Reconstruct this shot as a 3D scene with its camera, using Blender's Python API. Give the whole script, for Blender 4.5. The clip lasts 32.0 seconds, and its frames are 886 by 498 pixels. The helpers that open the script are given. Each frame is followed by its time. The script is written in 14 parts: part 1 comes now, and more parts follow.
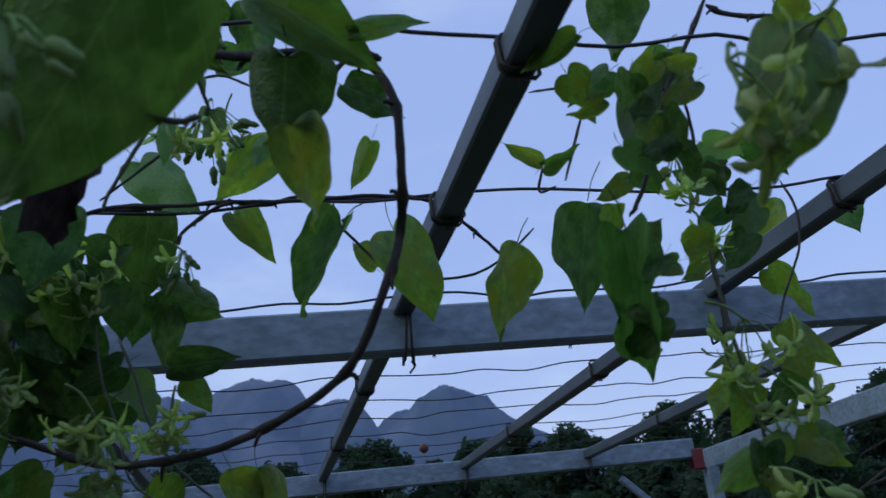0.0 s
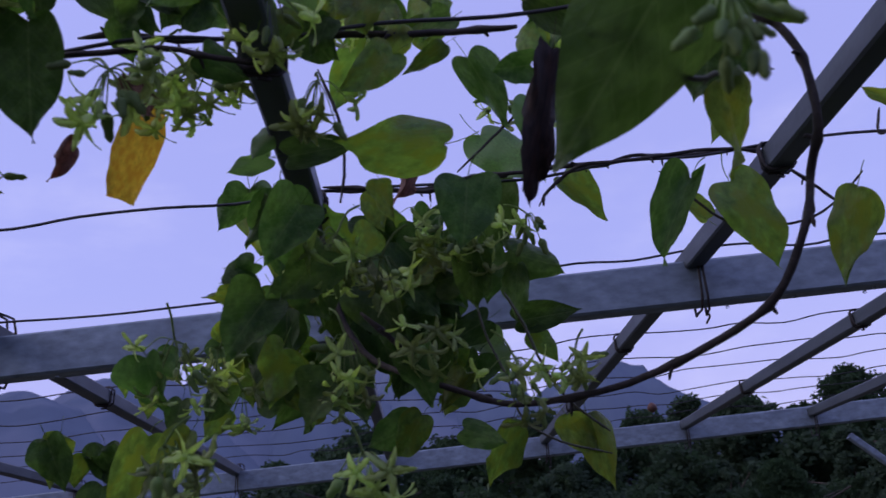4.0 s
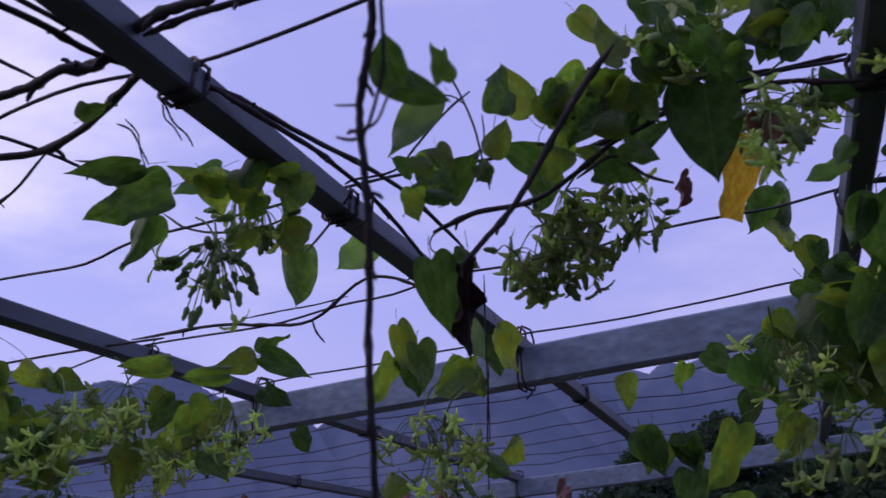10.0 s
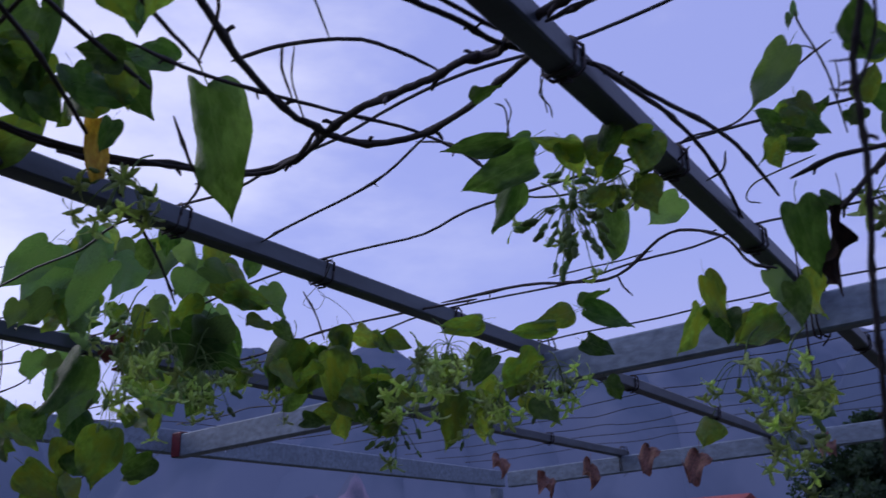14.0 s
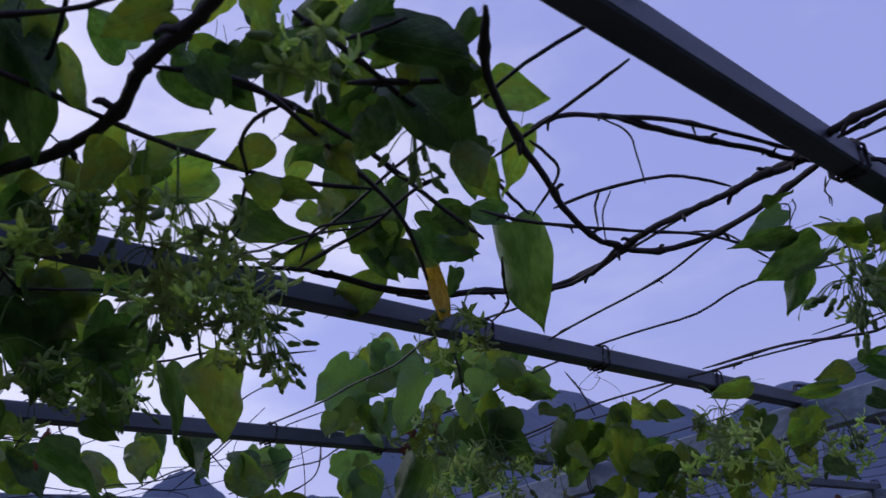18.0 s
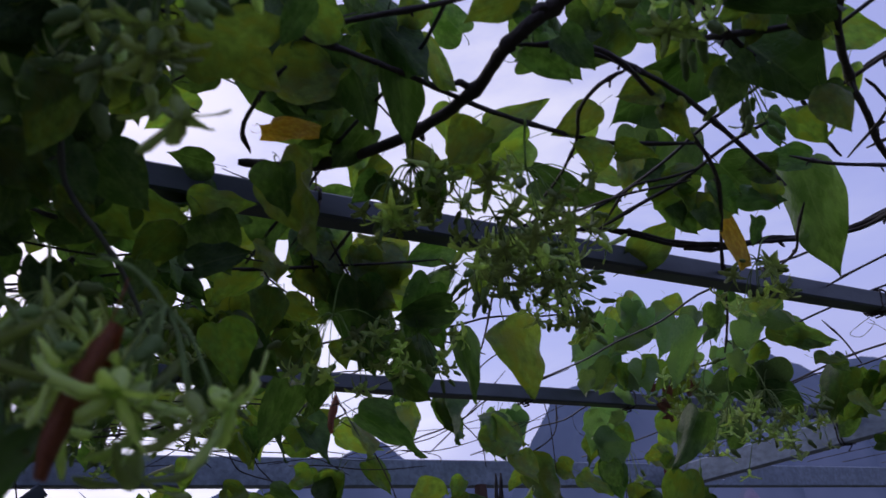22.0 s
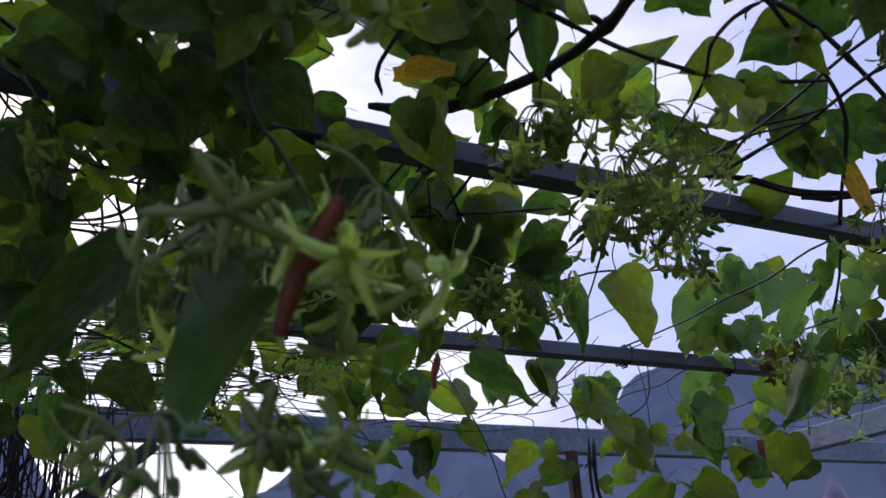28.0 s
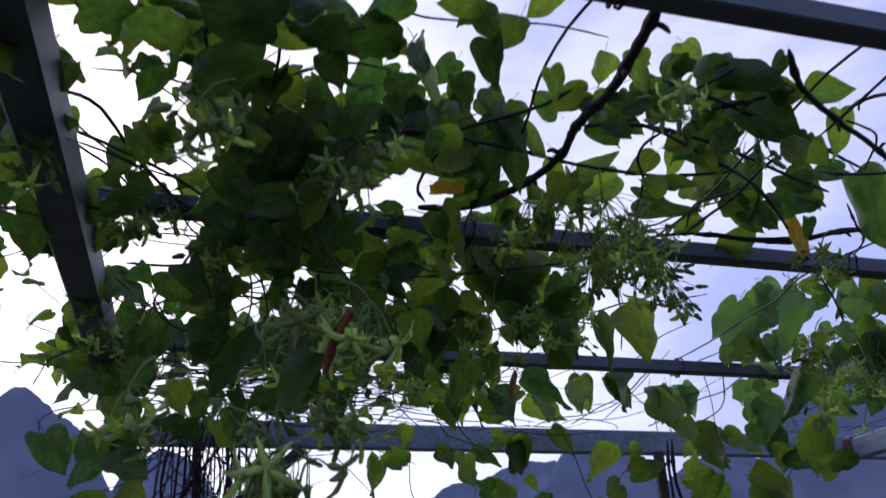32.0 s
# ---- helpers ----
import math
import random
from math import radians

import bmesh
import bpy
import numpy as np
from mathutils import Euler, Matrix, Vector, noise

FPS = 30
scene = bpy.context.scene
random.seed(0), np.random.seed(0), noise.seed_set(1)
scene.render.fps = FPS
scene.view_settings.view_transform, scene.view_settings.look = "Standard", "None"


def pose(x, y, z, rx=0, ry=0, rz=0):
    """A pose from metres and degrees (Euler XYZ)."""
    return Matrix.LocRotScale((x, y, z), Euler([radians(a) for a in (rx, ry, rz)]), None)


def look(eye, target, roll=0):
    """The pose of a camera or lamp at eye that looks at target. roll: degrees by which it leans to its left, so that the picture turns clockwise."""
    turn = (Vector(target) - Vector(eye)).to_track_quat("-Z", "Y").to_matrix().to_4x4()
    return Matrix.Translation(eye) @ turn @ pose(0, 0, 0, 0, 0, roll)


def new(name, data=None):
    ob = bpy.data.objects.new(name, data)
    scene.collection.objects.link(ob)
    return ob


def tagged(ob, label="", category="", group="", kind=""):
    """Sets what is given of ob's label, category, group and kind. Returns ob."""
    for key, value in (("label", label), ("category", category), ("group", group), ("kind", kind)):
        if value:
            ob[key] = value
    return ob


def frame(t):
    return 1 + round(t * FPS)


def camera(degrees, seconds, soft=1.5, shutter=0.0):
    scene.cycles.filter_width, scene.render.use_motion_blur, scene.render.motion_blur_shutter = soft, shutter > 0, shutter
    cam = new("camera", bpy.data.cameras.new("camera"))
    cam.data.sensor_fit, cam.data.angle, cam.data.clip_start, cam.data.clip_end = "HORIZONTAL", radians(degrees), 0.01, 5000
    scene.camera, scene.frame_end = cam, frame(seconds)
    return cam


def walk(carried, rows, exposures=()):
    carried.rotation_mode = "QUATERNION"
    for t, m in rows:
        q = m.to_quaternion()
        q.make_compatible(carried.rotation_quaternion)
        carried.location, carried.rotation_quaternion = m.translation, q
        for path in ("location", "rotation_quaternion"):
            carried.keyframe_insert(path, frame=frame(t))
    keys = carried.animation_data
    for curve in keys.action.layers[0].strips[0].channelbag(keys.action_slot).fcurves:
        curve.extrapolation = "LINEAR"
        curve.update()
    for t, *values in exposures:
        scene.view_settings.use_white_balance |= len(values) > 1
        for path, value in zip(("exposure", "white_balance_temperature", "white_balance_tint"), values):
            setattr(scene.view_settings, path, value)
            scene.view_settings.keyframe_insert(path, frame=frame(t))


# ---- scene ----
cam = camera(54.64, 32.0, soft=1.5, shutter=0.4)
PATH = [
    (0, (0.3412, 1.0291, 1.6717), (0.6527, 2.8628, 2.4068), -6.222),
    (0.5, (0.3101, 1.0201, 1.6738), (0.5783, 2.8594, 2.4121), -6.253),
    (1, (0.2752, 1.0091, 1.6714), (0.4946, 2.8540, 2.4120), -6.154),
    (1.5, (0.2479, 1.0130, 1.6669), (0.4240, 2.8650, 2.4010), -5.910),
    (2, (0.2114, 0.9992, 1.6662), (0.3439, 2.8582, 2.3917), -5.751),
    (2.5, (0.1729, 0.9964, 1.6587), (0.2595, 2.8594, 2.3810), -5.808),
    (4.5, (0.0677, 0.9610, 1.6476), (-0.0169, 2.8285, 2.3584), -5.811),
    (5, (0.0311, 0.9414, 1.6483), (-0.1241, 2.8043, 2.3592), -6.010),
    (5.5, (0.0099, 0.9320, 1.6489), (-0.2156, 2.7873, 2.3610), -6.168),
    (6, (-0.0208, 0.9075, 1.6529), (-0.3250, 2.7461, 2.3787), -6.574),
    (6.5, (-0.0371, 0.8951, 1.6626), (-0.4109, 2.7137, 2.4064), -6.745),
    (7, (-0.0624, 0.8759, 1.6654), (-0.5128, 2.6718, 2.4214), -6.656),
    (7.5, (-0.0738, 0.8639, 1.6616), (-0.5784, 2.6465, 2.4149), -6.086),
    (8, (-0.0908, 0.8555, 1.6587), (-0.6307, 2.6294, 2.4080), -5.594),
    (8.5, (-0.0971, 0.8503, 1.6600), (-0.6676, 2.6146, 2.4096), -5.592),
    (9, (-0.1190, 0.8270, 1.6587), (-0.7452, 2.5709, 2.4114), -5.368),
    (9.5, (-0.1393, 0.8166, 1.6552), (-0.8246, 2.5379, 2.4087), -4.898),
    (10, (-0.1557, 0.7951, 1.6523), (-0.9043, 2.4908, 2.4033), -4.173),
    (10.5, (-0.1708, 0.7790, 1.6470), (-0.9728, 2.4514, 2.3951), -3.445),
    (11, (-0.1910, 0.7640, 1.6436), (-1.0404, 2.4148, 2.3875), -3.345),
    (11.5, (-0.2073, 0.7539, 1.6392), (-1.1077, 2.3823, 2.3722), -3.214),
    (12, (-0.2154, 0.7402, 1.6362), (-1.1606, 2.3466, 2.3615), -3.017),
    (12.5, (-0.2340, 0.7111, 1.6290), (-1.2306, 2.2877, 2.3508), -2.918),
    (13, (-0.2466, 0.6963, 1.6293), (-1.2946, 2.2394, 2.3509), -3.019),
    (13.5, (-0.2480, 0.6712, 1.6278), (-1.3365, 2.1867, 2.3479), -3.009),
    (14, (-0.2715, 0.6350, 1.6188), (-1.4152, 2.1160, 2.3250), -2.704),
    (14.5, (-0.2940, 0.6069, 1.6147), (-1.4975, 2.0464, 2.3070), -2.699),
    (16.5, (-0.2534, 0.4496, 1.6522), (-1.5219, 1.7623, 2.4695), -7.067),
    (17, (-0.2623, 0.4311, 1.6501), (-1.5770, 1.6918, 2.4762), -6.696),
    (17.5, (-0.2705, 0.4078, 1.6456), (-1.6221, 1.6225, 2.4810), -6.439),
    (18, (-0.2749, 0.3927, 1.6474), (-1.6537, 1.5740, 2.4863), -6.255),
    (18.5, (-0.2893, 0.3608, 1.6462), (-1.7012, 1.5046, 2.4821), -5.949),
    (19, (-0.3000, 0.3401, 1.6412), (-1.7517, 1.4401, 2.4674), -5.698),
    (19.5, (-0.3024, 0.3263, 1.6414), (-1.7824, 1.3901, 2.4648), -5.398),
    (20, (-0.3160, 0.3079, 1.6352), (-1.8255, 1.3344, 2.4522), -5.091),
    (20.5, (-0.3316, 0.2879, 1.6323), (-1.8692, 1.2776, 2.4423), -4.710),
    (21, (-0.3368, 0.2650, 1.6366), (-1.8989, 1.2174, 2.4446), -4.791),
    (21.5, (-0.3446, 0.2430, 1.6364), (-1.9326, 1.1570, 2.4382), -5.041),
    (22, (-0.3414, 0.2272, 1.6400), (-1.9509, 1.0998, 2.4451), -5.390),
    (22.5, (-0.3238, 0.1997, 1.6572), (-1.9445, 1.0240, 2.4903), -5.817),
    (23, (-0.3145, 0.1894, 1.6605), (-1.9411, 0.9726, 2.5212), -5.732),
    (23.5, (-0.3235, 0.1839, 1.6546), (-1.9607, 0.9391, 2.5200), -5.244),
    (24, (-0.3299, 0.1755, 1.6472), (-1.9788, 0.9134, 2.5055), -4.633),
    (24.5, (-0.3454, 0.1694, 1.6388), (-2.0098, 0.8907, 2.4811), -4.260),
    (25, (-0.3482, 0.1656, 1.6356), (-2.0199, 0.8791, 2.4701), -3.970),
    (25.5, (-0.3486, 0.1590, 1.6280), (-2.0243, 0.8691, 2.4573), -3.737),
    (27.5, (-0.3615, 0.1767, 1.6027), (-2.0515, 0.8995, 2.3911), -3.448),
    (28, (-0.3676, 0.1710, 1.5943), (-2.0609, 0.8954, 2.3740), -3.342),
    (28.5, (-0.3797, 0.1869, 1.5829), (-2.0798, 0.9205, 2.3388), -3.265),
    (29, (-0.3742, 0.2012, 1.5725), (-2.0802, 0.9449, 2.3050), -3.395),
    (29.5, (-0.3158, 0.1890, 1.5599), (-2.0369, 0.9041, 2.2856), -3.919),
    (30, (-0.2602, 0.2214, 1.5435), (-2.0020, 0.9012, 2.2534), -4.261),
    (30.5, (-0.1792, 0.2072, 1.5019), (-1.9414, 0.8541, 2.1921), -3.889),
    (31, (-0.1040, 0.1689, 1.4689), (-1.8896, 0.7126, 2.1874), -2.827),
    (31.5, (-0.0074, 0.1636, 1.4647), (-1.7929, 0.6358, 2.2321), -2.434),
    (32, (0.0816, 0.1789, 1.4749), (-1.6944, 0.5883, 2.2982), -2.351),
]
EXPOSURES = [(0, -0.15, 6100, -8), (2.5, -0.15, 6000, 4), (4.5, -0.18, 6380, 30), (9, -0.26, 6400, 34), (13, -0.32, 6200, 22), (14.5, -0.36, 6050, 20), (19, -0.48, 6250, 22), (21, -0.48, 6450, 20), (22, -0.28, 6650, 18), (23, 0.06, 7300, 10), (24, 0.18, 7650, 6), (28, 0.14, 7150, 9), (30, 0.04, 7000, 10), (31, -0.2, 6250, 16), (32, -0.1, 6450, 14)]
cam.data.dof.use_dof, cam.data.dof.focus_distance, cam.data.dof.aperture_fstop = True, 1.5, 13.0
walk(cam, [(t, look(eye, target, roll)) for t, eye, target, roll in PATH], EXPOSURES)

# ---- sky and sun: overcast dusk, brightest towards -x ----
world = bpy.data.worlds.new("dusk_sky")
scene.world = world
world.use_nodes = True
wn, wl = world.node_tree.nodes, world.node_tree.links
wn.clear()
SUN_ELEVATION, SUN_AZIMUTH = 32.0, 105.0  # degrees; azimuth to the left of +y
sky = wn.new("ShaderNodeTexSky")
sky.sky_type, sky.sun_disc = "NISHITA", False
sky.sun_elevation, sky.sun_rotation = radians(SUN_ELEVATION), radians(-SUN_AZIMUTH)
w_coord = wn.new("ShaderNodeTexCoord")
w_dot = wn.new("ShaderNodeVectorMath")
w_dot.operation = "DOT_PRODUCT"
BRIGHT_AZIMUTH = 92.0  # the thin, bright part of the cloud
glow = Vector((-math.sin(radians(BRIGHT_AZIMUTH)) * math.cos(radians(38)), math.cos(radians(BRIGHT_AZIMUTH)) * math.cos(radians(38)), math.sin(radians(38))))
w_dot.inputs[1].default_value = glow
wl.new(w_coord.outputs["Generated"], w_dot.inputs[0])
w_map = wn.new("ShaderNodeMapping")
w_map.inputs["Scale"].default_value = (1.0, 1.0, 2.6)
w_noise = wn.new("ShaderNodeTexNoise")
w_noise.inputs["Scale"].default_value, w_noise.inputs["Detail"].default_value, w_noise.inputs["Roughness"].default_value = 2.4, 6.0, 0.55
wl.new(w_coord.outputs["Generated"], w_map.inputs[0])
wl.new(w_map.outputs[0], w_noise.inputs[0])
w_add = wn.new("ShaderNodeMath")
w_add.operation = "MULTIPLY_ADD"
w_add.inputs[1].default_value = 0.75
wl.new(w_noise.outputs["Fac"], w_add.inputs[0])
wl.new(w_dot.outputs["Value"], w_add.inputs[2])
w_xyz = wn.new("ShaderNodeSeparateXYZ")
wl.new(w_coord.outputs["Generated"], w_xyz.inputs[0])
w_ramp = wn.new("ShaderNodeValToRGB")
w_ramp.color_ramp.elements[0].position, w_ramp.color_ramp.elements[0].color = 0.08, (0.46, 0.43, 0.74, 1)
w_ramp.color_ramp.elements[1].position, w_ramp.color_ramp.elements[1].color = 0.75, (0.40, 0.45, 0.87, 1)
stop = w_ramp.color_ramp.elements.new(0.32)
stop.color = (0.37, 0.41, 0.82, 1)
wl.new(w_xyz.outputs["Z"], w_ramp.inputs["Fac"])
w_veil = wn.new("ShaderNodeMapRange")
w_veil.interpolation_type = "SMOOTHSTEP"
w_veil.inputs["From Min"].default_value, w_veil.inputs["From Max"].default_value = 1.08, 1.36
wl.new(w_add.outputs[0], w_veil.inputs["Value"])
w_puff = wn.new("ShaderNodeMapRange")
w_puff.interpolation_type = "SMOOTHSTEP"
w_puff.inputs["From Min"].default_value, w_puff.inputs["From Max"].default_value, w_puff.inputs["To Max"].default_value = 0.50, 0.72, 0.30
wl.new(w_noise.outputs["Fac"], w_puff.inputs["Value"])
w_max = wn.new("ShaderNodeMath")
w_max.operation = "MAXIMUM"
wl.new(w_veil.outputs[0], w_max.inputs[0])
wl.new(w_puff.outputs[0], w_max.inputs[1])
w_mix = wn.new("ShaderNodeMixRGB")
w_mix.inputs["Color2"].default_value = (0.86, 0.87, 1.04, 1)
wl.new(w_max.outputs[0], w_mix.inputs["Fac"])
wl.new(w_ramp.outputs[0], w_mix.inputs["Color1"])
w_bg_sky, w_bg_cloud, w_sum, w_out = wn.new("ShaderNodeBackground"), wn.new("ShaderNodeBackground"), wn.new("ShaderNodeAddShader"), wn.new("ShaderNodeOutputWorld")
w_bg_sky.inputs["Strength"].default_value = 0.05
w_bg_cloud.inputs["Strength"].default_value = 0.95
wl.new(sky.outputs[0], w_bg_sky.inputs[0])
wl.new(w_mix.outputs[0], w_bg_cloud.inputs[0])
wl.new(w_bg_sky.outputs[0], w_sum.inputs[0])
wl.new(w_bg_cloud.outputs[0], w_sum.inputs[1])
wl.new(w_sum.outputs[0], w_out.inputs[0])
sun = new("sun", bpy.data.lights.new("sun", "SUN"))
sun.data.energy, sun.data.angle, sun.data.color = 0.5, radians(25), (1.0, 0.97, 0.95)
sun.matrix_world = look((0, 0, 30), (30 * math.sin(radians(SUN_AZIMUTH)) * math.cos(radians(SUN_ELEVATION)), -30 * math.cos(radians(SUN_AZIMUTH)) * math.cos(radians(SUN_ELEVATION)), 30 - 30 * math.sin(radians(SUN_ELEVATION))))


# ---- materials ----
def material(name, colour, rough=0.6, metal=0.0, scale=20.0, vary=0.25, bump=0.1, bump_scale=None, random_hue=0.0, through_light=0.0, through_colour=None, specular=0.5, second=None, second_scale=3.0, second_at=(0.45, 0.6), glow=0.0, stretch=None):
    """A procedural surface: two scales of noise on the colour, fine relief, and light that comes through thin leaves."""
    mat = bpy.data.materials.new(name)
    mat.use_nodes = True
    nt, ln = mat.node_tree.nodes, mat.node_tree.links
    bsdf = nt["Principled BSDF"]
    coord = nt.new("ShaderNodeTexCoord")
    fine = nt.new("ShaderNodeTexNoise")
    fine.inputs["Scale"].default_value, fine.inputs["Detail"].default_value = scale, 6.0
    ln.new(coord.outputs["Object"], fine.inputs["Vector"])
    if stretch:
        drawn = nt.new("ShaderNodeMapping")
        drawn.inputs["Scale"].default_value = stretch
        ln.new(coord.outputs["Object"], drawn.inputs[0])
        ln.new(drawn.outputs[0], fine.inputs["Vector"])
    coarse = nt.new("ShaderNodeTexNoise")
    coarse.inputs["Scale"].default_value, coarse.inputs["Detail"].default_value = second_scale, 3.0
    ln.new(coord.outputs["Object"], coarse.inputs["Vector"])
    ramp = nt.new("ShaderNodeValToRGB")
    ramp.color_ramp.elements[0].position, ramp.color_ramp.elements[1].position = 0.3, 0.7
    ramp.color_ramp.elements[0].color = (*[c * (1 - vary) for c in colour], 1)
    ramp.color_ramp.elements[1].color = (*[min(1, c * (1 + vary)) for c in colour], 1)
    ln.new(fine.outputs["Fac"], ramp.inputs["Fac"])
    out = ramp.outputs["Color"]
    if second:
        spread = nt.new("ShaderNodeMapRange")
        spread.inputs["From Min"].default_value, spread.inputs["From Max"].default_value = second_at
        ln.new(coarse.outputs["Fac"], spread.inputs["Value"])
        mix = nt.new("ShaderNodeMixRGB")
        mix.inputs["Color2"].default_value = (*second, 1)
        ln.new(spread.outputs[0], mix.inputs["Fac"])
        ln.new(out, mix.inputs["Color1"])
        out = mix.outputs["Color"]
    if random_hue:
        info = nt.new("ShaderNodeObjectInfo")
        hsv = nt.new("ShaderNodeHueSaturation")
        hue = nt.new("ShaderNodeMapRange")
        hue.inputs["To Min"].default_value, hue.inputs["To Max"].default_value = 0.5 - random_hue, 0.5 + random_hue * 0.6
        val = nt.new("ShaderNodeMath")
        val.operation = "MULTIPLY_ADD"
        val.inputs[1].default_value, val.inputs[2].default_value = 0.8, 0.58
        white = nt.new("ShaderNodeTexWhiteNoise")
        white.noise_dimensions = "1D"
        ln.new(info.outputs["Random"], hue.inputs["Value"])
        ln.new(info.outputs["Random"], white.inputs["W"])
        ln.new(white.outputs["Value"], val.inputs[0])
        ln.new(hue.outputs[0], hsv.inputs["Hue"])
        ln.new(val.outputs[0], hsv.inputs["Value"])
        ln.new(out, hsv.inputs["Color"])
        out = hsv.outputs["Color"]
    ln.new(out, bsdf.inputs["Base Color"])
    bsdf.inputs["Roughness"].default_value, bsdf.inputs["Metallic"].default_value = rough, metal
    bsdf.inputs["Specular IOR Level"].default_value = specular
    if bump:
        b = nt.new("ShaderNodeBump")
        b.inputs["Strength"].default_value, b.inputs["Distance"].default_value = bump, 0.004
        relief = fine
        if bump_scale:
            relief = nt.new("ShaderNodeTexNoise")
            relief.inputs["Scale"].default_value, relief.inputs["Detail"].default_value = bump_scale, 4.0
            ln.new(coord.outputs["Object"], relief.inputs["Vector"])
        ln.new(relief.outputs["Fac"], b.inputs["Height"])
        ln.new(b.outputs["Normal"], bsdf.inputs["Normal"])
    # Even emission, used as painted haze over the far hills and cliff.
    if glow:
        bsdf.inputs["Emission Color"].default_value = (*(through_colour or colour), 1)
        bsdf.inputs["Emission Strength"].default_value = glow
    if through_light:
        thin, blend = nt.new("ShaderNodeBsdfTranslucent"), nt.new("ShaderNodeMixShader")
        tint = nt.new("ShaderNodeMixRGB")
        tint.blend_type, tint.inputs["Fac"].default_value = "MULTIPLY", 1.0
        tint.inputs["Color2"].default_value = (*(through_colour or (2.2, 2.4, 0.9)), 1)
        ln.new(out, tint.inputs["Color1"])
        ln.new(tint.outputs["Color"], thin.inputs["Color"])
        blend.inputs["Fac"].default_value = through_light
        ln.new(bsdf.outputs[0], blend.inputs[1])
        ln.new(thin.outputs[0], blend.inputs[2])
        ln.new(blend.outputs[0], nt["Material Output"].inputs["Surface"])
    return mat


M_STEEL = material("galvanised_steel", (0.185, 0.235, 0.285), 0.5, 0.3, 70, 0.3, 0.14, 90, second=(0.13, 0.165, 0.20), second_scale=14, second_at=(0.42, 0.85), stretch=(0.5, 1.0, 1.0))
# Darkened steel: the colour partly stands in for shade under the tubes.
M_STEEL_DARK = material("thin_galvanised_steel", (0.072, 0.088, 0.102), 0.5, 0.35, 25, 0.25, 0.1, 120, second=(0.052, 0.064, 0.074), second_scale=9, second_at=(0.5, 0.8), stretch=(1.0, 0.2, 1.0))
M_RUST = material("rusted_dark_steel", (0.045, 0.03, 0.026), 0.8, 0.1, 40, 0.4, 0.4, second=(0.09, 0.045, 0.03), second_scale=12)
M_RED = material("red_oxide_paint", (0.13, 0.014, 0.018), 0.6, 0, 40, 0.3, 0.2)
M_WIRE = material("weathered_wire", (0.035, 0.035, 0.04), 0.55, 0.5, 60, 0.3, 0.1)
M_TIE = material("dark_tie_wire", (0.025, 0.02, 0.02), 0.6, 0.2, 60, 0.3, 0.1)
M_BARK = material("woody_vine_bark", (0.022, 0.017, 0.015), 0.8, 0, 60, 0.4, 0.6, 160, second=(0.042, 0.034, 0.029), second_scale=25)
M_GREEN_STEM = material("green_vine_stem", (0.05, 0.055, 0.03), 0.6, 0, 50, 0.35, 0.3, second=(0.045, 0.05, 0.025), second_scale=15)
M_LEAF = material("green_leaf", (0.093, 0.168, 0.048), 0.33, 0, 7, 0.35, 0.5, 22, random_hue=0.025, through_light=0.55, through_colour=(2.2, 2.2, 0.7), second=(0.104, 0.150, 0.03), second_scale=4, specular=0.45)
# Paler green for pale leaves; on others it stands in for sky sheen.
M_LEAF_PALE = material("pale_young_leaf", (0.105, 0.20, 0.07), 0.36, 0, 26, 0.25, 0.45, 50, random_hue=0.025, through_light=0.4, through_colour=(1.8, 1.9, 0.9), second=(0.11, 0.20, 0.075), second_scale=4, specular=0.6)
# Darker, less see-through green: carries the shade of overlapping leaves in its colour.
M_LEAF_DARK = material("wet_dull_leaf", (0.062, 0.116, 0.038), 0.38, 0, 7, 0.3, 0.5, 22, random_hue=0.02, through_light=0.42, through_colour=(1.9, 2.2, 0.8), second=(0.036, 0.08, 0.02), second_scale=4, specular=0.3)
M_YELLOW = material("yellowed_leaf", (0.56, 0.40, 0.05), 0.5, 0, 18, 0.25, 0.3, 60, through_light=0.45, through_colour=(1.3, 1.2, 0.7), second=(0.46, 0.27, 0.03), second_scale=9)
M_DRY = material("withered_brown_leaf", (0.02, 0.011, 0.009), 0.7, 0, 30, 0.4, 0.7, 70, second=(0.042, 0.02, 0.013), second_scale=8, specular=0.3)
M_BROWN = material("dried_brown_bloom", (0.16, 0.07, 0.05), 0.7, 0, 30, 0.4, 0.6, second=(0.09, 0.04, 0.03), second_scale=12, through_light=0.2, through_colour=(1.4, 1.1, 0.8))
M_ORANGE = material("withered_orange_flower", (0.26, 0.085, 0.035), 0.6, 0, 30, 0.3, 0.4, through_light=0.4, through_colour=(1.4, 1.1, 0.8))
M_FLOWER = material("pale_green_petal", (0.48, 0.57, 0.28), 0.5, 0, 60, 0.25, 0.2, random_hue=0.012, through_light=0.6, through_colour=(1.4, 1.45, 1.0))
M_BUD = material("green_flower_bud", (0.19, 0.29, 0.10), 0.6, 0, 60, 0.25, 0.2, random_hue=0.02, through_light=0.3, through_colour=(1.4, 1.5, 0.9), specular=0.25)
# Blue emission puts distance haze into the hill material.
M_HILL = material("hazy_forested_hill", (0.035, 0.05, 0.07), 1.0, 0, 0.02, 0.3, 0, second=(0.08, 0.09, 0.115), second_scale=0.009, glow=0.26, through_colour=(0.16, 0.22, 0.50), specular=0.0)
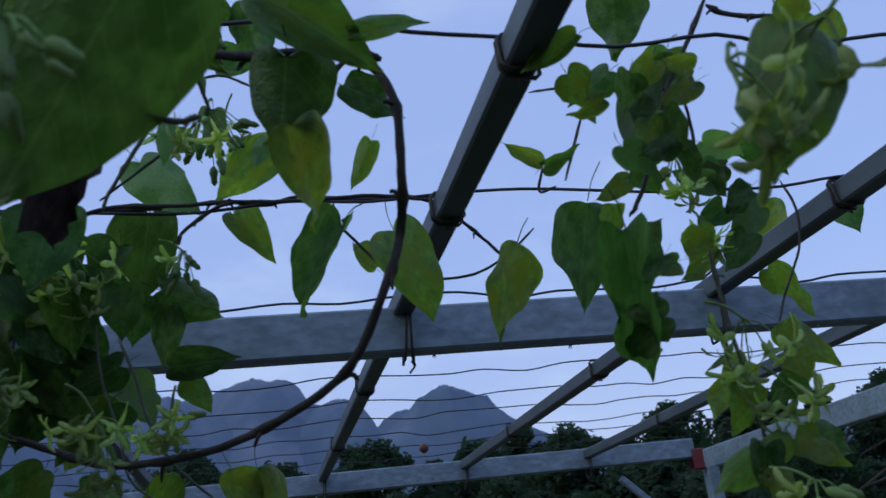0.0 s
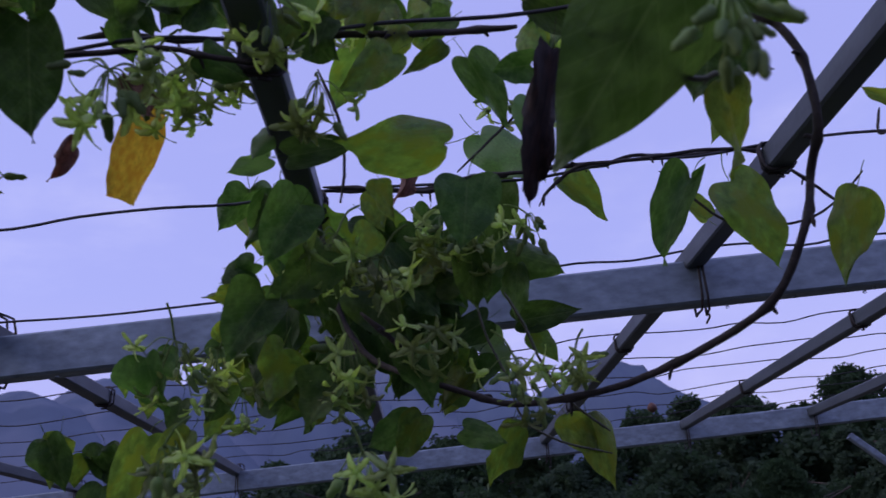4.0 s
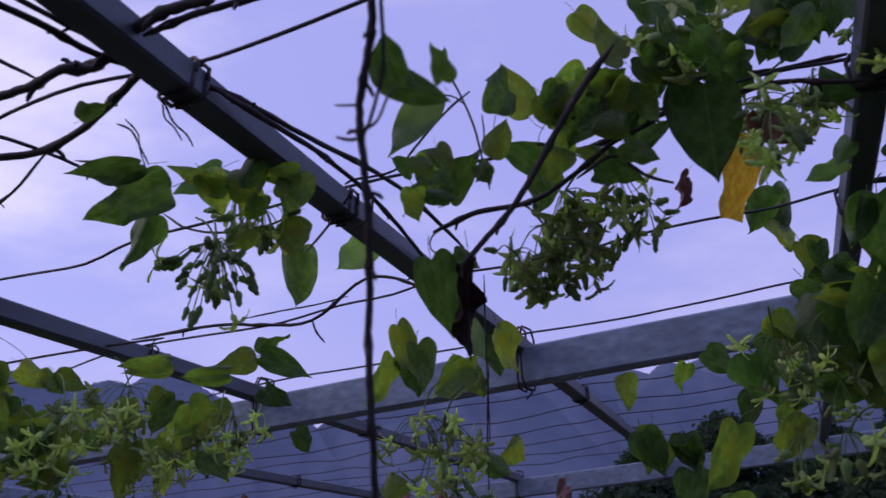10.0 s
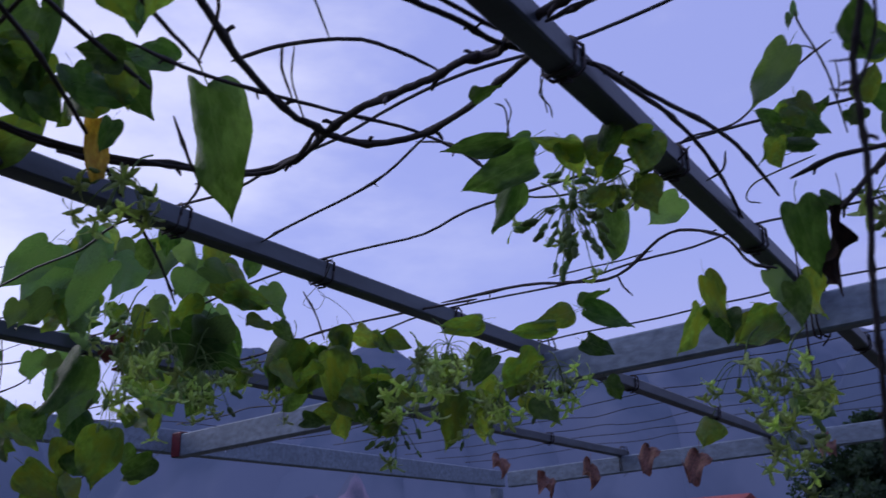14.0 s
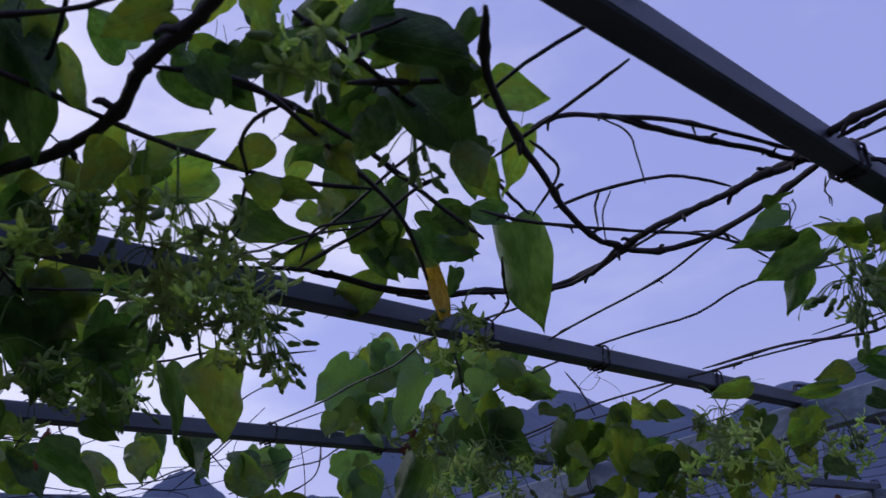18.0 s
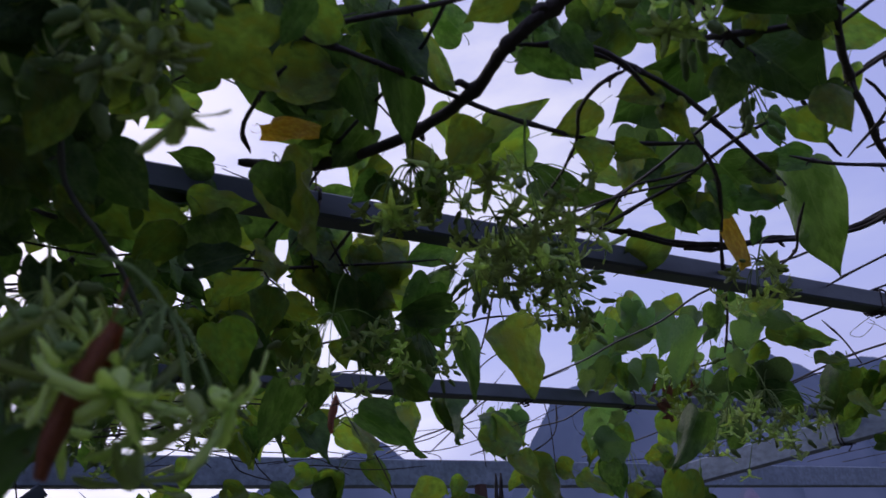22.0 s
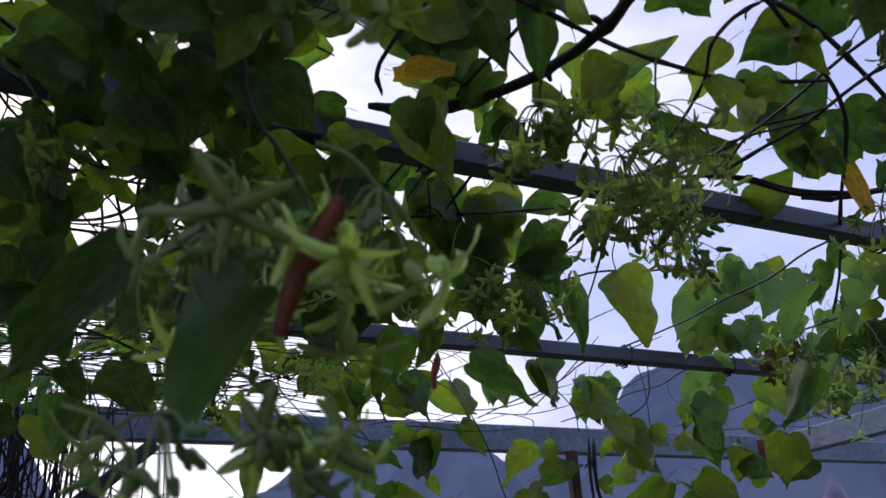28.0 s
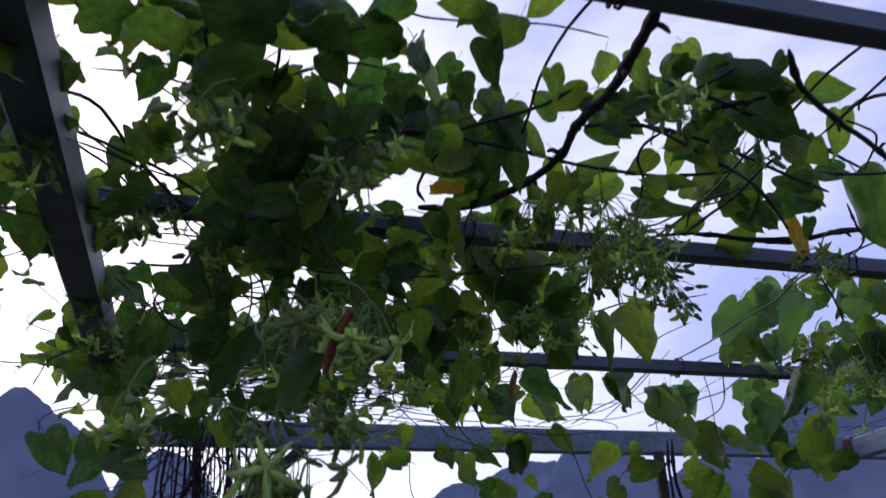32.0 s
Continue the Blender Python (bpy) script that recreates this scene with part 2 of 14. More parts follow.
# The cliff carries the same haze glow, so its edge merges with hills.
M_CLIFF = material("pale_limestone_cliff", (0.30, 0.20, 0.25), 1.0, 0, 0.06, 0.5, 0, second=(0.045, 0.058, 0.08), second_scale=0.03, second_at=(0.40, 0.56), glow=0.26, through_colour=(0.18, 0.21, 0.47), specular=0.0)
M_TREE = material("dark_tree_leaves", (0.04, 0.066, 0.04), 0.8, 0, 3, 0.3, 0, through_light=0.4, through_colour=(1.3, 1.5, 1.0), specular=0.1)
M_TRUNK = material("tree_bark", (0.05, 0.042, 0.035), 0.9, 0, 8, 0.3, 0.5)
M_SOIL = material("damp_soil_and_grass", (0.05, 0.055, 0.03), 0.95, 0, 2.5, 0.4, 0.4, second=(0.075, 0.06, 0.04), second_scale=0.4)
M_ROOF = material("red_tiled_roof", (0.32, 0.06, 0.045), 0.8, 0, 3, 0.25, 0.2)
M_WALL = material("pale_render", (0.5, 0.5, 0.5), 0.9, 0, 2, 0.15, 0.1)


def add_veins(mat):
    """Pale midrib and side veins, in the leaf's own space (length 1 along y)."""
    nt, ln = mat.node_tree.nodes, mat.node_tree.links
    bsdf = nt["Principled BSDF"]
    link = bsdf.inputs["Base Color"].links[0]
    source = link.from_socket

    def op(kind, a, b=None):
        n = nt.new("ShaderNodeMath")
        n.operation = kind
        for slot, v in zip(n.inputs, (a, b)):
            if isinstance(v, (int, float)):
                slot.default_value = v
            elif v is not None:
                ln.new(v, slot)
        return n.outputs[0]

    xyz = nt.new("ShaderNodeSeparateXYZ")
    ln.new(nt.new("ShaderNodeTexCoord").outputs["Object"], xyz.inputs[0])
    ax = op("ABSOLUTE", xyz.outputs["X"])
    rib = op("LESS_THAN", ax, 0.014)
    wave = op("ABSOLUTE", op("SUBTRACT", op("FRACT", op("MULTIPLY", op("SUBTRACT", xyz.outputs["Y"], op("MULTIPLY", ax, 0.8)), 6.0)), 0.5))
    side = op("MULTIPLY", op("LESS_THAN", wave, 0.045), 0.5)
    fac = op("MULTIPLY", op("MAXIMUM", rib, side), 0.55)
    mix = nt.new("ShaderNodeMixRGB")
    mix.inputs["Color2"].default_value = (0.16, 0.21, 0.08, 1)
    ln.new(fac, mix.inputs["Fac"])
    ln.new(source, mix.inputs["Color1"])
    ln.new(mix.outputs["Color"], bsdf.inputs["Base Color"])


add_veins(M_LEAF)
add_veins(M_LEAF_DARK)
add_veins(M_LEAF_PALE)


# ---- helpers for parts ----
def part(name, bm, mat, parent=None, label="", smooth=True):
    me = bpy.data.meshes.new(name)
    bm.to_mesh(me)
    bm.free()
    if smooth:
        me.polygons.foreach_set("use_smooth", [True] * len(me.polygons))
    me.materials.append(mat)
    ob = new(name, me)
    ob.parent = parent
    if label:
        ob["label"] = label
    return ob


def empty(name, at, label, category, group="", kind=""):
    ob = new(name)
    ob.location = at
    ob.empty_display_size = 0.05
    return tagged(ob, label, category, group, kind)


def tube_points(bm, points, radii, sides=6, closed_ends=True):
    """A round tube through the points."""
    rings, side = [], None
    for i, p in enumerate(points):
        way = (points[min(i + 1, len(points) - 1)] - points[max(i - 1, 0)]).normalized()
        side = way.orthogonal().normalized() if side is None else (side - way * side.dot(way)).normalized()
        up = way.cross(side)
        rings.append([bm.verts.new(p + (side * math.cos(a) + up * math.sin(a)) * radii[i]) for a in (math.tau * k / sides for k in range(sides))])
    for a, b in zip(rings, rings[1:]):
        for k in range(sides):
            bm.faces.new((a[k], a[(k + 1) % sides], b[(k + 1) % sides], b[k]))
    if closed_ends:
        bm.faces.new(rings[0][::-1])
        bm.faces.new(rings[-1])


def spline(knots, steps=6):
    """A smooth line through the knots (Catmull-Rom)."""
    k = [Vector(p) for p in knots]
    k = [2 * k[0] - k[1], *k, 2 * k[-1] - k[-2]]
    out = []
    for a, b, c, d in zip(k, k[1:], k[2:], k[3:]):
        for s in range(steps):
            u = s / steps
            out.append(0.5 * (2 * b + (c - a) * u + (2 * a - 5 * b + 4 * c - d) * u * u + (3 * b - a - 3 * c + d) * u**3))
    return out + [k[-2]]


def square_tube(name, a, b, wide, high, mat, parent=None, label="", edge=0.004, wall=0.003):
    """A hollow rectangular steel tube with rounded edges from a to b (centre line), upright."""
    a, b = Vector(a), Vector(b)
    way = (b - a).normalized()
    up = Vector((0, 0, 1)) if abs(way.z) < 0.9 else Vector((0, 1, 0))
    side = way.cross(up).normalized()
    up = side.cross(way)

    def ring(p, w, h, e):
        pts = []
        for sx, sy, order in ((1, 1, 0), (-1, 1, 1), (-1, -1, 0), (1, -1, 1)):
            pair = [(sx * w / 2, sy * (h / 2 - e)), (sx * (w / 2 - e), sy * h / 2)]
            pts += pair[::-1] if order else pair
        return [bm.verts.new(p + side * x + up * y) for x, y in pts]

    bm = bmesh.new()
    outer, inner = [ring(p, wide, high, edge) for p in (a, b)], [ring(p, wide - 2 * wall, high - 2 * wall, edge * 0.5) for p in (a, b)]
    for rings, flip in ((outer, False), (inner, True)):
        for k in range(8):
            f = (rings[0][k], rings[0][(k + 1) % 8], rings[1][(k + 1) % 8], rings[1][k])
            bm.faces.new(f if flip else f[::-1])
    for n in (0, 1):
        for k in range(8):
            f = (outer[n][k], outer[n][(k + 1) % 8], inner[n][(k + 1) % 8], inner[n][k])
            bm.faces.new(f[::-1] if n else f)
    bmesh.ops.recalc_face_normals(bm, faces=bm.faces)
    return part(name, bm, mat, parent, label, smooth=False)


# ---- the frame of the pergola ----
SKEW = -0.066          # rafters lean this much in x for each metre in y
Z_BEAM, Z_RAFTER, Z_WIRE = 2.049, 2.098, 2.121


def rafter_x(x, y):
    return x + SKEW * (y - 2.3)


pergola = empty("pergola", (0, 0, 0), "galvanised steel tube pergola with vines trained over its wires", "pergola")
square_tube("main_beam", (-2.735, 2.346, Z_BEAM - 0.004), (2.02, 2.346, Z_BEAM + 0.018), 0.04, 0.074, M_STEEL, pergola, "thick galvanised tube with a red-painted end")
square_tube("main_beam", (-2.75, 4.30, Z_BEAM - 0.010), (1.80, 4.30, Z_BEAM + 0.040), 0.04, 0.074, M_STEEL, pergola)
# The darker steel puts this beam's underside shade into its colour.
square_tube("main_beam", (-2.63, -0.182, 2.048), (2.20, 0.084, 2.048), 0.05, 0.074, M_STEEL_DARK, pergola)
square_tube("end_beam", (rafter_x(-2.790, -0.26), -0.26, 2.070), (rafter_x(-2.790, 4.5), 4.5, 2.070), 0.04, 0.08, M_STEEL, pergola)
square_tube("end_beam", (rafter_x(2.07, -0.1), -0.1, 2.060), (rafter_x(2.07, 4.5), 4.5, 2.060), 0.04, 0.08, M_STEEL, pergola)
RAFTERS = (1.497, 1.017, 0.488, -0.0995, -0.690, -1.3095, -1.9935)
for x in RAFTERS:
    square_tube("rafter", (rafter_x(x, -0.205 + 0.055 * (x + 2.6)), -0.205 + 0.055 * (x + 2.6), Z_RAFTER), (rafter_x(x, 4.36), 4.36, Z_RAFTER), 0.032, 0.032, M_STEEL_DARK, pergola, edge=0.003, wall=0.002)
for x, y in ((-2.60, -0.152), (2.23, 0.10), (2.075, 2.37), (-2.875, 4.36), (1.86, 4.30), (-2.685, 1.55)):
    square_tube("post", (x, y, 0.0), (x, y, 2.010 if x > -2.61 or y > 2 else 2.028), 0.05 if y != 1.55 else 0.03, 0.05 if y != 1.55 else 0.03, M_STEEL if y != 1.55 else M_RUST, pergola)
# red-painted tube ends
for x, y in ((-2.715, 2.346), (1.808, 4.30)):
    square_tube("painted_end", (x - 0.022, y, Z_BEAM - (0.004 if y > 4 else 0)), (x + 0.022, y, Z_BEAM - (0.004 if y > 4 else 0)), 0.046, 0.080, M_RED, pergola, "red-painted tube end", wall=0.0025)
square_tube("brace", (1.49, 4.30, 2.0), (1.86, 4.30, 1.64), 0.025, 0.025, M_STEEL, pergola)
square_tube("brace", (-2.63, 0.328, 2.02), (-2.61, -0.125, 1.625), 0.035, 0.035, M_STEEL_DARK, pergola)

# ---- trellis wires across the rafters, slightly slack between ties ----
rnd = random.Random(4)
WIRE_Y = (0.22, 0.56, 0.92, 1.33, 1.63, 1.965, 2.345, 2.87, 3.12, 3.34, 3.60, 3.83, 4.08)
for y in WIRE_Y:
    knots = []
    lean = 0.035 if y < 1.7 else 0.0
    xs = sorted(RAFTERS) + [2.05]
    x_prev = -2.742
    for x in xs:
        a, b = rafter_x(x_prev, y), rafter_x(x, y)
        for u in (0.0, 0.18, 0.36, 0.5, 0.68, 0.84):
            knots.append((a + (b - a) * u, y + lean * a + rnd.uniform(-1, 1) * (0.008 if y < 2.5 else 0.004), Z_WIRE - 0.012 * math.sin(math.pi * u) * rnd.uniform(0.0, 1.4)))
        x_prev = x
    knots.append((rafter_x(2.05, y), y + lean * 2, Z_WIRE))
    bm = bmesh.new()
    pts = spline(knots, 3)
    tube_points(bm, pts, [0.0021 if y < 2.5 else 0.0016] * len(pts), 5)
    part("trellis_wire", bm, M_WIRE, pergola)


def tie_wire(x, y, z, wide, high, along="y"):
    """A loop of dark wire twisted round a tube, with a short tail."""
    bm = bmesh.new()
    for k in range(2):
        pts = []
        for i in range(13):
            a = math.tau * i / 12
            w, h = (wide / 2 + 0.003) * max(-1, min(1, 1.35 * math.cos(a))), (high / 2 + 0.003) * max(-1, min(1, 1.35 * math.sin(a)))
            d = 0.012 * k + 0.006 * math.sin(a + k) - 0.006
            pts.append(Vector((w, d, h)) if along == "y" else Vector((d, w, h)))
        tube_points(bm, pts, [0.0022] * 13, 5)
    tail = spline([(0, 0, -high / 2 - 0.003), (0.006, 0.004, -high / 2 - 0.008), (-0.004, -0.004, -high / 2 - (0.022 if along == "x" else 0.010))], 4)
    tube_points(bm, tail, [0.0018] * len(tail), 5)
    ob = part("tie_wire", bm, M_TIE, pergola)
    ob.location = (x, y, z)
    return ob


for x in RAFTERS:
    tie_wire(rafter_x(x, 2.346) + 0.01, 2.346, Z_BEAM + 0.022, 0.05, 0.115, "x")
    tie_wire(rafter_x(x, 4.30) + 0.01, 4.30, Z_BEAM + 0.02, 0.05, 0.105, "x")
    for y in WIRE_Y:
        if y in (0.56, 1.33, 1.63, 1.965, 2.87, 3.60):
            tie_wire(rafter_x(x, y), y + (0.035 * x if y < 1.7 else 0), Z_RAFTER + 0.002, 0.032, 0.036)

# ---- distance: hills, ground, trees ----
HILLS = ((-9.0, 900, 12.4, 4.2, 1), (-6.2, 930, 11.2, 3.6, 24), (-12.8, 950, 9.8, 3.8, 25), (-1.4, 1000, 12.3, 4.2, 2), (3.8, 1050, 14.0, 4.8, 3), (9.0, 1000, 13.0, 4.5, 4), (15.5, 1100, 13.2, 6, 5), (22.0, 1000, 13.6, 6, 6),
         (28.0, 950, 12.8, 5.5, 7), (36.5, 900, 12.8, 5.0, 8), (42.5, 850, 14.5, 5, 9), (47.0, 820, 13.6, 5, 26), (51.5, 800, 14.3, 4.6, 10), (60.0, 1100, 9.6, 5.0, 12), (67.6, 1000, 11.5, 3.6, 13), (72.0, 1020, 10.2, 4.0, 14),
         (76.5, 1050, 9.0, 3.6, 27), (88, 1200, 7.0, 4, 15), (95.5, 950, 11.4, 3.2, 28), (104, 900, 14.6, 4, 16), (-19, 1100, 7.4, 6, 17), (-32, 1200, 6.5, 8, 18), (130, 1000, 11, 9, 19), (160, 1000, 9, 9, 20), (-60, 1100, 8, 12, 21), (-100, 1100, 9, 12, 22), (-150, 1100, 10, 12, 23),
         (0.3, 1120, 11.9, 6, 29), (6.5, 1150, 12.7, 6, 33), (13.0, 1150, 12.8, 6.5, 34), (-6.5, 1010, 10.6, 4.5, 30), (-10.6, 980, 10.5, 4.2, 35), (46.0, 950, 12.6, 6.5, 31), (70.5, 1080, 10.0, 5.5, 32), (75.5, 1100, 8.8, 4.0, 36))


def hill(az, far, el, half, seed):
    """A steep wooded limestone hill: a rounded tower with gullies and a rough crest."""
    az_r = radians(az)
    centre = Vector((-math.sin(az_r) * far, math.cos(az_r) * far, 0))
    wide, high = far * math.tan(radians(half)) * 2.2, far * math.tan(radians(el))
    bm = bmesh.new()
    n, rings = 84, 26
    rows = []
    for j in range(rings + 1):
        r = j / rings
        row = []
        for i in range(n):
            a = math.tau * i / n
            d = Vector((math.cos(a), math.sin(a), 0))
            lump = noise.noise(d * 1.3 + Vector((seed * 7.1, r * 1.5, 0))) * 0.30 + noise.noise(d * 4 + Vector((seed * 3.3, r * 4, 1))) * 0.12
            rr = r * (1 + lump) * wide
            h = high * (1 - r**1.75) * (1 + 0.13 * noise.noise(Vector((d.x * r * 3.2, d.y * r * 3.2, seed * 1.7))) * min(1, r * 3)) + high * 0.022 * noise.noise(Vector((d.x * r * 6, d.y * r * 6, seed * 2.3))) + 3 * noise.noise(Vector((d.x * r * 22, d.y * r * 22, seed * 2)))
            row.append(bm.verts.new((d.x * rr, d.y * rr, max(h, -12))))
            if j == 0:
                row = [row[0]] * n
                break
        rows.append(row)
    for j in range(rings):
        for i in range(n):
            q = (rows[j][i], rows[j + 1][i], rows[j + 1][(i + 1) % n], rows[j][(i + 1) % n])
            bm.faces.new(q[:3] if j == 0 else q)
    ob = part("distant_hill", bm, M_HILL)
    ob.location = centre
    return tagged(ob, "hazy blue limestone hill covered in forest", "hill", "hills on the horizon", "structure")


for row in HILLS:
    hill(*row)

bm = bmesh.new()
rows = []
for j in range(15):
    row = []
    for i in range(25):
        u, v = i / 24, j / 14
        az = radians(41.5 + 8.5 * u)
        far = 540 + 40 * noise.noise(Vector((u * 6, v * 4, 3))) + 10 * noise.noise(Vector((u * 25, v * 16, 5))) + 60 * v
        top = 0.105 + 0.03 * noise.noise(Vector((u * 5, 0, 9)))
        row.append(bm.verts.new((-math.sin(az) * far, math.cos(az) * far, -5 + far * (top * math.sin(math.pi * min(1, 0.15 + u * 0.85)) ** 0.5) * v)))
    rows.append(row)
for a, c in zip(rows, rows[1:]):
    for k in range(24):
        bm.faces.new((a[k], a[k + 1], c[k + 1], c[k]))
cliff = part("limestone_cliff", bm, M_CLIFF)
tagged(cliff, "pale pinkish bare rock face on the hill", "cliff", kind="structure")

bm = bmesh.new()
bmesh.ops.create_grid(bm, x_segments=60, y_segments=60, size=2500)
for v in bm.verts:
    r = v.co.xy.length
    v.co.z = 0.0 if r < 60 else 0.6 * noise.noise(v.co * 0.01)
ground = part("ground", bm, M_SOIL)
tagged(ground, "damp dark soil and rough grass under the pergola", "ground", kind="structure")


# ---- trees and a house behind the pergola ----
def tree_meshes(seed, high, wide):
    """Trunk with limbs, and an uneven crown of small bent leaves in clumps with gaps."""
    rng = random.Random(seed)
    bm = bmesh.new()
    tops = []
    trunk = spline([(0, 0, -0.2), (0.1, 0.05, high * 0.25), (-0.1, 0.1, high * 0.5), (0.05, 0, high * 0.78)], 4)
    tube_points(bm, trunk, [0.16 * (1 - 0.8 * i / len(trunk)) for i in range(len(trunk))], 7)
    for k in range(9):
        a, h = rng.uniform(0, math.tau), high * rng.uniform(0.22, 0.7)
        end = Vector((math.cos(a), math.sin(a), 0)) * wide * rng.uniform(0.25, 0.5) + Vector((0, 0, h + high * rng.uniform(0.08, 0.25)))
        limb = spline([(0, 0, h), end * 0.5 + Vector((0, 0, h * 0.5)), end], 3)
        tube_points(bm, limb, [0.06 * (1 - 0.7 * i / len(limb)) for i in range(len(limb))], 5)
        tops.append(end)
    me_t = bpy.data.meshes.new("trunk")
    bm.to_mesh(me_t)
    bm.free()
    me_t.materials.append(M_TRUNK)
    verts, faces = [], []
    clumps = list(tops)
    for _ in range(120):
        h = rng.uniform(0.12, 0.96)
        reach = wide * 0.5 * (math.sin(math.pi * min(1, h * 0.8 + 0.2)) ** 0.7) * (0.9 - 0.35 * h)
        a, r = rng.uniform(0, math.tau), reach * rng.uniform(0.2, 1.0)
        clumps.append(Vector((r * math.cos(a), r * math.sin(a), high * h)))
    for c in clumps:
        spread = wide * rng.uniform(0.05, 0.10) * (1.25 - 0.6 * c.z / high)
        for _ in range(150):
            p = c + Vector((rng.gauss(0, 1), rng.gauss(0, 1), rng.gauss(0, 0.8))).normalized() * spread * rng.uniform(0.5, 1.08)
            u = Vector((rng.uniform(-1, 1), rng.uniform(-1, 1), rng.uniform(-0.6, 0.6))).normalized()
            v = u.orthogonal().normalized()
            s = rng.uniform(0.05, 0.11)
            n = len(verts)
            verts += [p - u * s, p + v * s * 0.6, p + u * s + Vector((0, 0, -0.3 * s)), p - v * s * 0.6]
            faces.append((n, n + 1, n + 2, n + 3))
    me_c = bpy.data.meshes.new("crown")
    me_c.from_pydata(verts, [], faces)
    me_c.materials.append(M_TREE)
    return me_t, me_c


TREES = [tree_meshes(1, 7.5, 5.5), tree_meshes(2, 6.5, 6.5), tree_meshes(3, 8.0, 4.5), tree_meshes(4, 5.0, 6.0)]
tree_rng = random.Random(9)


def tree(az, far, top_el, kind):
    me_t, me_c = TREES[kind]
    ob = empty("tree", (-math.sin(radians(az)) * far, math.cos(radians(az)) * far, 0), "leafy tree, dark green against the dusk sky", "tree", "trees behind the pergola")
    for nm, me in (("trunk", me_t), ("crown", me_c)):
        p = new(nm, me)
        p.parent = ob
    s = (1.65 + far * math.tan(radians(top_el))) / (7.5, 6.5, 8.0, 5.0)[kind]
    ob.scale = (s * 1.05, s * 1.05, s)
    ob.rotation_euler = (0, 0, tree_rng.uniform(0, 6.28))
    return ob


for k, az in enumerate(range(-50, 16, 3)):
    el = 8.6 + 0.6 * math.sin(k * 1.7) + (0.5 if -33 < az < -20 else 0) - (0.5 if az > 8 else 0)
    tree(az + tree_rng.uniform(-1, 1), tree_rng.uniform(24, 34), el, k % 4)
    tree(az + 1.5 + tree_rng.uniform(-1, 1), tree_rng.uniform(17, 21), 5.2 + 0.8 * math.sin(k * 2.3), (k + 3) % 4)
for k, az in enumerate((20, 25, 31, 37, 100, 106, 112, 119)):
    tree(az, 30, (3.2 if az < 50 else 8.5) + 0.5 * math.sin(3 * k), k % 4)

house = empty("house", (-15.0, 28.6, 0), "small pale house with a red pitched roof", "house")
bm = bmesh.new()
bmesh.ops.create_cube(bm, size=1, matrix=Matrix.Translation((0, 0, 1.27)) @ Matrix.Diagonal((9, 6, 2.55, 1)))
bmesh.ops.bevel(bm, geom=bm.edges[:], offset=0.05, segments=1, affect="EDGES")
part("wall", bm, M_WALL, house, smooth=False)
bm = bmesh.new()
ridge = [bm.verts.new(p) for p in ((-4.9, -3.5, 2.5), (4.9, -3.5, 2.5), (4.9, 3.5, 2.5), (-4.9, 3.5, 2.5), (-4.9, 0, 3.55), (4.9, 0, 3.55))]
for f in ((0, 1, 5, 4), (2, 3, 4, 5), (1, 2, 5), (3, 0, 4), (3, 2, 1, 0)):
    bm.faces.new([ridge[i] for i in f])
part("roof", bm, M_ROOF, house, smooth=False)
for x in (-2.6, 0.4, 2.8):
    square_tube("window", (x, -3.02, 1.0), (x, -3.02, 2.0), 1.0, 0.06, M_STEEL, house)


# ---- plant pieces: leaves, flowers, buds ----
TURN_VEIN = 38.0  # side veins along a leaf


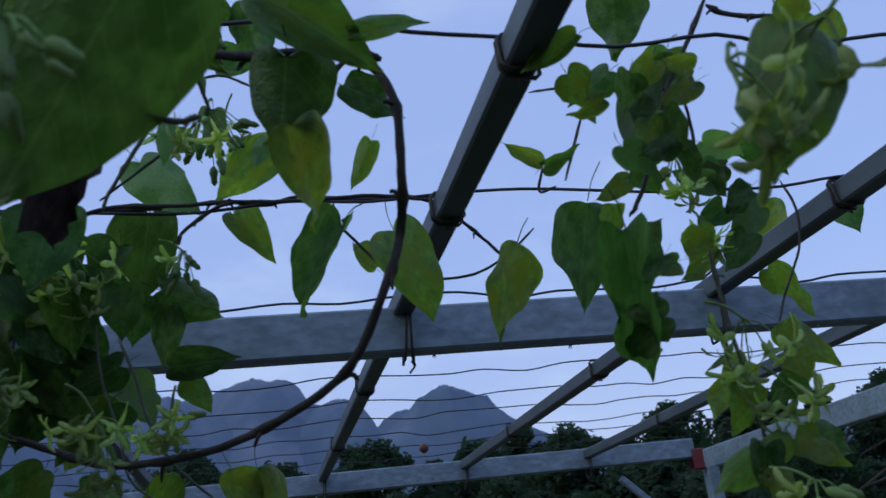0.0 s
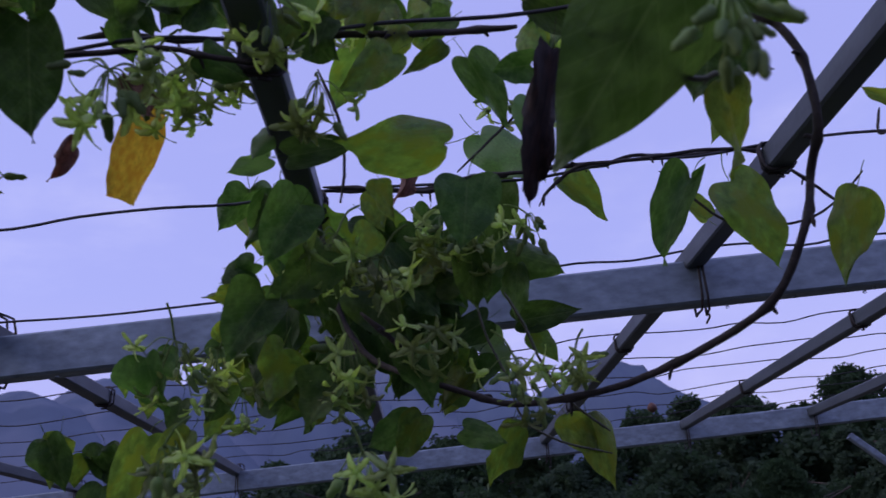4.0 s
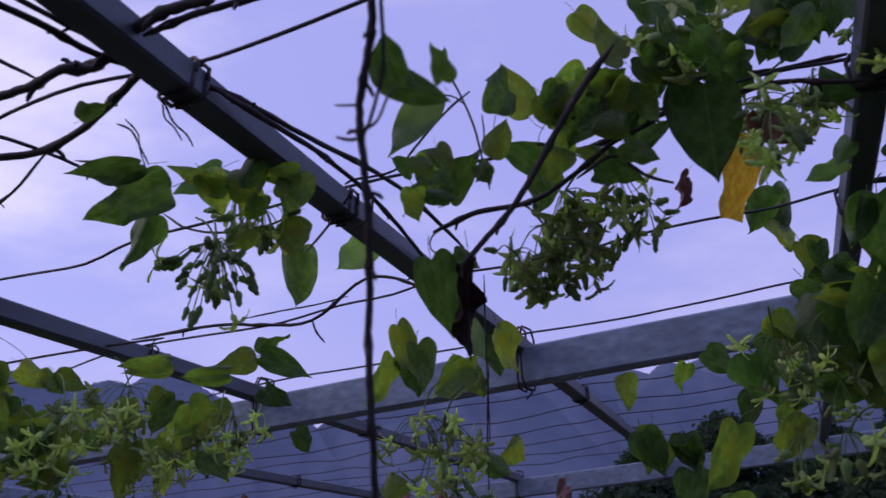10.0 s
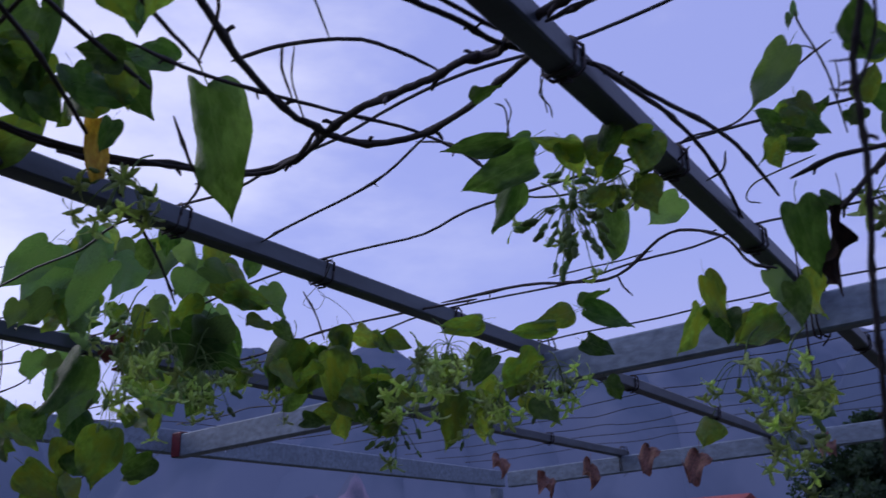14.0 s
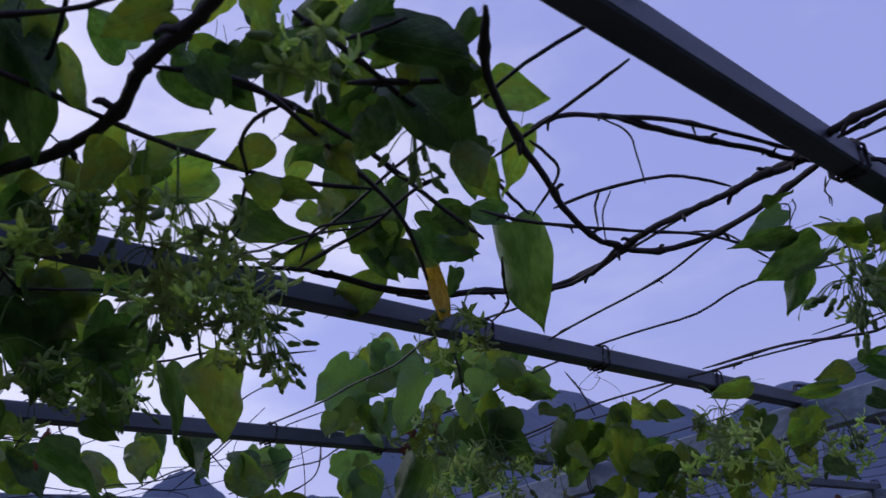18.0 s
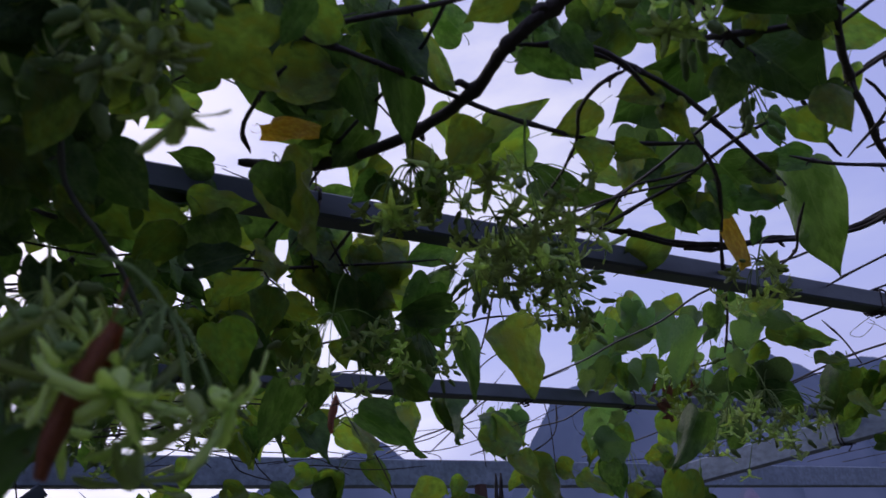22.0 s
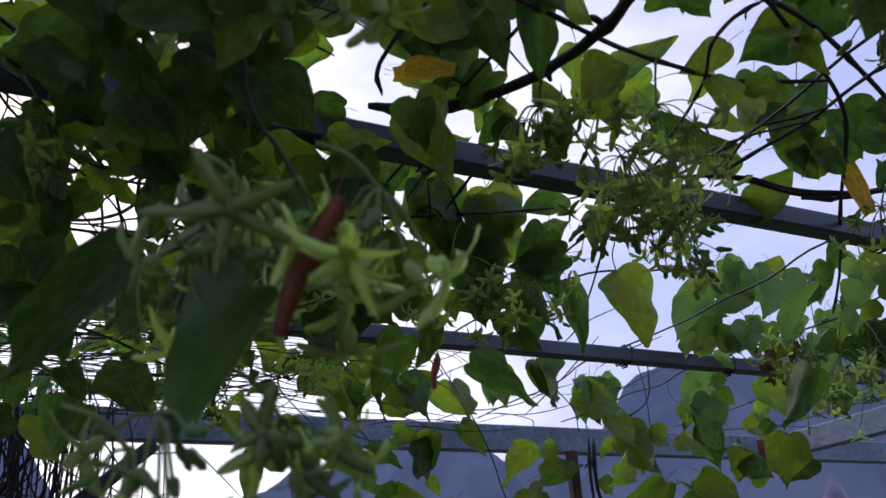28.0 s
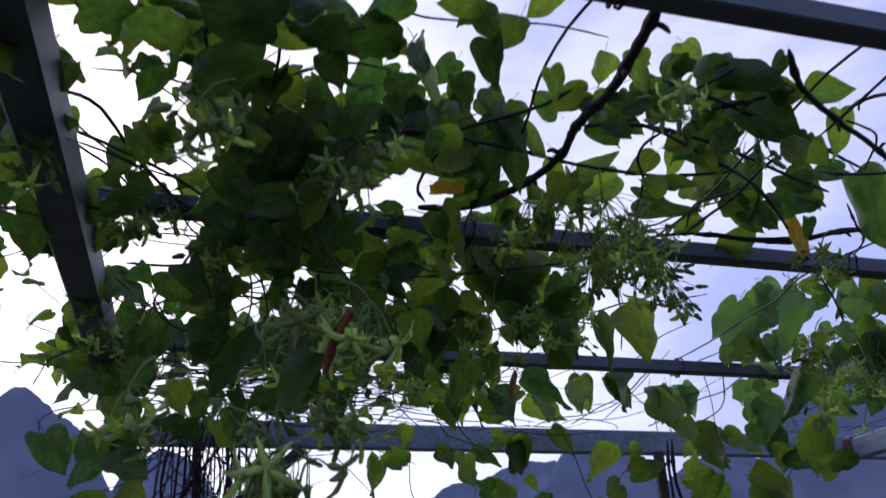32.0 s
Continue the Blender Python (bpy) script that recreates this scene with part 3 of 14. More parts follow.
def leaf_mesh(name, mat, lobe, droop, fold, wave, twist, seed, nibble=0.0, petiole=0.45, blunt=False):
    """A heart-shaped leaf of length 1 along +y from its base, width 1 across x, with its stalk; +z is its upper face."""
    rng = random.Random(seed)
    bm = bmesh.new()
    rim = ((0.02, 0.03), (0.12, -0.03), (0.27, -0.055), (0.40, 0.0), (0.475, 0.11), (0.50, 0.24), (0.48, 0.38), (0.43, 0.52), (0.345, 0.66), (0.23, 0.78), (0.115, 0.88), (0.045, 0.95), (0.0, 1.02))
    rib = (0.03, 0.035, 0.06, 0.10, 0.17, 0.27, 0.39, 0.52, 0.66, 0.78, 0.88, 0.95, 1.0)
    grid = []
    skew, curl = rng.uniform(-0.14, 0.14), rng.uniform(-0.6, 0.9)
    for rx, ry, s in spline([(a, b, c) for (a, b), c in zip(rim, rib)], 2):
        rx = max(rx, 0.0) if not blunt else 0.5 * math.sin(math.pi * min(0.92, 0.1 + 0.84 * max(s, 0.0))) ** 0.35
        ry = s + (ry - s) * (1 + lobe - 0.22)
        row = []
        for u in (-1.0, -0.72, -0.38, 0.0, 0.38, 0.72, 1.0):
            bite = nibble * rng.random() if abs(u) == 1 and rng.random() < 0.3 else 0
            v = abs(u) * (1 - bite)
            if abs(u) == 1:
                v *= 1 + 0.035 * math.sin(9 * s + seed + 2 * u) + 0.015 * math.sin(23 * s + 2 * seed) + skew * u
            x, y = math.copysign(rx * v, u), s + (ry - s) * v
            z = fold * math.sqrt(x * x + 0.002) - (0.7 * fold + curl) * 2 * x * x + 1.35 * wave * (math.sin(8 * s + 2.2 * u + seed) + 0.5 * math.sin(17 * s + 3 * u)) * u * u
            z += 0.024 * math.cos(TURN_VEIN * (s - 0.5 * abs(x))) * abs(u) * (1 - abs(u)) * 4
            b = droop * 1.9 * max(s, 0)
            y, z = (y if abs(b) < 0.01 else (y - s) + s * math.sin(b) / b) + z * math.sin(b), z * math.cos(b) - (0 if abs(b) < 0.01 else s * (1 - math.cos(b)) / b)
            a = twist * s
            row.append(bm.verts.new((x * math.cos(a) - z * math.sin(a), y, x * math.sin(a) + z * math.cos(a))))
        grid.append(row)
    for a, b in zip(grid, grid[1:]):
        for k in range(6):
            if b[k].co != b[k + 1].co:
                bm.faces.new((a[k], a[k + 1], b[k + 1], b[k]))
    end = grid[-1][3].co.copy()
    level = Vector((0, end.y, end.z)).rotation_difference(Vector((0, 1, 0))).to_matrix() * (1.0 / math.hypot(end.y, end.z))
    for v in bm.verts:
        v.co = level @ v.co
    bmesh.ops.remove_doubles(bm, verts=bm.verts, dist=1e-5)
    lean = rng.choice((-1, 1)) * rng.uniform(0.2, 0.6)
    stalk = spline([(0, 0.02, 0), (0.06 * lean, -0.35 * petiole, 0.16 * petiole), (0.5 * lean * petiole, -0.62 * petiole, 0.5 * petiole)], 3)
    tube_points(bm, stalk, [0.010] * len(stalk), 4)
    bmesh.ops.recalc_face_normals(bm, faces=bm.faces)
    me = bpy.data.meshes.new(name)
    bm.to_mesh(me)
    bm.free()
    me.polygons.foreach_set("use_smooth", [True] * len(me.polygons))
    me.materials.append(mat)
    return me


def rolled_mesh(name, mat, seed, wide):
    """A withered leaf or bloom rolled up on itself: a crumpled open tube of length 1 along +y."""
    rng = random.Random(seed)
    bm = bmesh.new()
    rows = []
    for i in range(13):
        s = i / 12
        r = wide * (0.25 + 0.75 * math.sin(math.pi * min(1, 0.12 + 0.8 * s))) * rng.uniform(0.8, 1.15)
        bend = 0.10 * math.sin(4 * s + seed)
        rows.append([bm.verts.new((bend + r * (1 - 0.05 * j) * math.cos(0.75 * j + 1.3 * s) * rng.uniform(0.9, 1.1), s, r * (1 - 0.05 * j) * math.sin(0.75 * j + 1.3 * s) * rng.uniform(0.9, 1.1))) for j in range(10)])
    for a, b in zip(rows, rows[1:]):
        for j in range(9):
            bm.faces.new((a[j], a[j + 1], b[j + 1], b[j]))
    stalk = spline([(0, 0.03, 0), (0.02, -0.12, 0.02), (0.0, -0.3, 0.05)], 3)
    tube_points(bm, stalk, [0.02] * len(stalk), 4)
    me = bpy.data.meshes.new(name)
    bm.to_mesh(me)
    bm.free()
    me.polygons.foreach_set("use_smooth", [True] * len(me.polygons))
    me.materials.append(mat)
    return me


LEAVES = [leaf_mesh("leaf", M_LEAF if k % 4 else M_LEAF_DARK, *shape, seed=k) for k, shape in enumerate((
    (0.24, 0.18, 0.35, 0.05, 0.2), (-0.35, 0.30, 0.55, 0.06, -0.4), (0.1, 0.10, 0.25, 0.08, 0.45), (-0.5, 0.42, 0.40, 0.05, 0.6), (0.05, 0.22, 0.75, 0.07, -0.6),
    (-0.6, -0.15, 0.3, 0.09, 0.35), (0.30, 0.55, 0.35, 0.08, 0.8), (-0.2, 0.15, 1.1, 0.06, -0.2), (0.32, -0.3, 0.45, 0.07, -0.5), (-0.4, 0.35, 0.2, 0.1, 0.3),
    (0.0, 0.6, 0.6, 0.07, 0.3), (0.22, 0.7, 0.2, 0.1, -0.5), (-0.5, -0.35, 0.7, 0.09, 0.2), (0.1, 0.3, 1.3, 0.05, 0.9)))]
LEAVES_NIBBLED = [leaf_mesh("leaf", M_LEAF_DARK, 0.24, 0.2, 0.25, 0.07, 0.2, 31, nibble=0.35), leaf_mesh("leaf", M_LEAF_DARK, 0.2, 0.12, 0.2, 0.06, -0.15, 32, nibble=0.4)]
LEAVES_DARK = [leaf_mesh("leaf", M_LEAF_DARK, 0.24, 0.2, 0.2, 0.05, 0.15, 41), leaf_mesh("leaf", M_LEAF_DARK, 0.26, 0.4, 0.25, 0.07, -0.3, 42)]
LEAF_YELLOW = [leaf_mesh("yellow_leaf", M_YELLOW, -0.4, 0.12, 0.4, 0.06, 0.1, 51, blunt=True)]
LEAF_DRY = [leaf_mesh("withered_leaf", M_DRY, -0.5, 0.25, 0.9, 0.16, 0.8, 61, nibble=0.35, blunt=True), leaf_mesh("withered_leaf", M_DRY, -0.3, -0.2, 1.1, 0.14, -0.9, 62, nibble=0.3)]
LEAF_ORANGE = [rolled_mesh("withered_flower", M_ORANGE, 71, 0.30)]
LEAF_BROWN = [leaf_mesh("withered_bloom", M_BROWN, 0.1, 0.2, 1.1, 0.2, 0.8, 81), leaf_mesh("withered_bloom", M_BROWN, 0.2, -0.3, 1.4, 0.18, -0.6, 82)]
LEAVES_PALE = [leaf_mesh("leaf", M_LEAF_PALE, 0.24, 0.25, 0.35, 0.07, 0.3, 91), leaf_mesh("leaf", M_LEAF_PALE, 0.26, 0.45, 0.5, 0.08, -0.4, 92), leaf_mesh("leaf", M_LEAF_PALE, 0.2, 0.1, 0.25, 0.09, 0.2, 93)]
LEAVES_FLAT = [leaf_mesh("leaf", M_LEAF_DARK, 0.24, 0.06, 0.12, 0.035, 0.1, 101), leaf_mesh("leaf", M_LEAF_DARK, 0.22, -0.05, 0.2, 0.04, -0.15, 102)]
KINDS = {"f": LEAVES_FLAT, "p": LEAVES_PALE, "b": LEAF_BROWN, "g": LEAVES, "o": LEAVES_DARK, "n": LEAVES_NIBBLED, "y": LEAF_YELLOW, "d": LEAF_DRY, "r": LEAF_ORANGE}
KIND_LABEL = {"b": "dried brown bloom", "y": "yellowed hanging leaf", "d": "withered dark brown leaf", "r": "withered orange bloom"}
leaf_pick = random.Random(11)


def leaf(vine, base, tip, wide, face, kind="g"):
    """One leaf from its base to its tip, wide metres across, whose face looks along face."""
    base, way = Vector(base), Vector(tip) - Vector(base)
    long = way.length
    y = way.normalized()
    z = Vector(face)
    z = (z - y * z.dot(y)).normalized()
    x = y.cross(z)
    me = leaf_pick.choice(KINDS[kind])
    ob = new(me.name.split(".")[0], me)
    ob.parent = vine
    m = Matrix((x, y, z)).transposed().to_4x4()
    m.translation = base
    ob.matrix_world = m @ Matrix.Diagonal((wide, long * 1.02, (wide + long) / 2, 1))
    if kind in KIND_LABEL:
        ob["label"] = KIND_LABEL[kind]
    return ob


def flower_mesh(seed, long=1.12, slim=1.0):
    """A small star flower: a tube and five narrow twisted petals. It looks along +z, base at the origin, 1 long."""
    rng = random.Random(seed)
    bm = bmesh.new()
    tube_points(bm, [Vector((0, 0, 0)), Vector((0, 0, 0.22)), Vector((0, 0, 0.5)), Vector((0, 0, 0.62))], [0.10, 0.20, 0.15, 0.17], 6)
    for k in range(5):
        a = math.tau * k / 5 + rng.uniform(-0.2, 0.2)
        out, side = Vector((math.cos(a), math.sin(a), 0)), Vector((-math.sin(a), math.cos(a), 0))
        lift, curl, own = rng.uniform(-0.25, 0.45) * long, rng.uniform(-0.55, 0.25) * long, long * rng.uniform(0.8, 1.1)
        prev = None
        for s, w in ((0.0, 0.15), (0.3, 0.19), (0.7, 0.16), (0.92, 0.11), (1.0, 0.03)):
            c = Vector((0, 0, 0.58)) + out * (0.08 + own * s) + side * (0.22 * curl * s * s) + Vector((0, 0, lift * s + curl * s * s + 0.15 * math.sin(3 * s)))
            tw = side * math.cos(0.9 * s) + Vector((0, 0, 1)) * math.sin(0.9 * s)
            ring = [bm.verts.new(c + tw * w * slim), bm.verts.new(c + Vector((0, 0, 0.03)) + out * 0.02), bm.verts.new(c - tw * w * slim), bm.verts.new(c - Vector((0, 0, 0.03)))]
            if prev:
                for i in range(4):
                    bm.faces.new((prev[i], prev[(i + 1) % 4], ring[(i + 1) % 4], ring[i]))
            prev = ring
    bmesh.ops.recalc_face_normals(bm, faces=bm.faces)
    me = bpy.data.meshes.new("flower")
    bm.to_mesh(me)
    bm.free()
    me.polygons.foreach_set("use_smooth", [True] * len(me.polygons))
    me.materials.append(M_FLOWER)
    return me


def bud_mesh(thick):
    bm = bmesh.new()
    pts = [Vector((0.02 * math.sin(4 * s), 0, s)) for s in (0, 0.15, 0.35, 0.6, 0.82, 1.0)]
    tube_points(bm, pts, [0.06, thick * 0.9, thick, thick * 0.7, thick * 0.75, 0.03], 6)
    me = bpy.data.meshes.new("flower_bud")
    bm.to_mesh(me)
    bm.free()
    me.polygons.foreach_set("use_smooth", [True] * len(me.polygons))
    me.materials.append(M_BUD)
    return me


FLOWERS = [flower_mesh(k, 1.12, 1.05) for k in range(8)]
LONG_FLOWERS = [flower_mesh(20 + k, 1.3, 0.95) for k in range(6)]
BUDS = [bud_mesh(0.19), bud_mesh(0.24)]


def flower_cluster(vine, at, size, flowers, buds, seed, spread=1.0, big=1.0):
    """A hanging umbel: a bent stalk, thin pedicels, open stars and closed buds."""
    rng = random.Random(seed)
    at = Vector(at)
    bm = bmesh.new()
    lean = rng.uniform(0, math.tau)
    stalk = spline([(0.03 * math.cos(lean), 0.03 * math.sin(lean), size * 0.62), (0.014 * math.cos(lean), 0.014 * math.sin(lean), size * 0.5), (0, 0, size * 0.22)], 4)
    tube_points(bm, stalk, [0.0013] * len(stalk), 5)
    heads = []
    flowers = round(flowers * (1.0 if big == 1 else 0.65))
    for k in range(flowers + buds):
        a, tilt = rng.uniform(0, math.tau), rng.uniform(0.15, 1.75) * spread
        d = Vector((math.sin(tilt) * math.cos(a), math.sin(tilt) * math.sin(a), -math.cos(tilt)))
        reach = size * rng.uniform(0.16, 0.58) * (1.0 if tilt > 0.7 else 1.2)
        end = Vector((0, 0, size * 0.22)) + d * reach + Vector((0, 0, -0.15 * size))
        line = spline([(0, 0, size * 0.22), Vector((0, 0, size * 0.22)) + d * reach * 0.5 + Vector((0, 0, 0.02 * size)), end], 3)
        tube_points(bm, line, [0.0007 if big == 1 else 0.0011] * len(line), 4)
        heads.append((end, (d + Vector((rng.uniform(-0.4, 0.4), rng.uniform(-0.4, 0.4), rng.uniform(-0.5, 0.1)))).normalized(), k < flowers))
    umbel = part("inflorescence", bm, M_BUD, vine, "hanging cluster of pale yellow-green star flowers")
    umbel.matrix_world = Matrix.Translation(at)
    for end, way, is_open in heads:
        me = rng.choice((FLOWERS if big == 1 else LONG_FLOWERS) if is_open else BUDS)
        ob = new(me.name.split(".")[0], me)
        ob.parent = umbel
        s = big * rng.uniform(0.0160, 0.0205) if is_open else rng.uniform(0.016, 0.024) * (1 if big == 1 else 0.75)
        ob.matrix_local = Matrix.Translation(end) @ way.to_track_quat("Z", "Y").to_matrix().to_4x4() @ pose(0, 0, 0, 0, 0, rng.uniform(0, 360)) @ Matrix.Diagonal((s, s, s, 1))
    return umbel


def stem(vine, knots, thick, mat=None, name="stem", knotty=True, taper=0.8, seed=1):
    """A bent woody stem through the knots, with nodes and short stubs."""
    rng = random.Random(seed + int(1000 * abs(knots[0][0])))
    pts = spline(knots, 5)
    n = len(pts)
    pts = [p + Vector((rng.uniform(-1, 1), rng.uniform(-1, 1), rng.uniform(-1, 1))) * thick * 0.14 for p in pts]
    radii = [thick * (1 - (1 - taper) * i / n) * (1.35 if knotty and i % 7 == 3 else rng.uniform(0.92, 1.06)) for i in range(n)]
    radii[0] *= 0.4
    radii[1] *= 0.8
    radii[-1] *= 0.62
    radii[-2] *= 0.85
    bm = bmesh.new()
    tube_points(bm, pts, radii, 7 if thick > 0.003 else 5)
    if knotty:
        for i in range(3, n - 1, 7):
            d = Vector((rng.uniform(-1, 1), rng.uniform(-1, 1), rng.uniform(-1, 0.6))).normalized()
            stub = spline([pts[i], pts[i] + d * thick * 2.2, pts[i] + d * thick * 3.4 + Vector((0, 0, -thick))], 2)
            tube_points(bm, stub, [thick * 0.5] * (len(stub) - 1) + [thick * 0.25], 4)
    ob = part(name, bm, mat or M_BARK, vine)
    ob.matrix_parent_inverse = Matrix.Translation(-vine.location)
    return ob


VINE_LABEL = "climbing vine with heart-shaped leaves and yellow-green flowers on wires"
vine_right = empty("flowering_vine", (1.0, 1.67, Z_WIRE), VINE_LABEL, "vine", "vines on the pergola")
vine_middle = empty("flowering_vine", (-0.1, 1.67, Z_WIRE), "leafy vine hung thick with star flowers round a rafter", "vine", "vines on the pergola")
vine_bay = empty("flowering_vine", (-0.75, 1.36, Z_WIRE), "woody vine with bare runners, few leaves and bud clusters", "vine", "vines on the pergola")
vine_dense = empty("flowering_vine", (-1.3, 0.80, Z_WIRE), "dense leafy vine shading the bay under the rafters", "vine", "vines on the pergola")
vine_wire = empty("flowering_vine", (-1.0, 0.60, Z_WIRE), "leafy vine with pale leaves and flower clusters under wires", "vine", "vines on the pergola")
vine_shade = empty("flowering_vine", (-1.2, 0.10, Z_WIRE), "dense leafy vine shading the bay beside the corner", "vine", "vines on the pergola")
vine_corner = empty("flowering_vine", (-2.5, -0.15, 0.0), "old leafy vine climbing the corner post", "vine", "vines on the pergola")
vine_end = empty("flowering_vine", (-2.62, 1.42, 0.0), "thin leafy vine trailing from the end beam", "vine", "vines on the pergola")
bpy.context.view_layer.update()


# ---- stems ----
stem(vine_middle, [(-0.322, 1.107, 1.953), (-0.325, 1.112, 1.938), (-0.329, 1.117, 1.922), (-0.335, 1.121, 1.907), (-0.343, 1.127, 1.889), (-0.346, 1.133, 1.872), (-0.349, 1.141, 1.852), (-0.353, 1.150, 1.826), (-0.359, 1.159, 1.801), (-0.366, 1.168, 1.775), (-0.372, 1.179, 1.745), (-0.377, 1.189, 1.717), (-0.383, 1.199, 1.689), (-0.390, 1.207, 1.663)], 0.0024)
stem(vine_middle, [(-0.317, 1.107, 1.951), (-0.320, 1.112, 1.936), (-0.323, 1.118, 1.921), (-0.327, 1.124, 1.903), (-0.337, 1.129, 1.883), (-0.344, 1.131, 1.873)], 0.0012, M_BARK, "twig", False)
stem(vine_middle, [(-0.350, 1.141, 1.882), (-0.341, 1.142, 1.887), (-0.333, 1.140, 1.898), (-0.328, 1.140, 1.903)], 0.0009, M_GREEN_STEM, "tendril", False)
stem(vine_middle, [(-0.343, 1.127, 1.889), (-0.349, 1.124, 1.889), (-0.355, 1.122, 1.890)], 0.0008, M_BARK, "twig", False)
stem(vine_middle, [(-0.347, 1.134, 1.874), (-0.353, 1.132, 1.874), (-0.359, 1.129, 1.876)], 0.0011, M_BARK, "twig", False)
stem(vine_middle, [(-0.435, 1.466, 2.153), (-0.434, 1.473, 2.137), (-0.427, 1.487, 2.111), (-0.423, 1.500, 2.085), (-0.422, 1.511, 2.058), (-0.422, 1.525, 2.027)], 0.0014, M_GREEN_STEM, "tendril", False)
stem(vine_middle, [(-0.423, 1.478, 2.102), (-0.432, 1.471, 2.110), (-0.448, 1.465, 2.113), (-0.455, 1.461, 2.117)], 0.0010, M_GREEN_STEM, "tendril", False)
stem(vine_middle, [(-0.422, 1.511, 2.059), (-0.415, 1.505, 2.079), (-0.413, 1.498, 2.097)], 0.0010, M_GREEN_STEM, "tendril", False)
stem(vine_middle, [(0.383, 1.639, 2.095), (0.405, 1.638, 2.079), (0.418, 1.638, 2.043), (0.418, 1.639, 1.983), (0.418, 1.679, 1.951), (0.403, 1.679, 1.905), (0.374, 1.709, 1.850), (0.333, 1.760, 1.829), (0.269, 1.820, 1.812), (0.201, 1.861, 1.807), (0.134, 1.901, 1.816), (0.073, 1.901, 1.840), (0.043, 1.902, 1.852), (-0.017, 1.932, 1.895), (-0.052, 1.957, 1.974), (-0.068, 1.962, 2.082)], 0.0042)
stem(vine_right, [(0.229, 1.670, 2.115), (0.265, 1.670, 2.119), (0.301, 1.670, 2.117), (0.339, 1.670, 2.121), (0.386, 1.670, 2.121), (0.414, 1.670, 2.113)], 0.0045)
stem(vine_right, [(0.386, 1.670, 2.116), (0.365, 1.670, 2.093), (0.360, 1.670, 2.076)], 0.0025)
stem(vine_right, [(-0.063, 1.980, 2.126), (-0.004, 1.980, 2.120), (0.056, 1.980, 2.114), (0.117, 1.980, 2.120), (0.180, 1.980, 2.121), (0.243, 1.980, 2.126), (0.294, 1.980, 2.120), (0.335, 1.980, 2.130), (0.401, 1.980, 2.123), (0.456, 1.980, 2.124), (0.504, 1.980, 2.122)], 0.0030)
stem(vine_right, [(0.465, 1.980, 2.127), (0.505, 1.980, 2.111), (0.544, 1.980, 2.074), (0.581, 1.980, 2.035), (0.608, 1.980, 2.019)], 0.0025)
stem(vine_right, [(0.367, 1.980, 2.105), (0.399, 1.980, 2.067), (0.436, 1.980, 2.028), (0.482, 1.980, 2.015), (0.538, 1.980, 2.019), (0.582, 1.980, 2.042), (0.619, 1.980, 2.075)], 0.0020, M_BARK, "twig", False)
stem(vine_right, [(0.737, 1.670, 2.184), (0.703, 1.670, 2.125), (0.673, 1.670, 2.076), (0.648, 1.670, 2.018), (0.632, 1.670, 1.979), (0.617, 1.670, 1.953)], 0.0026)
stem(vine_right, [(0.689, 1.700, 2.137), (0.702, 1.700, 2.100), (0.705, 1.700, 2.050), (0.701, 1.700, 2.014)], 0.0020, M_BARK, "twig", False)
stem(vine_right, [(0.657, 1.850, 2.157), (0.641, 1.850, 2.117), (0.625, 1.850, 2.075)], 0.0020, M_BARK, "twig", False)
stem(vine_right, [(0.618, 1.900, 2.120), (0.609, 1.900, 2.087), (0.630, 1.900, 2.093)], 0.0020, M_BARK, "twig", False)
stem(vine_right, [(0.705, 1.720, 1.938), (0.706, 1.720, 1.893), (0.707, 1.720, 1.866), (0.713, 1.720, 1.805), (0.717, 1.720, 1.756), (0.708, 1.700, 1.709)], 0.0022, M_GREEN_STEM)
stem(vine_right, [(0.976, 2.000, 2.138), (0.988, 2.000, 2.095), (0.977, 2.000, 2.039), (0.941, 2.000, 1.978), (0.924, 2.000, 1.942)], 0.0020, M_BARK, "twig", False)
stem(vine_right, [(0.733, 1.670, 2.171), (0.748, 1.670, 2.161), (0.777, 1.670, 2.157), (0.802, 1.670, 2.158)], 0.0030)
stem(vine_right, [(0.568, 1.750, 2.126), (0.601, 1.750, 2.131), (0.644, 1.750, 2.141), (0.688, 1.750, 2.147), (0.728, 1.750, 2.133)], 0.0015, M_GREEN_STEM, "tendril", False)
stem(vine_middle, [(0.148, 1.900, 1.940), (0.165, 1.900, 1.900), (0.179, 1.900, 1.855), (0.200, 1.900, 1.815), (0.221, 1.900, 1.793), (0.241, 1.900, 1.775)], 0.0018, M_GREEN_STEM, "tendril", False)
stem(vine_right, [(0.274, 1.900, 2.089), (0.250, 1.900, 2.084), (0.227, 1.900, 2.069), (0.209, 1.900, 2.053), (0.206, 1.900, 2.040)], 0.0025)
stem(vine_right, [(0.235, 1.700, 2.192), (0.246, 1.700, 2.137), (0.255, 1.700, 2.103), (0.262, 1.700, 2.082)], 0.0020, M_BARK, "twig", False)
stem(vine_right, [(0.196, 1.441, 1.959), (0.220, 1.445, 1.963), (0.230, 1.453, 1.956), (0.248, 1.465, 1.943), (0.268, 1.473, 1.936), (0.283, 1.473, 1.939)], 0.0026, M_GREEN_STEM)
stem(vine_middle, [(0.223, 1.700, 2.086), (0.200, 1.700, 2.044), (0.180, 1.700, 2.003), (0.176, 1.700, 1.988)], 0.0020, M_GREEN_STEM, "tendril", False)
stem(vine_right, [(0.235, 1.850, 2.214), (0.258, 1.850, 2.217), (0.282, 1.850, 2.206), (0.293, 1.850, 2.199)], 0.0018, M_GREEN_STEM, "tendril", False)
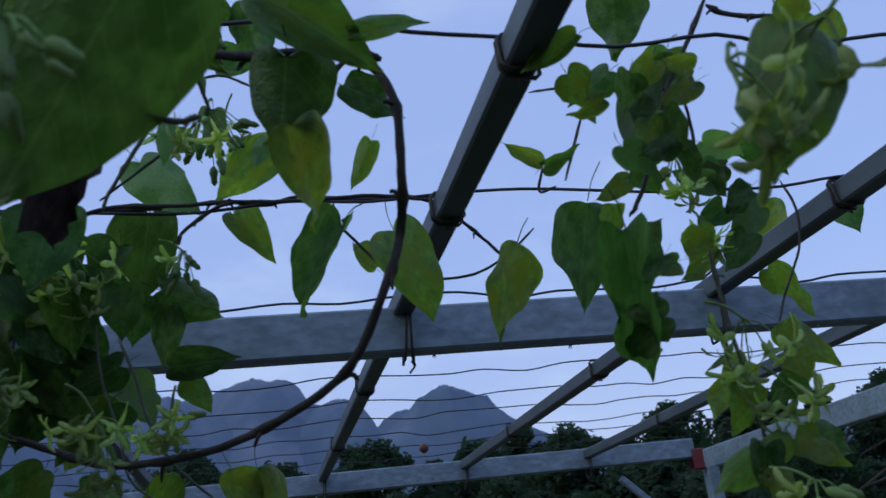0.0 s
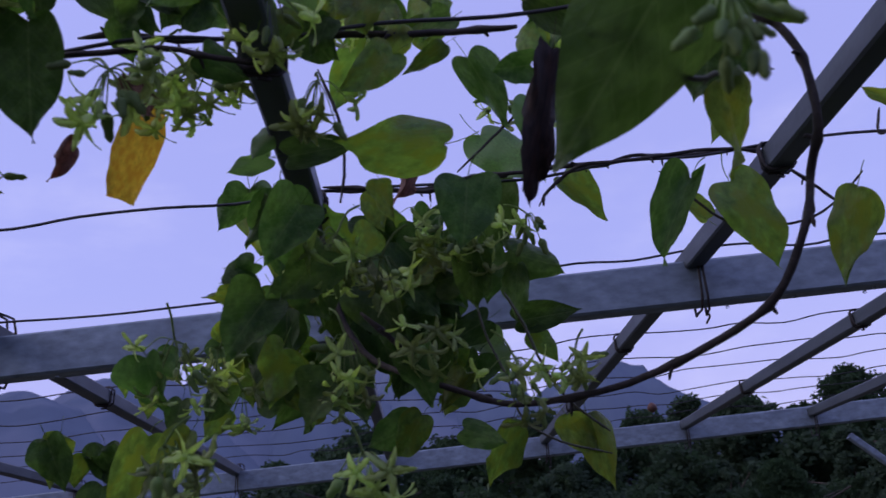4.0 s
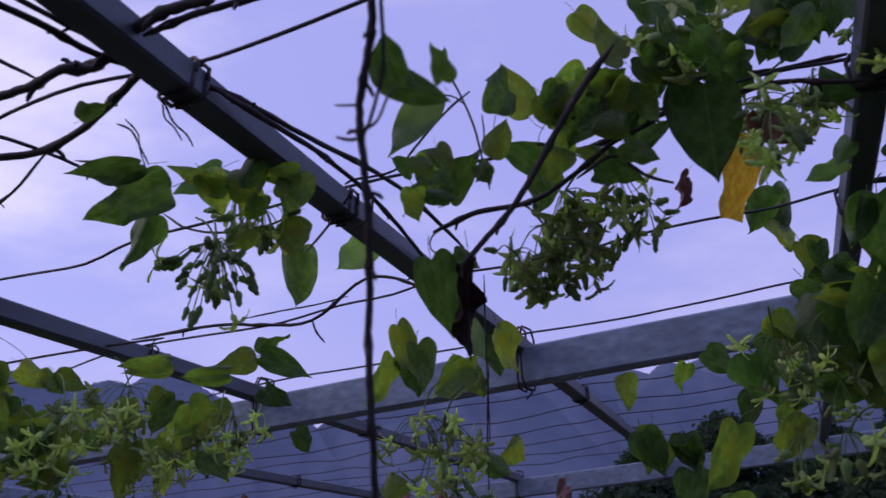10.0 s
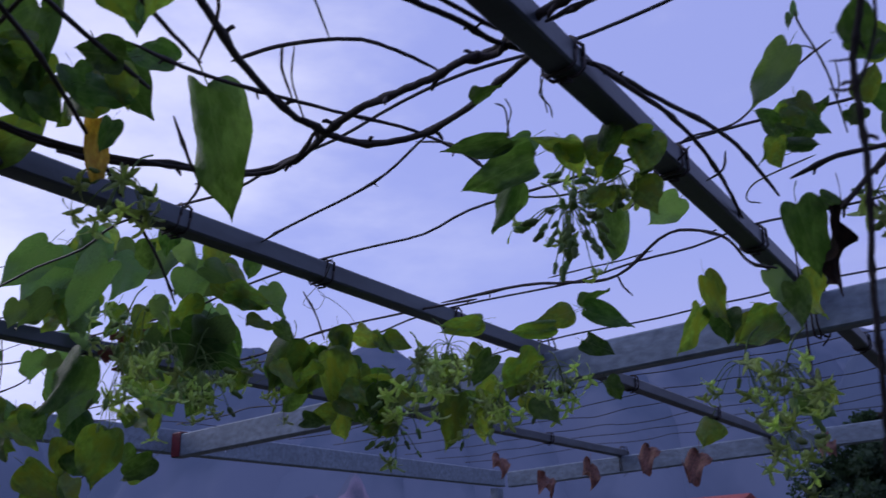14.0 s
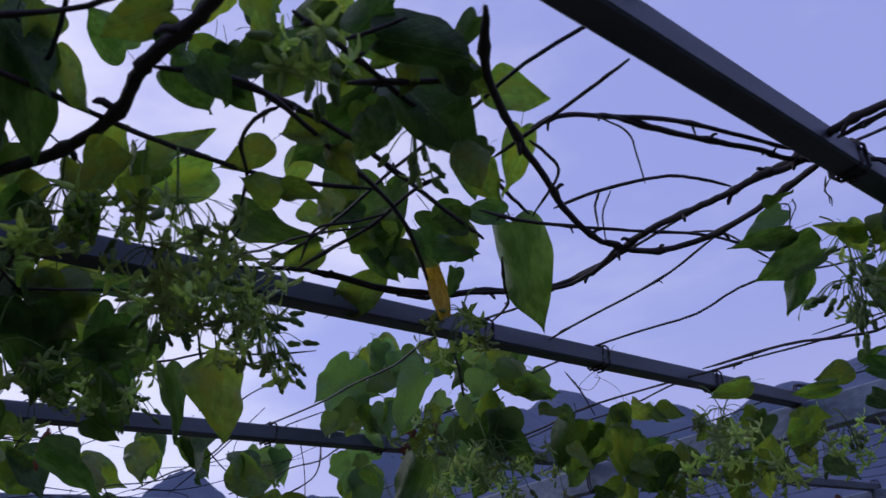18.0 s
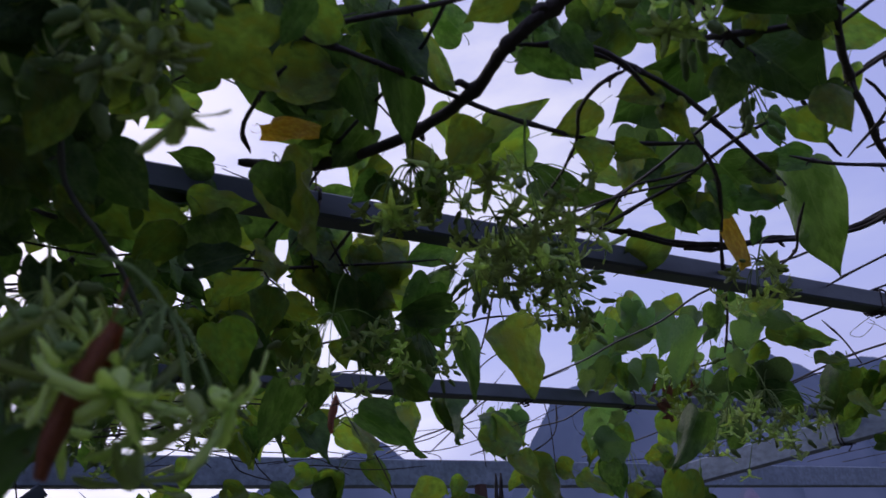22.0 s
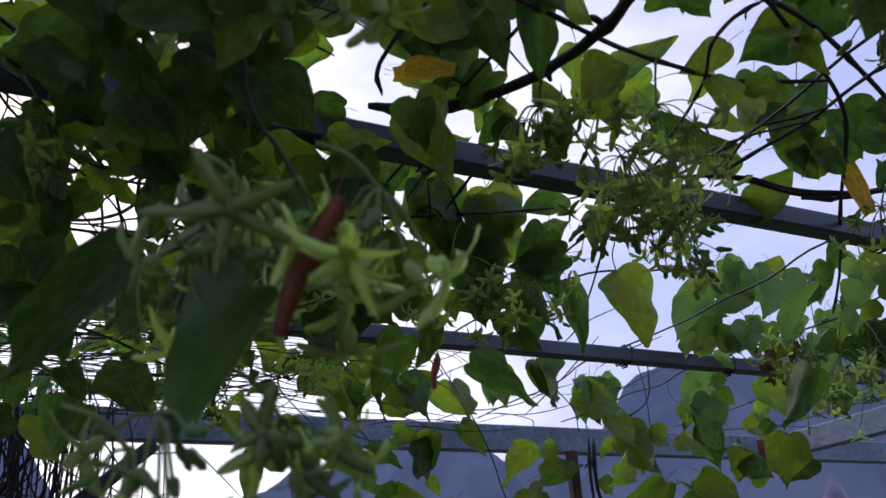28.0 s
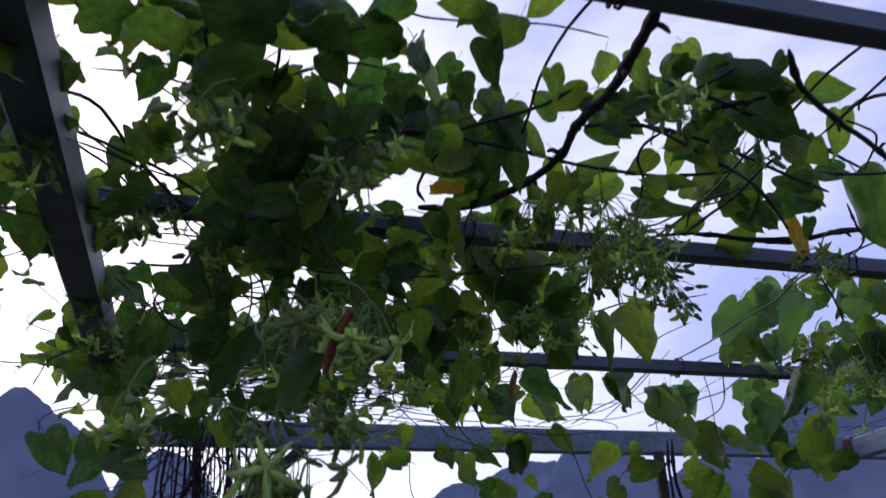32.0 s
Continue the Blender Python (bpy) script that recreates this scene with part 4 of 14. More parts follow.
stem(vine_middle, [(-0.344, 1.600, 2.082), (-0.302, 1.600, 2.088), (-0.241, 1.600, 2.101), (-0.189, 1.600, 2.100), (-0.137, 1.600, 2.098), (-0.097, 1.600, 2.085), (-0.056, 1.600, 2.073)], 0.0032)
stem(vine_middle, [(-0.046, 1.660, 2.140), (0.009, 1.660, 2.135), (0.064, 1.660, 2.128), (0.118, 1.660, 2.124), (0.178, 1.660, 2.122)], 0.0040)
stem(vine_middle, [(-0.242, 1.660, 2.163), (-0.196, 1.660, 2.162), (-0.146, 1.660, 2.148), (-0.100, 1.660, 2.144), (-0.067, 1.660, 2.142)], 0.0030)
stem(vine_middle, [(-0.059, 1.950, 2.118), (0.012, 1.950, 2.107), (0.074, 1.950, 2.097), (0.125, 1.950, 2.110), (0.194, 1.950, 2.109), (0.264, 1.950, 2.111), (0.334, 1.950, 2.110), (0.424, 1.950, 2.113), (0.483, 1.950, 2.105)], 0.0030)
stem(vine_middle, [(-0.026, 1.750, 2.158), (-0.006, 1.750, 2.093), (-0.004, 1.750, 2.040), (-0.010, 1.750, 2.002)], 0.0020, M_BARK, "twig", False)
stem(vine_middle, [(-0.009, 1.850, 1.918), (0.025, 1.850, 1.882), (0.064, 1.850, 1.841)], 0.0032)
stem(vine_middle, [(0.221, 1.950, 2.222), (0.191, 1.950, 2.189), (0.151, 1.950, 2.154), (0.111, 1.950, 2.119)], 0.0020, M_BARK, "twig", False)
stem(vine_middle, [(0.112, 1.950, 1.983), (0.122, 1.950, 1.911), (0.142, 1.950, 1.854), (0.154, 1.950, 1.806), (0.193, 1.950, 1.776), (0.247, 1.950, 1.758)], 0.0016, M_GREEN_STEM, "tendril", False)
stem(vine_middle, [(-0.265, 1.450, 2.097), (-0.302, 1.450, 2.059), (-0.336, 1.450, 2.015), (-0.373, 1.450, 1.967), (-0.406, 1.450, 1.940), (-0.429, 1.450, 1.920)], 0.0032)
stem(vine_middle, [(-0.485, 1.520, 1.994), (-0.436, 1.520, 2.003), (-0.381, 1.520, 2.000), (-0.339, 1.520, 2.014), (-0.291, 1.520, 2.039), (-0.249, 1.520, 2.050)], 0.0030)
stem(vine_middle, [(-0.327, 1.500, 2.002), (-0.290, 1.500, 2.015), (-0.266, 1.500, 1.989), (-0.242, 1.500, 1.974)], 0.0020, M_BARK, "twig", False)
stem(vine_bay, [(-0.596, 1.226, 2.089), (-0.546, 1.224, 2.088), (-0.503, 1.229, 2.088), (-0.457, 1.240, 2.089)], 0.0032)
stem(vine_bay, [(-0.597, 1.314, 2.088), (-0.593, 1.399, 2.091), (-0.589, 1.485, 2.093), (-0.598, 1.598, 2.096), (-0.618, 1.726, 2.096), (-0.645, 1.857, 2.097)], 0.0032)
stem(vine_bay, [(-0.541, 1.500, 2.039), (-0.547, 1.500, 2.019), (-0.567, 1.500, 2.011)], 0.0016, M_BARK, "twig", False)
stem(vine_bay, [(-1.014, 1.900, 2.103), (-0.938, 1.900, 2.102), (-0.874, 1.900, 2.099), (-0.812, 1.900, 2.101)], 0.0016, M_BARK, "twig", False)
stem(vine_bay, [(-0.600, 1.950, 2.106), (-0.606, 1.950, 2.019), (-0.610, 1.950, 1.935), (-0.614, 1.950, 1.855)], 0.0014, M_BARK, "twig", False)
stem(vine_bay, [(-0.907, 1.210, 2.102), (-0.913, 1.258, 2.103), (-0.897, 1.307, 2.103), (-0.843, 1.331, 2.102), (-0.767, 1.319, 2.098), (-0.679, 1.284, 2.094), (-0.633, 1.265, 2.092)], 0.0046)
stem(vine_bay, [(-1.176, 1.070, 2.104), (-1.155, 1.137, 2.107), (-1.119, 1.186, 2.109), (-1.098, 1.247, 2.110), (-1.047, 1.281, 2.110), (-0.984, 1.281, 2.108), (-0.908, 1.255, 2.105), (-0.848, 1.240, 2.102), (-0.776, 1.239, 2.098), (-0.729, 1.238, 2.096), (-0.694, 1.231, 2.094), (-0.671, 1.244, 2.094), (-0.646, 1.237, 2.093)], 0.0050)
stem(vine_bay, [(-0.705, 1.238, 2.101), (-0.677, 1.246, 2.100), (-0.645, 1.240, 2.099), (-0.587, 1.220, 2.097), (-0.551, 1.219, 2.096), (-0.525, 1.224, 2.096)], 0.0055)
stem(vine_bay, [(-0.920, 1.006, 2.103), (-0.920, 1.072, 2.105), (-0.903, 1.141, 2.105), (-0.875, 1.224, 2.105), (-0.838, 1.323, 2.105), (-0.834, 1.416, 2.107), (-0.844, 1.495, 2.107)], 0.0024)
stem(vine_bay, [(-0.882, 1.093, 2.108), (-0.826, 1.103, 2.105), (-0.760, 1.137, 2.101), (-0.740, 1.182, 2.101), (-0.733, 1.237, 2.102)], 0.0024, M_BARK, "twig", False)
stem(vine_bay, [(-0.817, 1.103, 2.104), (-0.852, 1.133, 2.106), (-0.893, 1.184, 2.109)], 0.0018, M_BARK, "twig", False)
stem(vine_bay, [(-1.238, 1.432, 2.105), (-1.156, 1.418, 2.105), (-0.967, 1.391, 2.102), (-0.822, 1.330, 2.097)], 0.0022)
stem(vine_bay, [(-0.707, 1.000, 2.105), (-0.692, 1.054, 2.099), (-0.675, 1.111, 2.094), (-0.658, 1.177, 2.093), (-0.653, 1.227, 2.094), (-0.630, 1.284, 2.096), (-0.603, 1.333, 2.097), (-0.586, 1.446, 2.099), (-0.568, 1.570, 2.103), (-0.567, 1.671, 2.103), (-0.579, 1.826, 2.103)], 0.0034)
stem(vine_bay, [(-1.259, 1.900, 2.112), (-1.074, 1.900, 2.103), (-0.979, 1.900, 2.086), (-0.880, 1.900, 2.074), (-0.780, 1.900, 2.123), (-0.696, 1.900, 2.095), (-0.658, 1.900, 2.040), (-0.621, 1.900, 2.022)], 0.0030)
stem(vine_bay, [(-0.880, 1.900, 2.074), (-0.871, 1.900, 2.052), (-0.857, 1.900, 2.034)], 0.0020, M_BARK, "twig", False)
stem(vine_bay, [(-1.853, 1.850, 2.091), (-1.702, 1.850, 2.090), (-1.546, 1.850, 2.102), (-1.328, 1.850, 2.094), (-1.217, 1.850, 2.087), (-1.138, 1.850, 2.081)], 0.0026)
stem(vine_bay, [(-0.918, 1.600, 2.156), (-0.879, 1.600, 2.126), (-0.823, 1.600, 2.105), (-0.751, 1.600, 2.096), (-0.700, 1.600, 2.104)], 0.0018, M_GREEN_STEM, "tendril", False)
stem(vine_bay, [(-0.980, 1.500, 2.210), (-0.918, 1.500, 2.185), (-0.880, 1.500, 2.150), (-0.862, 1.500, 2.128)], 0.0018, M_GREEN_STEM, "tendril", False)
stem(vine_bay, [(-0.656, 1.312, 2.097), (-0.679, 1.353, 2.099), (-0.686, 1.380, 2.100), (-0.698, 1.404, 2.101)], 0.0012, M_GREEN_STEM, "tendril", False)
stem(vine_bay, [(-0.723, 1.324, 2.096), (-0.722, 1.342, 2.097), (-0.742, 1.377, 2.098), (-0.761, 1.408, 2.100)], 0.0012, M_GREEN_STEM, "tendril", False)
stem(vine_bay, [(-0.607, 1.553, 2.095), (-0.591, 1.549, 2.095), (-0.543, 1.554, 2.095), (-0.492, 1.512, 2.094), (-0.439, 1.468, 2.093), (-0.404, 1.447, 2.093)], 0.0016, M_BARK, "twig", False)
stem(vine_bay, [(-0.747, 1.686, 2.090), (-0.660, 1.615, 2.089), (-0.601, 1.559, 2.088)], 0.0020, M_BARK, "twig", False)
stem(vine_bay, [(-1.915, 1.850, 2.340), (-1.927, 1.850, 2.259), (-1.930, 1.850, 2.205)], 0.0015, M_GREEN_STEM, "tendril", False)
stem(vine_bay, [(-0.989, 1.102, 2.091), (-1.068, 1.177, 2.096), (-1.124, 1.234, 2.097), (-1.193, 1.262, 2.097)], 0.0024)
stem(vine_bay, [(-1.545, 1.800, 2.181), (-1.508, 1.800, 2.126), (-1.480, 1.800, 2.064)], 0.0022)
stem(vine_bay, [(-1.682, 1.850, 2.074), (-1.608, 1.850, 2.026), (-1.506, 1.850, 1.976), (-1.444, 1.850, 1.956)], 0.0015, M_GREEN_STEM, "tendril", False)
stem(vine_bay, [(-0.605, 1.950, 1.969), (-0.616, 1.950, 1.876), (-0.622, 1.950, 1.787)], 0.0014, M_BARK, "twig", False)
stem(vine_wire, [(-0.583, 0.588, 2.097), (-0.653, 0.595, 2.098), (-0.713, 0.599, 2.099), (-0.770, 0.599, 2.099), (-0.824, 0.589, 2.100), (-0.857, 0.586, 2.100), (-0.910, 0.591, 2.100), (-0.968, 0.582, 2.101), (-1.036, 0.557, 2.103), (-1.107, 0.508, 2.108), (-1.133, 0.466, 2.111), (-1.139, 0.421, 2.112)], 0.0070)
stem(vine_bay, [(-0.642, 0.778, 2.095), (-0.711, 0.839, 2.098), (-0.779, 0.937, 2.102), (-0.823, 1.019, 2.102), (-0.871, 1.104, 2.099), (-0.908, 1.195, 2.102), (-0.913, 1.246, 2.103)], 0.0046)
stem(vine_wire, [(-0.837, 0.593, 2.093), (-0.819, 0.642, 2.092), (-0.828, 0.693, 2.092), (-0.877, 0.788, 2.090), (-0.930, 0.885, 2.088), (-0.998, 0.968, 2.088), (-1.152, 1.117, 2.097), (-1.394, 1.357, 2.098), (-1.557, 1.503, 2.093)], 0.0030)
stem(vine_bay, [(-1.133, 0.898, 2.092), (-1.137, 0.953, 2.093), (-1.153, 1.050, 2.097), (-1.118, 1.178, 2.104), (-1.060, 1.270, 2.104), (-0.989, 1.274, 2.102), (-0.910, 1.237, 2.099)], 0.0036)
stem(vine_wire, [(-0.730, 0.657, 2.101), (-0.740, 0.686, 2.101), (-0.752, 0.729, 2.100), (-0.780, 0.800, 2.100), (-0.817, 0.905, 2.103), (-0.866, 0.993, 2.104), (-0.901, 1.070, 2.104)], 0.0030)
stem(vine_bay, [(-0.768, 0.948, 2.110), (-0.735, 0.961, 2.110), (-0.714, 0.996, 2.108), (-0.680, 1.049, 2.102), (-0.656, 1.121, 2.096), (-0.644, 1.218, 2.098)], 0.0030)
stem(vine_wire, [(-0.826, 0.946, 2.105), (-0.763, 0.948, 2.106), (-0.704, 0.947, 2.106), (-0.635, 0.943, 2.105)], 0.0024, M_BARK, "twig", False)
stem(vine_wire, [(-0.787, 0.741, 2.101), (-0.759, 0.784, 2.100), (-0.732, 0.827, 2.102), (-0.713, 0.844, 2.102)], 0.0034)
stem(vine_wire, [(-1.133, 0.886, 2.092), (-1.045, 0.896, 2.091), (-0.986, 0.903, 2.091), (-0.904, 0.898, 2.092), (-0.862, 0.911, 2.095)], 0.0026)
stem(vine_wire, [(-0.832, 0.702, 2.091), (-0.863, 0.693, 2.092), (-0.907, 0.700, 2.092), (-0.957, 0.731, 2.092), (-1.025, 0.755, 2.091), (-1.095, 0.770, 2.091)], 0.0022)
stem(vine_wire, [(-0.736, 0.705, 2.097), (-0.711, 0.720, 2.096), (-0.684, 0.733, 2.095)], 0.0022, M_BARK, "twig", False)
stem(vine_bay, [(-0.708, 0.979, 2.099), (-0.711, 1.027, 2.097), (-0.733, 1.066, 2.093), (-0.766, 1.118, 2.091)], 0.0012, M_GREEN_STEM, "tendril", False)
stem(vine_wire, [(-0.766, 0.940, 2.092), (-0.778, 0.977, 2.093), (-0.801, 1.016, 2.092), (-0.884, 1.056, 2.090)], 0.0020, M_BARK, "twig", False)
stem(vine_end, [(-2.356, 1.475, 2.201), (-2.357, 1.549, 2.246), (-2.358, 1.706, 2.307)], 0.0022, M_BARK, "twig", False)
stem(vine_end, [(-2.302, 1.192, 2.041), (-2.304, 1.315, 2.143), (-2.307, 1.452, 2.273)], 0.0020, M_BARK, "twig", False)
stem(vine_bay, [(-2.206, 1.487, 2.204), (-2.205, 1.505, 2.101), (-2.203, 1.504, 1.973)], 0.0016, M_BARK, "twig", False)
stem(vine_wire, [(-1.392, 0.487, 2.097), (-1.372, 0.547, 2.098), (-1.329, 0.638, 2.096), (-1.278, 0.728, 2.092)], 0.0020, M_BARK, "twig", False)
stem(vine_wire, [(-1.042, 0.766, 2.081), (-1.118, 0.777, 2.081), (-1.207, 0.790, 2.082), (-1.359, 0.855, 2.082), (-1.554, 0.947, 2.083), (-1.748, 1.027, 2.083)], 0.0020)
stem(vine_wire, [(-1.331, 0.591, 2.098), (-1.244, 0.587, 2.099), (-1.161, 0.581, 2.096)], 0.0024)
stem(vine_wire, [(-1.261, 0.538, 2.097), (-1.366, 0.581, 2.094), (-1.468, 0.612, 2.088), (-1.654, 0.693, 2.086)], 0.0020, M_BARK, "twig", False)
stem(vine_wire, [(-0.907, 0.297, 2.100), (-0.892, 0.355, 2.099), (-0.883, 0.416, 2.098), (-0.852, 0.458, 2.097), (-0.805, 0.518, 2.096), (-0.762, 0.548, 2.096)], 0.0030)
stem(vine_wire, [(-0.913, 0.316, 2.104), (-0.902, 0.373, 2.102), (-0.904, 0.441, 2.101), (-0.920, 0.518, 2.101), (-0.943, 0.605, 2.100), (-0.955, 0.688, 2.099), (-0.955, 0.774, 2.097), (-0.922, 0.868, 2.095)], 0.0030)
stem(vine_wire, [(-0.850, 0.594, 2.103), (-0.837, 0.650, 2.103), (-0.841, 0.719, 2.102), (-0.868, 0.815, 2.100), (-0.923, 0.941, 2.100), (-0.981, 1.066, 2.106)], 0.0032)
stem(vine_wire, [(-1.170, 0.806, 2.095), (-1.128, 0.918, 2.092), (-1.144, 1.028, 2.096), (-1.135, 1.120, 2.101)], 0.0024)
stem(vine_wire, [(-1.101, 0.425, 2.103), (-1.055, 0.405, 2.101), (-0.983, 0.405, 2.098), (-0.938, 0.413, 2.096)], 0.0026)
stem(vine_wire, [(-1.451, 0.301, 2.091), (-1.411, 0.387, 2.095), (-1.377, 0.523, 2.098), (-1.320, 0.648, 2.095)], 0.0022, M_BARK, "twig", False)
stem(vine_wire, [(-1.274, 0.572, 2.099), (-1.401, 0.650, 2.092), (-1.489, 0.659, 2.090)], 0.0022, M_BARK, "twig", False)
stem(vine_wire, [(-1.100, 0.871, 2.085), (-1.017, 0.845, 2.085), (-0.981, 0.872, 2.084), (-0.950, 0.892, 2.084)], 0.0020, M_BARK, "twig", False)
stem(vine_wire, [(-0.851, 0.258, 2.091), (-0.892, 0.271, 2.092), (-0.935, 0.271, 2.093), (-0.973, 0.268, 2.095)], 0.0024)
stem(vine_wire, [(-0.830, 0.238, 1.945), (-0.851, 0.246, 1.907), (-0.864, 0.278, 1.868), (-0.876, 0.305, 1.819)], 0.0020, M_GREEN_STEM)
stem(vine_wire, [(-1.235, 0.266, 2.099), (-1.319, 0.287, 2.097), (-1.400, 0.279, 2.092), (-1.440, 0.254, 2.090), (-1.599, 0.232, 2.090)], 0.0026)
stem(vine_end, [(-2.306, 1.334, 2.243), (-2.307, 1.416, 2.311), (-2.308, 1.537, 2.368)], 0.0020, M_BARK, "twig", False)
stem(vine_end, [(-2.455, 1.323, 2.241), (-2.454, 1.370, 2.173), (-2.454, 1.434, 2.106), (-2.453, 1.444, 2.038)], 0.0020, M_BARK, "twig", False)
stem(vine_end, [(-2.457, 1.713, 2.255), (-2.455, 1.694, 2.146), (-2.454, 1.624, 2.092), (-2.453, 1.522, 2.056)], 0.0024)
stem(vine_end, [(-2.495, 0.642, 1.983), (-2.494, 0.647, 1.866), (-2.493, 0.698, 1.794), (-2.493, 0.771, 1.776), (-2.493, 0.818, 1.804)], 0.0016, M_BARK, "twig", False)
stem(vine_corner, [(-2.495, 0.399, 1.992), (-2.494, 0.469, 1.926), (-2.493, 0.526, 1.869)], 0.0016, M_BARK, "twig", False)
stem(vine_end, [(-2.453, 1.488, 2.022), (-2.451, 1.479, 1.907), (-2.449, 1.498, 1.795), (-2.448, 1.517, 1.686)], 0.0060)
stem(vine_end, [(-2.447, 1.468, 2.019), (-2.446, 1.460, 1.904), (-2.444, 1.465, 1.761), (-2.442, 1.459, 1.670)], 0.0050)
stem(vine_end, [(-2.298, 1.022, 2.090), (-2.296, 1.087, 1.956), (-2.295, 1.123, 1.839), (-2.293, 1.187, 1.711)], 0.0018, M_BARK, "twig", False)
stem(vine_end, [(-2.404, 1.878, 2.013), (-2.403, 1.868, 1.928), (-2.402, 1.790, 1.846)], 0.0018, M_BARK, "twig", False)
stem(vine_end, [(-2.299, 0.856, 2.178), (-2.298, 0.961, 2.119), (-2.298, 1.022, 2.090)], 0.0016, M_BARK, "twig", False)
stem(vine_corner, [(-2.495, 0.299, 1.980), (-2.493, 0.299, 1.842), (-2.491, 0.302, 1.710)], 0.0018, M_BARK, "twig", False)
stem(vine_corner, [(-2.495, 0.343, 1.980), (-2.493, 0.346, 1.857), (-2.491, 0.346, 1.738)], 0.0018, M_BARK, "twig", False)
stem(vine_bay, [(-1.167, 1.515, 2.084), (-1.249, 1.577, 2.084), (-1.331, 1.618, 2.083), (-1.376, 1.647, 2.082), (-1.379, 1.683, 2.081), (-1.320, 1.645, 2.083), (-1.300, 1.607, 2.083)], 0.0007, M_GREEN_STEM, "tendril", False)
stem(vine_bay, [(-1.330, 1.641, 2.089), (-1.335, 1.679, 2.087), (-1.370, 1.759, 2.084), (-1.439, 1.856, 2.083)], 0.0006, M_GREEN_STEM, "tendril", False)
stem(vine_bay, [(-0.647, 1.303, 2.089), (-0.671, 1.333, 2.091), (-0.676, 1.351, 2.091), (-0.688, 1.376, 2.092)], 0.0010, M_GREEN_STEM, "tendril", False)
stem(vine_bay, [(-0.704, 1.316, 2.091), (-0.716, 1.345, 2.093), (-0.741, 1.375, 2.094), (-0.765, 1.409, 2.096)], 0.0010, M_GREEN_STEM, "tendril", False)
stem(vine_bay, [(-0.497, 1.719, 2.100), (-0.565, 1.739, 2.100), (-0.597, 1.760, 2.100), (-0.617, 1.802, 2.100), (-0.606, 1.828, 2.100)], 0.0014, M_GREEN_STEM, "tendril", False)
stem(vine_bay, [(-0.807, 1.109, 2.100), (-0.856, 1.150, 2.103), (-0.900, 1.203, 2.106), (-0.916, 1.225, 2.107)], 0.0012, M_BARK, "twig", False)


# ---- leaves that hang singly ----
leaf(vine_right, (0.313, 1.597, 2.124), (0.402, 1.593, 2.049), 0.059, (-0.21, -0.96, -0.19))
leaf(vine_right, (0.381, 1.580, 2.075), (0.439, 1.568, 2.079), 0.019, (-0.11, -0.77, -0.63))
leaf(vine_right, (0.332, 1.592, 2.065), (0.324, 1.628, 2.005), 0.067, (-0.02, -0.86, -0.51))
leaf(vine_right, (0.333, 1.608, 2.014), (0.354, 1.670, 1.956), 0.058, (0.35, -0.70, -0.62))
leaf(vine_right, (0.378, 1.724, 2.123), (0.439, 1.745, 2.100), 0.038, (-0.19, 0.92, 0.34))
leaf(vine_right, (0.410, 1.790, 2.099), (0.388, 1.822, 2.059), 0.024, (0.19, 0.81, 0.56))
leaf(vine_right, (0.249, 2.038, 2.136), (0.300, 2.035, 2.067), 0.044, (0.04, -1.00, 0.08))
leaf(vine_right, (0.163, 2.034, 2.039), (0.238, 2.046, 2.012), 0.058, (0.19, -0.98, 0.09))
leaf(vine_right, (0.154, 2.015, 2.134), (0.132, 2.077, 2.037), 0.081, (-0.12, -0.85, -0.51), "o")
leaf(vine_middle, (0.140, 2.026, 2.027), (0.132, 2.046, 1.976), 0.045, (0.54, -0.76, -0.37), "o")
leaf(vine_right, (0.179, 2.038, 2.025), (0.164, 2.049, 1.945), 0.039, (0.21, -0.96, -0.17))
leaf(vine_right, (0.381, 1.894, 2.057), (0.327, 1.908, 1.959), 0.047, (0.32, 0.95, -0.04))
leaf(vine_right, (0.424, 2.007, 2.041), (0.397, 2.010, 2.079), 0.032, (-0.09, -1.00, 0.03))
leaf(vine_right, (0.442, 1.953, 2.068), (0.487, 1.964, 1.966), 0.066, (-0.19, -0.96, -0.19))
leaf(vine_right, (0.582, 1.928, 2.037), (0.550, 1.964, 1.934), 0.056, (0.62, 0.78, 0.09))
leaf(vine_right, (0.659, 1.884, 2.067), (0.631, 1.894, 1.938), 0.071, (-0.15, -0.99, -0.05))
leaf(vine_right, (0.598, 1.646, 1.933), (0.641, 1.747, 1.829), 0.053, (-0.63, -0.41, -0.66), "n")
leaf(vine_right, (0.587, 1.801, 2.068), (0.545, 1.796, 2.093), 0.019, (0.10, 0.93, 0.35))
leaf(vine_right, (0.590, 1.808, 2.073), (0.622, 1.785, 2.083), 0.018, (-0.23, -0.65, -0.73), "o")
leaf(vine_right, (0.654, 1.700, 2.210), (0.662, 1.735, 2.156), 0.064, (0.44, 0.72, 0.53))
leaf(vine_right, (0.571, 1.602, 2.089), (0.527, 1.631, 2.072), 0.023, (0.43, 0.84, 0.32))
leaf(vine_right, (0.667, 1.672, 2.112), (0.630, 1.680, 2.019), 0.059, (0.60, 0.78, -0.17), "o")
leaf(vine_right, (0.642, 1.714, 2.127), (0.600, 1.730, 2.099), 0.033, (0.34, 0.94, 0.04), "o")
leaf(vine_right, (0.900, 1.924, 2.168), (0.959, 1.946, 2.125), 0.047, (-0.03, 0.91, 0.42), "o")
leaf(vine_right, (1.100, 2.232, 2.221), (1.074, 2.300, 2.132), 0.054, (-0.29, -0.80, -0.52))
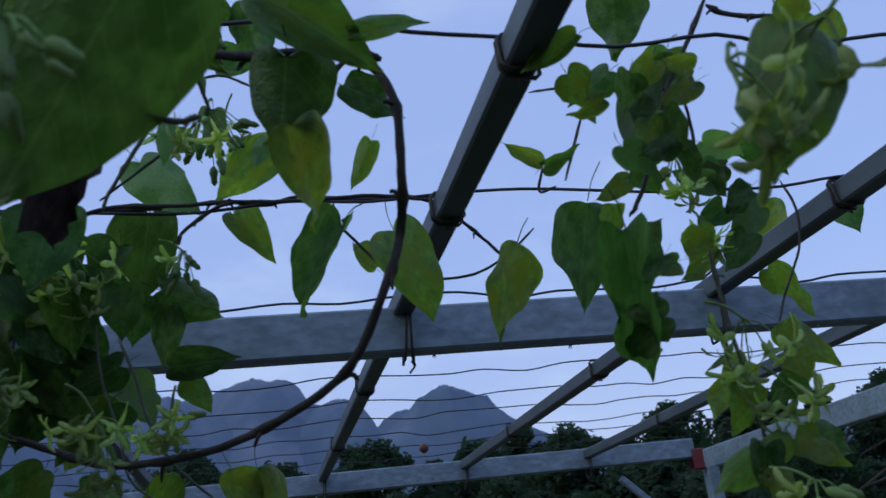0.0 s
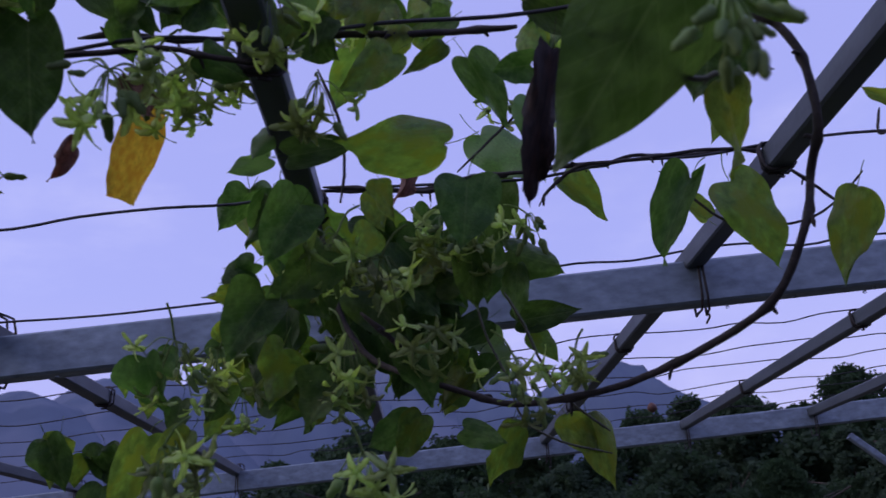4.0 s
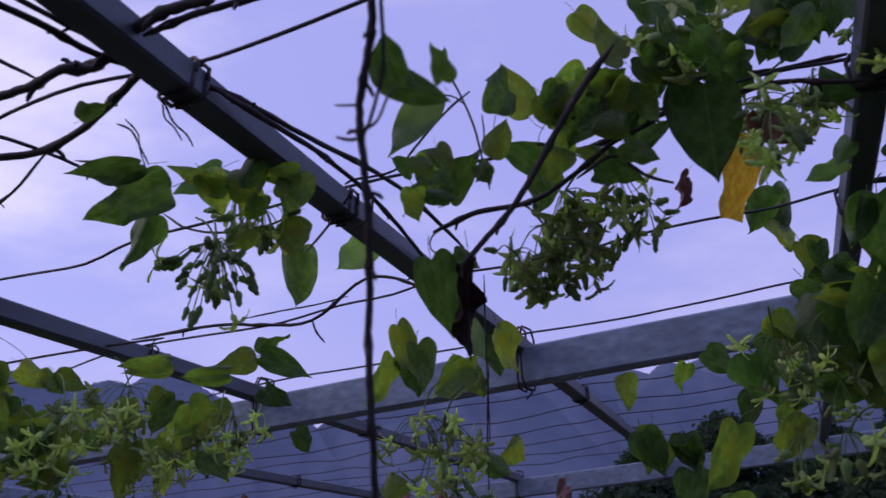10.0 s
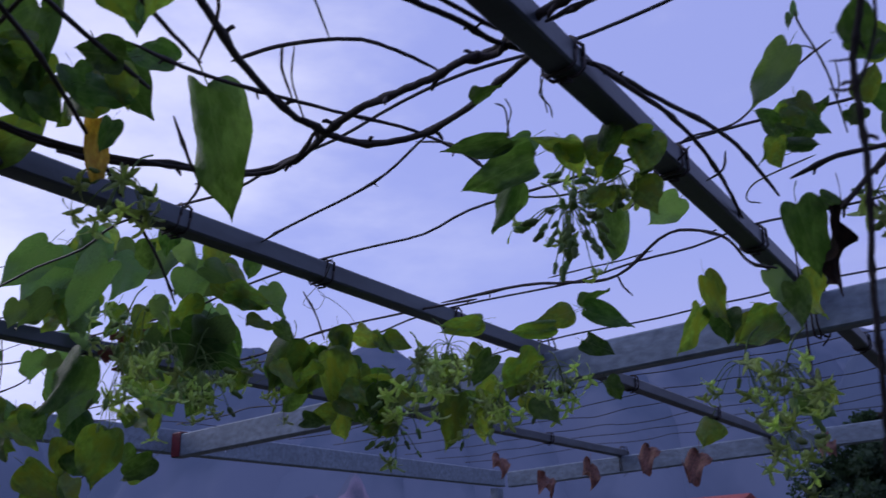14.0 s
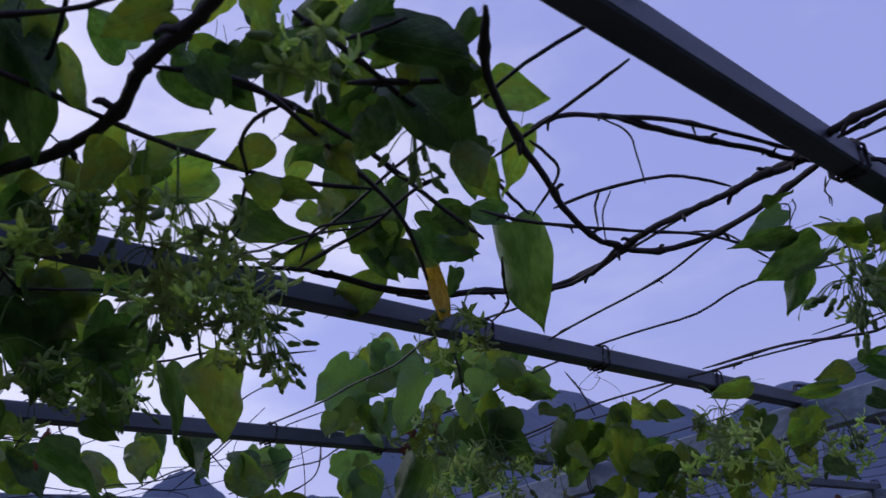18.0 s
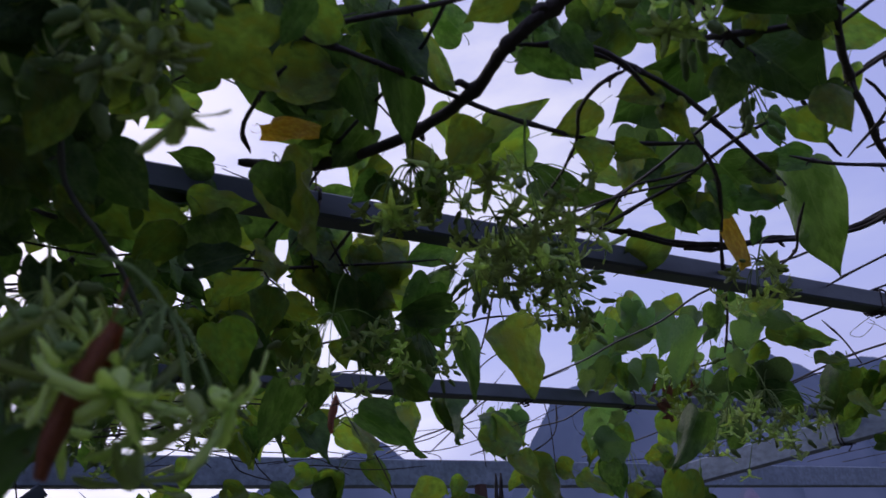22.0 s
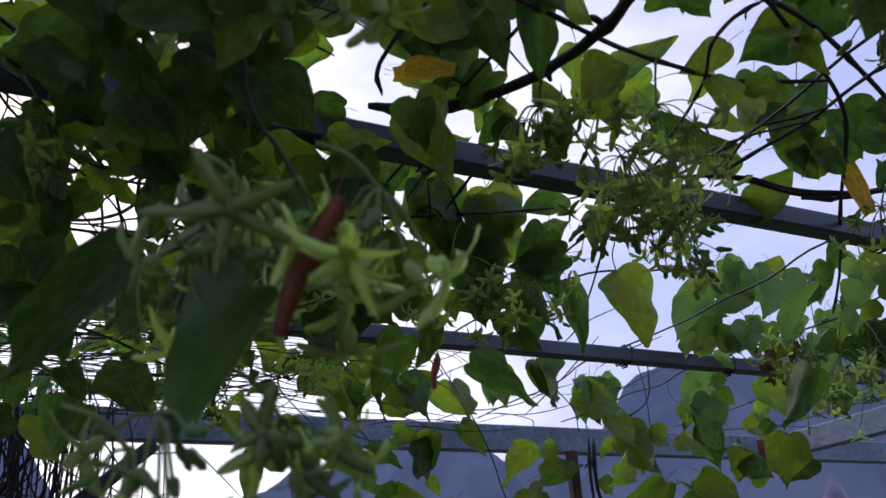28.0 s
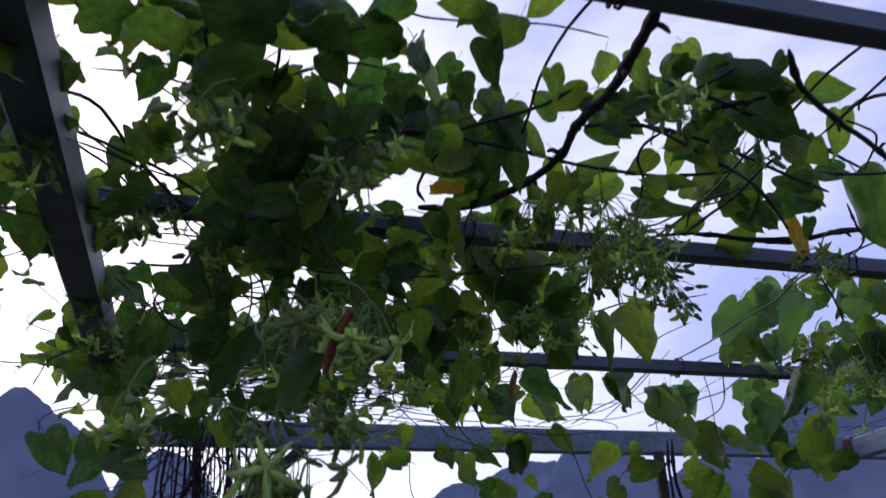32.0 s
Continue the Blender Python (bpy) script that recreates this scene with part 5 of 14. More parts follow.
leaf(vine_right, (0.707, 1.865, 2.081), (0.676, 1.891, 2.067), 0.024, (-0.56, -0.79, -0.25))
leaf(vine_right, (1.045, 2.200, 2.084), (1.105, 2.200, 2.016), 0.047, (0.61, 0.58, 0.54))
leaf(vine_right, (1.013, 2.150, 1.982), (1.086, 2.150, 1.914), 0.051, (0.22, 0.94, 0.24))
leaf(vine_right, (0.762, 1.800, 1.848), (0.714, 1.800, 1.801), 0.035, (-0.13, 0.98, 0.13))
leaf(vine_right, (0.722, 1.700, 1.764), (0.653, 1.700, 1.719), 0.036, (-0.31, -0.83, 0.47))
leaf(vine_right, (0.730, 1.700, 1.760), (0.769, 1.700, 1.735), 0.031, (-0.05, -1.00, -0.07))
leaf(vine_right, (1.204, 2.200, 2.211), (1.223, 2.200, 2.139), 0.057, (-0.62, -0.77, -0.16))
leaf(vine_right, (0.694, 1.688, 2.137), (0.671, 1.699, 2.072), 0.041, (0.58, 0.81, -0.06))
leaf(vine_right, (0.646, 1.622, 1.988), (0.667, 1.641, 1.965), 0.020, (-0.51, -0.39, -0.77))
leaf(vine_right, (0.655, 1.722, 2.024), (0.677, 1.738, 2.004), 0.028, (-0.34, -0.50, -0.79), "o")
leaf(vine_middle, (0.069, 2.018, 1.985), (0.099, 2.046, 1.954), 0.030, (0.36, -0.84, -0.40))
leaf(vine_right, (0.168, 2.081, 1.955), (0.253, 2.069, 1.958), 0.043, (0.13, 0.95, 0.28))
leaf(vine_right, (0.183, 2.087, 1.943), (0.220, 2.092, 1.904), 0.033, (-0.17, -0.94, -0.29))
leaf(vine_middle, (0.112, 2.093, 1.938), (0.150, 2.098, 1.892), 0.055, (0.35, -0.92, 0.20), "p")
leaf(vine_middle, (0.130, 2.004, 1.941), (0.069, 2.015, 1.914), 0.042, (0.15, 0.98, 0.10), "o")
leaf(vine_middle, (0.023, 1.974, 2.045), (0.093, 2.005, 1.962), 0.072, (0.11, -0.96, -0.26), "o")
leaf(vine_middle, (-0.024, 1.993, 2.013), (0.021, 1.988, 1.919), 0.078, (-0.07, -1.00, 0.02), "o")
leaf(vine_middle, (0.055, 2.038, 1.929), (0.005, 2.090, 1.869), 0.062, (-0.16, 0.68, 0.72), "o")
leaf(vine_middle, (0.145, 1.984, 2.186), (0.220, 1.974, 2.107), 0.064, (-0.26, -0.96, -0.11), "p")
leaf(vine_right, (0.312, 1.959, 2.188), (0.233, 1.965, 2.128), 0.054, (-0.07, 0.98, 0.19))
leaf(vine_middle, (0.032, 1.857, 2.259), (-0.038, 1.897, 2.207), 0.061, (0.14, 0.86, 0.48))
leaf(vine_middle, (-0.018, 1.849, 2.325), (0.042, 1.847, 2.249), 0.056, (-0.08, -1.00, -0.04), "o")
leaf(vine_middle, (0.023, 2.032, 1.978), (0.065, 2.028, 1.920), 0.060, (-0.40, 0.85, -0.34), "o")
leaf(vine_middle, (-0.063, 2.056, 1.943), (-0.027, 2.052, 1.880), 0.055, (-0.12, -0.99, -0.01), "o")
leaf(vine_right, (0.635, 1.694, 1.869), (0.613, 1.730, 1.840), 0.034, (-0.66, -0.67, -0.34), "n")
leaf(vine_right, (0.799, 1.900, 2.006), (0.762, 1.900, 1.967), 0.033, (0.20, -0.96, -0.19))
leaf(vine_right, (0.893, 1.721, 2.202), (0.911, 1.731, 2.158), 0.043, (0.73, 0.53, 0.43))
leaf(vine_middle, (-0.200, 1.498, 2.065), (-0.208, 1.533, 1.981), 0.066, (-0.08, 0.92, 0.40), "f")
leaf(vine_middle, (0.061, 1.637, 2.091), (0.016, 1.632, 2.052), 0.036, (0.29, -0.93, -0.22))
leaf(vine_middle, (0.129, 1.710, 2.129), (0.164, 1.746, 2.069), 0.045, (0.14, 0.81, 0.57))
leaf(vine_middle, (0.100, 1.734, 2.046), (-0.000, 1.708, 2.026), 0.056, (0.29, -0.91, -0.30))
leaf(vine_middle, (-0.053, 1.709, 2.037), (0.012, 1.720, 2.049), 0.034, (0.20, -0.94, -0.28), "o")
leaf(vine_middle, (-0.348, 1.493, 2.098), (-0.316, 1.509, 2.062), 0.039, (0.02, 0.90, 0.43))
leaf(vine_middle, (-0.301, 1.505, 2.092), (-0.334, 1.505, 2.041), 0.036, (0.75, -0.47, -0.47))
leaf(vine_middle, (-0.260, 1.483, 2.080), (-0.294, 1.493, 2.048), 0.032, (-0.38, 0.67, 0.64))
leaf(vine_middle, (-0.216, 1.604, 2.191), (-0.161, 1.655, 2.159), 0.046, (0.31, -0.73, -0.61), "o")
leaf(vine_middle, (-0.156, 1.617, 2.174), (-0.131, 1.620, 2.146), 0.031, (-0.21, 0.97, -0.08))
leaf(vine_middle, (-0.246, 1.465, 2.087), (-0.209, 1.481, 2.057), 0.035, (0.00, -0.89, -0.46))
leaf(vine_right, (0.194, 1.644, 2.143), (0.277, 1.686, 2.114), 0.039, (0.01, -0.58, -0.82), "o")
leaf(vine_middle, (0.035, 1.614, 2.153), (0.035, 1.630, 2.107), 0.053, (-0.41, -0.86, -0.30))
leaf(vine_middle, (0.110, 1.636, 2.096), (0.071, 1.654, 2.081), 0.019, (-0.13, -0.78, -0.62))
leaf(vine_middle, (-0.079, 1.743, 2.085), (-0.099, 1.752, 2.063), 0.024, (0.21, 0.96, 0.20), "p")
leaf(vine_middle, (-0.086, 1.779, 2.075), (-0.130, 1.786, 2.064), 0.025, (-0.13, 0.56, 0.82), "p")
leaf(vine_middle, (-0.068, 1.750, 2.022), (-0.069, 1.808, 1.956), 0.067, (-0.05, -0.75, -0.65), "o")
leaf(vine_middle, (-0.106, 1.790, 1.964), (-0.139, 1.790, 1.944), 0.027, (-0.35, 0.74, 0.57), "o")
leaf(vine_middle, (-0.102, 1.805, 1.929), (-0.153, 1.781, 1.939), 0.028, (-0.34, 0.87, 0.35))
leaf(vine_middle, (-0.141, 2.046, 1.999), (-0.174, 2.054, 1.894), 0.077, (0.19, 0.98, 0.02), "o")
leaf(vine_middle, (-0.089, 2.092, 1.934), (-0.163, 2.094, 1.851), 0.064, (-0.22, 0.95, 0.22))
leaf(vine_middle, (-0.341, 2.077, 1.947), (-0.363, 2.089, 1.912), 0.033, (-0.25, 0.86, 0.45))
leaf(vine_middle, (-0.313, 2.076, 1.961), (-0.281, 2.079, 1.923), 0.042, (0.25, 0.93, 0.29), "o")
leaf(vine_middle, (0.031, 1.735, 2.018), (0.037, 1.748, 1.978), 0.030, (-0.44, 0.87, 0.22))
leaf(vine_middle, (0.035, 2.075, 1.938), (0.080, 2.105, 1.866), 0.064, (0.25, -0.94, -0.24), "o")
leaf(vine_middle, (-0.055, 2.045, 2.004), (-0.043, 2.075, 1.930), 0.069, (0.07, -0.93, -0.36), "o")
leaf(vine_middle, (-0.014, 2.063, 1.971), (0.007, 2.070, 1.892), 0.062, (-0.17, -0.98, -0.13), "o")
leaf(vine_middle, (-0.057, 1.793, 1.951), (-0.038, 1.799, 1.900), 0.051, (-0.29, -0.93, -0.22), "o")
leaf(vine_middle, (0.055, 2.029, 2.015), (0.084, 2.078, 1.954), 0.063, (0.49, -0.78, -0.39), "o")
leaf(vine_middle, (0.104, 2.015, 2.044), (0.065, 2.015, 2.009), 0.045, (0.06, -1.00, -0.06), "o")
leaf(vine_middle, (-0.212, 2.047, 1.993), (-0.186, 2.057, 1.952), 0.046, (-0.08, 0.98, 0.18))
leaf(vine_middle, (-0.387, 1.977, 1.848), (-0.406, 1.993, 1.790), 0.037, (-0.35, 0.86, 0.36))
leaf(vine_middle, (-0.276, 1.960, 1.833), (-0.324, 1.984, 1.759), 0.050, (0.33, -0.81, -0.48))
leaf(vine_middle, (-0.370, 2.009, 1.824), (-0.395, 2.026, 1.793), 0.029, (-0.23, 0.77, 0.60))
leaf(vine_bay, (-0.672, 2.150, 2.076), (-0.666, 2.167, 2.000), 0.055, (-0.20, 0.96, 0.21))
leaf(vine_bay, (-0.746, 2.172, 2.026), (-0.792, 2.184, 1.989), 0.046, (0.05, -0.93, -0.37))
leaf(vine_bay, (-0.641, 1.974, 1.847), (-0.600, 1.988, 1.811), 0.039, (-0.55, 0.77, -0.33), "o")
leaf(vine_right, (0.155, 2.191, 1.848), (0.112, 2.253, 1.760), 0.050, (0.00, 0.82, 0.57))
leaf(vine_right, (0.260, 2.225, 1.850), (0.283, 2.253, 1.745), 0.056, (0.11, -0.96, -0.24))
leaf(vine_middle, (-0.079, 1.744, 2.015), (-0.103, 1.752, 1.968), 0.035, (-0.12, 0.97, 0.23))
leaf(vine_middle, (-0.096, 2.089, 1.957), (-0.131, 2.095, 1.931), 0.039, (-0.10, 0.92, 0.37))
leaf(vine_middle, (-0.128, 1.788, 1.959), (-0.100, 1.787, 1.930), 0.034, (-0.25, 0.93, -0.26), "o")
leaf(vine_middle, (-0.442, 1.447, 2.105), (-0.482, 1.442, 2.048), 0.037, (-0.61, 0.70, 0.36), "p")
leaf(vine_middle, (-0.379, 1.440, 2.055), (-0.372, 1.442, 2.107), 0.033, (-0.77, 0.63, 0.09))
leaf(vine_middle, (-0.370, 1.516, 2.089), (-0.387, 1.488, 2.139), 0.036, (0.05, 0.87, 0.50))
leaf(vine_middle, (-0.355, 1.516, 2.076), (-0.305, 1.501, 2.105), 0.046, (0.27, -0.58, -0.77))
leaf(vine_middle, (-0.318, 1.497, 2.077), (-0.269, 1.516, 2.100), 0.050, (-0.52, 0.44, 0.73))
leaf(vine_middle, (-0.269, 1.513, 2.120), (-0.291, 1.507, 2.165), 0.028, (-0.01, 0.99, 0.13))
leaf(vine_middle, (-0.392, 1.458, 2.022), (-0.369, 1.450, 2.053), 0.026, (0.31, -0.83, -0.46))
leaf(vine_middle, (-0.362, 1.529, 2.039), (-0.397, 1.487, 2.051), 0.034, (0.63, -0.65, -0.42), "o")
leaf(vine_bay, (-0.478, 1.540, 2.060), (-0.507, 1.529, 2.080), 0.038, (0.30, -0.95, -0.11), "o")
leaf(vine_bay, (-0.482, 1.559, 2.044), (-0.438, 1.535, 2.076), 0.042, (-0.28, 0.55, 0.79), "o")
leaf(vine_middle, (-0.470, 1.496, 2.035), (-0.511, 1.505, 2.014), 0.024, (0.31, -0.47, -0.83))
leaf(vine_middle, (-0.377, 1.549, 2.041), (-0.390, 1.572, 2.009), 0.037, (0.11, 0.83, 0.54), "o")
leaf(vine_middle, (-0.311, 1.560, 2.041), (-0.340, 1.555, 2.063), 0.022, (0.00, -0.98, -0.22))
leaf(vine_middle, (-0.321, 1.545, 2.024), (-0.302, 1.558, 2.016), 0.024, (0.55, -0.83, -0.05), "o")
leaf(vine_bay, (-0.715, 1.804, 2.135), (-0.760, 1.798, 2.100), 0.053, (-0.58, 0.49, 0.65), "p")
leaf(vine_bay, (-0.800, 1.741, 2.122), (-0.818, 1.776, 2.050), 0.050, (0.53, -0.70, -0.48))
leaf(vine_bay, (-0.479, 1.496, 1.957), (-0.480, 1.540, 1.890), 0.044, (0.39, -0.76, -0.51), "o")
leaf(vine_middle, (-0.457, 1.501, 1.959), (-0.436, 1.512, 1.942), 0.021, (-0.38, 0.91, 0.16), "o")
leaf(vine_bay, (-0.741, 1.925, 2.048), (-0.735, 1.947, 1.963), 0.037, (-0.38, 0.90, 0.20))
leaf(vine_bay, (-0.766, 1.951, 2.006), (-0.809, 1.947, 1.936), 0.041, (0.71, -0.58, -0.40))
leaf(vine_bay, (-0.731, 1.980, 2.000), (-0.746, 1.991, 1.950), 0.058, (0.08, -0.96, -0.25), "o")
leaf(vine_bay, (-0.677, 2.074, 1.994), (-0.746, 2.053, 1.953), 0.066, (-0.20, 0.97, -0.14))
leaf(vine_bay, (-0.667, 2.024, 2.062), (-0.644, 2.039, 2.005), 0.045, (-0.68, 0.72, -0.08), "p")
leaf(vine_bay, (-0.628, 2.064, 2.055), (-0.629, 2.109, 1.982), 0.046, (-0.60, 0.68, 0.42))
leaf(vine_bay, (-0.921, 1.814, 2.004), (-0.976, 1.793, 1.989), 0.040, (0.36, -0.93, 0.05))
leaf(vine_bay, (-0.869, 1.752, 1.982), (-0.808, 1.783, 1.947), 0.036, (-0.44, 0.90, 0.04))
leaf(vine_bay, (-0.876, 1.760, 1.986), (-0.835, 1.770, 2.009), 0.031, (-0.50, 0.46, 0.73))
leaf(vine_bay, (-0.926, 1.759, 1.968), (-0.998, 1.739, 1.967), 0.028, (0.27, -0.96, 0.01))
leaf(vine_bay, (-0.902, 1.795, 1.949), (-0.854, 1.807, 1.921), 0.033, (-0.12, 0.97, 0.21))
leaf(vine_bay, (-0.965, 1.765, 1.938), (-1.002, 1.753, 1.894), 0.044, (-0.76, 0.36, 0.54))
leaf(vine_bay, (-0.951, 1.952, 1.915), (-0.935, 1.966, 1.880), 0.035, (0.84, -0.53, 0.16))
leaf(vine_bay, (-0.984, 1.782, 1.870), (-0.953, 1.795, 1.825), 0.041, (0.69, -0.66, 0.29))
leaf(vine_bay, (-0.588, 2.760, 2.108), (-0.587, 2.794, 2.029), 0.055, (0.27, -0.89, -0.37))
leaf(vine_middle, (-0.401, 1.972, 1.843), (-0.385, 1.995, 1.786), 0.049, (0.04, -0.93, -0.38), "o")
leaf(vine_middle, (-0.231, 1.831, 1.890), (-0.220, 1.860, 1.838), 0.051, (-0.14, -0.86, -0.50), "o")
leaf(vine_bay, (-0.671, 2.034, 1.853), (-0.636, 2.062, 1.823), 0.035, (-0.47, 0.85, 0.24))
leaf(vine_bay, (-0.903, 1.700, 2.267), (-0.978, 1.683, 2.238), 0.040, (-0.29, 0.94, 0.20), "p")
leaf(vine_middle, (-0.310, 1.532, 2.133), (-0.361, 1.548, 2.112), 0.039, (0.08, -0.68, -0.73))
leaf(vine_middle, (-0.275, 1.537, 2.094), (-0.306, 1.522, 2.064), 0.036, (0.73, -0.41, -0.55), "o")
leaf(vine_middle, (-0.236, 1.457, 2.066), (-0.207, 1.454, 2.094), 0.029, (-0.20, 0.94, 0.29))
leaf(vine_middle, (-0.205, 2.069, 1.943), (-0.188, 2.099, 1.881), 0.054, (-0.30, -0.82, -0.48))
leaf(vine_middle, (-0.138, 2.114, 1.941), (-0.166, 2.126, 1.882), 0.060, (-0.27, -0.96, -0.07), "o")
leaf(vine_middle, (-0.185, 1.843, 1.812), (-0.227, 1.868, 1.771), 0.039, (-0.28, -0.92, -0.27))
leaf(vine_bay, (-0.718, 1.276, 2.073), (-0.683, 1.276, 2.080), 0.021, (-0.18, 0.39, 0.90))
leaf(vine_bay, (-0.746, 1.382, 2.084), (-0.824, 1.357, 2.086), 0.030, (-0.21, 0.72, 0.66))
leaf(vine_bay, (-0.725, 1.409, 2.065), (-0.807, 1.376, 2.032), 0.049, (-0.45, 0.86, 0.23))
leaf(vine_bay, (-0.681, 1.441, 2.063), (-0.727, 1.408, 2.086), 0.026, (0.31, -0.80, -0.52))
leaf(vine_bay, (-0.681, 1.437, 2.065), (-0.638, 1.456, 2.068), 0.038, (0.39, -0.83, -0.40))
leaf(vine_bay, (-0.700, 1.425, 2.080), (-0.694, 1.458, 2.044), 0.037, (0.49, -0.69, -0.54))
leaf(vine_bay, (-0.764, 1.419, 2.047), (-0.801, 1.422, 1.995), 0.038, (-0.42, 0.83, 0.35))
leaf(vine_bay, (-0.661, 1.477, 2.067), (-0.688, 1.462, 2.047), 0.023, (-0.63, 0.72, 0.29))
leaf(vine_bay, (-0.678, 1.489, 2.038), (-0.678, 1.500, 2.009), 0.027, (0.35, -0.88, -0.32))
leaf(vine_bay, (-0.631, 1.498, 2.052), (-0.641, 1.478, 2.067), 0.030, (-0.70, 0.62, 0.35))
leaf(vine_bay, (-1.148, 1.884, 2.052), (-1.235, 1.860, 2.044), 0.042, (0.27, -0.95, -0.17))
leaf(vine_bay, (-1.310, 1.787, 2.041), (-1.277, 1.820, 2.008), 0.034, (-0.34, 0.82, 0.46))
leaf(vine_bay, (-1.370, 1.745, 2.027), (-1.410, 1.736, 1.983), 0.043, (-0.62, 0.66, 0.43))
leaf(vine_bay, (-1.415, 1.724, 2.026), (-1.462, 1.721, 1.979), 0.047, (0.66, -0.38, -0.65))
leaf(vine_bay, (-1.328, 1.547, 1.957), (-1.313, 1.570, 1.907), 0.040, (-0.93, 0.34, -0.13))
leaf(vine_bay, (-1.267, 1.720, 1.931), (-1.296, 1.735, 1.873), 0.054, (-0.81, 0.32, 0.49))
leaf(vine_bay, (-1.215, 1.889, 1.928), (-1.212, 1.901, 1.881), 0.050, (0.82, -0.57, -0.09))
leaf(vine_bay, (-1.186, 1.915, 1.903), (-1.206, 1.940, 1.840), 0.044, (0.45, -0.77, -0.45))
leaf(vine_bay, (-1.025, 1.802, 1.943), (-1.058, 1.803, 1.895), 0.041, (-0.41, 0.86, 0.30))
leaf(vine_bay, (-0.716, 2.110, 2.025), (-0.692, 2.134, 1.966), 0.065, (-0.69, 0.72, 0.01))
leaf(vine_bay, (-0.494, 1.486, 1.871), (-0.496, 1.501, 1.831), 0.027, (-0.28, 0.90, 0.34), "o")
leaf(vine_bay, (-1.367, 1.497, 2.075), (-1.336, 1.529, 2.041), 0.040, (0.74, -0.67, 0.03))
leaf(vine_bay, (-1.353, 1.500, 2.020), (-1.315, 1.531, 2.003), 0.026, (0.66, -0.73, 0.15))
leaf(vine_bay, (-1.690, 1.326, 2.197), (-1.773, 1.298, 2.126), 0.071, (-0.68, 0.26, 0.69), "p")
leaf(vine_bay, (-1.772, 1.386, 2.138), (-1.836, 1.357, 2.078), 0.051, (0.72, -0.25, -0.65), "p")
leaf(vine_bay, (-1.374, 1.263, 2.070), (-1.440, 1.247, 1.983), 0.057, (-0.77, 0.39, 0.51), "p")
leaf(vine_bay, (-1.634, 1.468, 2.191), (-1.695, 1.457, 2.134), 0.068, (0.49, -0.79, -0.37), "p")
leaf(vine_bay, (-1.490, 1.538, 2.179), (-1.557, 1.534, 2.110), 0.078, (0.71, -0.16, -0.69), "p")
leaf(vine_bay, (-1.379, 1.478, 2.067), (-1.323, 1.520, 2.037), 0.044, (-0.28, 0.77, 0.57))
leaf(vine_bay, (-1.477, 1.515, 2.054), (-1.535, 1.525, 1.961), 0.083, (0.83, -0.14, -0.53), "p")
leaf(vine_bay, (-1.394, 1.246, 1.928), (-1.446, 1.218, 1.842), 0.061, (-0.63, 0.77, 0.14))
leaf(vine_end, (-2.004, 1.716, 2.087), (-1.968, 1.775, 1.977), 0.083, (-0.85, 0.53, 0.01))
leaf(vine_bay, (-1.545, 1.479, 2.052), (-1.593, 1.473, 2.000), 0.047, (-0.73, 0.29, 0.62), "p")
leaf(vine_bay, (-1.427, 1.699, 2.018), (-1.489, 1.712, 1.941), 0.065, (0.55, -0.64, -0.54))
leaf(vine_bay, (-1.401, 1.735, 2.019), (-1.445, 1.743, 1.949), 0.058, (-0.35, 0.88, 0.32))
leaf(vine_bay, (-1.325, 1.767, 2.042), (-1.298, 1.793, 2.001), 0.033, (-0.75, 0.66, -0.05))
leaf(vine_bay, (-1.331, 1.752, 1.946), (-1.322, 1.784, 1.853), 0.053, (-0.69, 0.70, 0.17))
leaf(vine_bay, (-1.278, 1.768, 1.939), (-1.340, 1.711, 1.918), 0.042, (-0.70, 0.67, 0.25))
leaf(vine_bay, (-1.194, 1.856, 1.917), (-1.233, 1.878, 1.830), 0.050, (0.20, -0.93, -0.32))
leaf(vine_bay, (-1.129, 1.877, 1.981), (-1.168, 1.858, 1.929), 0.037, (-0.67, 0.70, 0.24))
leaf(vine_bay, (-1.134, 1.855, 2.034), (-1.181, 1.801, 2.036), 0.031, (-0.71, 0.64, 0.31))
leaf(vine_bay, (-1.027, 1.845, 1.947), (-1.069, 1.824, 1.890), 0.050, (-0.54, 0.84, 0.09))
leaf(vine_bay, (-1.732, 1.499, 1.894), (-1.777, 1.475, 1.803), 0.078, (-0.66, 0.73, 0.14))
leaf(vine_end, (-2.016, 1.733, 1.984), (-2.048, 1.722, 1.958), 0.042, (0.41, -0.90, -0.13))
leaf(vine_end, (-2.017, 1.441, 1.944), (-1.970, 1.486, 1.887), 0.050, (-0.83, 0.45, -0.33))
leaf(vine_end, (-2.024, 1.491, 1.862), (-1.959, 1.547, 1.793), 0.072, (-0.57, 0.81, 0.11))
leaf(vine_bay, (-1.534, 1.642, 1.994), (-1.568, 1.633, 1.956), 0.041, (-0.41, 0.90, 0.14))
leaf(vine_bay, (-1.473, 1.658, 1.997), (-1.468, 1.682, 1.947), 0.042, (-0.67, 0.69, 0.25))
leaf(vine_bay, (-0.652, 2.117, 1.872), (-0.639, 2.148, 1.846), 0.053, (0.81, -0.53, -0.24))
leaf(vine_bay, (-0.797, 2.008, 1.835), (-0.824, 2.010, 1.793), 0.050, (-0.05, -1.00, -0.01))
leaf(vine_wire, (-1.028, 1.169, 2.180), (-1.073, 1.251, 2.044), 0.089, (0.26, -0.79, -0.56))
leaf(vine_wire, (-0.730, 0.735, 2.107), (-0.671, 0.792, 2.069), 0.043, (0.32, -0.73, -0.61))
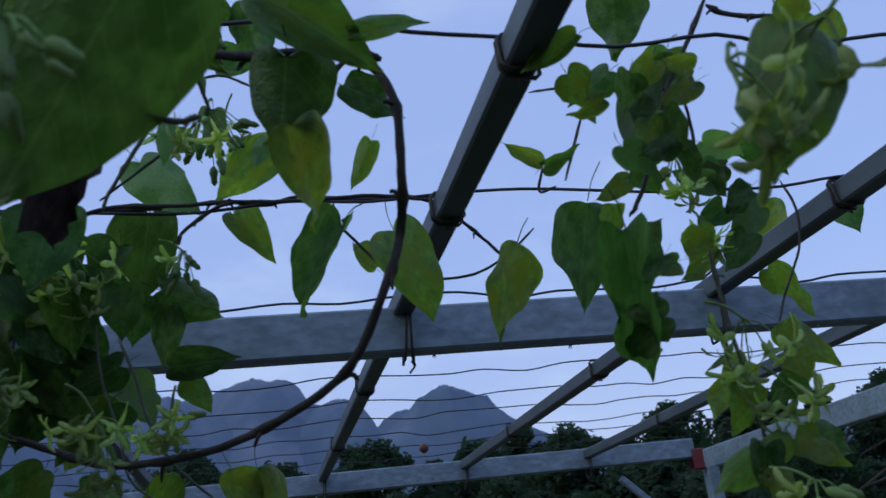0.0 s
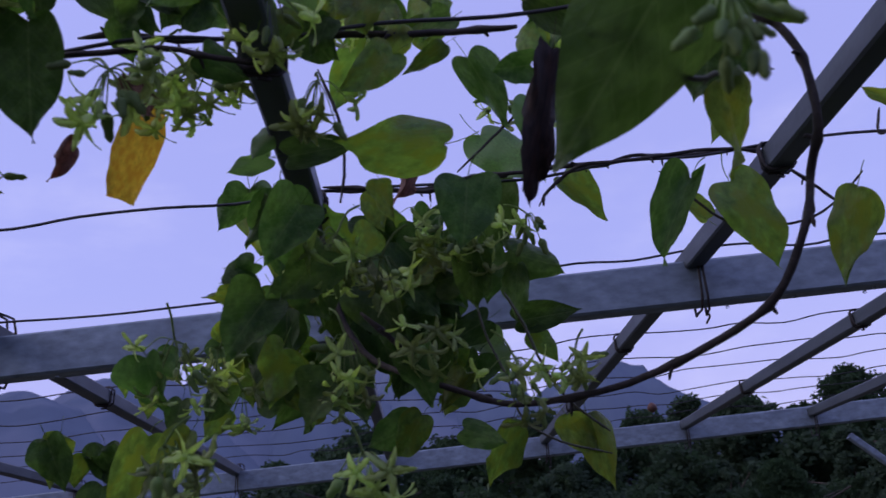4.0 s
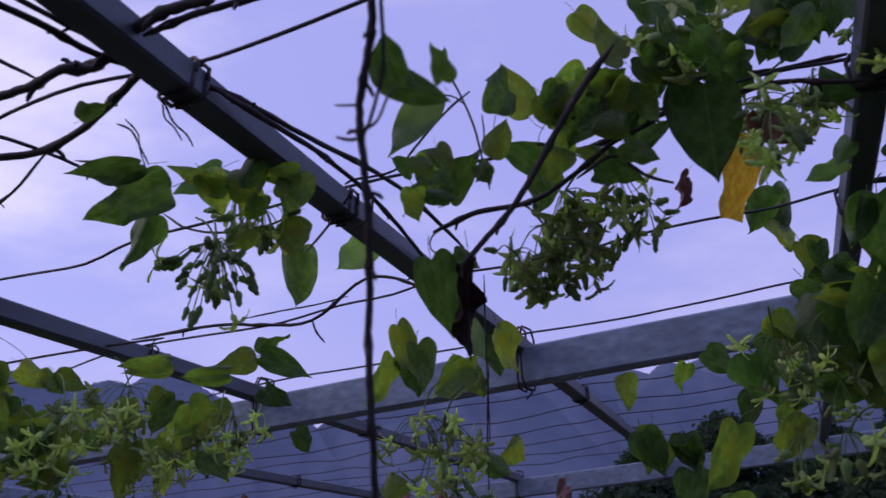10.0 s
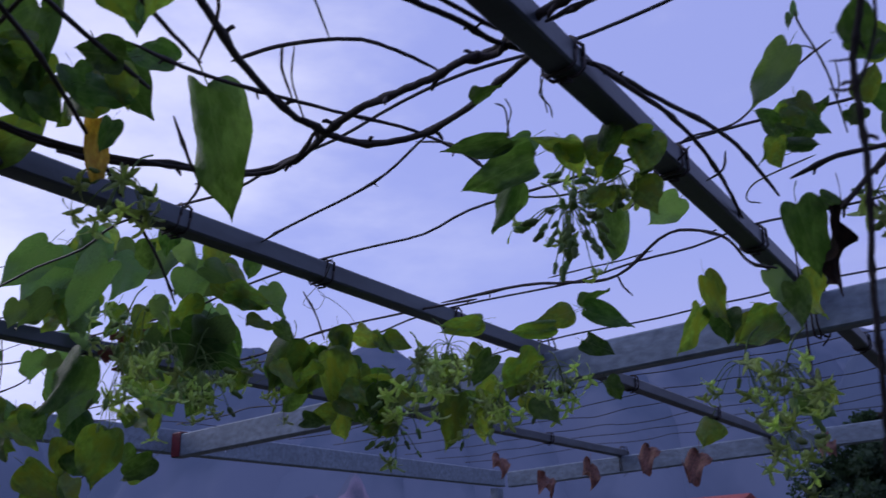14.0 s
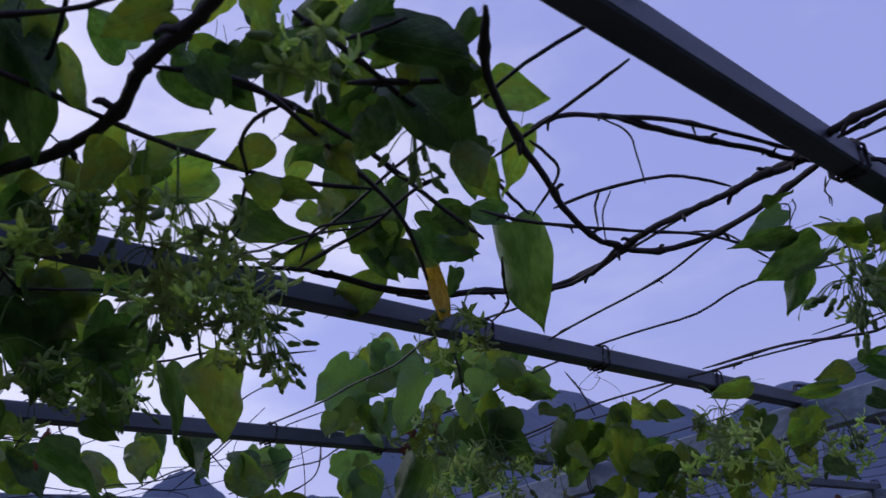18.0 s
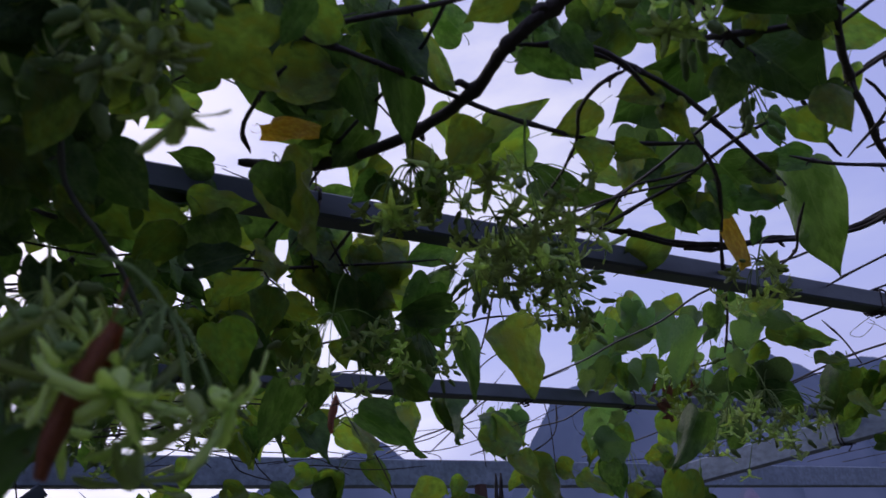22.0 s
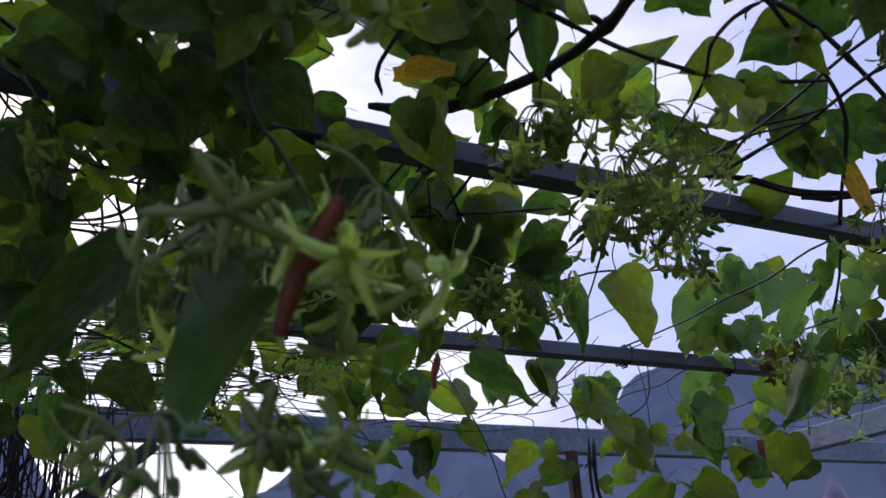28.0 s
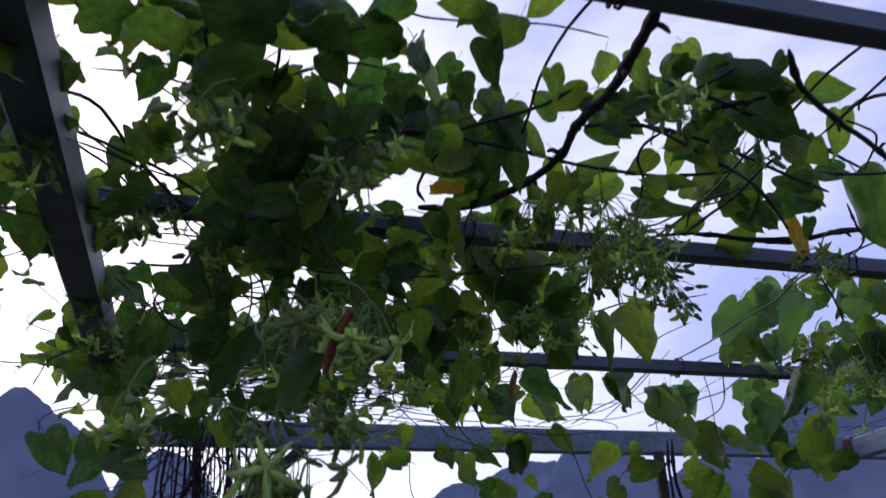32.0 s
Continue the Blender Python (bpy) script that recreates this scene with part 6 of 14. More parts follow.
leaf(vine_wire, (-0.662, 0.788, 2.105), (-0.694, 0.783, 2.087), 0.021, (-0.48, 0.49, 0.72))
leaf(vine_wire, (-0.746, 0.873, 2.129), (-0.730, 0.930, 2.108), 0.044, (-0.68, 0.42, 0.60))
leaf(vine_wire, (-0.750, 0.724, 2.120), (-0.704, 0.734, 2.131), 0.040, (-0.32, 0.72, 0.62), "o")
leaf(vine_wire, (-0.801, 0.807, 2.134), (-0.759, 0.858, 2.042), 0.074, (0.82, -0.57, 0.06))
leaf(vine_wire, (-0.858, 0.837, 2.166), (-0.956, 0.782, 2.131), 0.070, (0.46, -0.27, -0.85), "o")
leaf(vine_wire, (-0.790, 0.959, 2.130), (-0.843, 0.979, 2.077), 0.039, (0.51, -0.49, -0.70))
leaf(vine_wire, (-0.834, 0.918, 2.096), (-0.844, 0.964, 2.065), 0.040, (-0.21, 0.52, 0.82))
leaf(vine_wire, (-1.060, 0.912, 2.207), (-1.088, 0.935, 2.140), 0.052, (-0.57, 0.68, 0.47), "p")
leaf(vine_wire, (-1.185, 0.838, 2.186), (-1.116, 0.911, 2.128), 0.054, (0.47, -0.77, -0.42))
leaf(vine_wire, (-1.057, 0.977, 2.202), (-1.100, 0.981, 2.087), 0.071, (-0.78, 0.54, 0.31))
leaf(vine_wire, (-1.068, 1.056, 2.184), (-1.075, 1.126, 2.130), 0.069, (-0.31, 0.56, 0.77), "o")
leaf(vine_wire, (-1.063, 1.058, 2.139), (-1.114, 1.042, 2.117), 0.051, (0.37, -0.91, -0.20))
leaf(vine_wire, (-0.940, 0.762, 2.069), (-0.955, 0.725, 2.091), 0.035, (0.80, -0.50, -0.33))
leaf(vine_wire, (-0.930, 0.756, 2.067), (-0.905, 0.787, 2.055), 0.024, (-0.71, 0.66, 0.23))
leaf(vine_wire, (-0.997, 0.642, 2.113), (-0.938, 0.685, 2.114), 0.037, (-0.56, 0.78, 0.29))
leaf(vine_wire, (-1.046, 0.735, 2.148), (-1.096, 0.653, 2.114), 0.051, (0.80, -0.26, -0.55))
leaf(vine_wire, (-0.840, 0.603, 2.100), (-0.837, 0.644, 2.071), 0.039, (0.75, -0.43, -0.50))
leaf(vine_wire, (-0.909, 0.530, 2.137), (-0.898, 0.553, 2.077), 0.025, (-0.79, 0.61, 0.09))
leaf(vine_wire, (-0.819, 0.595, 2.140), (-0.866, 0.555, 2.136), 0.038, (-0.63, 0.72, 0.29))
leaf(vine_wire, (-1.007, 0.613, 2.148), (-1.053, 0.641, 2.093), 0.036, (-0.79, -0.11, 0.60))
leaf(vine_wire, (-1.053, 0.580, 2.111), (-1.027, 0.612, 2.076), 0.026, (0.57, -0.78, -0.27))
leaf(vine_wire, (-0.914, 0.502, 2.144), (-0.967, 0.538, 2.059), 0.054, (0.86, 0.04, -0.51), "o")
leaf(vine_wire, (-0.907, 0.484, 2.155), (-0.888, 0.524, 2.082), 0.047, (-0.78, 0.62, 0.13), "o")
leaf(vine_wire, (-0.927, 0.744, 2.121), (-0.964, 0.711, 2.096), 0.031, (0.73, -0.63, -0.25))
leaf(vine_wire, (-1.329, 0.849, 2.034), (-1.322, 0.892, 1.929), 0.088, (0.97, -0.25, -0.04))
leaf(vine_wire, (-1.337, 0.656, 2.129), (-1.357, 0.680, 2.069), 0.083, (0.95, -0.00, -0.31))
leaf(vine_wire, (-1.330, 0.626, 2.075), (-1.401, 0.661, 1.982), 0.079, (-0.69, 0.32, 0.65), "o")
leaf(vine_wire, (-1.441, 0.815, 2.103), (-1.542, 0.785, 2.041), 0.068, (-0.54, 0.61, 0.58), "o")
leaf(vine_wire, (-1.459, 0.847, 2.061), (-1.479, 0.877, 1.956), 0.045, (-0.77, 0.57, 0.30))
leaf(vine_wire, (-1.451, 0.768, 2.121), (-1.498, 0.715, 2.096), 0.042, (0.75, -0.66, -0.02))
leaf(vine_wire, (-1.121, 0.918, 2.123), (-1.173, 0.886, 2.111), 0.038, (0.51, -0.62, -0.60))
leaf(vine_wire, (-1.215, 0.998, 2.086), (-1.156, 1.049, 2.131), 0.053, (-0.71, 0.22, 0.67))
leaf(vine_end, (-2.467, 1.508, 2.186), (-2.509, 1.551, 2.090), 0.094, (0.50, -0.68, -0.53), "p")
leaf(vine_end, (-2.246, 1.210, 2.166), (-2.263, 1.273, 2.072), 0.061, (-0.67, 0.55, 0.49))
leaf(vine_end, (-2.354, 1.154, 2.188), (-2.397, 1.192, 2.089), 0.062, (-0.67, 0.55, 0.50))
leaf(vine_wire, (-1.536, 0.699, 1.947), (-1.474, 0.773, 1.872), 0.061, (-0.60, 0.76, 0.25))
leaf(vine_bay, (-1.809, 1.406, 2.233), (-1.875, 1.388, 2.129), 0.084, (-0.82, 0.33, 0.46), "p")
leaf(vine_bay, (-1.763, 1.482, 2.227), (-1.826, 1.451, 2.181), 0.081, (-0.53, 0.83, 0.17), "p")
leaf(vine_bay, (-1.446, 1.439, 2.122), (-1.459, 1.482, 2.061), 0.066, (-0.80, 0.40, 0.45), "p")
leaf(vine_bay, (-1.392, 1.479, 2.112), (-1.363, 1.553, 2.057), 0.059, (0.91, -0.42, -0.08))
leaf(vine_bay, (-1.500, 1.472, 2.031), (-1.471, 1.588, 1.972), 0.095, (-0.75, 0.44, 0.50), "o")
leaf(vine_end, (-2.118, 1.619, 2.120), (-2.178, 1.598, 2.030), 0.077, (0.75, -0.54, -0.38), "p")
leaf(vine_bay, (-1.409, 1.657, 2.030), (-1.471, 1.656, 1.941), 0.071, (0.42, -0.86, -0.28))
leaf(vine_bay, (-1.326, 1.658, 1.995), (-1.360, 1.723, 1.900), 0.064, (0.80, -0.32, -0.51))
leaf(vine_bay, (-1.323, 1.727, 2.045), (-1.312, 1.780, 2.010), 0.041, (0.88, -0.37, -0.29))
leaf(vine_bay, (-1.340, 1.802, 1.944), (-1.343, 1.841, 1.864), 0.071, (0.76, -0.57, -0.30))
leaf(vine_wire, (-0.782, 0.688, 2.135), (-0.780, 0.708, 2.105), 0.029, (0.63, -0.68, -0.37), "o")
leaf(vine_wire, (-0.710, 0.764, 2.110), (-0.763, 0.748, 2.104), 0.028, (-0.28, 0.61, 0.74))
leaf(vine_wire, (-0.874, 0.699, 2.236), (-0.874, 0.717, 2.206), 0.028, (0.82, -0.49, -0.30))
leaf(vine_wire, (-0.817, 0.616, 2.094), (-0.816, 0.648, 2.067), 0.033, (0.85, -0.35, -0.38), "o")
leaf(vine_wire, (-0.882, 0.714, 2.176), (-0.908, 0.686, 2.155), 0.037, (0.78, -0.61, -0.18), "o")
leaf(vine_wire, (-1.094, 0.960, 2.135), (-1.085, 1.001, 2.075), 0.047, (0.92, -0.38, -0.12), "o")
leaf(vine_wire, (-1.080, 0.405, 2.231), (-1.105, 0.500, 2.154), 0.115, (0.97, 0.06, -0.23), "o")
leaf(vine_wire, (-0.957, 0.476, 2.164), (-0.983, 0.511, 2.076), 0.050, (-0.87, 0.32, 0.38), "o")
leaf(vine_wire, (-1.146, 0.397, 2.110), (-1.155, 0.352, 2.122), 0.036, (-0.58, 0.31, 0.75))
leaf(vine_wire, (-1.113, 0.449, 2.145), (-1.078, 0.509, 2.119), 0.034, (-0.46, 0.57, 0.69))
leaf(vine_wire, (-1.508, 0.363, 2.248), (-1.523, 0.370, 2.169), 0.067, (-0.96, 0.18, 0.20))
leaf(vine_wire, (-1.497, 0.409, 2.194), (-1.500, 0.431, 2.133), 0.051, (0.98, -0.14, -0.11))
leaf(vine_wire, (-1.531, 0.500, 2.213), (-1.507, 0.574, 2.169), 0.057, (0.95, -0.30, 0.02))
leaf(vine_wire, (-1.385, 0.587, 2.175), (-1.426, 0.572, 2.092), 0.066, (0.84, -0.43, -0.33))
leaf(vine_wire, (-1.350, 0.664, 2.152), (-1.379, 0.705, 2.095), 0.074, (0.70, -0.36, -0.61))
leaf(vine_wire, (-1.283, 0.745, 2.121), (-1.302, 0.689, 2.096), 0.043, (0.81, -0.02, -0.59))
leaf(vine_wire, (-1.358, 0.628, 2.082), (-1.363, 0.689, 2.028), 0.064, (-0.92, 0.21, 0.33), "o")
leaf(vine_wire, (-1.468, 0.529, 2.056), (-1.489, 0.516, 1.961), 0.064, (0.77, -0.63, -0.09), "o")
leaf(vine_wire, (-1.289, 0.717, 2.064), (-1.350, 0.703, 2.000), 0.055, (-0.65, 0.58, 0.49), "o")
leaf(vine_wire, (-1.288, 0.746, 2.032), (-1.348, 0.689, 2.029), 0.045, (0.64, -0.66, -0.41), "o")
leaf(vine_wire, (-1.447, 0.769, 2.049), (-1.476, 0.798, 1.967), 0.066, (-0.94, 0.02, 0.34), "o")
leaf(vine_end, (-2.484, 1.212, 2.237), (-2.543, 1.213, 2.126), 0.073, (-0.80, 0.41, 0.43), "p")
leaf(vine_end, (-2.566, 1.568, 2.226), (-2.632, 1.567, 2.114), 0.084, (-0.86, 0.06, 0.50), "p")
leaf(vine_end, (-2.538, 1.599, 2.230), (-2.563, 1.643, 2.117), 0.062, (-0.85, 0.40, 0.34), "p")
leaf(vine_end, (-2.328, 1.257, 2.205), (-2.346, 1.301, 2.102), 0.068, (-0.59, 0.70, 0.40))
leaf(vine_end, (-2.596, 1.069, 2.188), (-2.571, 1.158, 2.100), 0.075, (0.97, -0.23, 0.04))
leaf(vine_end, (-2.317, 0.775, 2.170), (-2.360, 0.763, 2.055), 0.064, (0.93, -0.15, -0.33))
leaf(vine_end, (-2.275, 0.937, 2.124), (-2.346, 0.841, 2.106), 0.049, (-0.80, 0.54, 0.27))
leaf(vine_wire, (-1.133, 0.345, 2.212), (-1.100, 0.373, 2.240), 0.050, (0.76, -0.37, -0.53))
leaf(vine_wire, (-1.152, 0.316, 2.263), (-1.126, 0.359, 2.286), 0.047, (-0.53, -0.13, 0.84))
leaf(vine_wire, (-1.137, 0.376, 2.193), (-1.171, 0.331, 2.154), 0.039, (-0.86, 0.41, 0.30))
leaf(vine_wire, (-1.395, 0.596, 2.144), (-1.394, 0.627, 2.078), 0.045, (1.00, 0.01, 0.02))
leaf(vine_wire, (-0.925, 0.601, 2.067), (-0.948, 0.573, 2.026), 0.046, (-0.81, 0.59, 0.05))
leaf(vine_wire, (-0.949, 0.604, 2.190), (-0.939, 0.562, 2.214), 0.041, (-0.73, 0.19, 0.66), "o")
leaf(vine_end, (-2.361, 0.974, 2.014), (-2.438, 0.960, 1.906), 0.082, (-0.64, 0.68, 0.37))
leaf(vine_end, (-2.467, 1.090, 2.059), (-2.459, 1.159, 1.977), 0.056, (0.80, -0.50, -0.34))
leaf(vine_end, (-2.692, 0.598, 2.025), (-2.690, 0.665, 1.974), 0.064, (-1.00, 0.07, 0.05))
leaf(vine_end, (-2.620, 0.752, 2.018), (-2.604, 0.812, 1.976), 0.055, (-0.89, 0.40, 0.22))
leaf(vine_end, (-2.497, 0.865, 1.885), (-2.488, 0.956, 1.822), 0.060, (-0.93, 0.28, 0.25))
leaf(vine_end, (-2.679, 1.434, 1.956), (-2.617, 1.544, 1.978), 0.078, (0.86, -0.44, -0.25))
leaf(vine_bay, (-1.930, 1.323, 1.826), (-1.999, 1.286, 1.741), 0.069, (-0.63, 0.75, 0.18))
leaf(vine_end, (-2.216, 1.614, 1.854), (-2.210, 1.714, 1.774), 0.079, (-0.99, 0.12, 0.08))
leaf(vine_end, (-2.185, 1.792, 2.023), (-2.178, 1.845, 2.008), 0.040, (-0.80, 0.27, 0.54))
leaf(vine_end, (-2.237, 1.708, 2.019), (-2.254, 1.744, 1.911), 0.079, (0.73, -0.60, -0.32))
leaf(vine_end, (-2.529, 1.635, 2.051), (-2.534, 1.693, 1.942), 0.073, (-0.93, 0.30, 0.20))
leaf(vine_end, (-2.573, 1.547, 2.210), (-2.628, 1.580, 2.093), 0.073, (0.90, -0.04, -0.43), "p")
leaf(vine_end, (-2.519, 1.603, 2.215), (-2.549, 1.621, 2.129), 0.075, (-0.58, 0.73, 0.36), "p")
leaf(vine_end, (-2.194, 1.693, 2.110), (-2.269, 1.631, 2.026), 0.093, (-0.80, 0.48, 0.36))
leaf(vine_end, (-2.091, 1.819, 2.127), (-2.114, 1.888, 2.022), 0.096, (-0.85, 0.33, 0.41))
leaf(vine_end, (-2.420, 1.045, 1.853), (-2.461, 1.030, 1.781), 0.054, (-0.67, 0.70, 0.24))
leaf(vine_end, (-2.221, 0.796, 2.063), (-2.175, 0.856, 2.086), 0.081, (0.80, -0.46, -0.38))
leaf(vine_end, (-2.299, 0.961, 2.117), (-2.290, 1.042, 2.041), 0.073, (-0.86, 0.40, 0.32))
leaf(vine_end, (-2.211, 0.690, 2.120), (-2.236, 0.704, 2.063), 0.047, (0.91, -0.03, -0.41))
leaf(vine_end, (-2.254, 0.609, 2.119), (-2.258, 0.663, 2.069), 0.071, (-0.99, -0.10, -0.03))
leaf(vine_end, (-2.477, 1.217, 2.234), (-2.524, 1.221, 2.122), 0.083, (0.77, -0.54, -0.34), "p")
leaf(vine_end, (-2.256, 1.197, 2.169), (-2.259, 1.259, 2.078), 0.055, (0.63, -0.63, -0.45))
leaf(vine_end, (-2.453, 0.827, 1.980), (-2.447, 0.913, 1.938), 0.057, (-0.90, 0.24, 0.36))
leaf(vine_end, (-2.334, 0.404, 2.170), (-2.321, 0.468, 2.103), 0.083, (0.99, -0.06, 0.15))
leaf(vine_end, (-2.408, 0.918, 2.030), (-2.450, 0.885, 1.981), 0.059, (-0.74, 0.64, 0.21))
leaf(vine_wire, (-0.806, 0.167, 1.936), (-0.806, 0.252, 1.952), 0.038, (-0.91, -0.07, 0.41), "f")
leaf(vine_wire, (-0.881, 0.115, 2.021), (-0.853, 0.164, 1.964), 0.052, (-0.90, 0.43, -0.07), "o")
leaf(vine_wire, (-0.842, 0.193, 2.035), (-0.821, 0.231, 1.983), 0.044, (-0.51, 0.77, 0.38), "o")
leaf(vine_wire, (-0.829, 0.119, 2.049), (-0.859, 0.146, 2.024), 0.042, (-0.68, -0.12, 0.72))
leaf(vine_wire, (-0.828, 0.149, 2.061), (-0.854, 0.183, 2.043), 0.036, (0.76, 0.30, -0.58))
leaf(vine_wire, (-0.844, 0.216, 2.092), (-0.823, 0.252, 2.057), 0.042, (-0.70, 0.67, 0.25))
leaf(vine_wire, (-0.835, 0.170, 2.053), (-0.875, 0.154, 2.028), 0.029, (-0.59, 0.35, 0.73))
leaf(vine_wire, (-0.906, 0.167, 1.937), (-0.896, 0.200, 1.902), 0.036, (0.89, -0.43, -0.15), "o")
leaf(vine_wire, (-0.893, 0.219, 1.937), (-0.900, 0.210, 1.892), 0.037, (-0.87, -0.43, 0.22), "o")
leaf(vine_wire, (-0.959, 0.107, 2.002), (-0.943, 0.143, 1.964), 0.042, (-0.95, 0.18, -0.25), "o")
leaf(vine_wire, (-0.993, 0.142, 2.006), (-1.032, 0.125, 1.972), 0.041, (0.68, -0.50, -0.54), "o")
leaf(vine_wire, (-0.913, 0.272, 2.166), (-0.904, 0.300, 2.129), 0.039, (0.40, -0.78, -0.48))
leaf(vine_wire, (-0.774, 0.181, 1.762), (-0.850, 0.127, 1.716), 0.035, (0.66, -0.69, -0.29), "f")
# The pale kind paints the bluish sheen of this near leaf.
leaf(vine_wire, (-0.712, 0.229, 1.727), (-0.759, 0.204, 1.672), 0.036, (-0.78, 0.12, 0.62), "p")
leaf(vine_wire, (-1.580, 0.612, 1.999), (-1.656, 0.584, 1.917), 0.061, (-0.72, 0.49, 0.49), "o")
leaf(vine_wire, (-1.502, 0.514, 2.050), (-1.509, 0.566, 1.989), 0.063, (0.92, -0.23, -0.31), "o")
leaf(vine_wire, (-1.394, 0.386, 2.107), (-1.366, 0.425, 2.093), 0.045, (-0.82, 0.58, 0.02))
leaf(vine_wire, (-1.384, 0.581, 2.163), (-1.415, 0.602, 2.084), 0.063, (0.92, -0.11, -0.39), "o")
leaf(vine_wire, (-1.024, 0.643, 2.133), (-1.067, 0.639, 2.091), 0.051, (-0.40, 0.85, 0.34), "o")
leaf(vine_wire, (-1.487, 0.628, 2.187), (-1.506, 0.637, 2.121), 0.055, (-0.89, 0.34, 0.30), "o")
leaf(vine_wire, (-0.913, 0.179, 1.933), (-0.923, 0.210, 1.904), 0.041, (0.80, -0.25, -0.55), "o")
leaf(vine_wire, (-1.042, 0.080, 1.951), (-1.028, 0.112, 1.897), 0.042, (0.94, -0.32, 0.07), "o")
leaf(vine_wire, (-1.138, 0.317, 2.046), (-1.164, 0.292, 2.001), 0.043, (0.89, -0.05, -0.46))
leaf(vine_wire, (-1.355, 0.428, 2.122), (-1.388, 0.367, 2.084), 0.047, (-0.77, 0.02, 0.63))
leaf(vine_middle, (-0.342, 1.160, 1.919), (-0.334, 1.141, 1.939), 0.022, (-0.34, 0.60, 0.72), "o")
leaf(vine_middle, (-0.345, 1.167, 1.927), (-0.324, 1.203, 1.925), 0.020, (-0.63, 0.40, 0.66), "o")
leaf(vine_middle, (-0.313, 1.166, 1.915), (-0.312, 1.154, 1.931), 0.013, (0.57, -0.64, -0.51), "o")
leaf(vine_middle, (-0.437, 1.468, 2.147), (-0.434, 1.465, 2.166), 0.008, (0.41, -0.89, -0.17), "p")
leaf(vine_middle, (-0.442, 1.476, 2.159), (-0.446, 1.477, 2.142), 0.008, (-0.30, 0.94, 0.15), "p")
leaf(vine_middle, (-0.043, 1.723, 1.993), (-0.080, 1.714, 1.936), 0.053, (0.42, -0.90, -0.12), "o")
leaf(vine_middle, (-0.028, 1.760, 1.959), (-0.072, 1.755, 1.910), 0.057, (0.45, -0.83, -0.32), "o")
leaf(vine_middle, (-0.089, 1.765, 1.916), (-0.126, 1.753, 1.859), 0.056, (0.30, -0.95, 0.01), "o")
leaf(vine_middle, (-0.035, 1.821, 1.840), (-0.068, 1.839, 1.800), 0.052, (-0.43, -0.90, -0.07), "o")
leaf(vine_middle, (-0.082, 1.797, 1.874), (-0.111, 1.832, 1.830), 0.050, (0.41, 0.83, 0.38))
leaf(vine_middle, (0.039, 1.825, 1.859), (0.060, 1.858, 1.814), 0.042, (-0.04, 0.82, 0.58), "o")
leaf(vine_middle, (0.026, 1.743, 1.967), (-0.002, 1.737, 1.940), 0.035, (-0.28, 0.95, 0.09))
leaf(vine_middle, (0.114, 1.847, 1.975), (0.112, 1.872, 1.919), 0.043, (0.15, -0.90, -0.41), "o")
leaf(vine_middle, (0.118, 1.761, 2.019), (0.106, 1.762, 1.946), 0.067, (0.09, -1.00, -0.02), "o")
leaf(vine_right, (0.229, 2.205, 1.847), (0.264, 2.231, 1.790), 0.049, (0.23, 0.83, 0.51))
leaf(vine_right, (0.601, 1.386, 1.936), (0.592, 1.384, 1.849), 0.052, (-0.72, -0.69, 0.09))
leaf(vine_middle, (-0.177, 1.678, 2.094), (-0.216, 1.712, 2.015), 0.043, (0.42, -0.74, -0.52), "y")
leaf(vine_right, (0.262, 1.404, 1.996), (0.171, 1.486, 1.891), 0.100, (0.15, -0.89, -0.42), "f")
leaf(vine_right, (0.199, 1.607, 2.060), (0.163, 1.611, 1.931), 0.030, (-0.02, -1.00, -0.03), "d")
leaf(vine_middle, (-0.435, 1.484, 1.938), (-0.466, 1.542, 1.873), 0.032, (-0.54, 0.48, 0.69), "d")
leaf(vine_end, (-2.547, 3.931, 2.090), (-2.475, 3.846, 2.005), 0.078, (0.28, -0.55, 0.79), "b")
leaf(vine_bay, (-1.890, 4.104, 2.078), (-1.865, 4.001, 1.961), 0.088, (0.48, -0.61, 0.63), "b")
leaf(vine_bay, (-1.675, 4.099, 2.030), (-1.666, 3.993, 1.902), 0.108, (0.49, -0.66, 0.58), "b")
leaf(vine_end, (-2.371, 4.026, 2.017), (-2.305, 3.935, 1.923), 0.081, (-0.30, 0.57, -0.76), "b")
leaf(vine_bay, (-2.134, 4.019, 2.029), (-2.085, 3.925, 1.916), 0.072, (0.40, -0.61, 0.68), "b")
leaf(vine_bay, (-1.135, 3.993, 2.019), (-1.125, 3.896, 1.946), 0.056, (-0.38, 0.52, -0.76), "b")
leaf(vine_wire, (-2.204, 1.311, 2.101), (-2.131, 1.346, 1.999), 0.086, (-0.31, 0.94, 0.12))
leaf(vine_wire, (-2.204, 1.351, 2.123), (-2.169, 1.307, 2.046), 0.064, (0.92, 0.31, 0.23))
leaf(vine_wire, (-2.203, 1.386, 2.027), (-2.130, 1.404, 1.947), 0.072, (-0.75, 0.26, -0.61))
leaf(vine_bay, (-1.086, 1.065, 2.114), (-1.076, 1.071, 2.036), 0.025, (-0.69, 0.72, -0.01), "y")
leaf(vine_wire, (-1.948, 0.818, 2.084), (-1.915, 0.800, 2.006), 0.035, (-0.90, 0.17, -0.40), "r")
leaf(vine_wire, (-1.023, 0.423, 2.089), (-0.996, 0.462, 2.073), 0.020, (0.66, -0.62, -0.41), "y")
leaf(vine_wire, (-1.068, 0.425, 2.108), (-1.032, 0.460, 2.098), 0.019, (-0.54, 0.66, 0.52), "y")
leaf(vine_end, (-2.445, 0.546, 1.962), (-2.400, 0.513, 1.839), 0.090, (-0.84, -0.51, -0.16))
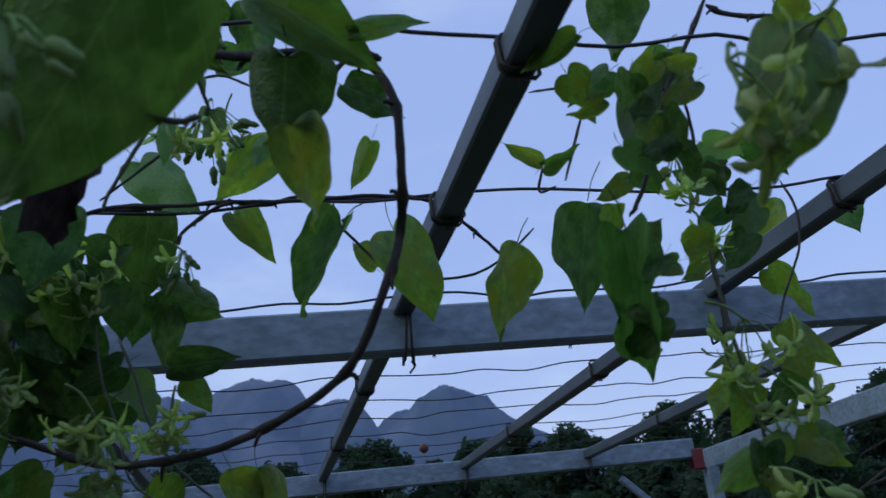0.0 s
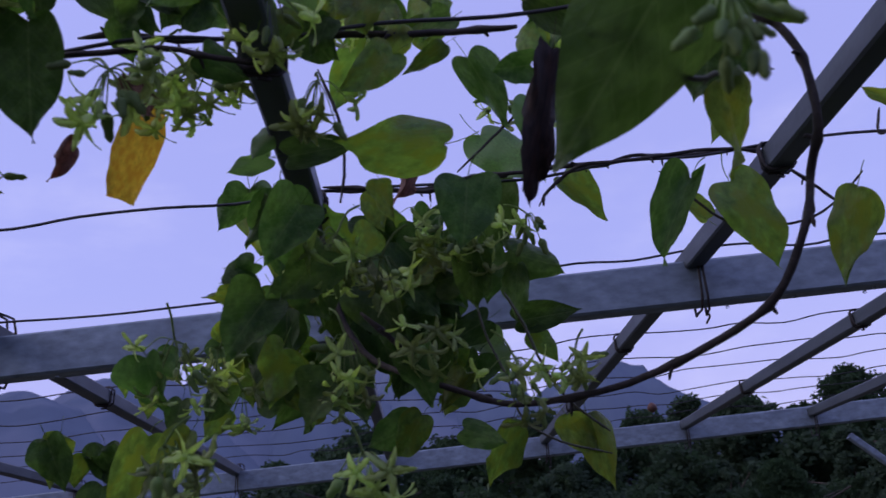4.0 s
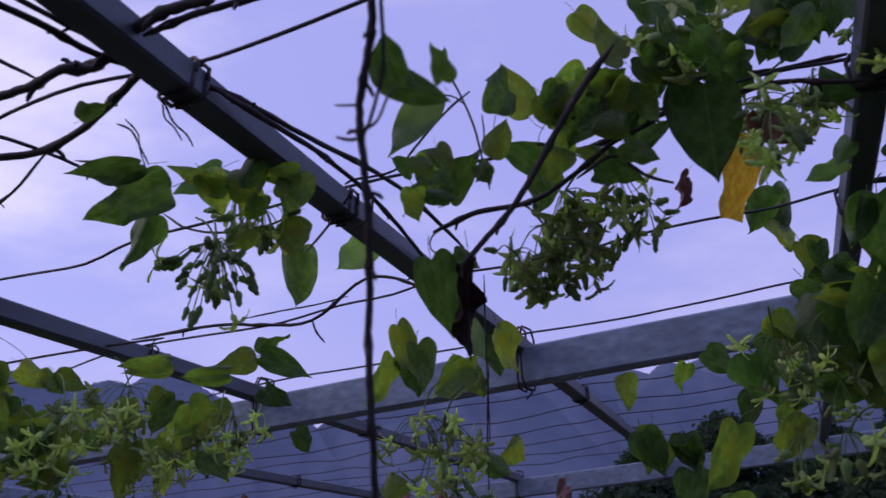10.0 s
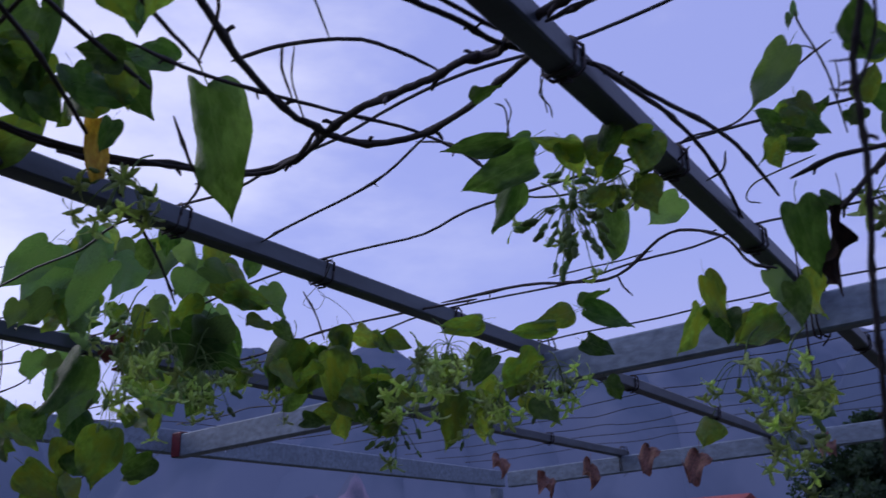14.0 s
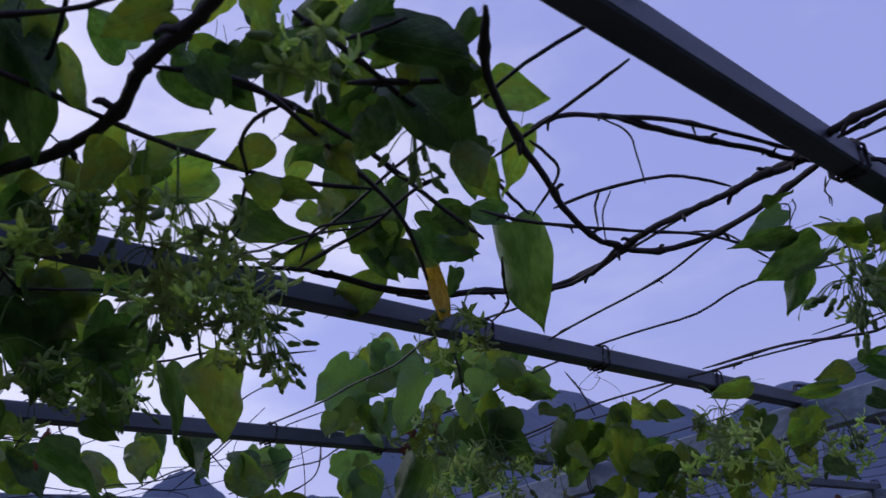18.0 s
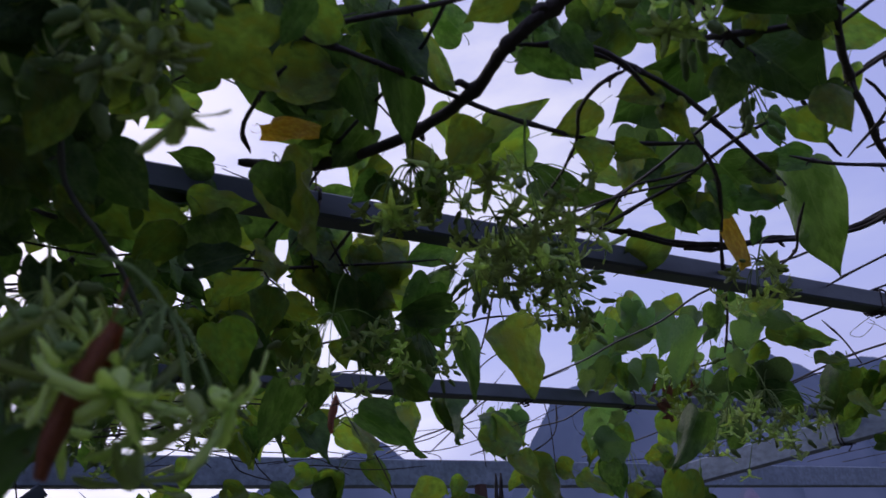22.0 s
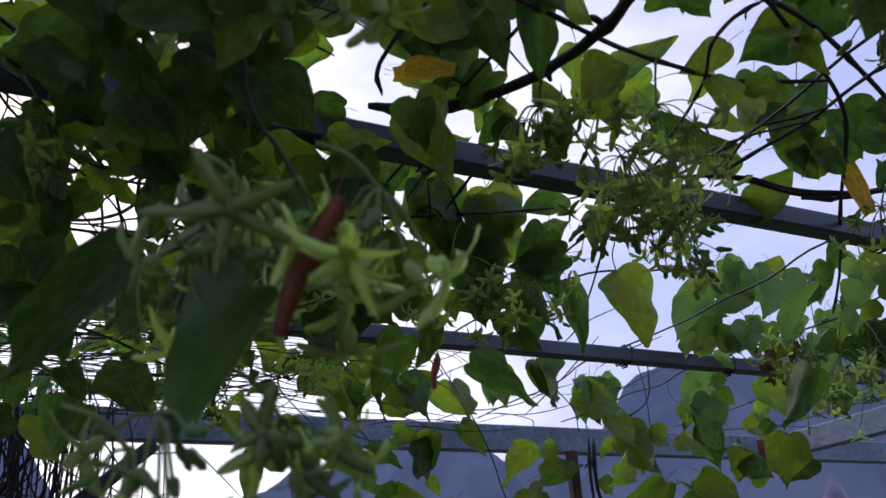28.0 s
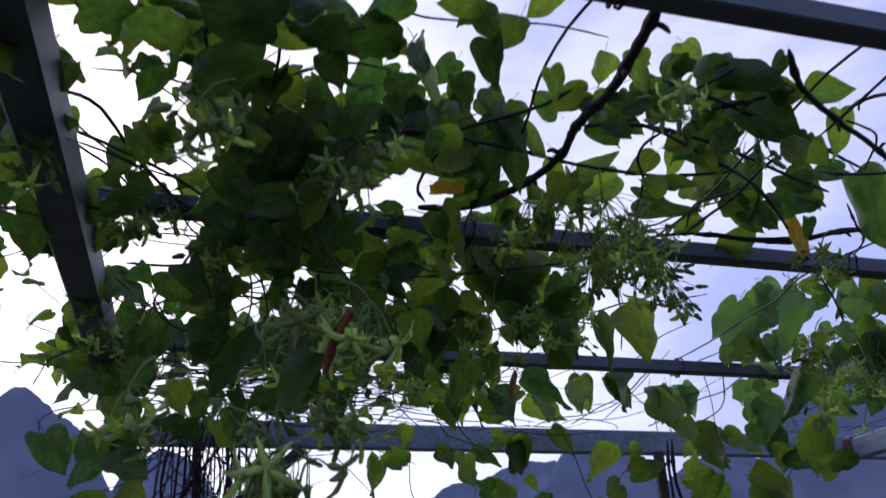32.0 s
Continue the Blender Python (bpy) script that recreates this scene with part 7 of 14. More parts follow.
leaf(vine_end, (-2.445, 0.575, 1.976), (-2.379, 0.620, 1.916), 0.067, (-0.32, 0.89, 0.32))
leaf(vine_end, (-2.345, 0.712, 1.954), (-2.289, 0.711, 1.906), 0.053, (-0.64, -0.14, -0.76))
leaf(vine_end, (-2.311, 0.775, 1.951), (-2.264, 0.773, 1.854), 0.076, (-0.87, -0.27, -0.42))
leaf(vine_end, (-2.396, 0.987, 2.007), (-2.362, 0.933, 1.891), 0.088, (0.88, 0.48, 0.03))
leaf(vine_end, (-2.396, 1.289, 1.957), (-2.388, 1.164, 1.880), 0.098, (-0.66, -0.42, 0.62))
leaf(vine_end, (-2.403, 1.538, 2.036), (-2.318, 1.569, 1.902), 0.108, (-0.08, 0.98, 0.19))
leaf(vine_end, (-2.302, 1.669, 1.871), (-2.191, 1.709, 1.768), 0.104, (-0.71, 0.12, -0.70))
leaf(vine_end, (-2.301, 1.558, 1.867), (-2.279, 1.478, 1.756), 0.093, (-0.93, -0.36, 0.09))
leaf(vine_end, (-2.295, 1.213, 1.859), (-2.269, 1.139, 1.731), 0.100, (0.93, 0.37, -0.03))
leaf(vine_end, (-2.265, 1.293, 1.767), (-2.196, 1.292, 1.683), 0.078, (-0.44, 0.82, -0.36))
leaf(vine_end, (-2.400, 1.894, 1.738), (-2.273, 1.918, 1.761), 0.087, (0.24, -0.46, -0.85))
leaf(vine_end, (-2.294, 0.968, 1.828), (-2.248, 0.931, 1.736), 0.073, (-0.38, 0.78, -0.49))
leaf(vine_end, (-2.294, 0.996, 1.794), (-2.222, 1.009, 1.750), 0.056, (-0.18, 0.98, 0.02))
leaf(vine_end, (-2.304, 1.760, 1.991), (-2.228, 1.699, 2.087), 0.091, (0.83, 0.29, -0.48))
leaf(vine_end, (-2.394, 0.869, 1.874), (-2.320, 0.909, 1.804), 0.073, (-0.12, 0.91, 0.40))
leaf(vine_end, (-2.394, 0.854, 1.860), (-2.339, 0.781, 1.895), 0.065, (0.19, -0.29, -0.94))
leaf(vine_end, (-2.304, 1.361, 2.131), (-2.243, 1.372, 2.014), 0.088, (0.88, 0.11, 0.46))
leaf(vine_end, (-2.304, 1.432, 2.133), (-2.235, 1.437, 2.051), 0.071, (-0.76, 0.25, -0.60))
leaf(vine_wire, (-2.203, 1.082, 2.142), (-2.162, 1.071, 2.043), 0.077, (-0.74, 0.57, -0.35))
leaf(vine_wire, (-2.198, 0.823, 2.103), (-2.143, 0.870, 1.992), 0.088, (-0.86, -0.17, -0.49))
leaf(vine_wire, (-2.198, 0.954, 2.091), (-2.143, 0.974, 2.000), 0.072, (0.83, 0.17, 0.52))
leaf(vine_wire, (-2.198, 0.695, 2.085), (-2.150, 0.708, 2.000), 0.066, (-0.53, 0.84, -0.14))
leaf(vine_wire, (-2.204, 1.197, 2.162), (-2.158, 1.201, 2.043), 0.084, (-0.20, 0.98, -0.03))
leaf(vine_end, (-2.306, 1.915, 2.060), (-2.231, 1.893, 2.000), 0.069, (-0.24, 0.78, -0.57))
leaf(vine_end, (-2.302, 1.491, 1.943), (-2.277, 1.411, 1.863), 0.076, (-0.95, -0.31, 0.03))
leaf(vine_wire, (-0.699, 0.262, 1.767), (-0.716, 0.244, 1.707), 0.026, (-0.96, 0.17, 0.23), "r")
leaf(vine_middle, (0.059, 1.927, 2.136), (0.031, 1.915, 2.069), 0.030, (0.48, -0.88, -0.03), "b")
leaf(vine_middle, (-0.250, 1.684, 2.061), (-0.264, 1.671, 2.018), 0.019, (0.53, -0.84, 0.11), "b")
leaf(vine_middle, (-0.164, 1.600, 2.070), (-0.146, 1.599, 2.029), 0.025, (0.05, 1.00, -0.01), "b")

# leaves that hang close together
leaf(vine_middle, (0.018, 2.044, 1.900), (0.005, 2.062, 1.866), 0.026, (0.12, -0.85, -0.51), "o")
leaf(vine_middle, (-0.045, 2.064, 1.957), (-0.068, 2.088, 1.922), 0.028, (-0.26, 0.71, 0.66))
leaf(vine_middle, (0.071, 1.952, 1.978), (0.123, 1.938, 1.986), 0.048, (0.25, 0.97, 0.05), "o")
leaf(vine_middle, (0.037, 1.961, 1.984), (0.075, 1.970, 1.939), 0.038, (-0.03, 0.99, 0.17))
leaf(vine_middle, (0.006, 2.025, 2.047), (-0.020, 2.048, 1.985), 0.051, (-0.40, 0.79, 0.46), "o")
leaf(vine_middle, (-0.003, 2.082, 1.931), (-0.043, 2.068, 1.973), 0.039, (-0.21, 0.97, 0.13), "o")
leaf(vine_middle, (0.015, 1.992, 1.954), (0.015, 2.013, 1.902), 0.043, (0.18, -0.91, -0.36))
leaf(vine_middle, (0.036, 2.010, 1.955), (0.009, 2.047, 1.920), 0.038, (0.03, -0.68, -0.73), "o")
leaf(vine_middle, (-0.062, 2.093, 1.908), (-0.040, 2.092, 1.837), 0.065, (0.63, -0.75, 0.20))
leaf(vine_middle, (0.084, 2.029, 1.814), (0.134, 2.019, 1.790), 0.036, (0.17, 0.98, -0.02), "o")
leaf(vine_middle, (0.029, 2.000, 1.947), (0.068, 2.004, 1.956), 0.036, (-0.16, 0.89, 0.42), "o")
leaf(vine_middle, (0.098, 1.985, 1.870), (0.061, 2.021, 1.836), 0.032, (0.10, 0.74, 0.67))
leaf(vine_middle, (0.020, 2.121, 1.839), (-0.041, 2.117, 1.817), 0.057, (-0.16, 0.95, 0.28), "o")
leaf(vine_middle, (0.036, 2.073, 1.844), (0.002, 2.110, 1.799), 0.042, (-0.36, -0.84, -0.42))
leaf(vine_right, (0.631, 1.621, 2.002), (0.620, 1.632, 1.976), 0.025, (0.45, 0.87, 0.21), "p")
leaf(vine_right, (0.618, 1.602, 2.007), (0.620, 1.603, 1.971), 0.025, (0.09, 1.00, 0.03))
leaf(vine_right, (0.636, 1.598, 1.984), (0.603, 1.594, 1.969), 0.021, (-0.17, 0.98, 0.12), "o")
leaf(vine_right, (0.686, 1.635, 2.075), (0.655, 1.631, 2.080), 0.021, (0.01, 0.79, 0.62))
leaf(vine_right, (0.679, 1.629, 2.057), (0.647, 1.633, 2.035), 0.025, (-0.01, -0.99, -0.16))
leaf(vine_right, (0.634, 1.645, 2.035), (0.636, 1.667, 2.004), 0.032, (0.06, -0.81, -0.58), "p")
leaf(vine_right, (0.635, 1.606, 2.015), (0.647, 1.610, 1.978), 0.031, (-0.80, -0.51, -0.32), "o")
leaf(vine_right, (0.593, 1.609, 1.985), (0.625, 1.620, 1.962), 0.026, (0.34, 0.56, 0.75), "p")
leaf(vine_right, (0.754, 1.766, 1.999), (0.723, 1.770, 1.976), 0.029, (0.05, -0.96, -0.26))
leaf(vine_right, (0.761, 1.792, 2.088), (0.811, 1.804, 2.079), 0.038, (-0.01, -0.60, -0.80), "p")
leaf(vine_right, (0.690, 1.700, 1.952), (0.691, 1.718, 1.924), 0.027, (0.27, 0.81, 0.53))
leaf(vine_right, (0.745, 1.758, 2.023), (0.704, 1.758, 2.035), 0.027, (-0.13, -0.86, -0.49), "p")
leaf(vine_right, (0.776, 1.741, 2.009), (0.748, 1.749, 1.982), 0.029, (0.47, 0.85, -0.25))
leaf(vine_right, (0.796, 1.770, 1.999), (0.761, 1.781, 1.970), 0.035, (0.04, -0.91, -0.42), "p")
leaf(vine_right, (0.778, 1.781, 2.053), (0.736, 1.790, 2.053), 0.028, (-0.21, -0.97, -0.12))
leaf(vine_right, (0.737, 1.758, 2.041), (0.763, 1.769, 2.014), 0.035, (-0.57, -0.41, -0.71), "p")
leaf(vine_right, (0.757, 1.740, 1.960), (0.728, 1.744, 1.923), 0.032, (0.18, 0.98, -0.03))
leaf(vine_right, (0.737, 1.760, 2.047), (0.762, 1.780, 2.020), 0.031, (-0.34, -0.57, -0.74), "p")
leaf(vine_right, (0.698, 1.694, 1.807), (0.688, 1.708, 1.766), 0.034, (-0.13, -0.95, -0.29))
leaf(vine_right, (0.729, 1.700, 1.811), (0.761, 1.698, 1.792), 0.032, (-0.42, -0.66, -0.63))
leaf(vine_right, (0.764, 1.740, 1.768), (0.796, 1.728, 1.743), 0.037, (-0.38, -0.92, -0.03))
leaf(vine_right, (0.752, 1.710, 1.835), (0.762, 1.709, 1.802), 0.029, (0.53, 0.83, 0.14))
leaf(vine_right, (0.690, 1.676, 1.752), (0.691, 1.694, 1.716), 0.026, (-0.49, -0.77, -0.41))
leaf(vine_right, (0.696, 1.683, 1.734), (0.705, 1.695, 1.703), 0.024, (-0.61, -0.66, -0.45))
leaf(vine_right, (0.598, 1.578, 2.034), (0.597, 1.603, 2.014), 0.028, (0.74, 0.45, 0.49), "o")
leaf(vine_right, (0.622, 1.578, 2.047), (0.597, 1.588, 2.028), 0.022, (0.15, 0.95, 0.28))
leaf(vine_right, (0.579, 1.592, 2.020), (0.551, 1.602, 2.008), 0.021, (-0.03, -0.81, -0.58))
leaf(vine_right, (0.622, 1.606, 2.033), (0.607, 1.612, 2.005), 0.024, (-0.26, -0.96, -0.06))
leaf(vine_right, (0.569, 1.639, 2.075), (0.592, 1.645, 2.039), 0.032, (0.63, 0.59, 0.51))
leaf(vine_right, (0.245, 1.908, 2.277), (0.295, 1.913, 2.279), 0.042, (0.11, -0.89, -0.45), "o")
leaf(vine_right, (0.257, 1.851, 2.259), (0.201, 1.873, 2.254), 0.041, (-0.29, -0.83, -0.49), "o")
leaf(vine_right, (0.290, 1.808, 2.277), (0.278, 1.833, 2.245), 0.030, (-0.42, 0.63, 0.65), "o")
leaf(vine_right, (0.281, 1.831, 2.286), (0.307, 1.834, 2.231), 0.047, (0.20, 0.97, 0.14), "o")
leaf(vine_right, (0.242, 1.808, 2.283), (0.275, 1.825, 2.267), 0.033, (0.15, 0.51, 0.85), "o")
leaf(vine_middle, (0.015, 1.815, 2.303), (-0.015, 1.842, 2.280), 0.036, (0.22, -0.49, -0.85))
leaf(vine_middle, (-0.053, 1.862, 2.360), (-0.018, 1.861, 2.303), 0.050, (-0.42, -0.87, -0.26))
leaf(vine_middle, (0.033, 1.800, 2.271), (0.068, 1.794, 2.230), 0.033, (-0.54, -0.76, -0.36))
leaf(vine_middle, (0.036, 1.814, 2.313), (0.031, 1.831, 2.271), 0.029, (0.00, 0.92, 0.38))
leaf(vine_right, (0.750, 1.574, 2.044), (0.719, 1.576, 2.023), 0.026, (-0.03, 0.99, 0.13))
leaf(vine_right, (0.737, 1.551, 2.089), (0.738, 1.574, 2.068), 0.024, (0.50, 0.58, 0.65))
leaf(vine_right, (0.744, 1.572, 2.044), (0.760, 1.569, 2.015), 0.025, (-0.55, -0.81, -0.23))
leaf(vine_right, (0.740, 1.590, 2.098), (0.784, 1.596, 2.099), 0.030, (0.14, -0.79, -0.60))
leaf(vine_right, (0.614, 1.697, 1.932), (0.652, 1.690, 1.951), 0.036, (0.22, 0.98, -0.03))
leaf(vine_right, (0.630, 1.681, 1.882), (0.599, 1.692, 1.868), 0.025, (-0.41, -0.89, 0.23))
leaf(vine_right, (0.621, 1.634, 1.900), (0.600, 1.637, 1.879), 0.020, (-0.09, -1.00, -0.04), "o")
leaf(vine_right, (0.641, 1.657, 1.903), (0.608, 1.652, 1.892), 0.020, (0.25, -0.93, -0.28))
leaf(vine_right, (0.604, 1.664, 1.962), (0.600, 1.685, 1.936), 0.023, (-0.03, -0.78, -0.63))
leaf(vine_middle, (0.074, 1.838, 2.253), (0.127, 1.822, 2.257), 0.038, (-0.12, -0.62, -0.78))
leaf(vine_middle, (0.044, 1.823, 2.282), (0.034, 1.851, 2.247), 0.033, (0.22, 0.79, 0.57), "o")
leaf(vine_middle, (0.089, 1.819, 2.295), (0.088, 1.829, 2.228), 0.058, (-0.30, -0.94, -0.14))
leaf(vine_middle, (0.045, 1.838, 2.303), (0.067, 1.863, 2.276), 0.036, (-0.18, -0.64, -0.75), "o")
leaf(vine_middle, (0.061, 1.825, 2.340), (0.051, 1.839, 2.287), 0.037, (-0.41, 0.86, 0.31), "o")
leaf(vine_middle, (-0.192, 2.070, 2.160), (-0.161, 2.080, 2.091), 0.067, (0.53, -0.84, 0.11))
leaf(vine_middle, (-0.153, 2.083, 2.101), (-0.142, 2.093, 2.040), 0.045, (-0.35, 0.93, 0.08))
leaf(vine_middle, (-0.097, 2.085, 2.040), (-0.153, 2.076, 2.044), 0.050, (-0.09, 0.78, 0.62), "o")
leaf(vine_middle, (-0.164, 1.994, 2.143), (-0.211, 2.033, 2.108), 0.051, (-0.26, 0.45, 0.85), "o")
leaf(vine_middle, (-0.177, 2.047, 2.177), (-0.172, 2.079, 2.112), 0.062, (0.42, -0.83, -0.38))
leaf(vine_middle, (-0.136, 2.086, 1.986), (-0.157, 2.119, 1.925), 0.047, (0.17, -0.84, -0.51), "o")
leaf(vine_middle, (-0.057, 2.076, 2.001), (-0.074, 2.118, 1.941), 0.058, (0.12, 0.83, 0.54))
leaf(vine_middle, (-0.109, 2.155, 1.963), (-0.155, 2.165, 1.905), 0.073, (-0.10, -0.99, -0.09), "o")
leaf(vine_middle, (-0.028, 2.071, 1.970), (-0.045, 2.085, 1.907), 0.058, (0.14, -0.96, -0.25))
leaf(vine_middle, (-0.164, 2.143, 2.028), (-0.127, 2.143, 1.962), 0.050, (0.02, -1.00, 0.02))
leaf(vine_middle, (-0.045, 2.135, 1.983), (-0.078, 2.156, 1.932), 0.045, (-0.24, -0.94, -0.22))
leaf(vine_middle, (0.070, 2.047, 1.983), (0.059, 2.071, 1.940), 0.033, (0.02, 0.88, 0.48), "o")
leaf(vine_middle, (0.033, 2.046, 2.030), (0.037, 2.091, 1.972), 0.052, (-0.50, 0.69, 0.52), "o")
leaf(vine_middle, (-0.013, 1.997, 2.095), (0.023, 2.014, 2.044), 0.051, (0.05, -0.96, -0.29), "o")
leaf(vine_middle, (0.053, 2.037, 2.060), (0.037, 2.050, 1.997), 0.052, (-0.02, 0.98, 0.20), "o")
leaf(vine_middle, (0.060, 2.021, 2.087), (0.037, 2.028, 2.043), 0.035, (0.61, -0.67, -0.42), "o")
leaf(vine_middle, (0.101, 2.003, 2.030), (0.051, 2.033, 2.000), 0.053, (-0.40, -0.89, -0.23))
leaf(vine_middle, (0.045, 2.156, 1.990), (0.012, 2.161, 1.947), 0.043, (-0.21, 0.94, 0.28))
leaf(vine_middle, (0.064, 2.118, 1.938), (0.115, 2.119, 1.922), 0.045, (-0.16, -0.82, -0.55))
leaf(vine_middle, (0.107, 2.136, 1.933), (0.059, 2.142, 1.896), 0.042, (0.29, -0.81, -0.51))
leaf(vine_middle, (0.009, 2.062, 1.940), (0.065, 2.058, 1.917), 0.042, (-0.08, -1.00, -0.04))
leaf(vine_middle, (0.087, 2.114, 1.975), (0.053, 2.127, 1.930), 0.048, (0.20, 0.97, 0.12))
leaf(vine_middle, (-0.241, 1.613, 2.196), (-0.209, 1.623, 2.182), 0.025, (-0.06, -0.71, -0.70), "o")
leaf(vine_middle, (-0.126, 1.638, 2.198), (-0.168, 1.648, 2.191), 0.030, (0.16, 0.90, 0.41))
leaf(vine_middle, (-0.112, 1.619, 2.168), (-0.142, 1.627, 2.142), 0.033, (-0.26, 0.79, 0.56), "o")
leaf(vine_middle, (-0.135, 1.636, 2.185), (-0.151, 1.638, 2.145), 0.025, (0.25, -0.96, -0.14), "o")
leaf(vine_middle, (-0.108, 1.625, 2.167), (-0.127, 1.628, 2.131), 0.028, (0.33, -0.91, -0.24))
leaf(vine_middle, (-0.175, 1.604, 2.133), (-0.175, 1.627, 2.107), 0.029, (0.38, -0.69, -0.62), "o")
leaf(vine_middle, (-0.168, 1.624, 2.169), (-0.162, 1.646, 2.145), 0.023, (-0.56, 0.68, 0.47), "o")
leaf(vine_middle, (-0.159, 1.604, 2.148), (-0.189, 1.622, 2.133), 0.025, (-0.23, -0.83, -0.50), "o")
leaf(vine_middle, (-0.267, 1.460, 2.023), (-0.302, 1.461, 2.024), 0.029, (-0.05, -0.98, -0.21))
leaf(vine_middle, (-0.326, 1.472, 2.089), (-0.346, 1.477, 2.070), 0.019, (-0.34, 0.75, 0.57))
leaf(vine_middle, (-0.276, 1.487, 2.090), (-0.298, 1.493, 2.070), 0.024, (0.45, -0.58, -0.68))
leaf(vine_middle, (-0.290, 1.468, 2.049), (-0.314, 1.473, 2.038), 0.023, (0.05, 0.94, 0.34))
leaf(vine_middle, (-0.242, 1.474, 2.081), (-0.241, 1.483, 2.051), 0.021, (-0.21, 0.94, 0.26))
leaf(vine_middle, (-0.254, 1.486, 2.072), (-0.246, 1.485, 2.032), 0.024, (-0.27, 0.96, -0.10))
leaf(vine_middle, (-0.276, 1.475, 2.088), (-0.290, 1.480, 2.061), 0.024, (-0.77, 0.43, 0.48))
leaf(vine_middle, (0.005, 1.638, 2.157), (-0.012, 1.652, 2.128), 0.030, (0.14, -0.87, -0.47))
leaf(vine_middle, (0.022, 1.654, 2.161), (-0.011, 1.664, 2.151), 0.027, (-0.19, -0.94, -0.27), "o")
leaf(vine_middle, (-0.052, 1.597, 2.134), (-0.037, 1.616, 2.104), 0.025, (0.19, -0.87, -0.46), "o")
leaf(vine_middle, (0.011, 1.606, 2.119), (-0.008, 1.621, 2.088), 0.027, (0.05, 0.90, 0.43))
leaf(vine_middle, (-0.139, 2.056, 2.020), (-0.094, 2.075, 2.004), 0.033, (-0.41, 0.91, -0.05))
leaf(vine_middle, (0.094, 2.034, 1.886), (0.058, 2.034, 1.846), 0.049, (0.27, 0.93, -0.26))
leaf(vine_middle, (0.028, 2.030, 2.025), (0.080, 2.032, 2.006), 0.042, (-0.03, -0.98, -0.17), "o")
leaf(vine_middle, (-0.084, 2.012, 2.000), (-0.125, 1.995, 2.018), 0.033, (-0.31, 0.93, 0.17))
leaf(vine_middle, (-0.010, 1.977, 2.062), (0.029, 2.015, 2.019), 0.057, (-0.40, 0.84, 0.37), "o")
leaf(vine_middle, (-0.115, 1.988, 1.978), (-0.121, 2.015, 1.914), 0.054, (-0.29, -0.89, -0.35), "o")
leaf(vine_middle, (0.051, 2.117, 1.951), (0.028, 2.126, 1.893), 0.042, (-0.01, -0.99, -0.15))
leaf(vine_middle, (-0.063, 2.022, 2.069), (-0.043, 2.057, 2.016), 0.056, (0.46, -0.81, -0.36))
leaf(vine_middle, (0.050, 2.045, 2.034), (0.042, 2.052, 1.969), 0.047, (-0.44, -0.90, -0.05))
leaf(vine_middle, (0.109, 1.989, 2.045), (0.074, 1.999, 1.992), 0.041, (0.24, 0.97, 0.04))
leaf(vine_middle, (0.000, 2.085, 1.959), (-0.005, 2.109, 1.887), 0.053, (0.40, -0.86, -0.32))
leaf(vine_middle, (0.031, 2.112, 1.921), (0.092, 2.095, 1.939), 0.050, (0.29, 0.96, -0.05))
leaf(vine_middle, (0.032, 1.998, 2.093), (-0.019, 2.005, 2.055), 0.045, (0.23, -0.84, -0.49))
leaf(vine_middle, (0.011, 2.119, 1.975), (0.003, 2.146, 1.928), 0.039, (0.02, 0.87, 0.48), "o")
leaf(vine_middle, (-0.200, 2.042, 1.935), (-0.206, 2.047, 1.887), 0.033, (0.46, -0.88, -0.14))
leaf(vine_middle, (-0.116, 2.131, 1.940), (-0.166, 2.127, 1.904), 0.053, (-0.07, -0.97, 0.22))
leaf(vine_middle, (-0.131, 2.032, 2.076), (-0.134, 2.036, 2.034), 0.027, (-0.20, 0.97, 0.10))
leaf(vine_middle, (-0.223, 2.065, 1.974), (-0.182, 2.074, 1.927), 0.042, (0.27, 0.88, 0.39))
leaf(vine_middle, (-0.173, 2.057, 1.881), (-0.119, 2.055, 1.892), 0.043, (0.07, -0.88, -0.47))
leaf(vine_right, (0.238, 1.936, 2.229), (0.238, 1.959, 2.189), 0.035, (-0.39, -0.80, -0.46), "p")
leaf(vine_right, (0.205, 1.886, 2.174), (0.187, 1.889, 2.134), 0.035, (0.33, -0.92, -0.21), "p")
leaf(vine_right, (0.302, 1.909, 2.171), (0.285, 1.918, 2.140), 0.023, (0.05, 0.96, 0.27), "p")
leaf(vine_middle, (-0.301, 1.527, 2.031), (-0.277, 1.545, 2.006), 0.032, (-0.05, -0.77, -0.64), "o")
leaf(vine_middle, (-0.289, 1.519, 2.071), (-0.281, 1.548, 2.048), 0.033, (-0.08, -0.63, -0.77))
leaf(vine_middle, (-0.341, 1.517, 2.100), (-0.316, 1.529, 2.081), 0.029, (-0.37, 0.92, 0.11), "o")
leaf(vine_middle, (-0.254, 1.558, 2.069), (-0.284, 1.550, 2.034), 0.033, (-0.37, 0.92, 0.11))
leaf(vine_middle, (-0.277, 1.490, 2.021), (-0.252, 1.509, 2.005), 0.029, (-0.56, 0.82, 0.10), "o")
leaf(vine_middle, (-0.338, 1.496, 2.036), (-0.354, 1.494, 2.000), 0.033, (0.69, -0.67, -0.27))
leaf(vine_middle, (-0.341, 1.501, 2.055), (-0.332, 1.511, 2.027), 0.025, (-0.42, 0.89, 0.19))
leaf(vine_middle, (-0.321, 1.488, 2.068), (-0.294, 1.505, 2.082), 0.023, (0.61, -0.72, -0.33))
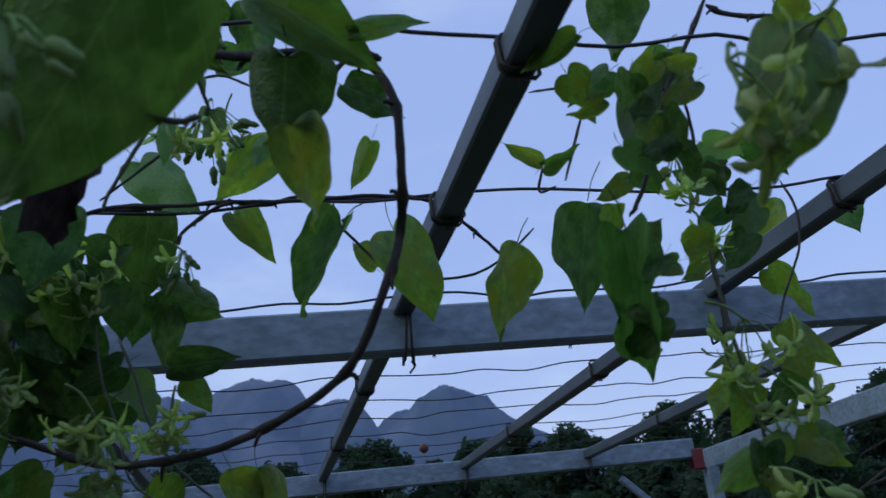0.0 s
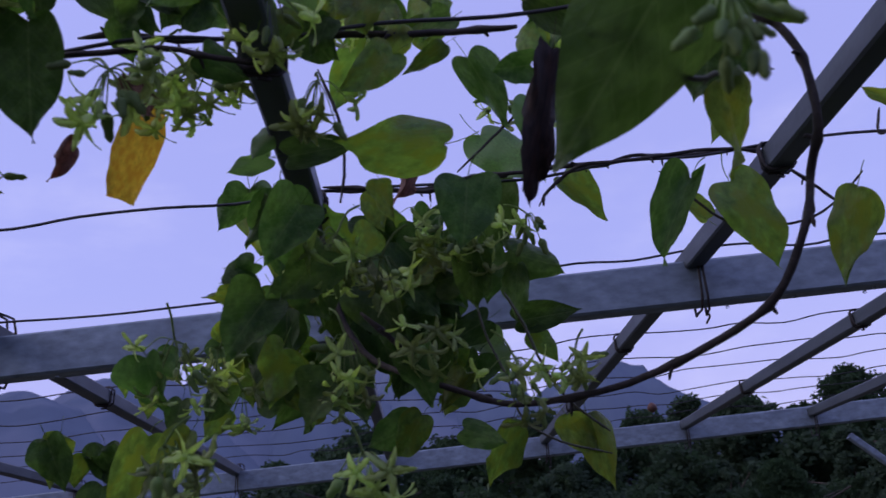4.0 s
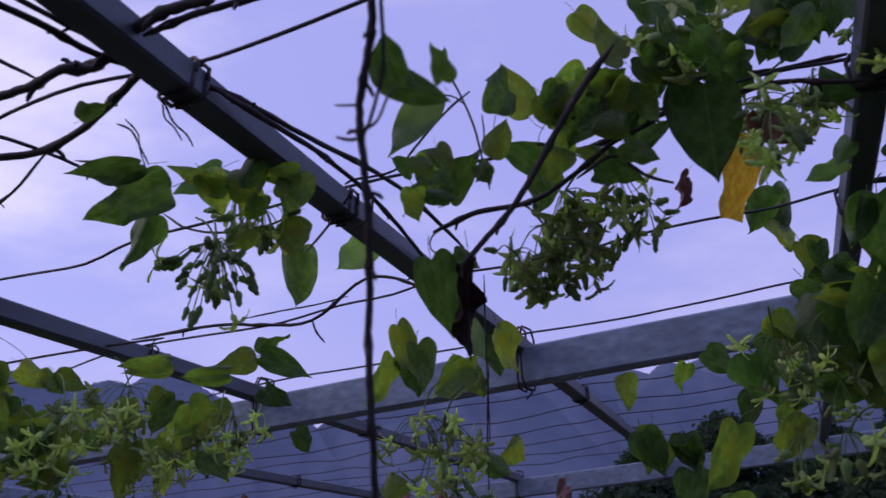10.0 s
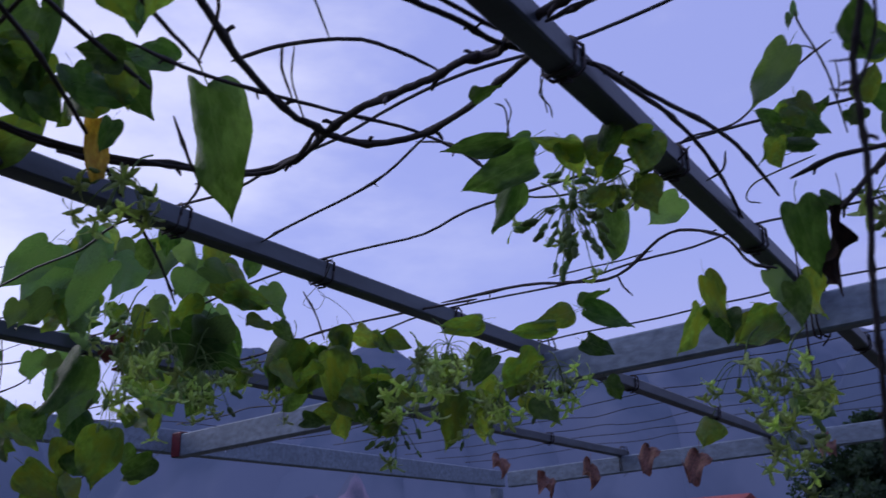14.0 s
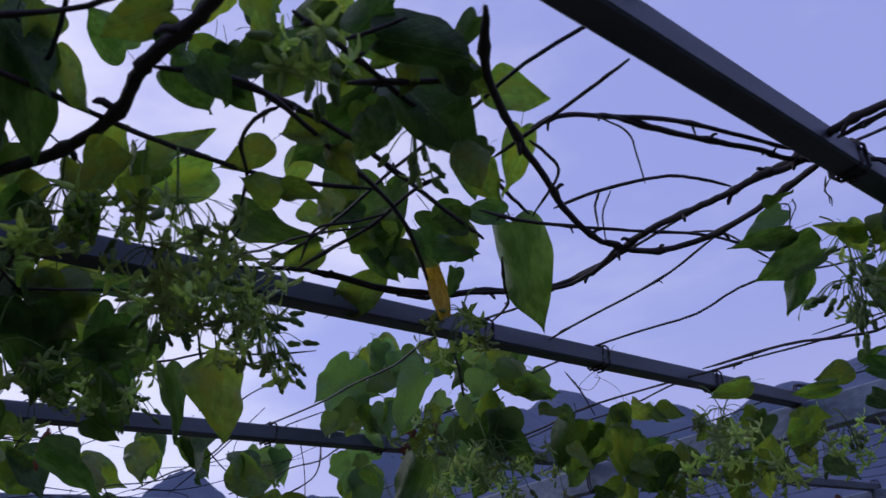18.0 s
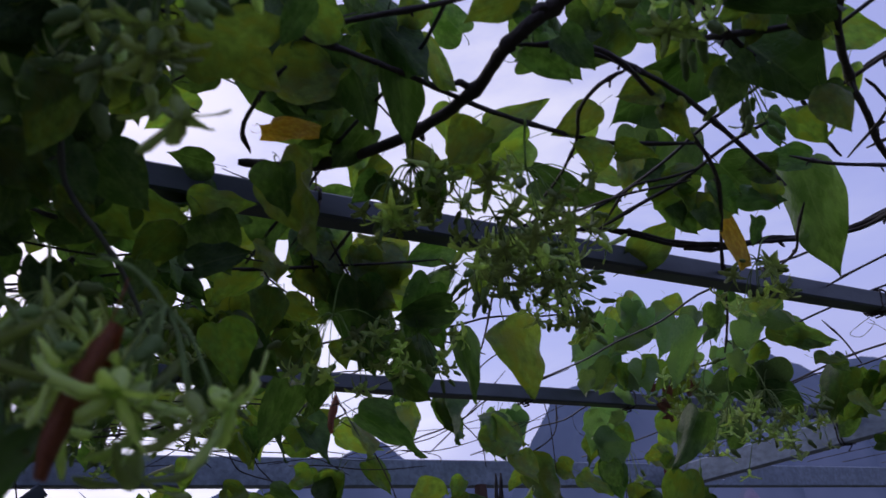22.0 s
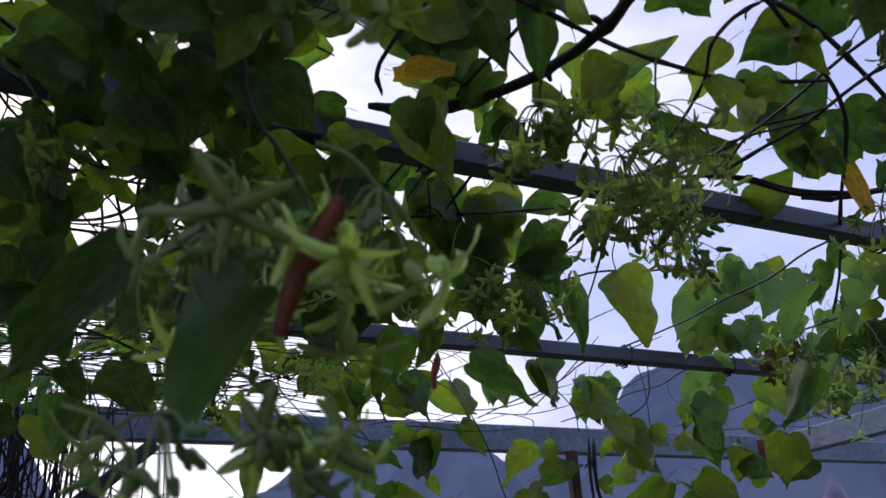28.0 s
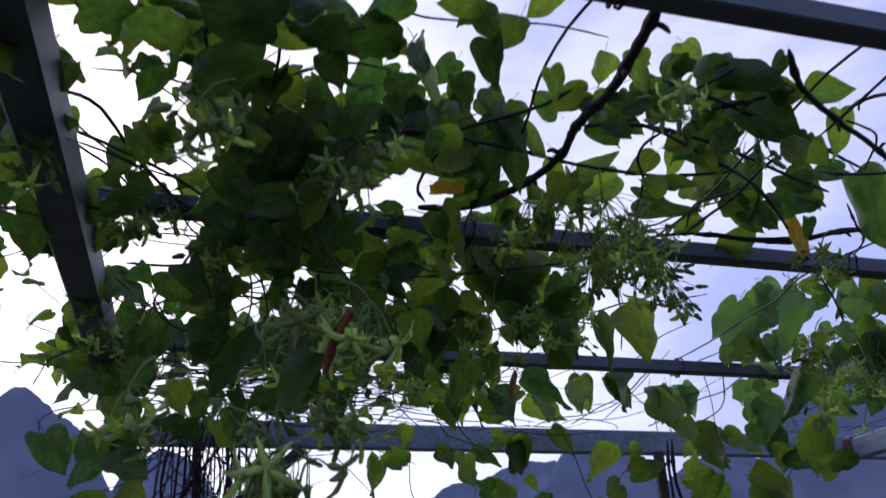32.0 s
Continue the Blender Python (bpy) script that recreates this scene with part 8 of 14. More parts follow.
leaf(vine_middle, (-0.293, 1.493, 2.092), (-0.286, 1.512, 2.069), 0.021, (0.23, -0.80, -0.56), "o")
leaf(vine_middle, (-0.330, 1.504, 2.102), (-0.332, 1.514, 2.072), 0.027, (-0.26, 0.91, 0.31), "o")
leaf(vine_middle, (-0.308, 1.528, 2.082), (-0.339, 1.523, 2.084), 0.023, (0.02, -0.60, -0.80))
leaf(vine_middle, (-0.298, 1.485, 2.064), (-0.292, 1.491, 2.029), 0.027, (-0.10, -0.97, -0.20), "o")
leaf(vine_middle, (-0.231, 1.434, 2.135), (-0.219, 1.446, 2.099), 0.031, (-0.33, 0.92, 0.20), "o")
leaf(vine_middle, (-0.250, 1.482, 2.099), (-0.239, 1.509, 2.074), 0.026, (0.47, -0.69, -0.55), "o")
leaf(vine_middle, (-0.195, 1.494, 2.102), (-0.234, 1.514, 2.079), 0.039, (-0.22, 0.50, 0.84), "o")
leaf(vine_middle, (-0.199, 1.478, 2.144), (-0.239, 1.476, 2.127), 0.037, (-0.18, 0.93, 0.31))
leaf(vine_middle, (-0.203, 1.441, 2.070), (-0.184, 1.476, 2.048), 0.029, (0.09, 0.48, 0.87), "o")
leaf(vine_middle, (-0.195, 1.491, 2.101), (-0.197, 1.511, 2.072), 0.029, (0.06, 0.82, 0.57), "o")
leaf(vine_middle, (-0.104, 1.631, 2.202), (-0.087, 1.666, 2.170), 0.033, (0.00, 0.67, 0.74), "o")
leaf(vine_middle, (-0.096, 1.658, 2.189), (-0.132, 1.644, 2.155), 0.033, (-0.48, 0.87, 0.13), "o")
leaf(vine_middle, (-0.112, 1.625, 2.238), (-0.099, 1.635, 2.187), 0.032, (0.15, 0.96, 0.23))
leaf(vine_middle, (-0.129, 1.579, 2.189), (-0.133, 1.581, 2.134), 0.033, (-0.25, 0.97, 0.05), "o")
leaf(vine_middle, (-0.082, 1.586, 2.181), (-0.125, 1.572, 2.184), 0.041, (0.11, -0.53, -0.84), "o")
leaf(vine_middle, (-0.123, 1.606, 2.227), (-0.123, 1.611, 2.184), 0.032, (0.06, -0.99, -0.13), "o")
leaf(vine_middle, (-0.128, 1.603, 2.215), (-0.112, 1.615, 2.174), 0.029, (0.07, -0.97, -0.25))
leaf(vine_middle, (-0.165, 1.632, 2.245), (-0.127, 1.648, 2.226), 0.032, (0.14, -0.88, -0.45))
leaf(vine_middle, (-0.028, 1.613, 2.144), (0.001, 1.616, 2.110), 0.031, (0.57, 0.63, 0.53), "p")
leaf(vine_middle, (-0.025, 1.632, 2.136), (0.004, 1.664, 2.105), 0.039, (-0.30, 0.80, 0.53))
leaf(vine_middle, (0.050, 1.624, 2.173), (0.012, 1.613, 2.122), 0.049, (-0.01, -0.98, 0.21))
leaf(vine_middle, (-0.021, 1.569, 2.132), (-0.000, 1.593, 2.108), 0.031, (-0.06, -0.69, -0.72), "p")
leaf(vine_middle, (-0.021, 1.588, 2.117), (-0.034, 1.604, 2.085), 0.032, (-0.42, -0.87, -0.25))
leaf(vine_middle, (0.129, 1.977, 2.074), (0.104, 1.991, 2.023), 0.049, (-0.19, -0.96, -0.19), "o")
leaf(vine_middle, (-0.081, 1.969, 2.098), (-0.032, 2.019, 2.059), 0.059, (-0.10, -0.55, -0.83))
leaf(vine_middle, (-0.024, 2.023, 2.037), (0.012, 2.032, 1.995), 0.045, (0.20, 0.91, 0.38))
leaf(vine_middle, (0.072, 1.998, 2.095), (0.057, 2.017, 2.038), 0.040, (0.12, -0.93, -0.34), "o")
leaf(vine_middle, (0.132, 1.978, 2.028), (0.132, 1.997, 1.968), 0.052, (-0.03, -0.95, -0.30), "o")
leaf(vine_middle, (0.079, 1.943, 2.018), (0.051, 1.954, 1.975), 0.044, (0.26, 0.96, 0.09))
leaf(vine_middle, (0.119, 2.054, 2.065), (0.070, 2.046, 2.077), 0.035, (-0.02, -0.82, -0.57))
leaf(vine_middle, (-0.055, 1.893, 2.017), (-0.062, 1.916, 1.982), 0.039, (0.48, 0.77, 0.41))
leaf(vine_middle, (-0.056, 1.910, 2.003), (-0.063, 1.954, 1.944), 0.047, (-0.26, -0.79, -0.56), "o")
leaf(vine_middle, (0.006, 1.913, 2.090), (0.009, 1.932, 2.044), 0.033, (0.34, 0.86, 0.38))
leaf(vine_middle, (-0.049, 2.110, 1.955), (-0.029, 2.122, 1.903), 0.037, (-0.12, -0.95, -0.27))
leaf(vine_middle, (-0.075, 2.156, 1.911), (-0.122, 2.158, 1.878), 0.041, (0.13, -0.97, -0.23))
leaf(vine_middle, (-0.092, 2.099, 1.927), (-0.107, 2.104, 1.880), 0.034, (-0.24, -0.97, -0.02), "o")
leaf(vine_middle, (-0.120, 2.073, 1.911), (-0.157, 2.088, 1.882), 0.037, (-0.36, -0.93, -0.02))
leaf(vine_middle, (-0.052, 2.037, 2.019), (-0.088, 2.067, 1.964), 0.055, (0.13, 0.90, 0.42))
leaf(vine_middle, (-0.160, 2.094, 2.048), (-0.131, 2.117, 2.002), 0.050, (-0.38, 0.90, 0.22), "o")
leaf(vine_middle, (-0.092, 2.086, 1.868), (-0.140, 2.051, 1.884), 0.047, (-0.55, 0.82, 0.12))
leaf(vine_middle, (-0.079, 2.115, 1.961), (-0.092, 2.139, 1.914), 0.046, (0.42, 0.85, 0.32), "o")
leaf(vine_middle, (-0.253, 2.009, 1.880), (-0.269, 2.016, 1.833), 0.033, (-0.18, -0.98, -0.08), "o")
leaf(vine_middle, (-0.203, 2.027, 1.870), (-0.230, 2.023, 1.832), 0.036, (-0.28, 0.95, 0.10))
leaf(vine_middle, (-0.177, 1.934, 1.874), (-0.200, 1.940, 1.835), 0.035, (-0.34, 0.87, 0.34), "o")
leaf(vine_middle, (0.083, 2.076, 1.938), (0.026, 2.066, 1.907), 0.045, (0.00, -0.95, 0.30))
leaf(vine_middle, (0.080, 2.028, 1.873), (0.064, 2.049, 1.834), 0.035, (0.30, 0.89, 0.35))
leaf(vine_middle, (0.050, 2.020, 1.937), (0.079, 2.041, 1.888), 0.054, (-0.40, -0.73, -0.55), "o")
leaf(vine_middle, (0.113, 2.030, 1.904), (0.092, 2.050, 1.858), 0.043, (0.47, 0.87, 0.17), "o")
leaf(vine_middle, (-0.388, 1.435, 2.006), (-0.405, 1.443, 1.996), 0.015, (0.18, 0.92, 0.36), "o")
leaf(vine_middle, (-0.452, 1.420, 2.024), (-0.444, 1.428, 2.001), 0.018, (0.52, -0.84, -0.13))
leaf(vine_middle, (-0.440, 1.445, 2.019), (-0.424, 1.447, 1.996), 0.017, (-0.14, -0.97, -0.21), "o")
leaf(vine_middle, (-0.404, 1.449, 2.016), (-0.396, 1.456, 1.996), 0.019, (-0.17, 0.95, 0.27))
leaf(vine_middle, (-0.469, 1.475, 2.013), (-0.442, 1.480, 2.005), 0.017, (-0.17, 0.98, 0.10), "o")
leaf(vine_bay, (-0.642, 1.500, 2.044), (-0.656, 1.509, 2.020), 0.027, (0.70, -0.41, -0.58))
leaf(vine_bay, (-0.667, 1.462, 2.022), (-0.691, 1.470, 2.001), 0.025, (0.01, -0.93, -0.38))
leaf(vine_bay, (-0.648, 1.452, 2.051), (-0.669, 1.461, 2.029), 0.021, (0.05, -0.92, -0.39))
leaf(vine_bay, (-0.631, 1.460, 2.065), (-0.612, 1.481, 2.057), 0.022, (-0.36, 0.61, 0.71))
leaf(vine_bay, (-0.636, 1.482, 2.033), (-0.628, 1.491, 1.989), 0.039, (-0.08, 0.98, 0.18))
leaf(vine_bay, (-0.605, 1.462, 2.072), (-0.647, 1.444, 2.073), 0.028, (-0.29, 0.72, 0.63))
leaf(vine_bay, (-0.634, 1.429, 2.078), (-0.655, 1.428, 2.049), 0.025, (0.61, -0.68, -0.40))
leaf(vine_bay, (-0.612, 1.469, 2.076), (-0.620, 1.466, 2.028), 0.038, (0.35, -0.94, -0.00))
leaf(vine_middle, (-0.455, 1.480, 2.053), (-0.480, 1.462, 2.039), 0.025, (0.53, -0.84, 0.09))
leaf(vine_bay, (-0.477, 1.464, 2.017), (-0.485, 1.481, 1.992), 0.026, (-0.56, 0.58, 0.58))
leaf(vine_bay, (-0.473, 1.455, 2.028), (-0.486, 1.440, 2.045), 0.016, (-0.28, 0.82, 0.51))
leaf(vine_middle, (-0.452, 1.469, 2.057), (-0.441, 1.475, 2.026), 0.023, (0.29, -0.95, -0.08))
leaf(vine_bay, (-1.361, 1.711, 1.986), (-1.391, 1.716, 1.948), 0.039, (-0.74, 0.26, 0.62))
leaf(vine_bay, (-1.314, 1.665, 2.021), (-1.310, 1.678, 1.981), 0.027, (0.59, -0.78, -0.20))
leaf(vine_bay, (-1.309, 1.805, 1.886), (-1.352, 1.789, 1.892), 0.036, (0.37, -0.88, 0.29))
leaf(vine_bay, (-1.330, 1.731, 1.947), (-1.377, 1.725, 1.921), 0.039, (0.30, -0.90, -0.33))
leaf(vine_bay, (-1.418, 1.689, 1.885), (-1.383, 1.709, 1.875), 0.031, (-0.52, 0.82, -0.25))
leaf(vine_bay, (-1.315, 1.631, 1.962), (-1.360, 1.626, 1.940), 0.031, (0.43, -0.53, -0.73))
leaf(vine_bay, (-1.294, 1.664, 1.926), (-1.271, 1.697, 1.893), 0.039, (0.78, -0.62, -0.08))
leaf(vine_bay, (-1.300, 1.656, 1.899), (-1.280, 1.683, 1.866), 0.035, (0.73, -0.67, -0.10))
leaf(vine_bay, (-1.377, 1.731, 1.904), (-1.427, 1.711, 1.896), 0.039, (-0.39, 0.86, 0.34))
leaf(vine_bay, (-1.240, 1.885, 1.963), (-1.263, 1.897, 1.923), 0.031, (0.65, -0.54, -0.54))
leaf(vine_bay, (-1.186, 1.914, 1.945), (-1.148, 1.937, 1.907), 0.047, (-0.38, 0.91, 0.18))
leaf(vine_bay, (-1.205, 1.848, 1.989), (-1.221, 1.855, 1.936), 0.036, (0.75, -0.58, -0.31))
leaf(vine_bay, (-1.182, 1.999, 1.900), (-1.212, 1.969, 1.904), 0.039, (0.54, -0.62, -0.57))
leaf(vine_bay, (-1.134, 1.977, 1.999), (-1.122, 1.998, 1.955), 0.039, (-0.69, 0.71, 0.15))
leaf(vine_bay, (-1.162, 2.016, 1.930), (-1.153, 2.044, 1.890), 0.039, (-0.60, 0.71, 0.36))
leaf(vine_bay, (-1.156, 1.871, 2.007), (-1.181, 1.863, 1.961), 0.036, (-0.76, 0.55, 0.33))
leaf(vine_bay, (-1.156, 1.886, 1.923), (-1.185, 1.886, 1.882), 0.032, (0.66, -0.59, -0.46))
leaf(vine_middle, (-0.356, 2.030, 1.838), (-0.354, 2.034, 1.792), 0.041, (0.27, -0.96, -0.08), "o")
leaf(vine_middle, (-0.351, 2.020, 1.789), (-0.365, 2.025, 1.730), 0.050, (0.14, -0.98, -0.12), "o")
leaf(vine_middle, (-0.405, 2.099, 1.728), (-0.357, 2.121, 1.762), 0.052, (-0.20, 0.93, -0.32))
leaf(vine_middle, (-0.351, 2.006, 1.829), (-0.343, 2.041, 1.786), 0.033, (0.09, -0.79, -0.61))
leaf(vine_middle, (-0.311, 2.063, 1.760), (-0.297, 2.103, 1.707), 0.048, (-0.08, -0.78, -0.62))
leaf(vine_bay, (-1.852, 1.392, 2.139), (-1.807, 1.429, 2.119), 0.051, (0.68, -0.72, 0.17))
leaf(vine_bay, (-1.668, 1.424, 2.223), (-1.692, 1.431, 2.182), 0.037, (0.49, -0.77, -0.42), "p")
leaf(vine_bay, (-1.671, 1.409, 2.123), (-1.700, 1.408, 2.065), 0.048, (0.90, -0.04, -0.44))
leaf(vine_bay, (-1.775, 1.400, 2.130), (-1.789, 1.429, 2.077), 0.037, (-0.88, 0.27, 0.39))
leaf(vine_bay, (-1.687, 1.408, 2.246), (-1.734, 1.415, 2.190), 0.045, (0.50, -0.71, -0.50), "p")
leaf(vine_bay, (-1.699, 1.412, 2.253), (-1.699, 1.451, 2.196), 0.045, (-0.74, 0.55, 0.38), "p")
leaf(vine_bay, (-1.777, 1.327, 2.112), (-1.798, 1.330, 2.067), 0.041, (-0.90, 0.08, 0.43), "p")
leaf(vine_bay, (-1.679, 1.397, 2.111), (-1.701, 1.409, 2.048), 0.061, (0.51, -0.79, -0.33), "p")
leaf(vine_bay, (-1.742, 1.482, 2.224), (-1.740, 1.519, 2.180), 0.043, (-0.59, 0.63, 0.51), "p")
leaf(vine_bay, (-1.473, 1.446, 2.049), (-1.511, 1.443, 2.017), 0.032, (-0.57, 0.55, 0.61))
leaf(vine_bay, (-1.437, 1.421, 2.156), (-1.426, 1.455, 2.113), 0.036, (-0.70, 0.63, 0.32), "p")
leaf(vine_bay, (-1.412, 1.355, 2.132), (-1.439, 1.369, 2.091), 0.035, (-0.44, 0.73, 0.53))
leaf(vine_bay, (-1.412, 1.386, 2.175), (-1.441, 1.404, 2.126), 0.037, (-0.75, 0.34, 0.57))
leaf(vine_bay, (-1.419, 1.375, 2.044), (-1.421, 1.396, 2.000), 0.033, (-0.48, 0.78, 0.40), "p")
leaf(vine_bay, (-1.364, 1.419, 2.094), (-1.343, 1.462, 2.074), 0.040, (-0.50, 0.57, 0.66), "p")
leaf(vine_bay, (-1.449, 1.477, 2.153), (-1.400, 1.503, 2.144), 0.043, (-0.29, 0.74, 0.61))
leaf(vine_bay, (-1.412, 1.440, 2.064), (-1.448, 1.428, 2.020), 0.039, (-0.78, 0.23, 0.58))
leaf(vine_bay, (-1.833, 1.449, 2.034), (-1.863, 1.424, 2.021), 0.036, (0.62, -0.38, -0.68), "p")
leaf(vine_bay, (-1.684, 1.529, 2.052), (-1.676, 1.556, 2.007), 0.037, (0.96, -0.29, 0.01))
leaf(vine_bay, (-1.898, 1.512, 2.120), (-1.904, 1.541, 2.077), 0.035, (-0.95, 0.18, 0.26), "p")
leaf(vine_bay, (-1.878, 1.462, 2.022), (-1.875, 1.497, 1.981), 0.036, (0.80, -0.48, -0.35))
leaf(vine_bay, (-1.712, 1.532, 2.087), (-1.751, 1.530, 2.055), 0.032, (0.49, -0.67, -0.56))
leaf(vine_bay, (-1.751, 1.531, 2.035), (-1.739, 1.569, 1.995), 0.048, (0.92, -0.38, -0.08))
leaf(vine_bay, (-1.812, 1.550, 2.077), (-1.794, 1.587, 2.043), 0.041, (0.63, -0.67, -0.40))
leaf(vine_bay, (-1.661, 1.529, 2.075), (-1.650, 1.569, 2.035), 0.049, (-0.95, 0.30, 0.03), "p")
leaf(vine_bay, (-1.778, 1.582, 2.016), (-1.739, 1.610, 2.019), 0.031, (-0.56, 0.74, 0.37), "p")
leaf(vine_bay, (-1.799, 1.630, 2.130), (-1.854, 1.616, 2.099), 0.049, (-0.53, 0.36, 0.77))
leaf(vine_bay, (-1.704, 1.479, 2.120), (-1.740, 1.488, 2.067), 0.046, (-0.40, 0.82, 0.40))
leaf(vine_end, (-1.954, 1.449, 2.072), (-1.971, 1.459, 2.012), 0.057, (-0.96, 0.02, 0.28), "p")
leaf(vine_bay, (-1.484, 1.726, 1.954), (-1.449, 1.746, 1.960), 0.026, (-0.48, 0.66, 0.57))
leaf(vine_bay, (-1.443, 1.718, 2.030), (-1.472, 1.701, 2.006), 0.029, (0.65, -0.70, -0.29))
leaf(vine_bay, (-1.458, 1.708, 2.039), (-1.496, 1.696, 2.021), 0.030, (-0.46, 0.77, 0.44))
leaf(vine_bay, (-1.494, 1.746, 1.959), (-1.524, 1.735, 1.916), 0.039, (0.70, -0.63, -0.33))
leaf(vine_bay, (-1.492, 1.723, 1.984), (-1.472, 1.763, 1.957), 0.045, (0.51, -0.64, -0.58))
leaf(vine_bay, (-1.448, 1.780, 2.024), (-1.428, 1.806, 1.998), 0.028, (-0.74, 0.66, 0.11))
leaf(vine_bay, (-1.388, 1.816, 1.929), (-1.400, 1.823, 1.894), 0.027, (0.82, -0.44, -0.37))
leaf(vine_bay, (-1.319, 1.774, 1.900), (-1.357, 1.747, 1.878), 0.034, (-0.65, 0.70, 0.30))
leaf(vine_bay, (-1.218, 1.826, 1.942), (-1.240, 1.834, 1.912), 0.031, (-0.16, 0.92, 0.36))
leaf(vine_bay, (-1.409, 1.782, 1.911), (-1.422, 1.796, 1.858), 0.046, (0.40, -0.86, -0.33))
leaf(vine_bay, (-1.206, 1.797, 1.972), (-1.231, 1.778, 1.950), 0.028, (0.75, -0.56, -0.34))
leaf(vine_bay, (-1.315, 1.853, 1.956), (-1.288, 1.881, 1.917), 0.035, (0.58, -0.79, -0.19))
leaf(vine_bay, (-1.377, 1.817, 1.961), (-1.333, 1.842, 1.985), 0.037, (-0.47, 0.88, -0.05))
leaf(vine_bay, (-1.900, 1.511, 1.874), (-1.858, 1.549, 1.820), 0.056, (0.67, -0.75, -0.01))
leaf(vine_bay, (-1.901, 1.441, 1.945), (-1.901, 1.458, 1.886), 0.049, (-0.83, 0.54, 0.15))
leaf(vine_bay, (-1.872, 1.500, 1.889), (-1.921, 1.508, 1.826), 0.058, (-0.70, 0.41, 0.59))
leaf(vine_bay, (-1.869, 1.687, 1.870), (-1.940, 1.657, 1.836), 0.054, (-0.54, 0.57, 0.62))
leaf(vine_wire, (-0.839, 0.688, 2.220), (-0.864, 0.705, 2.177), 0.038, (-0.86, 0.04, 0.51))
leaf(vine_wire, (-0.855, 0.764, 2.101), (-0.882, 0.728, 2.099), 0.036, (0.74, -0.52, -0.44))
leaf(vine_wire, (-0.828, 0.746, 2.226), (-0.859, 0.746, 2.181), 0.040, (0.69, -0.54, -0.48))
leaf(vine_wire, (-0.879, 0.700, 2.258), (-0.880, 0.730, 2.242), 0.025, (-0.67, 0.33, 0.66), "o")
leaf(vine_wire, (-0.858, 0.778, 2.089), (-0.874, 0.807, 2.061), 0.030, (0.69, -0.26, -0.67))
leaf(vine_wire, (-0.909, 0.675, 2.283), (-0.945, 0.669, 2.243), 0.042, (0.58, -0.70, -0.41))
leaf(vine_wire, (-0.936, 0.686, 2.232), (-0.979, 0.691, 2.197), 0.044, (-0.53, 0.45, 0.72))
leaf(vine_wire, (-0.854, 0.789, 2.188), (-0.893, 0.803, 2.151), 0.044, (-0.62, 0.24, 0.74))
leaf(vine_wire, (-0.820, 0.761, 2.215), (-0.856, 0.743, 2.204), 0.029, (0.44, -0.44, -0.78), "o")
leaf(vine_wire, (-0.924, 0.647, 2.149), (-0.890, 0.688, 2.151), 0.041, (-0.51, 0.36, 0.78), "o")
leaf(vine_wire, (-0.835, 0.762, 2.253), (-0.842, 0.780, 2.207), 0.041, (-0.81, 0.49, 0.33))
leaf(vine_wire, (-0.939, 0.664, 2.193), (-0.925, 0.691, 2.178), 0.028, (-0.75, 0.56, 0.34))
leaf(vine_wire, (-0.743, 0.785, 2.112), (-0.769, 0.788, 2.092), 0.023, (0.27, -0.84, -0.48))
leaf(vine_wire, (-0.730, 0.848, 2.039), (-0.754, 0.834, 2.028), 0.023, (0.57, -0.77, -0.27), "o")
leaf(vine_wire, (-0.747, 0.741, 2.054), (-0.744, 0.756, 2.026), 0.022, (0.68, -0.68, -0.27), "o")
leaf(vine_wire, (-0.767, 0.746, 2.069), (-0.787, 0.756, 2.049), 0.028, (-0.70, -0.02, 0.71))
leaf(vine_wire, (-0.732, 0.805, 2.108), (-0.723, 0.849, 2.088), 0.034, (0.76, -0.38, -0.52))
leaf(vine_wire, (-0.731, 0.816, 2.032), (-0.726, 0.824, 1.984), 0.035, (0.72, -0.69, -0.05))
leaf(vine_wire, (-0.759, 0.753, 2.054), (-0.780, 0.742, 2.020), 0.034, (0.77, -0.56, -0.30))
leaf(vine_wire, (-0.710, 0.819, 2.081), (-0.718, 0.793, 2.119), 0.035, (0.21, -0.82, -0.53), "o")
leaf(vine_wire, (-0.923, 0.513, 2.184), (-0.951, 0.487, 2.204), 0.022, (-0.61, 0.77, 0.17))
leaf(vine_wire, (-0.913, 0.502, 2.149), (-0.954, 0.491, 2.134), 0.027, (0.39, -0.24, -0.89))
leaf(vine_wire, (-0.891, 0.515, 2.165), (-0.916, 0.511, 2.132), 0.034, (0.76, 0.24, -0.60))
leaf(vine_wire, (-0.833, 0.591, 2.129), (-0.820, 0.609, 2.102), 0.024, (-0.59, 0.78, 0.21), "o")
leaf(vine_wire, (-1.048, 0.603, 2.081), (-1.079, 0.619, 2.043), 0.033, (-0.72, 0.18, 0.67))
leaf(vine_wire, (-0.985, 0.629, 2.080), (-1.013, 0.643, 2.049), 0.031, (0.64, -0.27, -0.72))
leaf(vine_wire, (-1.054, 0.612, 2.069), (-1.094, 0.591, 2.060), 0.029, (-0.41, 0.44, 0.80))
leaf(vine_wire, (-1.107, 0.544, 2.140), (-1.126, 0.552, 2.096), 0.042, (0.92, 0.19, -0.35))
leaf(vine_wire, (-1.076, 0.546, 2.081), (-1.063, 0.576, 2.044), 0.031, (-0.79, 0.58, 0.20))
leaf(vine_wire, (-1.096, 0.571, 2.124), (-1.124, 0.553, 2.090), 0.036, (-0.76, -0.03, 0.64))
leaf(vine_wire, (-1.068, 0.553, 2.082), (-1.105, 0.535, 2.064), 0.029, (-0.56, 0.71, 0.43))
